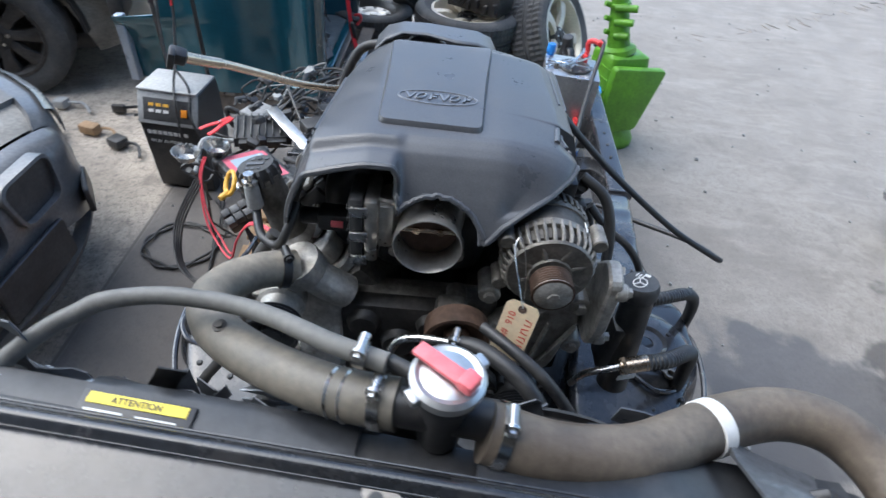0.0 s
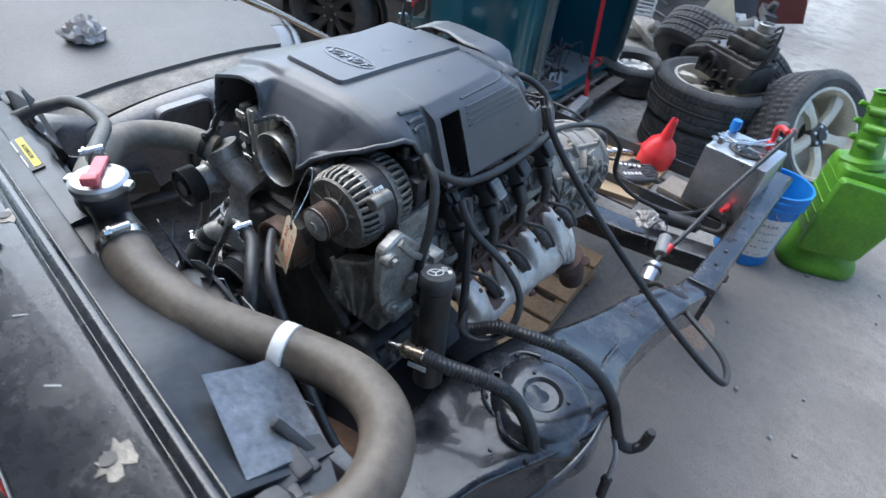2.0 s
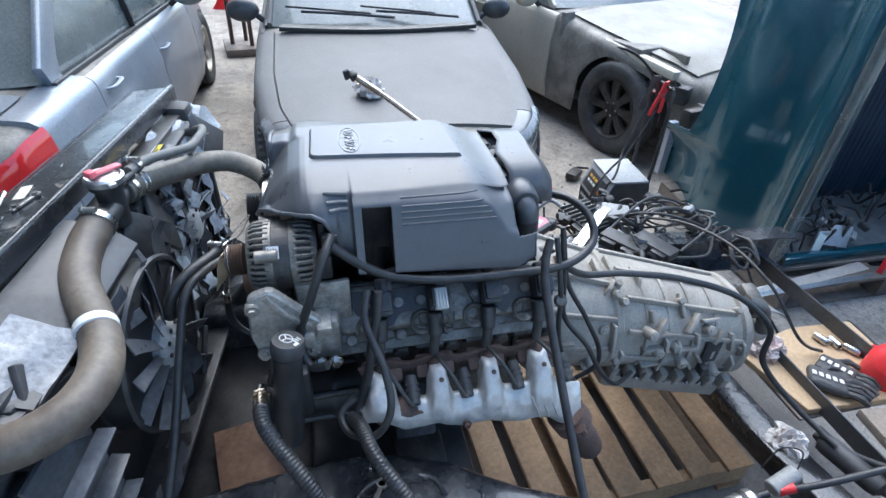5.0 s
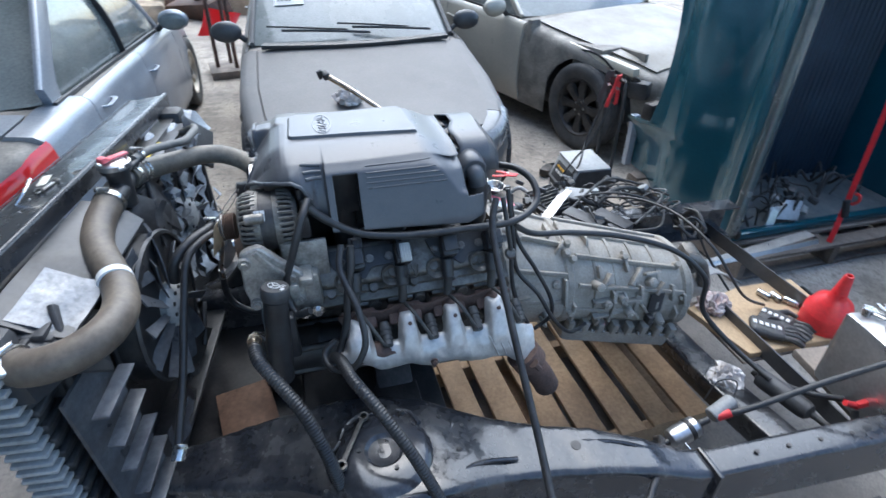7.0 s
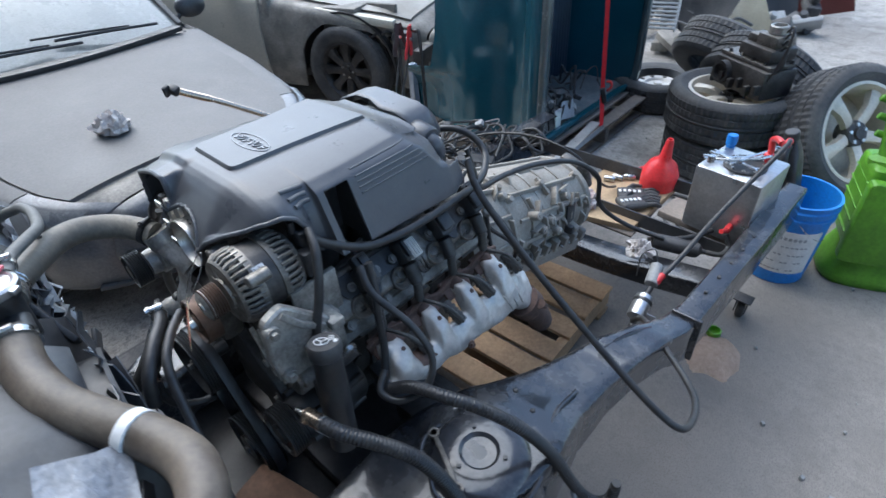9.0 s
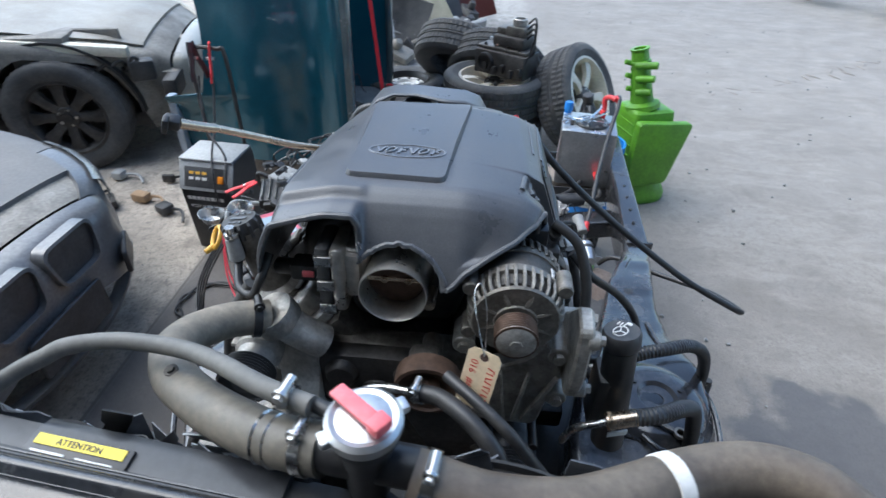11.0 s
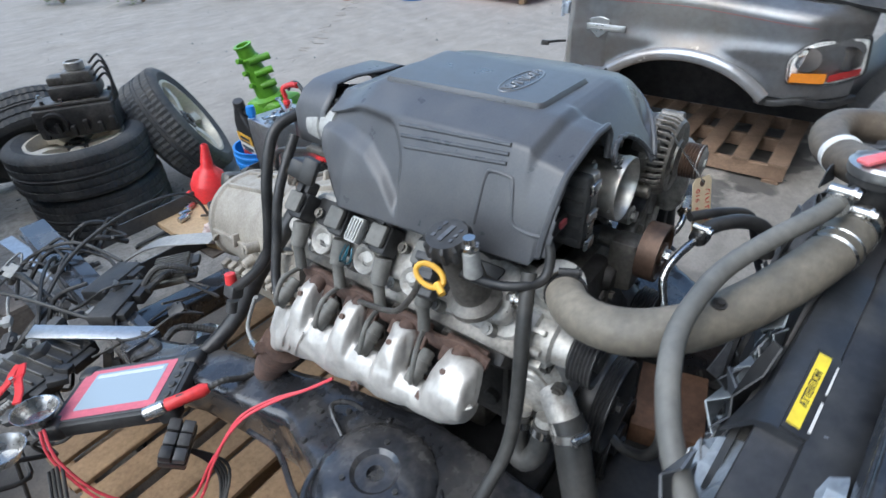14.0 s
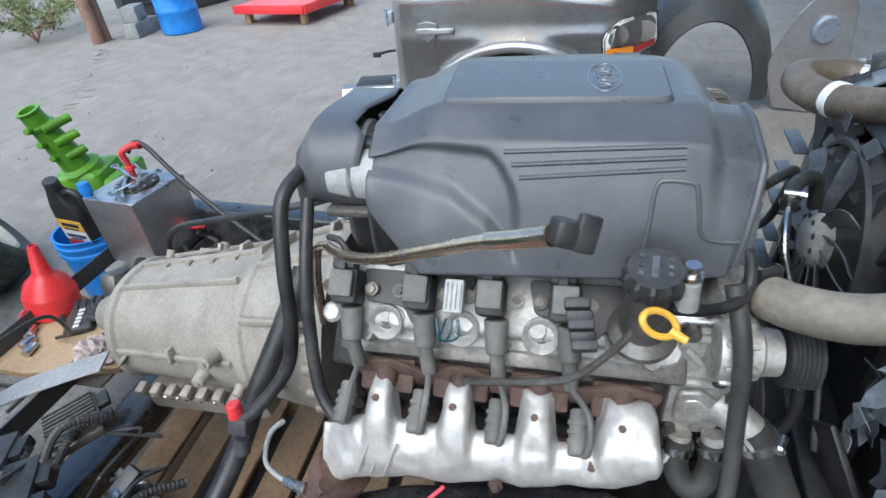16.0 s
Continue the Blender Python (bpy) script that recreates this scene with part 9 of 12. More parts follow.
part("side_cover", bm, GREEN, gb)
bm = bm_new()
top0, top1 = GM @ Vector((-0.06, 0.0, 0.55)), GM @ Vector((-0.125, 0.055, 0.86))
lathe(bm, [(0.095, 0), (0.092, 0.08), (0.062, 0.12), (0.055, 0.45), (0.048, 0.75), (0.056, 0.76), (0.056, 0.80), (0.046, 0.81), (0.044, 0.97), (0.050, 0.98), (0.050, 1.0), (0.034, 1.0), (0.034, 0.8)], top0, top1, 28)
part("tail_housing", bm, GREEN, gb)
for k, h in enumerate((0.30, 0.52, 0.74)):
    bm = bm_new()
    c = top0.lerp(top1, h)
    cyl(bm, c + Vector((-0.035, -0.035, 0)), c + Vector((0.03 + 0.02 * k, -0.085, 0.02)), 0.019, seg=14, bevel=0.003)
    cyl(bm, c + Vector((-0.04, 0.0, 0)), c + Vector((-0.085, -0.01, 0.012)), 0.014, seg=12, bevel=0.003)
    part("boss", bm, GREEN, gb)
for k in range(8):
    bm = bm_new()
    a = k * math.tau / 8
    p = GM @ Vector((0.165 * math.cos(a), 0.145 * math.sin(a), 0.05))
    bolt(bm, p, (0, 0, 1), 0.008, 0.008)
    part("bolt", bm, GREEN, gb)

# ---- absorbent on the floor ----
bm = bm_new()
bmesh.ops.create_grid(bm, x_segments=40, y_segments=40, size=0.17)
for v in bm.verts:
    r = v.co.length
    n1 = noise.noise(v.co * 14)
    h = 0.030 * max(0, 1 - (r / (0.125 + 0.035 * n1)) ** 2)
    v.co.z = -0.006 + h + (0.004 * noise.noise(v.co * 90) if h else 0)
bmesh.ops.translate(bm, verts=bm.verts, vec=(0.745, 1.265, 0))
tagged(solid("absorbent_pile", bm, SAND, "small pile of pinkish absorbent granules on the floor", "granule pile"), kind="stuff")
bm = bm_new()
lathe(bm, [(0.0, 0), (0.026, 0), (0.028, 0.1), (0.028, 0.9), (0.025, 1.0), (0.022, 1.0), (0.022, 0.2), (0.0, 0.2)], (0.70, 1.385, 0), (0.70, 1.385, 0.028), 24)
solid("bottle_cap", bm, GREEN, "small green screw cap lying on the floor", "cap")

# ---- battery charger ----
CH = pose(-1.125, 1.42, 0, 0, 0, -4)
chg = thing("battery_charger", "black and grey wheeled battery charger on the floor", "battery charger", CH)
bm = bm_new()
side = rounded([(-0.12, 0.01, 0.01), (0.12, 0.01, 0.01), (0.14, 0.36, 0.012), (0.085, 0.485, 0.012), (-0.10, 0.49, 0.012), (-0.11, 0.45, 0.01)], 3)
# outline in (depth, height): front towards -y
out = [(-y_, z_) for y_, z_ in side]
fr = CH @ Matrix(((0, 0, 1, -0.13), (1, 0, 0, 0), (0, 1, 0, 0), (0, 0, 0, 1)))
prism(bm, out, fr, 0.26, 0.004)
part("case", bm, BLACK, chg)
# sloped control face lies on the front upper edge
tilt = math.degrees(math.atan2(0.055, 0.125))
FP = CH @ pose(0, -0.1135, 0.4235, 90 - tilt, 0, 0)
bm = bm_new()
box(bm, (0, 0, 0.001), (0.262, 0.142, 0.008), 0.003, m=FP)
part("control_surround", bm, LIGHTGREY, chg, "light grey control surround")
bm = bm_new()
box(bm, (0, -0.008, 0.0055), (0.21, 0.095, 0.003), 0.001, m=FP)
pan = part("control_panel", bm, BLACKDUST, chg)
bm = bm_new()
box(bm, (0.075, -0.012, 0.011), (0.026, 0.034, 0.010), 0.003, m=FP)
part("switch", bm, ORANGE, pan, "orange rocker switch")
for k in range(6):
    bm = bm_new()
    box(bm, (-0.07 + 0.032 * (k % 3), 0.012 - 0.026 * (k // 3), 0.0078), (0.022, 0.013, 0.002), 0, m=FP)
    part("indicator", bm, YELLOW if k < 3 else WHITE, pan)
bm = bm_new()
box(bm, (0, 0.0, 0.493), (0.26, 0.195, 0.012), 0.005, m=CH)
part("top_plate", bm, LIGHTGREY, chg, "light grey top plate")
bm = bm_new()
tube(bm, [CH @ Vector(p) for p in ((-0.09, 0.115, 0.10), (-0.09, 0.115, 0.50), (-0.085, 0.115, 0.90), (-0.05, 0.115, 0.935), (0.05, 0.115, 0.935), (0.085, 0.115, 0.90), (0.09, 0.115, 0.50), (0.09, 0.115, 0.10))], 0.009, 8, 6)
part("handle", bm, DARKIRON, chg)
# front lettering
FF = CH @ Matrix(((1, 0, 0, -0.105), (0, -math.sin(radians(3.3)), -1, -0.1335), (0, 1, 0, 0.262), (0, 0, 0, 1)))
for k, (words, size) in enumerate((("4/12V AUTOMATIC", 0.022), ("BATTERY CHARGER", 0.022))):
    part("lettering", text_mesh(words, size, FF @ Matrix.Translation((0, -0.028 * k, 0.002 - 0.002 * k)), bold=True), WHITE, chg)
bm = bm_new()
for k in range(8):
    box(bm, (0.008 + 0.023 * k, 0.052, 0.002), (0.017, 0.018, 0.002), 0, m=FF)
part("brand_bars", bm, WHITE, chg, "row of plain white brand bars")
bm = bm_new()
box(bm, (0.105, -0.10, -0.002), (0.22, 0.06, 0.004), 0, m=FF)
part("green_label", bm, LAMPGREEN, chg, "green and white printed label")
bm = bm_new()
box(bm, (0.06, -0.16, -0.004), (0.10, 0.035, 0.004), 0, m=FF)
part("small_label", bm, LAMPGREEN, chg)
for s in (-1, 1):
    bm = bm_new()
    for yy in (-0.09, 0.09):
        cyl(bm, CH @ Vector((s * 0.10, yy, 0)), CH @ Vector((s * 0.10, yy, 0.014)), 0.012, seg=10)
    part("feet", bm, RUBBER, chg)


def jaw_clamp(name, p, d, mat, label, size=1.0, cat="battery clamp"):
    """Spring clamp: two handles with jaws and a pivot, from the grip at p along d."""
    p, d = Vector(p), Vector(d).normalized()
    fr, _ = axis_frame(p, p + d)
    th = thing(name, label, cat, p)
    for s in (-1, 1):
        bm = bm_new()
        q = lambda x, z: fr @ Vector((s * x * size, 0, z * size))
        path = spline([q(0.030, -0.055), q(0.026, -0.02), q(0.012, 0.02), q(0.010, 0.05), q(0.004, 0.075)], 5)
        sweep(bm, path, [(a, b) for a, b in rect(0.020 * size, 0.007 * size, 0.002, 1)], up=tuple(fr.to_3x3() @ Vector((0, 1, 0))))
        part("jaw_arm", bm, mat, th)
    bm = bm_new()
    cyl(bm, fr @ Vector((0, -0.013 * size, 0.022 * size)), fr @ Vector((0, 0.013 * size, 0.022 * size)), 0.006 * size, seg=12)
    part("pivot", bm, STEEL, th)
    return th


jaw_clamp("battery_clamp", (-1.10, 1.515, 0.87), (0.12, 0.05, 1), RED, "red battery clamp gripping the charger handle", 1.25)
jaw_clamp("battery_clamp", (-1.165, 1.515, 0.87), (-0.1, 0.05, 1), BLACK, "black battery clamp gripping the charger handle", 1.25)
for dx, lab in ((0.0, "clamp"), (0.06, "clamp")):
    bm = bm_new()
    tube(bm, [(-1.10 - 1.1 * dx, 1.51, 0.82), (-1.10 - dx, 1.47, 0.72), (-1.10 - 0.5 * dx, 1.41, 0.60), (-1.10 + dx, 1.34, 0.515), (-1.08 + dx, 1.26, 0.40), (-1.06 + 2 * dx, 1.24, 0.2), (-1.0 + dx, 1.22, 0.012)], 0.0055, 8)
    solid("charger_cable", bm, WIRE, "black charger cable hanging down over the charger", "cable", group="charger cables")

# ---- tablet, light wand, relay block, clamp on the near frame rail ----
TB = (-0.40, 0.584, 0.644), (-0.691, 0.719, 0.606)
A_, B_, C_, D_ = Vector((-0.568, 0.792, 0.605)), Vector((-0.40, 0.584, 0.644)), Vector((-0.523, 0.511, 0.645)), Vector((-0.691, 0.719, 0.606))
ux = (B_ - A_).normalized()
uy = (A_ - D_)
uy = (uy - ux * uy.dot(ux)).normalized()
uz = ux.cross(uy)
cc = (A_ + B_ + C_ + D_) / 4
TM = Matrix((ux, uy, uz)).transposed().to_4x4()
TM.translation = cc
tab = thing("diagnostic_tablet", "diagnostic tablet with pink bezel and rubber bumper, screen lit", "tablet", TM)
bm = bm_new()
prism(bm, rect(0.285, 0.172, 0.022), TM @ Matrix.Translation((0, 0, -0.034)), 0.034, 0.007, 2)
body = part("rubber_body", bm, BLACK, tab)
PINK = shader("pink_bezel_plastic", (0.55, 0.13, 0.17), 0.4, var=0.08, bump=0.02)
bm = bm_new()
prism(bm, rect(0.262, 0.150, 0.014), TM @ Matrix.Translation((0, 0, 0.000)), 0.002, 0.0006)
part("bezel", bm, DARKGREY, tab)
bm = bm_new()
prism(bm, rect(0.222, 0.138, 0.006), TM @ Matrix.Translation((-0.014, 0, 0.002)), 0.001)
part("bezel_frame", bm, PINK, tab, "pink screen frame")
SCREENLIT = bpy.data.materials.new("lit_tablet_screen")
SCREENLIT.use_nodes = True
sp_ = SCREENLIT.node_tree.nodes["Principled BSDF"]
sp_.inputs["Base Color"].default_value = (0.10, 0.12, 0.14, 1)
sp_.inputs["Roughness"].default_value = 0.15
sp_.inputs["Emission Color"].default_value = (0.62, 0.76, 0.95, 1)
sp_.inputs["Emission Strength"].default_value = 0.28
bm = bm_new()
prism(bm, rect(0.172, 0.106, 0.002), TM @ Matrix.Translation((-0.008, 0.004, 0.003)), 0.0008)
part("screen", bm, SCREENLIT, tab, "lit pale blue screen")
bm = bm_new()
box(bm, (-0.008, 0.045, 0.0042), (0.16, 0.010, 0.0008), 0, m=TM)
part("title_bar", bm, SCREEN, tab)
for k in range(4):
    bm = bm_new()
    cyl(bm, TM @ Vector((0.117, -0.042 + 0.028 * k, 0.002)), TM @ Vector((0.117, -0.042 + 0.028 * k, 0.007)), 0.0085, seg=16, bevel=0.002)
    part("button", bm, BLACKDUST, tab)
for s in (-1, 1):
    for q_ in (-1, 1):
        bm = bm_new()
        box(bm, (0.128 * s, 0.072 * q_, -0.016), (0.045, 0.045, 0.044), 0.014, m=TM, seg=3)
        part("corner_bumper", bm, BLACK, tab)

wand = thing("work_light", "slim red and black magnetic work light lying on the rail", "work light", (-0.46, 0.48, 0.655))
w0, w1 = Vector((-0.565, 0.515, 0.655)), Vector((-0.448, 0.462, 0.662))
bm = bm_new()
lathe(bm, [(0.008, 0), (0.014, 0.02), (0.015, 0.3), (0.011, 0.34)], w0, w1, 18)
part("head", bm, STEEL, wand, "silver lamp head")
bm = bm_new()
lathe(bm, [(0.011, 0.32), (0.014, 0.36), (0.013, 0.6), (0.015, 0.9), (0.010, 1.0)], w0, w1, 18)
part("grip", bm, RED, wand)
bm = bm_new()
box(bm, ((w0 + w1) / 2 + Vector((0.022, -0.010, 0.011))), (0.045, 0.006, 0.006), 0.002, (0, 0, -24))
part("switch_strip", bm, BLACK, wand)
bm = bm_new()
tube(bm, [w1, w1 + Vector((0.03, -0.012, 0.002)), w1 + Vector((0.07, -0.02, -0.02)), w1 + Vector((0.12, -0.02, -0.03))], 0.008, 10, ribs=0.0018, pitch=0.010)
part("strain_relief", bm, RUBBER, wand)

rel = thing("relay_block", "black relay block with grey relays hanging by wires", "relay", (-0.543, 0.468, 0.56))
RM = pose(-0.545, 0.462, 0.585, 25, -18, 35)
bm = bm_new()
box(bm, (0, 0, -0.02), (0.085, 0.055, 0.04), 0.004, m=RM)
part("base", bm, BLACK, rel)
for k in range(6):
    bm = bm_new()
    box(bm, (-0.028 + 0.028 * (k % 3), -0.013 + 0.027 * (k // 3), 0.012 + 0.004 * (k % 2)), (0.025, 0.024, 0.034), 0.003, m=RM)
    part("relay", bm, DARKGREY if k in (0, 2, 4) else BLACKDUST, rel)

# pale gadget with two round lenses, built as two metal cups
tray = thing("two_lens_gadget", "pale clamp-like gadget with two round lenses on the wiring", "parts tray", (-0.69, 0.68, 0.66))
for dx, dy in ((-0.03, -0.02), (0.05, 0.03)):
    bm = bm_new()
    c = Vector((-0.745 + dx, 0.70 + dy, 0.615))
    lathe(bm, [(0.0, 0.05), (0.026, 0.05), (0.040, 0.8), (0.044, 1.0), (0.042, 1.0), (0.026, 0.0), (0.0, 0.0)][::-1], c, c + Vector((0.004, 0.0, 0.03)), 26)
    part("cup", bm, STEEL, tray)
jaw_clamp("test_clamp", (-0.70, 0.775, 0.690), (0.6, 0.75, 0.12), RED, "red spring clamp lying on the wiring", 0.8)

# red leads from the tablet to the frame
for k in range(2):
    o = 0.007 * k
    bm = bm_new()
    tube(bm, [(-0.70 - o, 0.66, 0.645), (-0.712 - o, 0.62 + o, 0.59), (-0.69 - o, 0.56 - o, 0.50 - o), (-0.635 - 2 * o, 0.50 - o, 0.445 - o), (-0.58, 0.43 - 2 * o, 0.455 - o), (-0.525, 0.375 - o, 0.575), (-0.465, 0.325 + o, 0.672), (-0.405, 0.285 + o, 0.700), (-0.36, 0.235, 0.725), (-0.328, 0.190, 0.756)], 0.0031, 8)
    solid("red_lead", bm, WIRERED, "thin red test lead looping from the tablet to the engine", "wire", group="red leads")
for k in range(4):
    bm = bm_new()
    o = rng.uniform(-0.04, 0.04)
    tube(bm, [(-0.74 + o, 0.62, 0.58), (-0.79 + o, 0.52, 0.47), (-0.74, 0.40 + o, 0.40 - o), (-0.62, 0.36, 0.36 + o), (-0.52 + o, 0.42, 0.46), (-0.54, 0.46, 0.565)], 0.0035, 8)
    solid("black_lead", bm, WIRE, "thin black lead hanging beside the frame rail", "wire", group="black leads")

# ---- wiring harness and control modules behind the engine ----
har = thing("wiring_harness", "tangled black engine wiring harness heaped on the frame", "wiring harness", (-0.5, 1.1, 0.45))
for k in range(26):
    cx, cy = rng.uniform(-0.72, -0.30), rng.uniform(0.82, 1.40)
    pts, a = [], rng.uniform(0, 6.28)
    for j in range(7):
        a += rng.uniform(-1.0, 1.0)
        cx += 0.085 * math.cos(a)
        cy += 0.085 * math.sin(a)
        if not (-0.85 < cx < -0.18):
            cx = max(-0.82, min(-0.2, cx))
            a += 2.2
        if not (0.74 < cy < 1.48):
            cy = max(0.76, min(1.46, cy))
            a += 2.2
        pts.append((cx, cy, 0.595 + rng.uniform(-0.05, 0.055) - 0.10 * (cx < -0.58)))
    bm = bm_new()
    thick = k % 5 == 0
    tube(bm, pts, 0.010 if thick else rng.uniform(0.003, 0.006), 8, 5, ribs=0.0015 if thick else 0, pitch=0.008)
    part("wire", bm, WIRE if k % 9 else LIGHTGREY, har)
for k in range(22):
    bm = bm_new()
    m = pose(rng.uniform(-0.74, -0.26), rng.uniform(0.80, 1.40), 0.60 + rng.uniform(-0.03, 0.04), rng.uniform(-30, 30), rng.uniform(-30, 30), rng.uniform(0, 360))
    box(bm, (0, 0, 0), (rng.uniform(0.025, 0.05), rng.uniform(0.018, 0.03), 0.018), 0.002, m=m)
    box(bm, (0, 0.016, 0), (0.016, 0.02, 0.012), 0.002, m=m)
    part("connector", bm, (BLACK, BLACKDUST, DARKGREY, BLACK, LIGHTGREY)[k % 5], har)


def module(at, yaw, size, label, mat=BLACKDUST, fins=0):
    m = pose(*at, rng.uniform(-6, 6), rng.uniform(-6, 6), yaw)
    th = thing("control_module", label, "control module", m, "control modules")
    bm = bm_new()
    box(bm, (0, 0, size[2] / 2), size, 0.006, m=m)
    b_ = part("housing", bm, mat, th)
    for k in range(fins):
        bm = bm_new()
        x = -size[0] / 2 + 0.012 + (size[0] - 0.024) * k / max(1, fins - 1)
        box(bm, (x, 0, size[2] + 0.005), (0.0035, size[1] * 0.94, 0.014), 0.001, m=m)
        part("fin", bm, FINS, th)
    for s in (-1, 1):
        bm = bm_new()
        box(bm, (s * size[0] * 0.24, -size[1] / 2 - 0.010, size[2] * 0.5), (size[0] * 0.34, 0.026, size[2] * 0.7), 0.003, m=m)
        part("socket", bm, BLACK, th)
    return th


module((-0.22, 1.06, 0.56), 50, (0.13, 0.11, 0.022), "finned aluminium control module among the wiring", FINS, 10)
module((-0.40, 1.02, 0.565), 35, (0.17, 0.075, 0.045), "black plastic control module among the wiring")
module((-0.36, 1.13, 0.57), 28, (0.16, 0.08, 0.04), "long black module with sockets on the wiring")
module((-0.62, 0.98, 0.545), 15, (0.20, 0.15, 0.04), "dusty black engine computer lying on the frame", BLACKDUST, 8)
module((-0.66, 1.14, 0.50), -20, (0.16, 0.12, 0.05), "grey metal computer case lying on the wiring", LIGHTGREY)
# steel straps and pipe in the heap
bm = bm_new()
prism(bm, rect(0.055, 0.62, 0.004), pose(-0.365, 1.99, 0.30, 4, 0, 4), 0.004)
prism(bm, rect(0.022, 0.62, 0.004), pose(-0.333, 1.99, 0.297, 4, 60, 4), 0.004)
solid("channel_strip", bm, SHEETALU, "pale folded metal channel strip lying on the rails", "metal strip")
bm = bm_new()
box(bm, (-0.50, 0.93, 0.605), (0.30, 0.045, 0.006), 0.002, (4, 8, -48))
solid("flat_bar", bm, SHEETALU, "scuffed flat metal bar lying on the wiring", "metal bar")
can = thing("exhaust_canister", "silver metal canister lying under the transmission", "canister", (-0.19, 1.13, 0.12))
bm = bm_new()
lathe(bm, [(0.030, 0), (0.052, 0.06), (0.056, 0.1), (0.056, 0.5), (0.050, 0.53), (0.056, 0.56), (0.056, 0.9), (0.035, 1.0)], (-0.25, 1.02, 0.180), (-0.14, 1.20, 0.180), 28)
part("shell", bm, STEEL, can)
bm = bm_new()
lathe(bm, [(0.058, 0), (0.060, 0.2), (0.060, 0.8), (0.058, 1)], (-0.205, 1.092, 0.180), (-0.185, 1.125, 0.180), 28)
part("band", bm, BLACK, can)
# hose coil on the floor
bm = bm_new()
pts = []
for k in range(36):
    a = k * math.tau / 17
    r = 0.135 + 0.012 * math.sin(k * 1.7)
    pts.append((-1.02 + r * 1.05 * math.cos(a), 0.905 + r * math.sin(a), 0.010 + 0.004 * (k // 17)))
pts += [(-0.86, 0.80, 0.012), (-0.84, 0.66, 0.010), (-0.87, 0.52, 0.010), (-0.80, 0.42, 0.010)]
tube(bm, pts, 0.006, 8, 4)
solid("cable_coil", bm, WIRE, "thin black cable lying in a loop on the floor", "cable coil")
for k in range(3):
    bm = bm_new()
    tube(bm, [(-0.98 + 0.02 * k, 1.22, 0.01), (-0.90, 1.10 - 0.03 * k, 0.010), (-0.86 + 0.03 * k, 0.98, 0.012), (-0.84, 0.86, 0.10 + 0.05 * k), (-0.80, 0.80, 0.35), (-0.76, 0.74, 0.575)], 0.004, 8)
    solid("charger_cable", bm, WIRE, "black cable running from charger to the wiring", "cable", group="charger cables")
# leads drooping over the gearbox
for k, pts in enumerate((
        [(-0.55, 1.15, 0.60), (-0.40, 1.25, 0.66), (-0.20, 1.30, 0.69), (0.0, 1.32, 0.66), (0.10, 1.42, 0.50), (0.12, 1.52, 0.445)],
        [(-0.60, 1.05, 0.58), (-0.50, 1.22, 0.64), (-0.42, 1.40, 0.60), (-0.36, 1.55, 0.50), (-0.30, 1.66, 0.32), (-0.10, 1.85, 0.02)],
        [(-0.48, 1.00, 0.60), (-0.58, 1.20, 0.66), (-0.62, 1.36, 0.62), (-0.50, 1.50, 0.59)],
        [(-0.30, 1.20, 0.60), (-0.36, 1.34, 0.65), (-0.48, 1.42, 0.62), (-0.56, 1.32, 0.57)])):
    bm = bm_new()
    tube(bm, pts, 0.0055, 8)
    solid("harness_lead", bm, WIRE, "loose black harness lead arching over the transmission", "wire", group="harness leads")
# heap of hose and bars behind the gearbox, in front of the tyres
for k in range(7):
    bm = bm_new()
    x, y = 0.05 + rng.uniform(-0.15, 0.2), 2.15 + rng.uniform(-0.15, 0.15)
    pts, a = [], rng.uniform(0, 6.28)
    for j in range(6):
        a += rng.uniform(-0.9, 0.9)
        x, y = max(-0.3, min(0.45, x + 0.11 * math.cos(a))), max(1.95, min(2.30, y + 0.11 * math.sin(a)))
        pts.append((x, y, 0.012 + 0.006 * k + rng.uniform(0, 0.010) * (0 < j < 5)))
    tube(bm, pts, 0.008 + 0.002 * (k % 3), 8, 6)
    solid("loose_hose", bm, RUBBER if k % 2 else WIRE, "loose black hose lying on the floor by the tyres", "hose", group="loose hoses")


# ---- wheels ----
DUSTTYRE = shader("dusty_tyre_rubber", (0.040, 0.041, 0.043), 0.75, var=0.25, scale=7, bump=0.3, col2=(0.115, 0.108, 0.098), mix2=0.48)
ALLOY = shader("weathered_alloy", (0.68, 0.61, 0.49), 0.4, 0.25, var=0.12, scale=6, bump=0.06, col2=(0.50, 0.45, 0.36))
STEELRIM = shader("white_painted_rim", (0.60, 0.60, 0.58), 0.45, 0.1, var=0.15, scale=12, bump=0.05, col2=(0.35, 0.33, 0.30))
PRIMER = shader("dirty_inner_metal", (0.27, 0.25, 0.215), 0.6, 0.1, var=0.3, scale=7, bump=0.2, col2=(0.11, 0.10, 0.09), mix2=0.5)


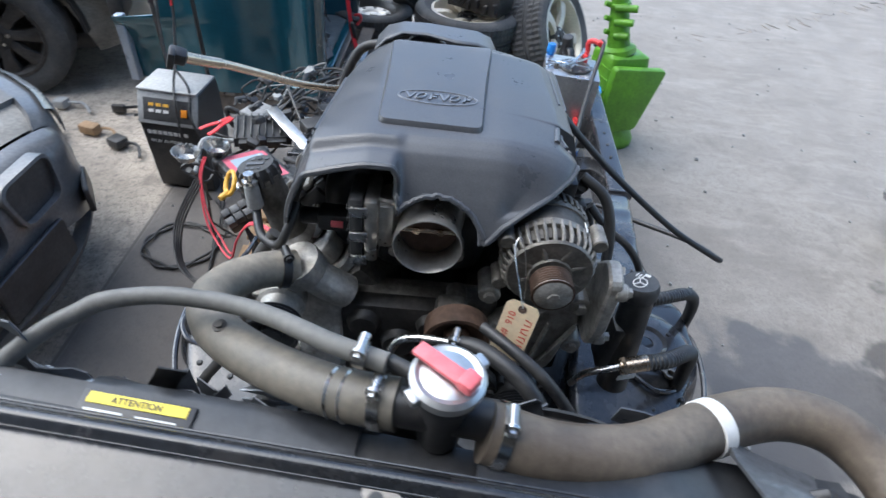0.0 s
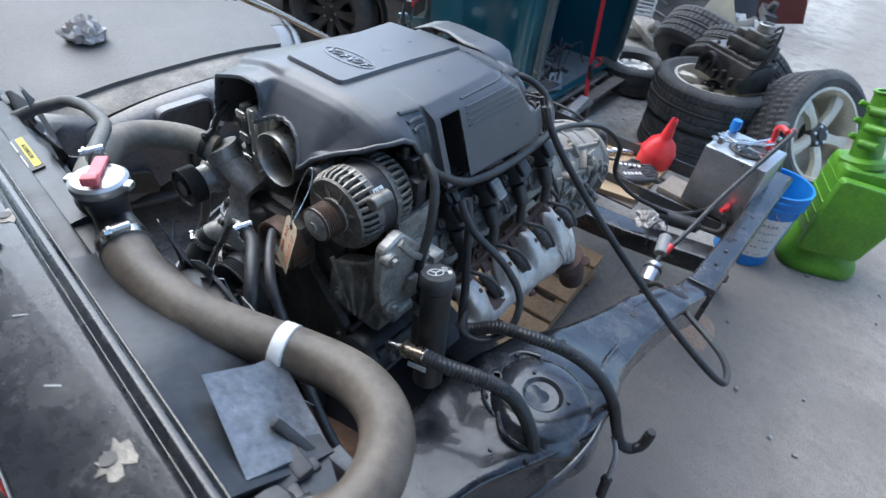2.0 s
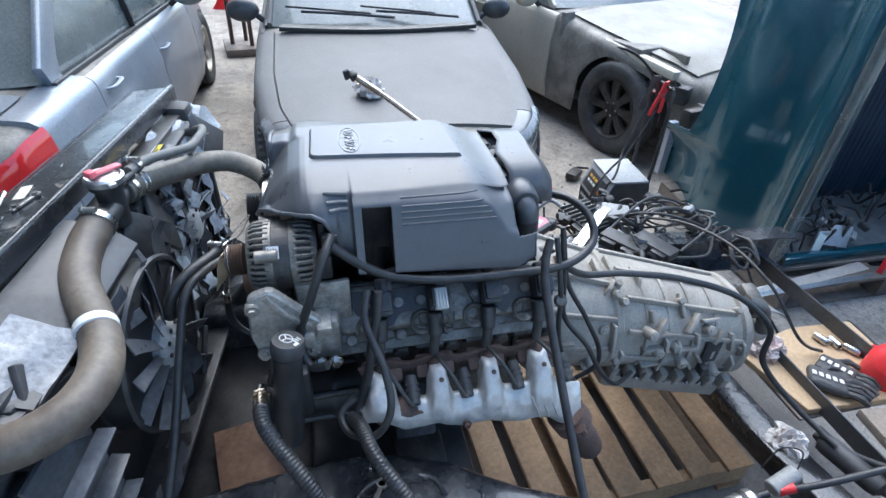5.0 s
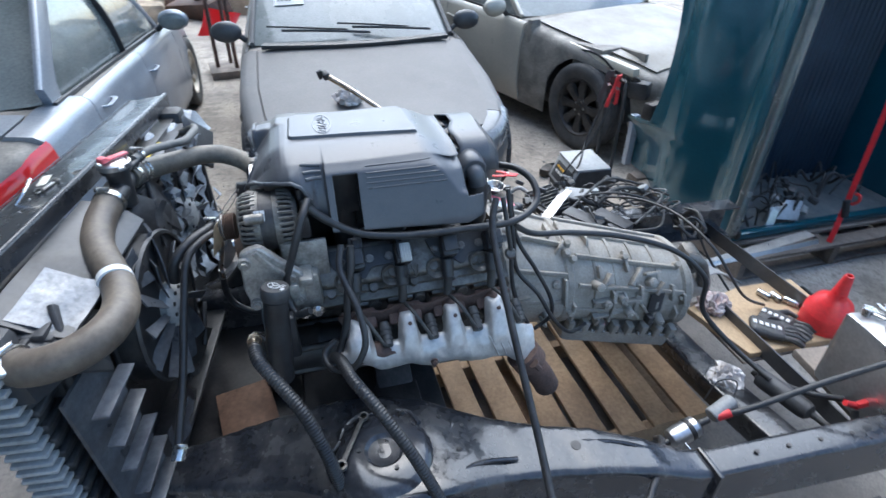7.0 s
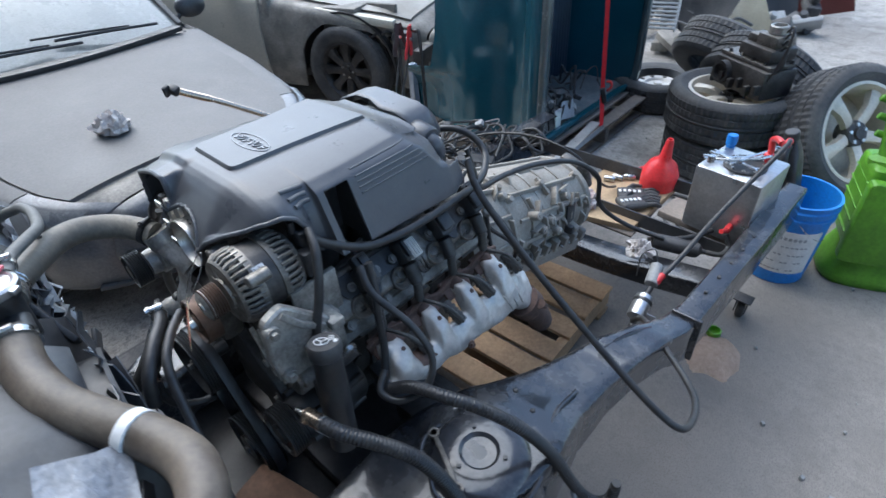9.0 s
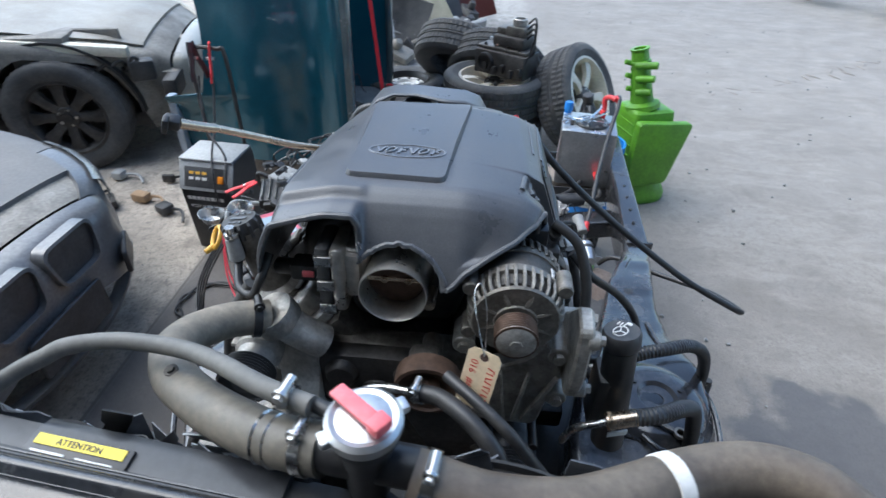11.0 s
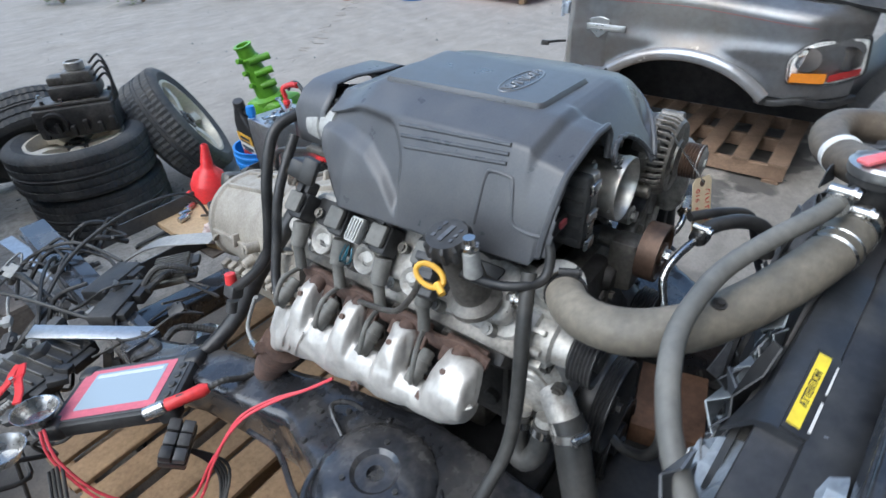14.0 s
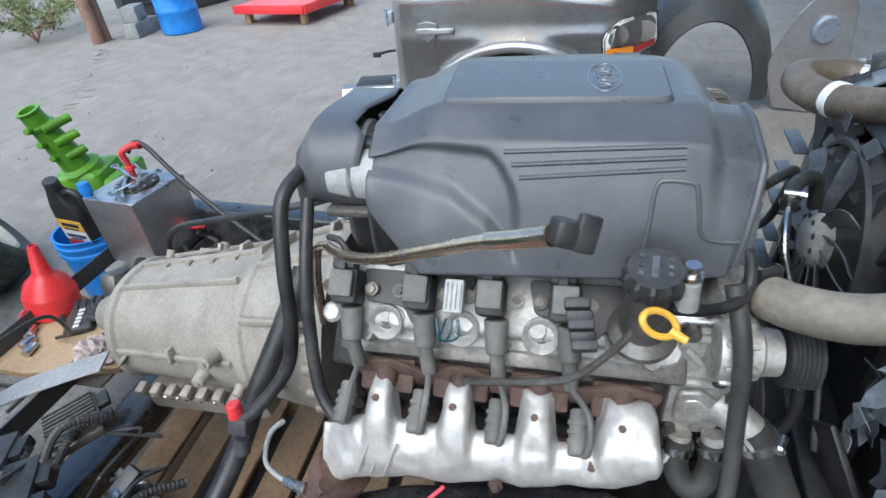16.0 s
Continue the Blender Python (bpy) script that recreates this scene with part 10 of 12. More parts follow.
def tyre_mesh(parent, m, R, w, bead, mat, blocks=64):
    """A tyre round the z axis of m: bulged walls, grooved tread with cross cuts."""
    prof = [(bead, -0.36), (bead + 0.008, -0.42), (bead + (R - bead) * 0.45, -0.5), (R - 0.030, -0.48), (R - 0.010, -0.43), (R - 0.002, -0.38)]
    tread = []
    for a, b in ((-0.38, -0.24), (-0.20, -0.06), (-0.02, 0.02), (0.06, 0.20), (0.24, 0.38)):
        tread += [(R - 0.006, a + 0.006), (R, a + 0.012), (R, b - 0.012), (R - 0.006, b - 0.006)]
    back = [(R - 0.002, 0.38), (R - 0.010, 0.43), (R - 0.030, 0.48), (bead + (R - bead) * 0.45, 0.5), (bead + 0.008, 0.42), (bead, 0.36)]
    prof = prof + tread + back
    n = blocks * 2
    bm = bm_new()
    rings = []
    for k in range(n):
        a = math.tau * k / n
        ring = []
        for r, h in prof:
            cut = 0.0
            if r > R - 0.012 and abs(h) > 0.05:
                skew = 1 if h > 0 else 0
                cut = 0.006 if (k + skew) % 2 else 0.0
            ring.append(m @ Vector(((r - cut) * math.cos(a), (r - cut) * math.sin(a), h * w)))
        rings.append(ring)
    vs = [[bm.verts.new(p) for p in r] for r in rings]
    q = len(prof)
    for k in range(n):
        a, b = vs[k], vs[(k + 1) % n]
        for j in range(q - 1):
            bm.faces.new((a[j], a[j + 1], b[j + 1], b[j]))
    return part("tyre", bm, mat, parent, sharp=30)


def rim_mesh(parent, m, bead, w, mat, spokes=5, style="alloy"):
    P = lambda x, y, z: m @ Vector((x, y, z))
    bm = bm_new()
    lathe(bm, [(bead - 0.012, -0.42 * w), (bead + 0.004, -0.42 * w), (bead + 0.002, -0.36 * w), (bead - 0.02, -0.30 * w), (bead - 0.035, 0.05 * w), (bead - 0.018, 0.28 * w), (bead + 0.002, 0.36 * w), (bead + 0.006, 0.42 * w), (bead - 0.010, 0.425 * w), (bead - 0.022, 0.30 * w), (bead - 0.042, 0.02 * w), (bead - 0.03, -0.30 * w)], P(0, 0, 0), P(0, 0, 1.0), 48)
    rim = part("rim", bm, mat, parent)
    if style == "steel":
        bm = bm_new()
        lathe(bm, [(bead - 0.03, 0.10 * w), (bead - 0.055, 0.22 * w), (0.095, 0.20 * w), (0.08, 0.12 * w), (0.03, 0.12 * w), (0.028, 0.20 * w), (0.0, 0.20 * w)], P(0, 0, 0), P(0, 0, 1.0), 40)
        part("wheel_disc", bm, STEELRIM, rim, "pale worn wheel centre")
        for k in range(8):
            a = k * math.tau / 8
            bm = bm_new()
            cyl(bm, P(0.118 * math.cos(a), 0.118 * math.sin(a), 0.17 * w), P(0.118 * math.cos(a), 0.118 * math.sin(a), 0.225 * w), 0.016, seg=12)
            part("vent_hole", bm, BLACK, rim)
        return rim
    for k in range(spokes):
        a = math.tau * k / spokes
        bm = bm_new()
        rr = [(0.045, 0.034, 0.24), (0.10, 0.030, 0.30), (bead * 0.6, 0.030, 0.33), (bead - 0.02, 0.048, 0.30)]
        rings = []
        for r, hw, z in rr:
            c, s = math.cos(a), math.sin(a)
            sec = [(-hw, z * w - 0.03), (hw, z * w - 0.03), (hw * 0.85, z * w), (hw * 0.2, z * w + 0.006), (-hw * 0.2, z * w + 0.006), (-hw * 0.85, z * w)]
            rings.append([P(r * c - u * s, r * s + u * c, z_) for u, z_ in sec])
        loft(bm, rings)
        part("spoke", bm, mat, rim)
    bm = bm_new()
    lathe(bm, [(0.0, 0.0), (0.07, 0.0), (0.07, 0.25), (0.06, 0.30), (0.03, 0.31), (0.028, 0.36), (0, 0.36)], P(0, 0, 0), P(0, 0, w), 28)
    part("hub", bm, DARKIRON if style == "alloy" else mat, rim)
    for k in range(5):
        a = math.tau * (k + 0.5) / 5
        bm = bm_new()
        cyl(bm, P(0.048 * math.cos(a), 0.048 * math.sin(a), 0.29 * w), P(0.048 * math.cos(a), 0.048 * math.sin(a), 0.33 * w), 0.010, seg=6)
        part("lug", bm, STEEL, rim)
    return rim


def loose_wheel(m, R, w, bead, label, rim=None, style="alloy", group="loose tyres", name="tyre", spokes=5):
    th = thing(name, label, "wheel" if rim else "tyre", m, group)
    tyre_mesh(th, m, R, w, bead, DUSTTYRE)
    if rim:
        rim_mesh(th, m, bead, w, rim, spokes, style)
    return th


loose_wheel(pose(0.20, 2.84, 0.125), 0.345, 0.25, 0.225, "worn black tyre lying flat at the bottom of a stack")
loose_wheel(pose(0.18, 2.82, 0.375, 0, 0, 30), 0.345, 0.25, 0.235, "alloy wheel with worn tyre lying on another tyre", ALLOY, name="car_wheel")
loose_wheel(pose(0.76, 2.86, 0.335, 0, 62, -32), 0.355, 0.26, 0.255, "beige five-spoke alloy wheel leaning against the tyre stack", ALLOY, name="car_wheel")
loose_wheel(pose(-0.06, 3.55, 0.37, 138, 0, -22), 0.395, 0.25, 0.24, "black off-road tyre leaning behind the tyre stack")
loose_wheel(pose(0.20, 3.32, 0.37, 132, 0, -16), 0.365, 0.24, 0.22, "black off-road tyre leaning behind the stacked wheels")
loose_wheel(pose(-0.52, 3.54, 0.105), 0.31, 0.20, 0.19, "black spare wheel with a pale steel centre lying on the floor", BLACK, "steel", name="car_wheel")

# small dismantled engine on the tyres
se = thing("carburettor_engine", "dark greasy engine head with carburettor resting on wheels", "engine part", (0.25, 2.80, 0.50))
EM = pose(0.25, 2.82, 0.485, 0, 0, -32) @ Matrix.Diagonal((1.05, 1.1, 1.05, 1))
for nm, c, s, b, mt in (("body", (0, 0, 0.085), (0.36, 0.19, 0.15), 0.02, DARKIRON), ("flange", (0, 0, 0.17), (0.34, 0.15, 0.02), 0.006, GREASE), ("manifold", (0.03, 0.02, 0.215), (0.22, 0.16, 0.07), 0.02, DARKIRON), ("carburettor", (0.06, 0.02, 0.275), (0.13, 0.11, 0.06), 0.012, GREASE), ("float_bowl", (-0.04, 0.02, 0.265), (0.07, 0.09, 0.045), 0.012, GREASE)):
    bm = bm_new()
    box(bm, c, s, b, m=EM)
    part(nm, bm, mt, se)
bm = bm_new()
lathe(bm, [(0.042, 0), (0.060, 0.1), (0.060, 1), (0.046, 1), (0.044, 0.5), (0.0, 0.45)], EM @ Vector((-0.09, -0.08, 0.09)), EM @ Vector((-0.09, -0.125, 0.09)), 28)
part("bore", bm, DARKIRON, se, "round open inlet bore")
bm = bm_new()
lathe(bm, [(0.038, 0), (0.046, 0.2), (0.046, 0.9), (0.040, 1), (0.034, 1), (0.032, 0.3), (0, 0.3)], EM @ Vector((0.06, 0.02, 0.30)), EM @ Vector((0.06, 0.02, 0.345)), 28)
part("air_horn", bm, ALUM, se)
for k in range(9):
    bm = bm_new()
    x = -0.16 + 0.04 * k
    bolt(bm, EM @ Vector((x, -0.06 if k % 2 else 0.06, 0.182)), (0, 0, 1), 0.009, 0.014)
    part("bolt", bm, STEEL if k % 3 == 0 else DARKIRON, se)
for k in range(6):
    bm = bm_new()
    x = -0.14 + 0.06 * k
    box(bm, (x, -0.105, 0.05 + 0.02 * (k % 2)), (0.022, 0.04, 0.05), 0.005, m=EM)
    part("bracket", bm, DARKIRON, se)
for k in range(4):
    bm = bm_new()
    z = 0.24 + 0.03 * k
    tube(bm, [EM @ Vector((0.13, 0.0, z)), EM @ Vector((0.19, -0.03, z + 0.04)), EM @ Vector((0.21, -0.05, z - 0.06)), EM @ Vector((0.17, -0.08, 0.15 - 0.02 * k))], 0.006, 8)
    part("fuel_pipe", bm, BLACK, se)

# ---- teal truck bed standing on end ----
pallet("grey weathered pallet under the upended truck bed", pose(-1.02, 2.66, 0, 0, 0, 0), 1.10, 1.26, 0.14, 8, GREYWOOD)
bed = thing("truck_bed", "glossy dark teal pickup bed standing on its end", "truck bed", (-1.1, 2.65, 0.14))


def bed_left(z):
    """Left edge of the near side: foot, tab, wheel arch, then straight."""
    if z < 0.50:
        return -1.70
    t = (z - 0.50) / 0.95
    if t > 1:
        return -1.62
    return -1.50 - 0.0 + 0.10 * math.sin(min(1, t * 1.0) * math.pi) ** 0.6 + (-0.06 if z < 0.52 else 0)


def side_y(u, z):
    """Swell of the outer skin: rolled rail, hollow, then the flare of the wheel arch."""
    x = -0.64 - 1.06 * u
    s = -0.035 * math.exp(-((u - 0.04) / 0.05) ** 2) + 0.030 * math.exp(-((u - 0.20) / 0.10) ** 2)
    s -= 0.045 * math.exp(-((u - 0.50) / 0.16) ** 2)
    flare = smooth01(0.62, 0.95, u) * smooth01(0.30, 0.55, z) * (1 - smooth01(1.45, 1.75, z))
    s -= 0.06 * flare
    s += 0.05 * smooth01(0.60, 0.85, u) * (1 - smooth01(0.35, 0.6, z))
    return 2.07 + s


def bed_skin(y_of, thick, mat, name, mirror=False):
    bm = bm_new()
    nz, nu = 64, 40
    front, back = [], []
    for i in range(nz + 1):
        z = 0.145 + 2.05 * i / nz
        xl = bed_left(z)
        rf, rb = [], []
        for j in range(nu + 1):
            x = -0.64 + (xl + 0.64) * j / nu
            u = (-0.64 - x) / 1.06
            y = y_of(u, z)
            rf.append(bm.verts.new((x, y, z)))
            rb.append(bm.verts.new((x, y + thick, z)))
        front.append(rf)
        back.append(rb)
    for g in (front, back):
        for i in range(nz):
            for j in range(nu):
                bm.faces.new((g[i][j], g[i][j + 1], g[i + 1][j + 1], g[i + 1][j]))
    rim_ = [(0, j) for j in range(nu)] + [(i, nu) for i in range(nz)] + [(nz, j) for j in range(nu, 0, -1)] + [(i, 0) for i in range(nz, 0, -1)]
    for k in range(len(rim_)):
        a, b = rim_[k], rim_[(k + 1) % len(rim_)]
        bm.faces.new((front[a[0]][a[1]], front[b[0]][b[1]], back[b[0]][b[1]], back[a[0]][a[1]]))
    return part(name, bm, mat, bed, sharp=50)


bed_skin(side_y, 0.012, TEAL, "side_panel")
bed_skin(lambda u, z: 3.36 - 0.03 * math.exp(-((u - 0.5) / 0.2) ** 2), 0.012, TEAL, "side_panel")
# ribbed floor of the bed
bm = bm_new()
n = 128
sec = []
for k in range(n + 1):
    y = 2.10 + 1.24 * k / n
    sec.append((y, 0.010 if k % 4 in (1, 2) else 0.0))
vs = [[bm.verts.new((-1.20 + d, y, z)) for y, d in sec] for z in (0.16, 2.19)]
vb = [[bm.verts.new((-1.22, y, z)) for y, d in sec] for z in (0.16, 2.19)]
for k in range(n):
    bm.faces.new((vs[0][k], vs[0][k + 1], vs[1][k + 1], vs[1][k]))
    bm.faces.new((vb[0][k + 1], vb[0][k], vb[1][k], vb[1][k + 1]))
part("bed_floor", bm, NAVY, bed, "dark navy ribbed bed floor")
# rails along the open edges
# teal rail; its bright sheen is put into the paler colour
SHEENRAIL = shader("teal_rail_sheen", (0.10, 0.16, 0.18), 0.22, 0.6, var=0.12, scale=6, bump=0.02, col2=(0.22, 0.23, 0.22), coat=0.5)
BEDDUST = shader("dusty_bed_wall", (0.16, 0.165, 0.165), 0.7, var=0.2, scale=7, bump=0.1, col2=(0.07, 0.10, 0.115))
for y in (2.075, 3.36):
    bm2 = bm_new()
    pts = [Vector((-0.80, y + 0.03, 0.17)), Vector((-0.70, y + 0.01, 0.17)), Vector((-0.655, y, 0.19)), Vector((-0.63, y, 0.25)), Vector((-0.625, y, 0.6)), Vector((-0.625, y, 1.2)), Vector((-0.625, y, 2.19))]
    sweep(bm2, spline(pts, 6), rect(0.058, 0.052, 0.024, 5))
    part("bed_rail", bm2, SHEENRAIL, bed, "glossy teal bed rail cap with a pale sheen")
box(bm := bm_new(), (-0.92, 2.72, 0.155), (0.56, 1.26, 0.02), 0.004)
part("front_wall", bm, BEDDUST, bed, "dusty inner front wall")
bm = bm_new()
box(bm, (-0.655, 2.72, 0.170), (0.05, 1.24, 0.045), 0.010)
part("sill_rail", bm, TEAL, bed)
bm = bm_new()
box(bm, (-0.618, 2.11, 0.20), (0.012, 0.03, 0.05), 0.002)
part("stake_hole", bm, BLACK, bed)
# light tab edge at the foot of the panel
bm = bm_new()
prism(bm, [(-1.705, 0.145), (-1.66, 0.145), (-1.66, 0.50), (-1.705, 0.50)], Matrix(((1, 0, 0, 0), (0, 0, -1, 2.112), (0, 1, 0, 0), (0, 0, 0, 1))), 0.05, 0.004)
part("edge_flange", bm, SILVERPATCH, bed, "pale grey-blue folded edge")

strap = thing("ratchet_strap", "red ratchet strap tied to the pallet through the bed", "ratchet strap", (-0.60, 2.70, 0.2))
bm = bm_new()
sweep(bm, spline([(-0.50, 2.62, 0.145), (-0.52, 2.65, 0.22), (-0.56, 2.70, 0.34), (-0.62, 2.75, 0.8), (-0.70, 2.80, 1.5), (-0.74, 2.82, 2.15)], 6), rect(0.026, 0.003, 0.001, 1))
part("webbing", bm, STRAPRED, strap)
bm = bm_new()
box(bm, (-0.545, 2.69, 0.32), (0.022, 0.035, 0.10), 0.006, (8, -12, 0))
part("ratchet", bm, BLACK, strap, "black ratchet buckle")
bm = bm_new()
tube(bm, [(-0.52, 2.68, 0.36), (-0.495, 2.68, 0.39), (-0.50, 2.68, 0.42), (-0.535, 2.70, 0.41)], 0.008, 8)
part("handle", bm, RED, strap)

heap = thing("wire_heap", "tangle of dark wires and brackets inside the bed", "wiring", (-0.85, 2.5, 0.165))
for k in range(24):
    x, y, a, pts = rng.uniform(-1.0, -0.75), rng.uniform(2.2, 3.0), rng.uniform(0, 6.28), []
    for j in range(6):
        a += rng.uniform(-1.1, 1.1)
        x, y = max(-1.12, min(-0.69, x + 0.07 * math.cos(a))), max(2.14, min(3.1, y + 0.07 * math.sin(a)))
        pts.append((x, y, 0.18 + rng.uniform(0, 0.16) * (1 if 0 < j < 5 else 0.2)))
    bm = bm_new()
    tube(bm, pts, rng.uniform(0.004, 0.009), 7, 5)
    part("wire", bm, (WIRE, WIRE, BLACKDUST, DARKIRON)[k % 4], heap)
for k in range(14):
    bm = bm_new()
    m = pose(rng.uniform(-1.0, -0.72), rng.uniform(2.2, 2.8), 0.21 + rng.uniform(0, 0.09), rng.uniform(-40, 40), rng.uniform(-40, 40), rng.uniform(0, 360))
    box(bm, (0, 0, 0), (0.05, 0.035, 0.03), 0.004, m=m)
    part("connector", bm, (BLACKDUST, LIGHTGREY, DARKGREY)[k % 3], heap)
bm = bm_new()
pl = [(-0.09, -0.05), (0.07, -0.06), (0.09, 0.05), (0.0, 0.055), (-0.02, 0.02), (-0.09, 0.01)]
prism(bm, pl, pose(-0.70, 2.47, 0.26, 62, 0, 72), 0.005, 0.001)
prism(bm, [(-0.02, -0.09), (0.02, -0.09), (0.02, 0.02), (-0.02, 0.02)], pose(-0.70, 2.40, 0.25, 70, 10, 60), 0.005, 0.001)
solid("metal_bracket", bm, SHEETALU, "bright bent steel bracket lying in the bed", "bracket")

# ---- cars ----
def curve(keys, x):
    """Smooth value along (x, value) keys."""
    if x <= keys[0][0]:
        return keys[0][1]
    for (a, p), (b, q) in zip(keys, keys[1:]):
        if x <= b:
            return p + (q - p) * smooth01(a, b, x) if abs(q - p) > 0.25 else p + (q - p) * (x - a) / (b - a)
    return keys[-1][1]


def car(name, label, m, L, W, deck, plan, wheels, R, paint, gh, bare_side=0, hood_mat=None):
    """A saloon: nose at x = 0 of m, tail at L; deck (x, height), plan (x, half width); gh: glass house."""
    th = thing(name, label, "car", m, "parked cars")
    sill = 0.20
    base0, top0_, top1_, base1, zroof = gh

    def low(x):
        z = sill
        for wx in wheels:
            d = abs(x - wx)
            ra = R + 0.055
            if d < ra:
                z = max(z, R + math.sqrt(ra * ra - d * d) * 0.98)
        if x < 0.3:
            z = max(z, 0.20 + 0.05 * (1 - x / 0.3))
        return z

    def S(x, s, off=0.0):
        """Skin at length x; s from -1 (sill) over 0 (middle) to 1."""
        zt, w, sg, q = curve(deck, x), curve(plan, x), (1 if s >= 0 else -1), abs(s)
        crown = 0.055
        zs = zt - crown
        if q < 0.5:
            f = q / 0.5
            y = (w - 0.075) * f
            z = zt - crown * 0.75 * f ** 2.4
        elif q < 0.6:
            f = (q - 0.5) / 0.1
            y = w - 0.075 + 0.060 * math.sin(f * math.pi / 2)
            z = zt - crown * 0.75 - 0.055 * (1 - math.cos(f * math.pi / 2))
        else:
            f = (q - 0.6) / 0.4
            z0 = zt - crown * 0.75 - 0.055
            zl = min(low(x), z0 - 0.03)
            z = z0 + (zl - z0) * f
            y = w - 0.015 + 0.030 * math.sin(min(1.0, (z0 - z) / 0.45) * math.pi * 0.62) - 0.03 * smooth01(0.35, 0.2, z)
            y += 0.012 * math.exp(-((z - (z0 - 0.14)) / 0.02) ** 2)
        k = 1 - off / max(w, 0.1)
        return m @ Vector((x, sg * y * k, z - off))

    def panel(nm, x0, x1, s0, s1, mat, lab="", gap=0.004, parent=th):
        nx = max(4, int((x1 - x0) / 0.045))
        ns = max(4, int(abs(s1 - s0) / 0.04))
        bm = bm_new()
        def P(i, j, off):
            x = x0 + gap + (x1 - x0 - 2 * gap) * i / nx
            s = s0 + 0.004 + (s1 - s0 - 0.008) * j / ns
            return bm.verts.new(S(x, s, off))
        g = [[P(i, j, 0) for j in range(ns + 1)] for i in range(nx + 1)]
        for i in range(nx):
            for j in range(ns):
                bm.faces.new((g[i][j], g[i][j + 1], g[i + 1][j + 1], g[i + 1][j]))
        loop_ = [(0, j) for j in range(ns)] + [(i, ns) for i in range(nx)] + [(nx, j) for j in range(ns, 0, -1)] + [(i, 0) for i in range(nx, 0, -1)]
        inner = {ij: P(ij[0], ij[1], 0.018) for ij in loop_}
        for k in range(len(loop_)):
            a, b = loop_[k], loop_[(k + 1) % len(loop_)]
            bm.faces.new((g[a[0]][a[1]], g[b[0]][b[1]], inner[b], inner[a]))
        return part(nm, bm, mat, parent, lab, sharp=45)

    # dark shell behind the panels
    bm = bm_new()
    nx = 90
    rows_ = []
    for i in range(nx + 1):
        x = 0.04 + (L - 0.08) * i / nx
        rows_.append([bm.verts.new(S(x, -1 + 2 * j / 40, 0.016)) for j in range(41)])
    for i in range(nx):
        for j in range(40):
            bm.faces.new((rows_[i][j], rows_[i][j + 1], rows_[i + 1][j + 1], rows_[i + 1][j]))
    part("inner_shell", bm, PRIMER, th, sharp=45)
    bm = bm_new()
    box(bm, (L / 2, 0, 0.24), (L * 0.9, W * 1.5, 0.10), 0.02, m=m)
    part("underbody", bm, BLACK, th)

    door0, mid_, door1 = base0 + 0.02, (base0 + base1) / 2 - 0.1, base1 - 0.25
    hs = 0.46
    panel("bonnet", 0.16, base0 - 0.02, -hs, hs, hood_mat or paint)
    for sg in (-1, 1):
        if sg != bare_side:
            panel("front_wing", 0.34, door0, sg * hs, sg * 1.0, paint)
            panel("front_bumper_side", 0.02, 0.34, sg * hs, sg * 1.0, paint)
        panel("door", door0, mid_, sg * 0.52, sg * 1.0, paint)
        panel("door", mid_, door1, sg * 0.52, sg * 1.0, paint)
        panel("rear_wing", door1, L - 0.34, sg * 0.44, sg * 1.0, paint)
        panel("rear_bumper_side", L - 0.34, L - 0.02, sg * 0.62, sg * 1.0, paint)
        for x in (mid_ - 0.20, door1 - 0.24):
            bm = bm_new()
            a, b = S(x, sg * 0.655), S(x + 0.16, sg * 0.655)
            o = (m.to_3x3() @ Vector((0, sg, 0)))
            sweep(bm, spline([a - o * 0.005, a + o * 0.025 + (b - a) * 0.12, b + o * 0.025 - (b - a) * 0.12, b - o * 0.005], 4), rect(0.022, 0.012, 0.004, 2))
            part("door_handle", bm, paint, th)
        bm = bm_new()
        c = S(base0 + 0.30, sg * 0.52)
        o = (m.to_3x3() @ Vector((0, sg, 0)))
        mm = m.copy()
        mm.translation = c + o * 0.13 + Vector((0, 0, 0.07))
        bmesh.ops.create_uvsphere(bm, u_segments=20, v_segments=12, radius=1.0, matrix=mm @ Matrix.Diagonal((0.06, 0.11, 0.075, 1)))
        mir = part("mirror", bm, paint if paint is not DUSTSILVER else DARKGREY, th)
        bm = bm_new()
        tube(bm, [c, c + o * 0.05 + Vector((0, 0, 0.04)), c + o * 0.10 + Vector((0, 0, 0.06))], 0.02, 8)
        part("mirror_arm", bm, BLACK, mir)
        bm = bm_new()
        bmesh.ops.create_uvsphere(bm, u_segments=20, v_segments=8, radius=1.0, matrix=mm @ Matrix.Translation((0.045, 0, 0)) @ Matrix.Diagonal((0.018, 0.095, 0.062, 1)))
        part("mirror_glass", bm, CARGLASS, mir)
    panel("boot_lid", base1 + 0.02, L - 0.05, -0.44, 0.44, paint)

    # nose and tail faces, bulged
    for nm, x, out_ in (("front_bumper", 0.02, -1), ("rear_bumper", L - 0.02, 1)):
        bm = bm_new()
        ring = [S(x, -1 + 2 * j / 40) for j in range(41)]
        cz = m @ Vector((x, 0, 0.45))
        prev = [bm.verts.new(p) for p in ring]
        ax = m.to_3x3() @ Vector((out_, 0, 0))
        for k, (sc, bl) in enumerate(((0.96, 0.03), (0.85, 0.07), (0.6, 0.10), (0.3, 0.115))):
            now = [bm.verts.new(cz + Vector(((p - cz).x * sc, (p - cz).y * sc, (p - cz).z * (sc * 0.75 + 0.25))) + ax * bl) for p in ring]
            for j in range(40):
                bm.faces.new((prev[j], prev[j + 1], now[j + 1], now[j]))
            prev = now
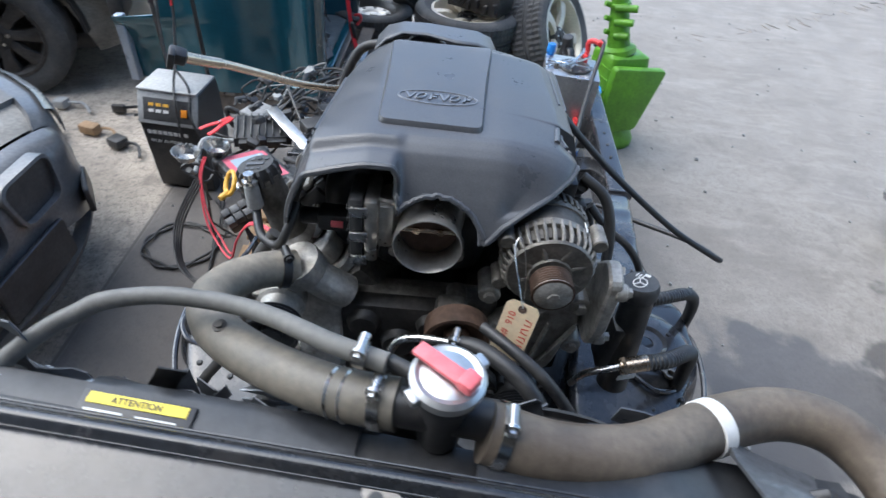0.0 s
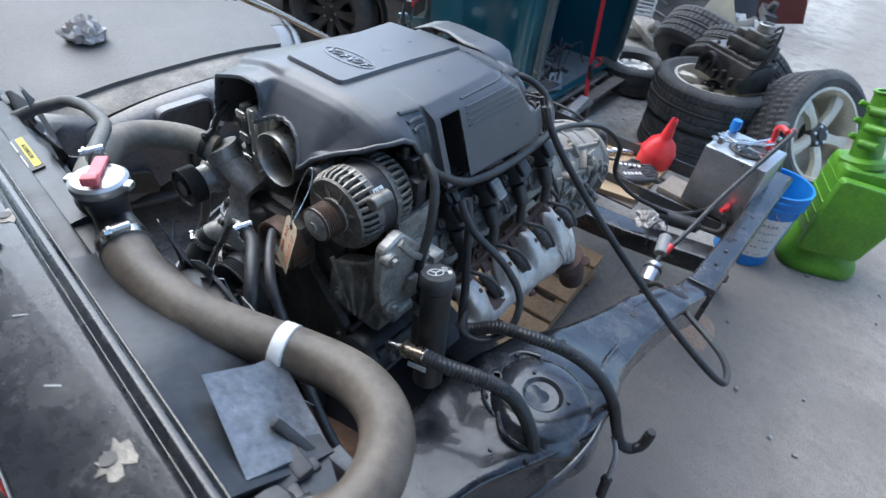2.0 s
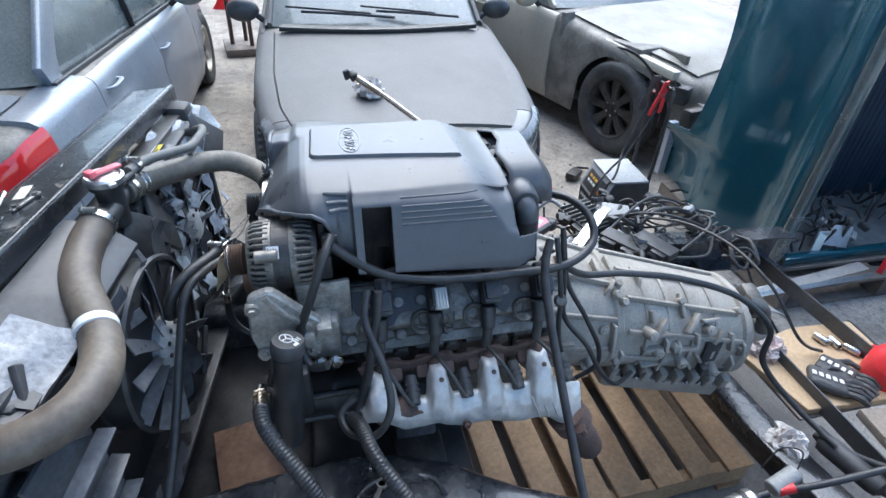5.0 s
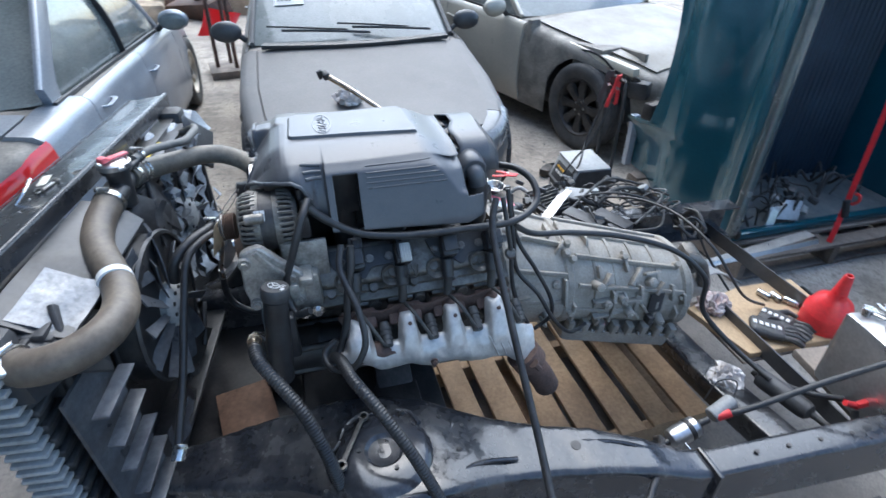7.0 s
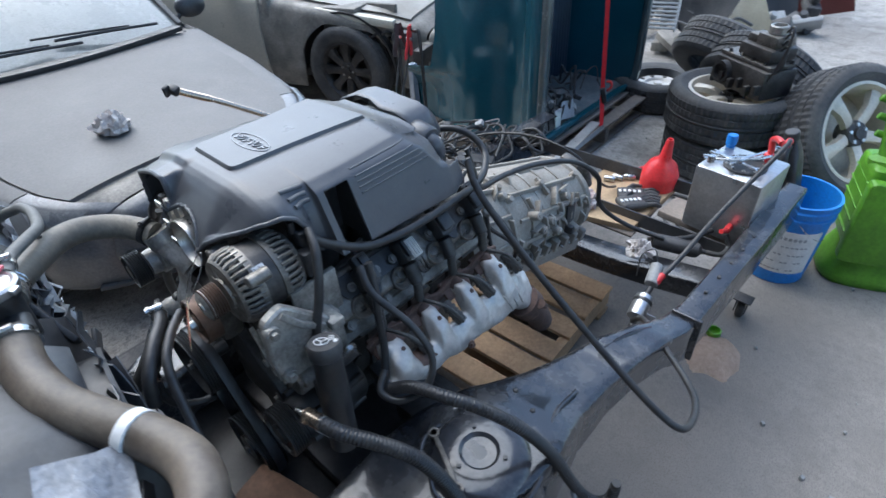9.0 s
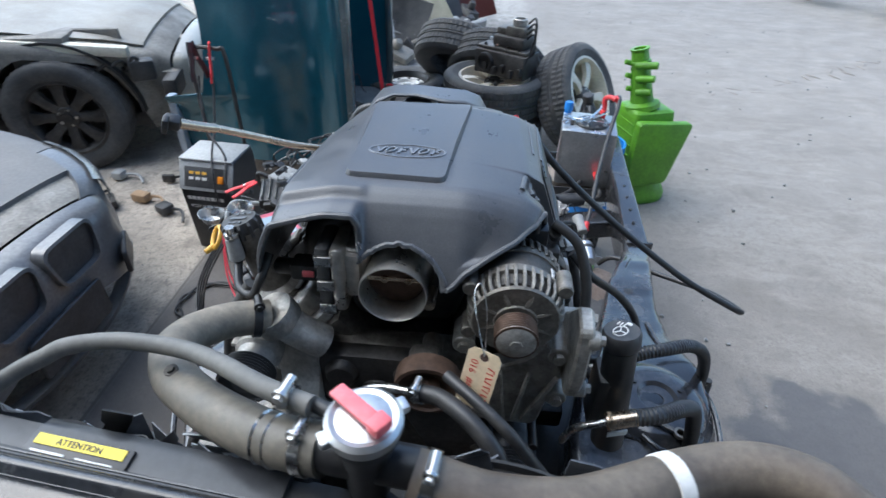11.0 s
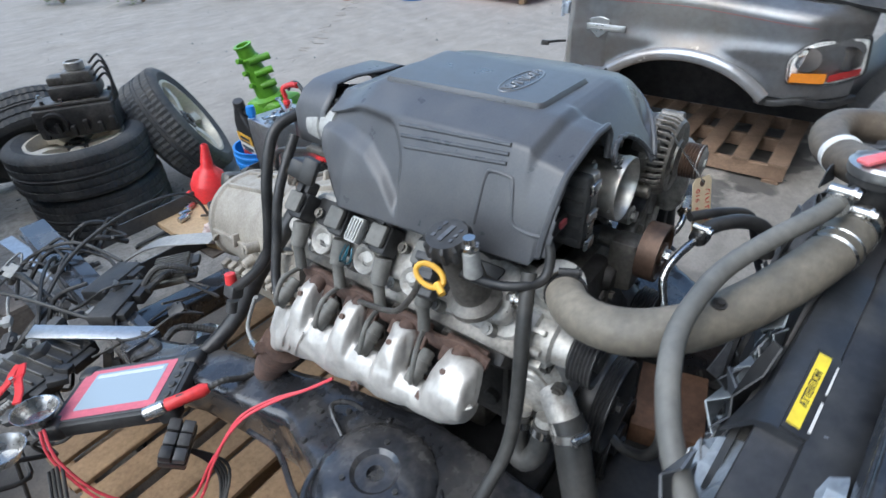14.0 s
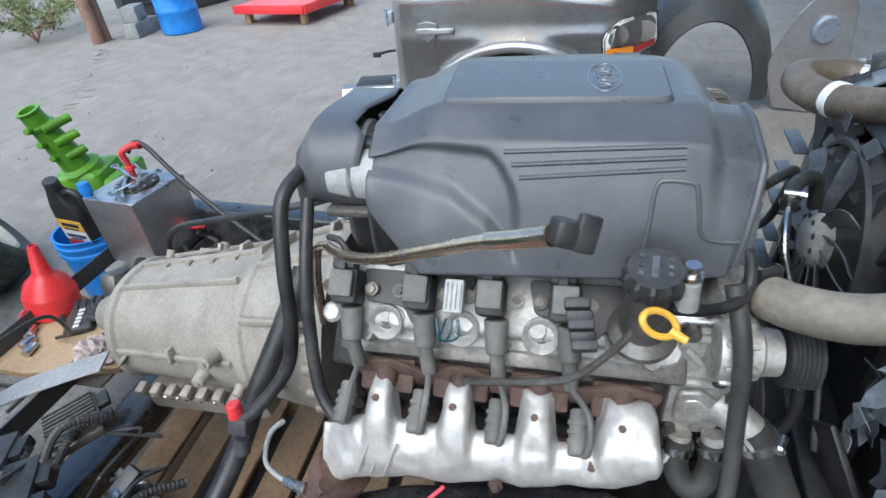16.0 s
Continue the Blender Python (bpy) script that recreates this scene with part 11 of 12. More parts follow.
        bm.faces.new(prev)
        part(nm, bm, paint, th, sharp=50)

    # glass house
    wb0, wb1 = curve(plan, base0) - 0.10, curve(plan, base1) - 0.12
    zb0, zb1 = curve(deck, base0) - 0.01, curve(deck, base1) - 0.01
    wr = W - 0.24
    def V(x, y, z):
        return m @ Vector((x, y, z))
    corner = {}
    for sg in (-1, 1):
        corner[sg] = (Vector((base0 + 0.16, sg * wb0, zb0 - 0.02)), Vector((top0_ + 0.10, sg * wr, zroof - 0.05)), Vector((top1_ - 0.08, sg * wr, zroof - 0.06)), Vector((base1 - 0.10, sg * wb1, zb1 - 0.02)))
    def bow(a, b, f, amt, ax_):
        p = a.lerp(b, f)
        return p + ax_ * (amt * 4 * f * (1 - f))
    for nm, ia, ib, d in (("windscreen", 0, 1, -0.16), ("rear_window", 3, 2, 0.10)):
        bm = bm_new()
        g = []
        for i in range(13):
            r0 = []
            for j in range(17):
                lo_ = bow(corner[-1][ia], corner[1][ia], j / 16, d, Vector((1, 0, 0)))
                hi_ = bow(corner[-1][ib], corner[1][ib], j / 16, d * 0.62, Vector((1, 0, 0))) + Vector((0, 0, 0.035 * 4 * (j / 16) * (1 - j / 16)))
                p = lo_.lerp(hi_, i / 12) + Vector((0, 0, 0.03 * 4 * (i / 12) * (1 - i / 12)))
                r0.append(bm.verts.new(m @ p))
            g.append(r0)
        for i in range(12):
            for j in range(16):
                bm.faces.new((g[i][j], g[i][j + 1], g[i + 1][j + 1], g[i + 1][j]))
        part(nm, bm, CARGLASS, th, "dust-filmed glass")
    bm = bm_new()
    g = []
    for i in range(11):
        f = i / 10
        r0 = []
        for j in range(17):
            a = bow(corner[-1][1], corner[1][1], j / 16, -0.10, Vector((1, 0, 0))) + Vector((0, 0, 0.035 * 4 * (j / 16) * (1 - j / 16)))
            b = bow(corner[-1][2], corner[1][2], j / 16, 0.062, Vector((1, 0, 0))) + Vector((0, 0, 0.035 * 4 * (j / 16) * (1 - j / 16)))
            r0.append(bm.verts.new(m @ (a.lerp(b, f) + Vector((0, 0, 0.045 * 4 * f * (1 - f) + 0.006)))))
        g.append(r0)
    for i in range(10):
        for j in range(16):
            bm.faces.new((g[i][j], g[i][j + 1], g[i + 1][j + 1], g[i + 1][j]))
    part("roof", bm, paint, th)
    for sg in (-1, 1):
        c0, c1, c2, c3 = corner[sg]
        belt0, belt1 = Vector((base0 + 0.16, sg * wb0, zb0 - 0.03)), Vector((base1 - 0.10, sg * wb1, zb1 - 0.03))
        n1 = 3
        xs = [0, 0.45, 1.0]
        for k in range(2):
            bm = bm_new()
            quad = []
            for f in (xs[k], xs[k + 1]):
                quad.append((belt0.lerp(belt1, f), (c1 + Vector((0, 0, -0.01))).lerp(c2, f)))
            g = [[bm.verts.new(m @ (quad[0][0].lerp(quad[1][0], i / 8).lerp(quad[0][1].lerp(quad[1][1], i / 8), j / 6) + Vector((0, sg * 0.03 * 4 * (j / 6) * (1 - j / 6), 0)))) for j in range(7)] for i in range(9)]
            for i in range(8):
                for j in range(6):
                    bm.faces.new((g[i][j], g[i][j + 1], g[i + 1][j + 1], g[i + 1][j]))
            part("side_window", bm, CARGLASS, th, "dust-filmed glass")
        for a, b, w_ in ((c0, c1, 0.055), (c1, c2, 0.05), (c3, c2, 0.20)):
            bm = bm_new()
            mid = (a + b) / 2 + Vector((0, sg * 0.012, 0.03))
            sweep(bm, [m @ p for p in spline([a, mid, b], 8)], rect(0.035, w_, 0.012, 2))
            part("pillar", bm, paint, th)
        bm = bm_new()
        a, b = belt0.lerp(belt1, 0.45), c1.lerp(c2, 0.45)
        sweep(bm, [m @ p for p in spline([a, (a + b) / 2 + Vector((0, sg * 0.035, 0)), b], 6)], rect(0.06, 0.02, 0.004, 2))
        part("pillar", bm, BLACK, th)
        bm = bm_new()
        sweep(bm, [m @ (belt0.lerp(belt1, k / 10) + Vector((0, sg * 0.022, 0.004))) for k in range(11)], rect(0.02, 0.022, 0.006, 2))
        part("window_trim", bm, BLACK, th)
    # wheels
    for wx in wheels:
        for sg in (-1, 1):
            wm = m @ pose(wx, sg * (W - 0.115), R, 90 * -sg, 0, 0)
            wob = new("wheel")
            wob.parent = th
            WORLD[wob] = WORLD[th]
            tyre_mesh(wob, wm, R, 0.20, R - 0.115, DUSTTYRE, 48)
            rim_mesh(wob, wm, R - 0.115, 0.20, DARKIRON if bare_side else ALLOY, 8 if bare_side else 5, "alloy2" if bare_side else "alloy")
    return th, S, corner


# dusty grey saloon facing the engine
MA = pose(-1.30, 0.40, 0, 0, 0, 180)
carA, SA, cornA = car("sedan_car", "grey saloon car under thick dust, facing the engine", MA, 4.15, 0.84,
                      [(0, 0.615), (0.05, 0.645), (0.25, 0.668), (0.52, 0.695), (1.0, 0.765), (1.50, 0.845), (3.3, 0.92), (3.8, 0.90), (4.15, 0.82)],
                      [(0, 0.46), (0.06, 0.56), (0.15, 0.655), (0.28, 0.735), (0.5, 0.80), (0.9, 0.84), (3.4, 0.84), (3.9, 0.78), (4.15, 0.66)], (0.66, 3.22), 0.30, DUSTSILVER, (1.46, 2.35, 3.15, 3.75, 1.36))
for sg in (-1, 1):
    bm = bm_new()
    g = []
    for i in range(11):
        r0 = []
        for j in range(7):
            x = 0.06 + 0.34 * i / 10
            s = 0.52 + (0.17 - 0.05 * i / 10) * j / 6
            p = SA(x, sg * s)
            c = MA @ Vector((0.4, 0, p.z))
            d = (p - c)
            d.z = 0
            r0.append(bm.verts.new(p + d.normalized() * (0.012 + 0.01 * math.sin(j / 6 * math.pi)) + Vector((0, 0, 0.004))))
        g.append(r0)
    for i in range(10):
        for j in range(6):
            bm.faces.new((g[i][j], g[i][j + 1], g[i + 1][j + 1], g[i + 1][j]))
    part("headlamp", bm, HAZELAMP, carA, "dust-hazed clear headlamp")
    # twin grille mouth with a raised surround
    GK = MA @ Matrix(((0, 0, -1, -0.096), (1, 0, 0, sg * 0.135), (0, 1, 0, 0.545), (0, 0, 0, 1)))
    ol = rounded([(-0.098, -0.080, 0.045), (0.098, -0.080, 0.045), (0.122, 0.078, 0.05), (-0.122, 0.078, 0.05)], 6)
    bm = bm_new()
    inner_ = [(x * 0.91, y * 0.88) for x, y in ol]
    tilt_ = lambda y: -0.10 * (y + 0.07)
    loft(bm, [[GK @ Vector((x, y, -0.02 + tilt_(y))) for x, y in ol], [GK @ Vector((x, y, 0.022 + tilt_(y))) for x, y in ol], [GK @ Vector((x, y, 0.024 + tilt_(y))) for x, y in inner_], [GK @ Vector((x, y, -0.015 + tilt_(y))) for x, y in inner_]], caps=False)
    part("grille_surround", bm, DUSTSILVER, carA)
    bm = bm_new()
    prism(bm, inner_, GK @ Matrix.Translation((0, 0, -0.012)), 0.012)
    part("grille_mouth", bm, BLACKDUST, carA, "dark recessed grille mouth")
    bm = bm_new()
    g2 = MA @ pose(-0.055, sg * 0.40, 0.36, 0, 0, -sg * 32)
    prism(bm, rounded([(-0.10, -0.05, 0.02), (0.10, -0.05, 0.02), (0.09, 0.05, 0.02), (-0.08, 0.05, 0.02)], 3), g2 @ Matrix(((0, 0, -1, 0.0), (1, 0, 0, 0), (0, 1, 0, 0), (0, 0, 0, 1))), 0.018, 0.004)
    part("fog_lamp_recess", bm, BLACK, carA, "dark fog lamp recess")
bm = bm_new()
prism(bm, rect(0.34, 0.15, 0.02), MA @ Matrix(((0, 0, -1, -0.108), (1, 0, 0, 0), (0, 1, 0, 0.345), (0, 0, 0, 1))), 0.016, 0.004)
part("plate_panel", bm, BLACKDUST, carA, "bare number plate panel")
bm = bm_new()
sweep(bm, [MA @ Vector((0.10 - 0.205 * (1 - (k / 12 - 1) ** 2), -0.60 + 1.20 * k / 24, 0.235)) for k in range(25)], rect(0.05, 0.02, 0.006, 2))
part("bumper_lip", bm, DARKGREY, carA, "scraped lower lip")
# vertical faces of the nose are free of the dust
for ob in carA.children:
    if ob.name.startswith(("front_bumper", "grille_surround")):
        ob.data.materials[0] = CLEANPAINT
# wipers and cowl
bm = bm_new()
sweep(bm, [MA @ Vector((1.47 - 0.10 * math.sin(k / 12 * math.pi), -0.66 + 1.32 * k / 12, 0.832)) for k in range(13)], rect(0.09, 0.03, 0.008, 2))
part("cowl", bm, BLACK, carA)
for y0, y1 in ((-0.10, 0.52), (-0.55, 0.02)):
    bm = bm_new()
    tube(bm, [MA @ Vector((1.48, y0, 0.885)), MA @ Vector((1.50, (y0 + y1) / 2, 0.905)), MA @ Vector((1.54, y1, 0.915))], 0.009, 6)
    wip = part("wiper", bm, BLACK, carA)
    bm = bm_new()
    tube(bm, [MA @ Vector((1.51, y0 + 0.16, 0.905)), MA @ Vector((1.53, (y0 + y1) / 2 + 0.12, 0.925)), MA @ Vector((1.60, y1 + 0.1, 0.935))], 0.007, 6)
    part("blade", bm, BLACK, wip)


def on_glass(cn, m, u, v, lift=0.0):
    """A spot on the windscreen: u across, v up."""
    lo_ = cn[-1][0].lerp(cn[1][0], u) + Vector((-0.16 * 4 * u * (1 - u), 0, 0))
    hi_ = cn[-1][1].lerp(cn[1][1], u) + Vector((-0.10 * 4 * u * (1 - u), 0, 0.14 * u * (1 - u)))
    p = lo_.lerp(hi_, v) + Vector((0, 0, 0.12 * v * (1 - v)))
    return m @ (p + Vector((-0.006 - lift, 0, 0.006 + lift)))


pa = thing("paper_notice", "white paper notice stuck on the dusty windscreen", "paper", on_glass(cornA, MA, 0.80, 0.42))
bm = bm_new()
g = [[bm.verts.new(on_glass(cornA, MA, 0.90 - 0.155 * i / 6, 0.36 + 0.17 * j / 4 + 0.012 * i / 6)) for j in range(5)] for i in range(7)]
for i in range(6):
    for j in range(4):
        bm.faces.new((g[i][j], g[i][j + 1], g[i + 1][j + 1], g[i + 1][j]))
part("sheet", bm, WHITE, pa)
for r in range(3):
    for k in range(6 if r == 0 else 4):
        bm = bm_new()
        u0 = 0.885 - 0.02 * k
        v0 = (0.485, 0.43, 0.40)[r]
        hh = (0.03, 0.012, 0.012)[r]
        bm.faces.new([bm.verts.new(on_glass(cornA, MA, u, v, 0.003)) for u, v in ((u0, v0), (u0 - 0.014, v0), (u0 - 0.014, v0 + hh), (u0, v0 + hh))])
        part("ink_bar", bm, DARKGREY, pa)

# beige saloon with its front wing off
hd = math.degrees(math.atan2(0.25, 0.84))
MB = pose(-1.98, 3.00, 0, 0, 0, 180 + hd)
carB, SB, cornB = car("sedan_car", "beige saloon car with a front wing removed", MB, 4.5, 0.88,
                      [(0, 0.62), (0.12, 0.70), (0.35, 0.77), (0.8, 0.83), (1.35, 0.89), (3.6, 0.97), (4.2, 0.95), (4.5, 0.85)],
                      [(0, 0.60), (0.15, 0.72), (0.4, 0.82), (0.9, 0.87), (3.6, 0.88), (4.2, 0.82), (4.5, 0.70)], (0.62, 3.35), 0.335, BEIGE, (1.32, 2.15, 3.2, 3.9, 1.42), bare_side=1, hood_mat=OLDWHITE)
# bare inner structure behind the missing wing
for nm, c, s, rot, mt in (("strut_tower", (0.66, 0.66, 0.66), (0.30, 0.24, 0.24), 0, PRIMER), ("inner_wing", (0.75, 0.58, 0.70), (0.95, 0.04, 0.16), 0, PRIMER), ("upper_rail", (0.72, 0.76, 0.735), (1.05, 0.07, 0.06), -5, CREAM), ("front_rail", (0.22, 0.60, 0.48), (0.45, 0.09, 0.11), 0, PRIMER), ("crash_bar", (0.02, 0.2, 0.47), (0.08, 1.2, 0.12), 0, DARKIRON), ("hinge_pillar", (1.27, 0.80, 0.55), (0.06, 0.10, 0.65), 0, PRIMER)):
    bm = bm_new()
    box(bm, c, s, 0.015, (0, rot, 0), m=MB)
    part(nm, bm, mt, carB)
bm = bm_new()
rings = []
for k in range(17):
    a = math.pi * k / 16
    rings.append([MB @ Vector((0.62 - math.cos(a) * r, y, 0.335 + math.sin(a) * r)) for r, y in ((0.41, 0.50), (0.41, 0.80), (0.425, 0.80), (0.425, 0.50))])
loft(bm, rings)
part("arch_liner", bm, BLACK, carB, "dark wheel-arch liner")
for k in range(7):
    bm = bm_new()
    tube(bm, [MB @ Vector((0.15 + 0.09 * k, 0.72, 0.60)), MB @ Vector((0.18 + 0.08 * k, 0.78, 0.66 - 0.02 * (k % 3))), MB @ Vector((0.24 + 0.09 * k, 0.76, 0.58 + 0.02 * (k % 2))), MB @ Vector((0.30 + 0.07 * k, 0.70, 0.62))], 0.010, 8)
    part("loose_wire", bm, WIRE, carB)
bm = bm_new()
box(bm, (0.16, 0.74, 0.58), (0.14, 0.10, 0.12), 0.02, (0, 0, 20), m=MB)
part("washer_bottle", bm, BLACKDUST, carB)

# dusty blue-grey saloon seen from its tail
MC = pose(-5.02, -1.85, 0)
carC, SC, cornC = car("sedan_car", "blue-grey saloon car seen from behind, dusty", MC, 4.28, 0.86,
                      [(0, 0.55), (0.2, 0.66), (0.7, 0.76), (1.3, 0.88), (3.2, 0.965), (3.7, 0.975), (4.05, 0.94), (4.28, 0.86)],
                      [(0, 0.58), (0.2, 0.72), (0.5, 0.82), (1.0, 0.86), (3.4, 0.86), (3.8, 0.83), (4.1, 0.76), (4.28, 0.64)], (0.74, 3.30), 0.31, BLUEGREY, (1.30, 2.05, 3.05, 3.72, 1.40))
for sg in (-1, 1):
    bm = bm_new()
    g = []
    for i in range(10):
        r0 = []
        for j in range(7):
            p = SC(3.93 + 0.31 * i / 9, sg * (0.56 + 0.15 * j / 6))
            d = p - (MC @ Vector((3.6, 0, p.z)))
            r0.append(bm.verts.new(p + d.normalized() * (0.006 + 0.008 * math.sin(j / 6 * math.pi))))
        g.append(r0)
    for i in range(9):
        for j in range(6):
            bm.faces.new((g[i][j], g[i][j + 1], g[i + 1][j + 1], g[i + 1][j]))
    part("tail_lamp", bm, REDLENS, carC, "red tail lamp")


# ---- grey truck front wing standing on pallets ----
BROWNWOOD = shader("brown_pallet_wood", (0.24, 0.155, 0.10), 0.8, var=0.25, scale=6, bump=0.4, col2=(0.16, 0.105, 0.07), mix2=0.5)
pallet("brown pallet under the grey truck wing", pose(3.02, 0.35, 0, 0, 0, 90), 1.25, 0.9, 0.12, 7, BROWNWOOD)
pallet("weathered pallet lying in the yard behind the wing", pose(3.95, 0.15, 0, 0, 0, 84), 1.2, 1.0, 0.12, 7, GREYWOOD)
wing = thing("truck_fender", "dusty gunmetal pickup front clip with wheel arch and headlamp", "truck fender", (2.7, 0.4, 0.12))


def wing_low(y):
    """Lower edge: rocker, wheel arch, then the valance."""
    if y < -0.06:
        return 0.49
    if y > 0.88:
        return 0.16
    return -0.02 + math.sqrt(0.68 ** 2 - (y - 0.40) ** 2)


def wing_x(y, z):
    """Outer face: nearly upright, crowned, rolling over at the top and round to the nose."""
    x = 2.60 - 0.03 * math.sin((z - 0.2) / 0.75 * math.pi) + 0.28 * smooth01(-0.05, -0.55, y) ** 2
    lip = math.exp(-((z - wing_low(y)) / 0.045) ** 2) * (1 if -0.06 < y < 0.88 else 0)
    return x - 0.030 * lip - 0.012 * math.exp(-((z - 0.70) / 0.05) ** 2)


bm = bm_new()
ny, nz = 90, 34
G = []
for i in range(ny + 1):
    y = 1.10 - 1.52 * i / ny
    zl, zt = wing_low(y), 0.93 - 0.07 * smooth01(0.6, -0.4, y)
    row = []
    for j in range(nz + 1):
        f = j / nz
        if f < 0.7:
            z = zl + (zt - zl) * f / 0.7
            row.append(bm.verts.new((wing_x(y, z), y, z)))
        else:
            a = (f - 0.7) / 0.3
            z = zt + 0.055 * math.sin(a * math.pi / 2)
            row.append(bm.verts.new((wing_x(y, zt) + 0.15 * a ** 1.5, y, z + 0.02 * a)))
    G.append(row)
for i in range(ny):
    for j in range(nz):
        bm.faces.new((G[i][j], G[i][j + 1], G[i + 1][j + 1], G[i + 1][j]))
ext = bmesh.ops.solidify(bm, geom=bm.faces[:], thickness=-0.006)
part("wing_panel", bm, TRUCKGREY, wing, sharp=45)
# polished arch moulding
bm = bm_new()
pts = []
for k in range(25):
    y = 0.875 - 0.93 * k / 24
    pts.append(Vector((wing_x(y, wing_low(y)) - 0.010, y, wing_low(y) + 0.004)))
sweep(bm, pts, circle(0.036, 14), up=(1, 0, 0))
part("arch_moulding", bm, TRUCKGREY, wing)
bm = bm_new()
rings = []
for k in range(17):
    y = 0.875 - 0.93 * k / 16
    rings.append([Vector((x, y, wing_low(y) + dz)) for x, dz in ((2.64, 0.010), (3.0, -0.02), (3.0, -0.005), (2.64, 0.024))])
loft(bm, rings)
part("arch_liner", bm, BLACK, wing)
# door pillar, hinge face and windscreen post
bm = bm_new()
rings = []
for z, x0, y0, w, d in ((0.13, 2.66, 1.11, 0.16, 0.10), (0.4, 2.66, 1.11, 0.15, 0.09), (0.9, 2.67, 1.11, 0.13, 0.08), (1.02, 2.68, 1.12, 0.10, 0.07), (1.30, 2.80, 1.02, 0.07, 0.06), (1.48, 2.90, 0.92, 0.05, 0.05)):
    rings.append([Vector((x0 + a, y0 + b, z)) for a, b in rect(w, d, 0.02, 3)])
loft(bm, rings)
part("hinge_pillar", bm, TRUCKGREY, wing)
for z in (0.42, 0.84):
    bm = bm_new()
    box(bm, (2.615, 1.165, z), (0.05, 0.03, 0.07), 0.006)
    cyl(bm, (2.60, 1.19, z - 0.05), (2.60, 1.19, z + 0.05), 0.010, seg=10)
    part("door_hinge", bm, SILVERPATCH, wing)
bm = bm_new()
tube(bm, [(2.61, 1.16, 0.64), (2.56, 1.20, 0.645), (2.50, 1.24, 0.645)], 0.008, 8)
box(bm, (2.49, 1.245, 0.645), (0.02, 0.05, 0.03), 0.004)
part("door_check", bm, DARKIRON, wing)
# sill step projecting from the foot
SL = pose(2.60, 1.34, 0.02, 0, 0, 10)
bm = bm_new()
sec = [(-0.16, 0.16), (-0.19, 0.20), (-0.17, 0.27), (-0.10, 0.285), (-0.05, 0.30), (0.03, 0.30), (0.08, 0.36), (0.16, 0.37), (0.16, 0.33), (0.02, 0.26), (-0.02, 0.14)]
loft(bm, [[SL @ Vector((x, y + 0.10 * (z - 0.15), z)) for x, z in sec] for y in (-0.16, -0.05, 0.10, 0.22)])
part("rocker_sill", bm, TRUCKGREY, wing)
bm = bm_new()
box(bm, (-0.06, 0.10, 0.305), (0.10, 0.16, 0.014), 0.004, (0, -6, 0), m=SL)
part("sill_plate", bm, SILVERPATCH, wing, "polished scuff plate")
bm = bm_new()
box(bm, (0.22, 0.02, 0.36), (0.22, 0.26, 0.02), 0.006, m=SL)
part("cab_floor", bm, DARKIRON, wing)
bm = bm_new()
for x, z, r in ((2.66, 0.15, 0.08), (2.75, 0.15, 0.05)):
    box(bm, (x, 1.0, 0.135), (0.10, 0.30, 0.03), 0.008)
part("foot_block", bm, DARKIRON, wing)
# badge: shield with a bar across
bm = bm_new()
prism(bm, rounded([(-0.062, 0.045, 0.01), (0, 0.060, 0.01), (0.062, 0.045, 0.01), (0.055, -0.02, 0.02), (0.0, -0.065, 0.01), (-0.055, -0.02, 0.02)], 3), Matrix(((0, 0, -1, 2.566), (-1, 0, 0, 0.925), (0, 1, 0, 0.757), (0, 0, 0, 1))), 0.008, 0.002)
bd = part("badge_shield", bm, SHEETALU, wing, "chrome shield-shaped badge")
bm = bm_new()
box(bm, (2.553, 0.878, 0.757), (0.010, 0.24, 0.036), 0.003)
part("badge_bar", bm, SHEETALU, wing, "plain chrome bar across the badge")
bm = bm_new()
box(bm, (2.547, 0.878, 0.757), (0.003, 0.20, 0.014), 0.0)
part("badge_inlay", bm, LIGHTGREY, wing)
# red pinstripe
bm = bm_new()
pts = [Vector((wing_x(y, 0.905 - 0.07 * smooth01(0.6, -0.4, y)) - 0.0015, y, 0.905 - 0.07 * smooth01(0.6, -0.4, y))) for y in [1.08 - 1.28 * k / 24 for k in range(25)]]
sweep(bm, pts, [(-0.0008, -0.0018), (0.0008, -0.0018), (0.0008, 0.0018), (-0.0008, 0.0018)])
part("pinstripe", bm, STRIPERED, wing, "thin dark red pinstripe")
# chalk marks on the top edge
part("chalk_number", text_mesh("6630", 0.075, Matrix(((0, 0.42, -0.9, 2.672), (-1, 0, 0, 0.50), (0, 0.9, 0.42, 0.905), (0, 0, 0, 1)))), WHITE, wing, "chalked white stock number")
# headlamp: reflector bowl, clear lens, orange and red lenses, on the face of the nose
def lamp_patch(outline, near, far, mat, name, parent, label=""):
    bm = bm_new()
    loft(bm, [[Vector((wing_x(y, z) - d, y, z)) for y, z in outline] for d in (near, (near + far) / 2)] + [[Vector((wing_x(y, z) - far, -0.28 + (y + 0.28) * 0.96, 0.68 + (z - 0.68) * 0.95)) for y, z in outline]])
    return part(name, bm, mat, parent, label)


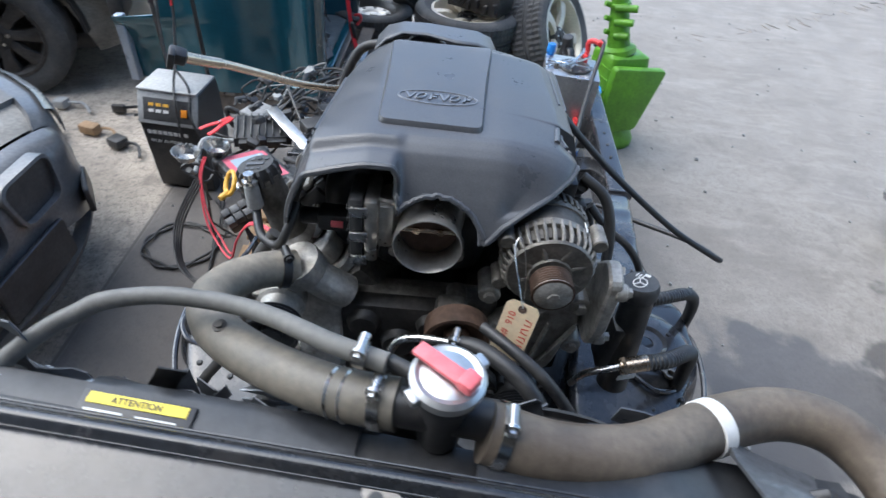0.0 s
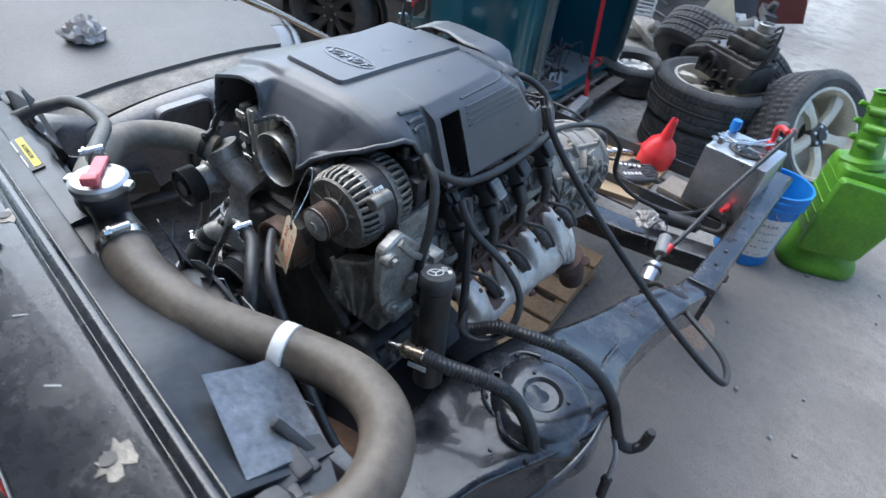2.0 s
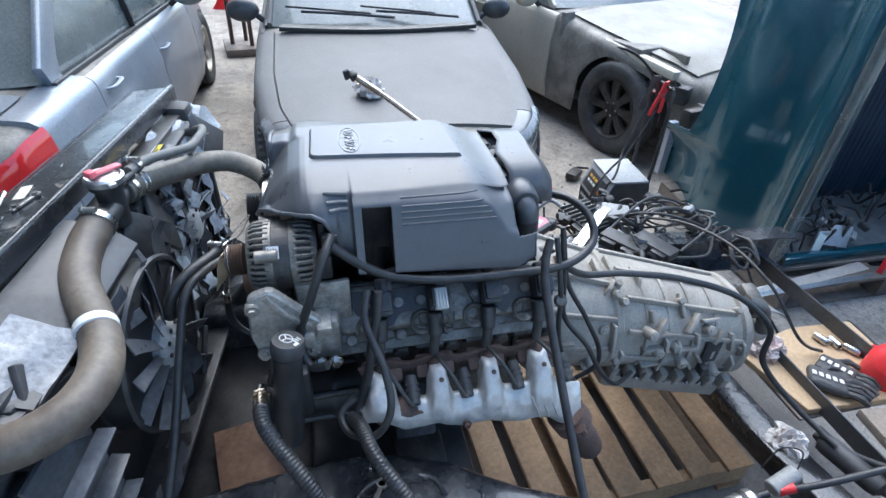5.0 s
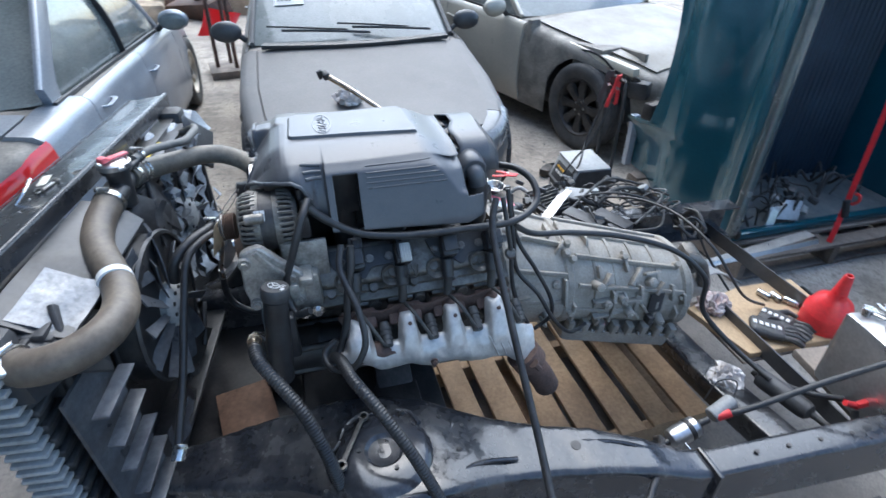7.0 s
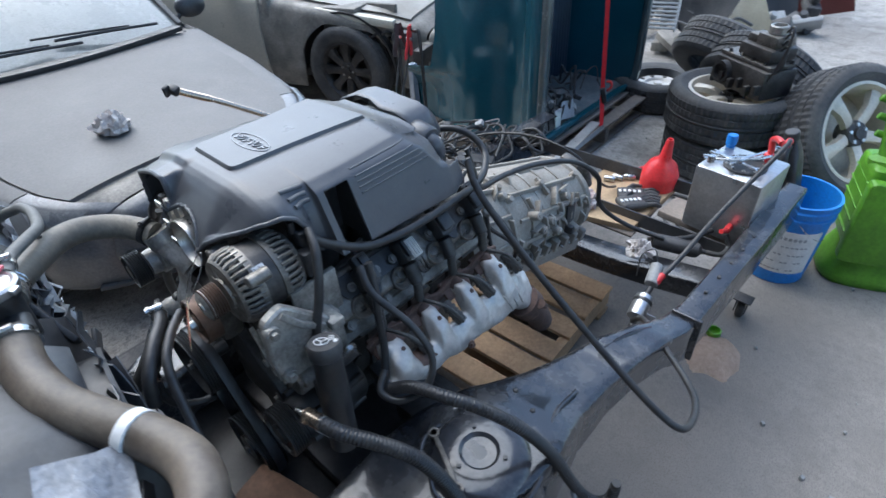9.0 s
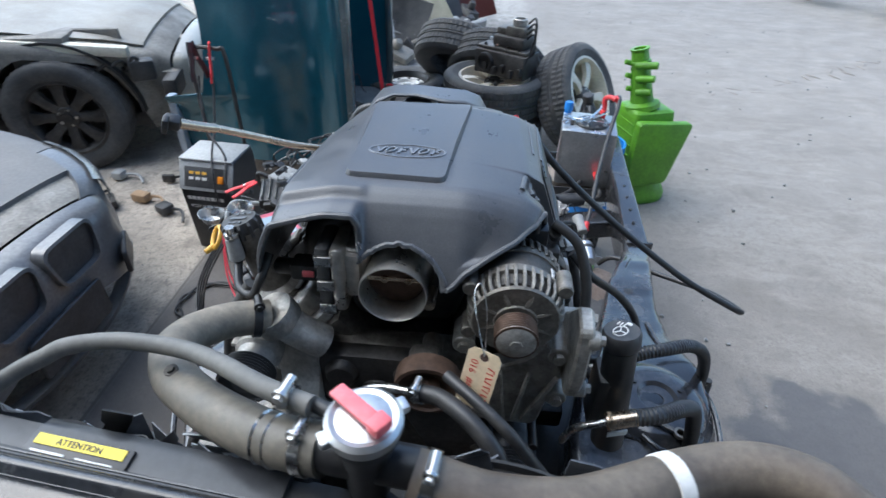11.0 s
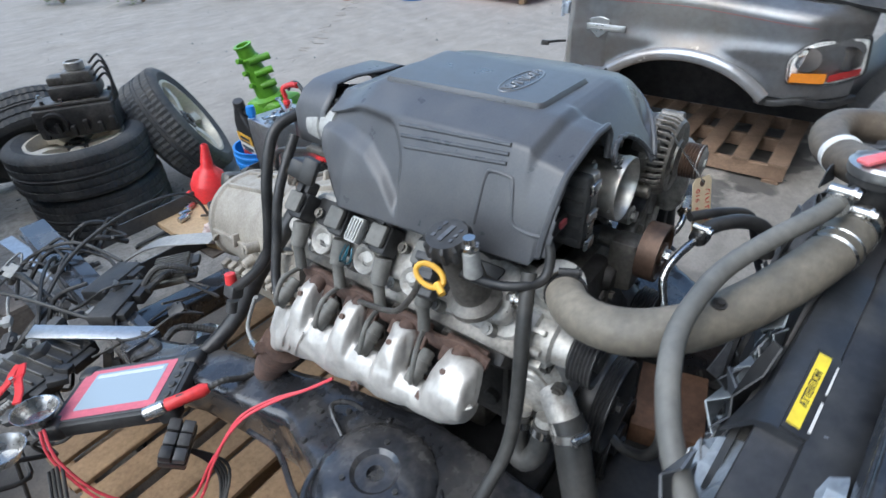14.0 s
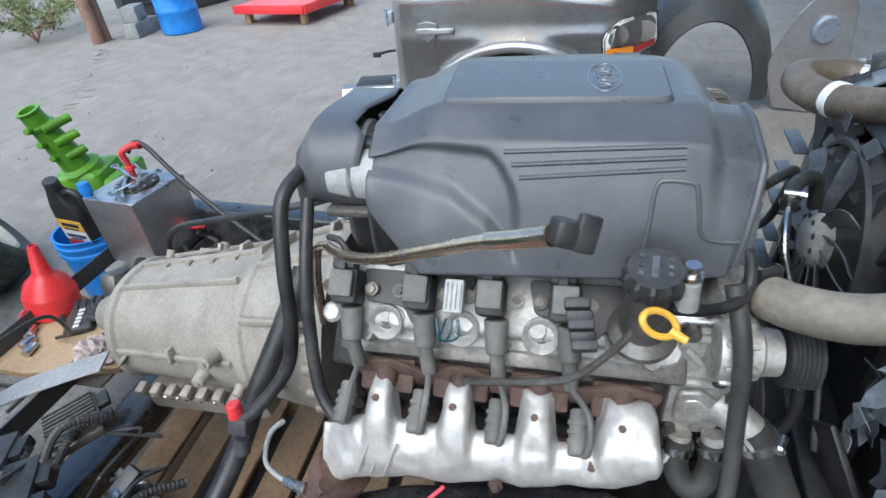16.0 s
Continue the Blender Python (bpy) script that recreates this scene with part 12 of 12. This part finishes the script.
edge = rounded([(-0.135, 0.575, 0.03), (-0.115, 0.700, 0.04), (-0.20, 0.785, 0.05), (-0.42, 0.795, 0.03), (-0.45, 0.600, 0.04), (-0.34, 0.570, 0.03)], 5)
hl = lamp_patch(edge, 0.010, 0.032, CLEAR, "headlamp", wing, "clear headlamp lens")
hl.visible_shadow = False
lamp_patch([(-0.28 + (y + 0.28) * 1.06, 0.68 + (z - 0.68) * 1.08) for y, z in edge], -0.004, 0.006, BLACK, "lamp_bezel", wing)
lamp_patch([(-0.28 + (y + 0.28) * 0.95, 0.68 + (z - 0.68) * 0.93) for y, z in edge], 0.004, 0.009, LAMPBOWL, "lamp_bowl", hl, "bright reflector")
for y in (-0.20, -0.36):
    lathe(bm := bm_new(), [(0.060, 0), (0.056, 0.3), (0.030, 0.8), (0.010, 1.0)], (wing_x(y, 0.70) - 0.016, y, 0.70), (wing_x(y, 0.70) + 0.006, y, 0.70), 20)
    part("reflector", bm, CHROME, hl)
lamp_patch(rounded([(-0.145, 0.582, 0.008), (-0.145, 0.632, 0.008), (-0.300, 0.632, 0.008), (-0.300, 0.578, 0.008)], 2), 0.016, 0.034, ORANGE, "turn_lens", hl, "orange turn signal lens")
lamp_patch(rounded([(-0.310, 0.585, 0.006), (-0.310, 0.622, 0.006), (-0.430, 0.645, 0.006), (-0.430, 0.608, 0.006)], 2), 0.016, 0.034, REDLENS, "marker_lens", hl)
bm = bm_new()
sweep(bm, [Vector((wing_x(y, 0.50) - 0.012, y, 0.475 - 0.012 * math.sin(k * 0.8))) for k, y in enumerate(np.linspace(-0.03, -0.44, 14))], rect(0.05, 0.035, 0.008, 2))
part("valance", bm, BLACK, wing, "torn black plastic valance")
# dark bonnet edge and cowl on top
bm = bm_new()
rings = []
for k in range(13):
    y = 1.0 - 1.45 * k / 12
    z = 0.985 + 0.04 * math.sin(k / 12 * math.pi) - 0.06 * smooth01(0.3, -0.45, y)
    rings.append([Vector((x, y, z + dz)) for x, dz in ((2.74, 0.0), (2.79, 0.04), (3.2, 0.10), (3.6, 0.12), (3.6, 0.10), (3.2, 0.08), (2.81, 0.02), (2.76, -0.02))])
loft(bm, rings)
part("bonnet_edge", bm, BLACKDUST, wing, "dark underside edge of the bonnet")

# black panels and a top, added to keep the arch's inside dark
bm = bm_new()
box(bm, (3.38, 0.32, 0.54), (0.03, 1.45, 0.84), 0.01)
part("inner_panel", bm, BLACK, wing)
bm = bm_new()
box(bm, (3.15, 1.05, 0.54), (0.45, 0.03, 0.84), 0.01)
part("bulkhead", bm, BLACK, wing)
bm = bm_new()
box(bm, (3.12, 0.30, 0.975), (0.55, 1.35, 0.012), 0.004)
part("bonnet_panel", bm, DARKGREY, wing)
# second dark wing piece lying behind
w2 = thing("truck_fender", "dark bronze wheel-arch panel standing on the floor", "truck fender", (3.6, -1.0, 0.0))
bm = bm_new()
rings = []
for k in range(21):
    a = math.pi * k / 20
    sec = [(3.25, 0.40), (3.28, 0.50), (3.40, 0.56), (3.66, 0.60), (3.66, 0.58), (3.42, 0.54), (3.30, 0.48), (3.27, 0.39)]
    rings.append([Vector((x, -0.85 + r * 0.86 * math.cos(a), 0.08 + r * math.sin(a) * (1.35 if r > 0 else 1))) for x, r in sec])
loft(bm, rings)
part("arch_panel", bm, DARKGREY, w2)
bm = bm_new()
pl = rounded([(-0.42, 0.0, 0.02), (0.0, 0.02, 0.02), (0.10, 0.30, 0.05), (0.0, 0.62, 0.06), (-0.12, 0.80, 0.04), (-0.30, 0.72, 0.05), (-0.36, 0.3, 0.05)], 3)
prism(bm, pl, Matrix(((0.25, 0, -1, 3.3), (1, 0, 0.2, -1.35), (0, 1, 0, 0.0), (0, 0, 0, 1))), 0.02, 0.004)
part("end_panel", bm, TRUCKGREY, w2)
bm = bm_new()
lathe(bm, [(0.075, 0), (0.085, 0.5), (0.075, 1), (0.0, 0.9)], (3.20, -1.52, 0.55), (3.245, -1.51, 0.55), 24)
part("lamp_hole", bm, SILVERPATCH, w2)

# ---- yard beyond ----
brl = thing("barrel", "bright blue plastic drum standing in the yard", "barrel", (6.55, 5.75, 0))
bm = bm_new()
lathe(bm, [(0.27, 0.0), (0.285, 0.015), (0.29, 0.1), (0.285, 0.30), (0.295, 0.32), (0.295, 0.36), (0.285, 0.38), (0.292, 0.55), (0.285, 0.64), (0.297, 0.66), (0.297, 0.70), (0.285, 0.72), (0.28, 0.92), (0.262, 0.97), (0.268, 1.0), (0.255, 1.0), (0.25, 0.975), (0, 0.975)], (6.55, 5.75, 0), (6.55, 5.75, 0.92), 44)
part("drum", bm, BLUE, brl)
for s in (-1, 1):
    bm = bm_new()
    cyl(bm, (6.55 + 0.15 * s, 5.75, 0.895), (6.55 + 0.15 * s, 5.75, 0.915), 0.03, seg=18)
    part("bung", bm, WHITE, brl)
for k, (x, y) in enumerate(((5.95, 6.75), (6.12, 6.78))):
    bm = bm_new()
    lathe(bm, [(0.085, 0), (0.08, 0.5), (0.085, 1)], (x, y, -0.02), (x + 0.02, y, 2.3), 18)
    for v in bm.verts:
        v.co += Vector((noise.noise(v.co * 5), noise.noise(v.co * 5 + Vector((9, 0, 0))), 0)) * 0.008
    solid("post", bm, BARK, "weathered brown wooden post standing in the ground", "post", group="posts")
CONC = shader("grey_concrete_block", (0.30, 0.30, 0.29), 0.85, var=0.2, scale=8, bump=0.5, col2=(0.20, 0.20, 0.195))
for k, (x, y, z, yaw) in enumerate(((6.32, 6.35, 0.1, 12), (6.62, 6.40, 0.1, 8), (6.45, 6.42, 0.305, 20))):
    bm = bm_new()
    box(bm, (x, y, z), (0.40, 0.2, 0.20), 0.008, (0, 0, yaw))
    solid("concrete_block", bm, CONC, "grey concrete block lying by the posts", "concrete block", group="concrete blocks")
# dark boards behind the drum
bw = thing("timber_wall", "low wall of stacked dark grey timbers", "timber wall", (8.6, 6.4, 0))
for r in range(6):
    bm = bm_new()
    box(bm, (8.75 + rng.uniform(-.03, .03), 6.75 - 0.0 * r, 0.125 + 0.25 * r), (3.4, 0.20, 0.24), 0.012, (0, 0, -16))
    part("timber", bm, DARKGREY if r % 2 else BLACKDUST, bw)
# red bench pallet
rp = thing("red_pallet", "faded red painted low platform on timber feet", "platform", (7.4, 4.3, 0))
RP = pose(7.45, 4.25, 0, 0, 0, -10)
bm = bm_new()
box(bm, (0, 0, 0.24), (1.5, 1.25, 0.06), 0.01, m=RP)
part("deck", bm, REDDUST, rp)
bm = bm_new()
box(bm, (0, -0.64, 0.22), (1.5, 0.03, 0.12), 0.006, m=RP)
part("edge_board", bm, RED, rp)
bm = bm_new()
box(bm, (-0.76, 0, 0.22), (0.03, 1.25, 0.12), 0.006, m=RP)
part("edge_board", bm, RED, rp)
for a in (-0.6, 0.6):
    for b in (-0.5, 0.5):
        bm = bm_new()
        box(bm, (a, b, 0.10), (0.09, 0.09, 0.20), 0.004, m=RP)
        part("foot", bm, WOOD, rp)
for a, b, h in (((8.0, 3.6, 0), (8.5, 3.9, 1.3), 0.1), ((8.9, 4.2, 0), (8.3, 3.8, 1.3), 0.1), ((8.2, 4.6, 0), (8.25, 4.5, 1.4), 0.09)):
    bm = bm_new()
    sweep(bm, [Vector(a), Vector(b)], rect(0.09, 0.04, 0.004, 1))
    solid("timber", bm, WOOD, "pale sawn timber leaning in the yard", "timber", group="timbers")


def shrub(c, r, h, n, seed):
    """Dry shrub: forked twigs with many small leaves."""
    rg = random.Random(seed)
    th = thing("shrub", "scrubby green and straw shrub at the yard edge", "shrub", c, "shrubs")
    bm = bm_new()
    tips = []
    for k in range(26):
        a, l = rg.uniform(0, 6.28), rg.uniform(0.5, 1.0)
        p0 = Vector(c)
        p1 = p0 + Vector((math.cos(a) * r * 0.3 * l, math.sin(a) * r * 0.3 * l, h * 0.45 * l))
        p2 = p0 + Vector((math.cos(a) * r * l, math.sin(a) * r * l, h * l * rg.uniform(0.6, 1.0)))
        tube(bm, [p0, p1, p2], 0.008, 5, 3, r1=0.002)
        tips += [p1.lerp(p2, f) for f in (0.2, 0.45, 0.7, 0.9, 1.0)]
    part("stem", bm, BARK, th)
    verts, faces = [], []
    for k in range(n):
        p = rg.choice(tips) + Vector((rg.gauss(0, 0.06), rg.gauss(0, 0.06), rg.gauss(0, 0.05)))
        p.z = max(0.01, p.z)
        a = Vector((rg.uniform(-1, 1), rg.uniform(-1, 1), rg.uniform(-0.4, 1))).normalized() * rg.uniform(0.03, 0.065)
        b = a.cross(Vector((rg.uniform(-1, 1), rg.uniform(-1, 1), rg.uniform(-1, 1)))).normalized() * 0.012
        i = len(verts)
        verts += [p - a * 0.5, p + b, p + a * 0.5, p - b]
        faces.append((i, i + 1, i + 2, i + 3))
    me = bpy.data.meshes.new("leaves")
    me.from_pydata([WORLD[th].inverted() @ v for v in verts], [], faces)
    me.materials.append(FOLIAGE)
    ob = new("leaves", me)
    ob.parent = th
    tagged(ob, "", "", "", "stuff")


for k, (x, y, r, h) in enumerate(((6.1, 8.0, 0.8, 0.75), (5.2, 8.9, 0.7, 0.6), (7.0, 8.6, 1.0, 0.9), (4.2, 10.2, 0.8, 0.5), (7.7, 10.0, 1.0, 1.0), (3.4, 11.6, 0.7, 0.5))):
    shrub((x, y, 0), r, h, 1300, 40 + k)
# broken kerb line and stones
bm = bm_new()
for k in range(36):
    f = k / 35
    x, y = 2.3 + 3.9 * f + rng.uniform(-.1, .1), 4.1 + 2.6 * f + rng.uniform(-.07, .07)
    bmesh.ops.create_icosphere(bm, subdivisions=2, radius=1.0, matrix=pose(x, y, 0.0, 0, 0, rng.uniform(0, 180)) @ Matrix.Diagonal((rng.uniform(.03, .10), rng.uniform(.01, .03), rng.uniform(.003, .008), 1)))
for v in bm.verts:
    v.co += Vector((noise.noise(v.co * 14), noise.noise(v.co * 14 + Vector((5, 0, 0))), 0.1 * noise.noise(v.co * 12))) * 0.012
tagged(solid("kerb_rubble", bm, GROUND, "broken line of grey concrete rubble in the yard", "rubble"), kind="stuff")
bm = bm_new()
for k in range(420):
    x, y = rng.uniform(1.2, 8.5), rng.uniform(-1.5, 9.0)
    if rng.random() < 0.25:
        x, y = rng.uniform(-2.5, 1.5), rng.uniform(-1.5, 3.6)
    s = rng.uniform(0.003, 0.014)
    bmesh.ops.create_cube(bm, size=1.0, matrix=pose(x, y, s * 0.4, rng.uniform(0, 90), rng.uniform(0, 90), rng.uniform(0, 90)) @ Matrix.Diagonal((s * 1.6, s, s * 0.8, 1)))
tagged(solid("gravel", bm, CONC, "scattered small stones and chips on the floor", "gravel"), kind="stuff")


# ---- body panels and scrap behind the tyres ----
def sheet(name, label, mat, m, w, h, bow_, outline=None, thick=0.01, cat="body panel"):
    bm = bm_new()
    n1, n2 = 14, 10
    g = [[None] * (n2 + 1) for _ in range(n1 + 1)]
    for i in range(n1 + 1):
        for j in range(n2 + 1):
            u, v = i / n1, j / n2
            edge = 1 - 0.12 * math.sin(v * 3.1 + u)
            g[i][j] = bm.verts.new(m @ Vector(((u - 0.5) * w * edge, bow_ * math.sin(u * math.pi) * math.sin(0.4 + v * 2.2), v * h * (1 - 0.15 * u * u))))
    for i in range(n1):
        for j in range(n2):
            bm.faces.new((g[i][j], g[i + 1][j], g[i + 1][j + 1], g[i][j + 1]))
    bmesh.ops.solidify(bm, geom=bm.faces[:], thickness=thick)
    return solid(name, bm, mat, label, cat)


sheet("body_panel", "cream car body panel leaning behind the tyres", CREAM, pose(-0.30, 5.10, 0.0, -14, -30, 8), 0.46, 1.6, 0.10)
sheet("body_panel", "long cream wing panel leaning in the scrap", CREAM, pose(-1.35, 6.6, 0.0, -20, 0, 20), 0.8, 1.2, 0.12)
sheet("body_panel", "dark maroon car panel standing in the yard", MAROON, pose(-0.05, 6.55, 0.0, -12, -14, 10), 0.62, 1.3, 0.08)
sheet("body_panel", "dark grey car panel leaning on the scrap heap", BLACKDUST, pose(-0.82, 4.78, 0.0, -24, 0, -12), 0.62, 0.62, 0.06)
sheet("body_panel", "dusty silver car door skin on the scrap heap", DUSTSILVER, pose(-1.05, 5.3, 0.25, -38, 0, 25), 1.0, 0.8, 0.09)
sheet("body_panel", "dark wing panel lying among the scrap", DARKGREY, pose(-0.3, 5.5, 0.0, -40, 10, 60), 1.1, 0.7, 0.12)
# grille piece
gp = thing("radiator_grille", "grey slotted radiator grille lying on the scrap", "grille", (-1.15, 4.6, 0.3))
GP = pose(-1.0, 4.35, 0.42, 55, 0, 18)
for k in range(9):
    bm = bm_new()
    box(bm, (0, -0.14 + 0.035 * k, 0), (0.46, 0.018, 0.02), 0.004, m=GP)
    part("slat", bm, LIGHTGREY, gp)
for s in (-1, 0, 1):
    bm = bm_new()
    box(bm, (0.225 * s, 0, -0.006), (0.02, 0.32, 0.03), 0.004, m=GP)
    part("bar", bm, LIGHTGREY, gp)
for k in range(26):
    bm = bm_new()
    m = pose(rng.uniform(-1.6, 0.0), rng.uniform(4.3, 6.4), rng.uniform(0.06, 0.14), rng.uniform(-50, 50), rng.uniform(-50, 50), rng.uniform(0, 360))
    s = (rng.uniform(0.12, 0.4), rng.uniform(0.06, 0.22), rng.uniform(0.02, 0.10))
    box(bm, (0, 0, 0), s, 0.012, m=m)
    lathe(bm, [(0.03, 0), (0.045, 0.2), (0.045, 0.8), (0.03, 1)], m @ Vector((0, 0, 0)), m @ Vector((0.05, 0, s[2] + 0.05)), 14)
    if k % 3 == 0:
        tube(bm, [m @ Vector((-0.1, 0, 0)), m @ Vector((-0.2, 0.1, 0.05)), m @ Vector((-0.1, 0.22, 0.0))], 0.012, 7)
    solid("scrap_part", bm, (DARKIRON, BLACKDUST, LIGHTGREY, DARKGREY, PRIMER)[k % 5], "dusty dismantled car part on the scrap heap", "scrap part", group="scrap parts")
loose_wheel(pose(-1.55, 5.0, 0.34, 62, 0, 20), 0.34, 0.22, 0.2, "old black tyre leaning on the scrap heap")
# dim scrap between the beige car and the charger
for k in range(14):
    bm = bm_new()
    x, y = rng.uniform(-2.1, -1.5), rng.uniform(1.55, 2.0)
    if k > 5:
        x, y = rng.uniform(-3.4, -2.5), rng.uniform(3.8, 5.2)
    m = pose(x, y, 0.035, 0, 0, rng.uniform(0, 360))
    box(bm, (0, 0, 0), (rng.uniform(0.05, 0.16), rng.uniform(0.02, 0.08), 0.05), 0.01, m=m)
    tube(bm, [m @ Vector((0, 0, 0)), m @ Vector((0.1, 0.03, 0.0)), m @ Vector((0.18, -0.03, -0.015))], 0.008, 6)
    solid("scrap_part", bm, (DARKIRON, BLACKDUST, WOOD, LIGHTGREY)[k % 4], "small dark car part lying on the concrete", "scrap part", group="scrap parts")

# ---- far yard beyond the saloons, sunlight put into its scrap's tan ----
# brighter than plain tan: the colour carries the sunlight
SUNTAN = shader("scrap_tan_sun_painted", (0.75, 0.60, 0.42), 0.8, var=0.3, scale=3, bump=0.2, col2=(0.30, 0.22, 0.15))
for k in range(46):
    bm = bm_new()
    x, y = rng.uniform(-13, -8.4), rng.uniform(-6, 4.5)
    m = pose(x, y, rng.uniform(0.1, 0.25), rng.uniform(-25, 25), rng.uniform(-25, 25), rng.uniform(0, 360))
    box(bm, (0, 0, 0), (rng.uniform(0.3, 1.3), rng.uniform(0.2, 0.7), rng.uniform(0.1, 0.6)), 0.05, m=m)
    cyl(bm, m @ Vector((0.1, 0, 0)), m @ Vector((0.2, 0.1, 0.6)), 0.10, seg=12)
    solid("scrap_part", bm, (SUNTAN, RUST, CREAM, LIGHTGREY, DARKIRON, SUNTAN)[k % 6], "sunlit scrap part in the far yard", "scrap part", group="far scrap parts")
sheet("body_panel", "bright red car wing lying in the far yard", RED, pose(-7.3, -1.15, 0.0, -40, 0, 60), 0.6, 0.45, 0.1)
for k, (x, y) in enumerate(((-5.30, -0.93), (-5.45, -0.80), (-5.22, -0.72))):
    bm = bm_new()
    cyl(bm, (x, y, 0.08), (x - 0.1 + 0.06 * k, y + 0.05, 2.4), 0.022, seg=10)
    solid("metal_post", bm, RUST, "thin rusty steel post in a wooden tray", "post", group="metal posts")
bm = bm_new()
box(bm, (-5.32, -0.82, 0.04), (0.5, 0.4, 0.08), 0.008, (0, 0, 10))
solid("base_tray", bm, GREYWOOD, "low timber base with rusty posts in it", "base")
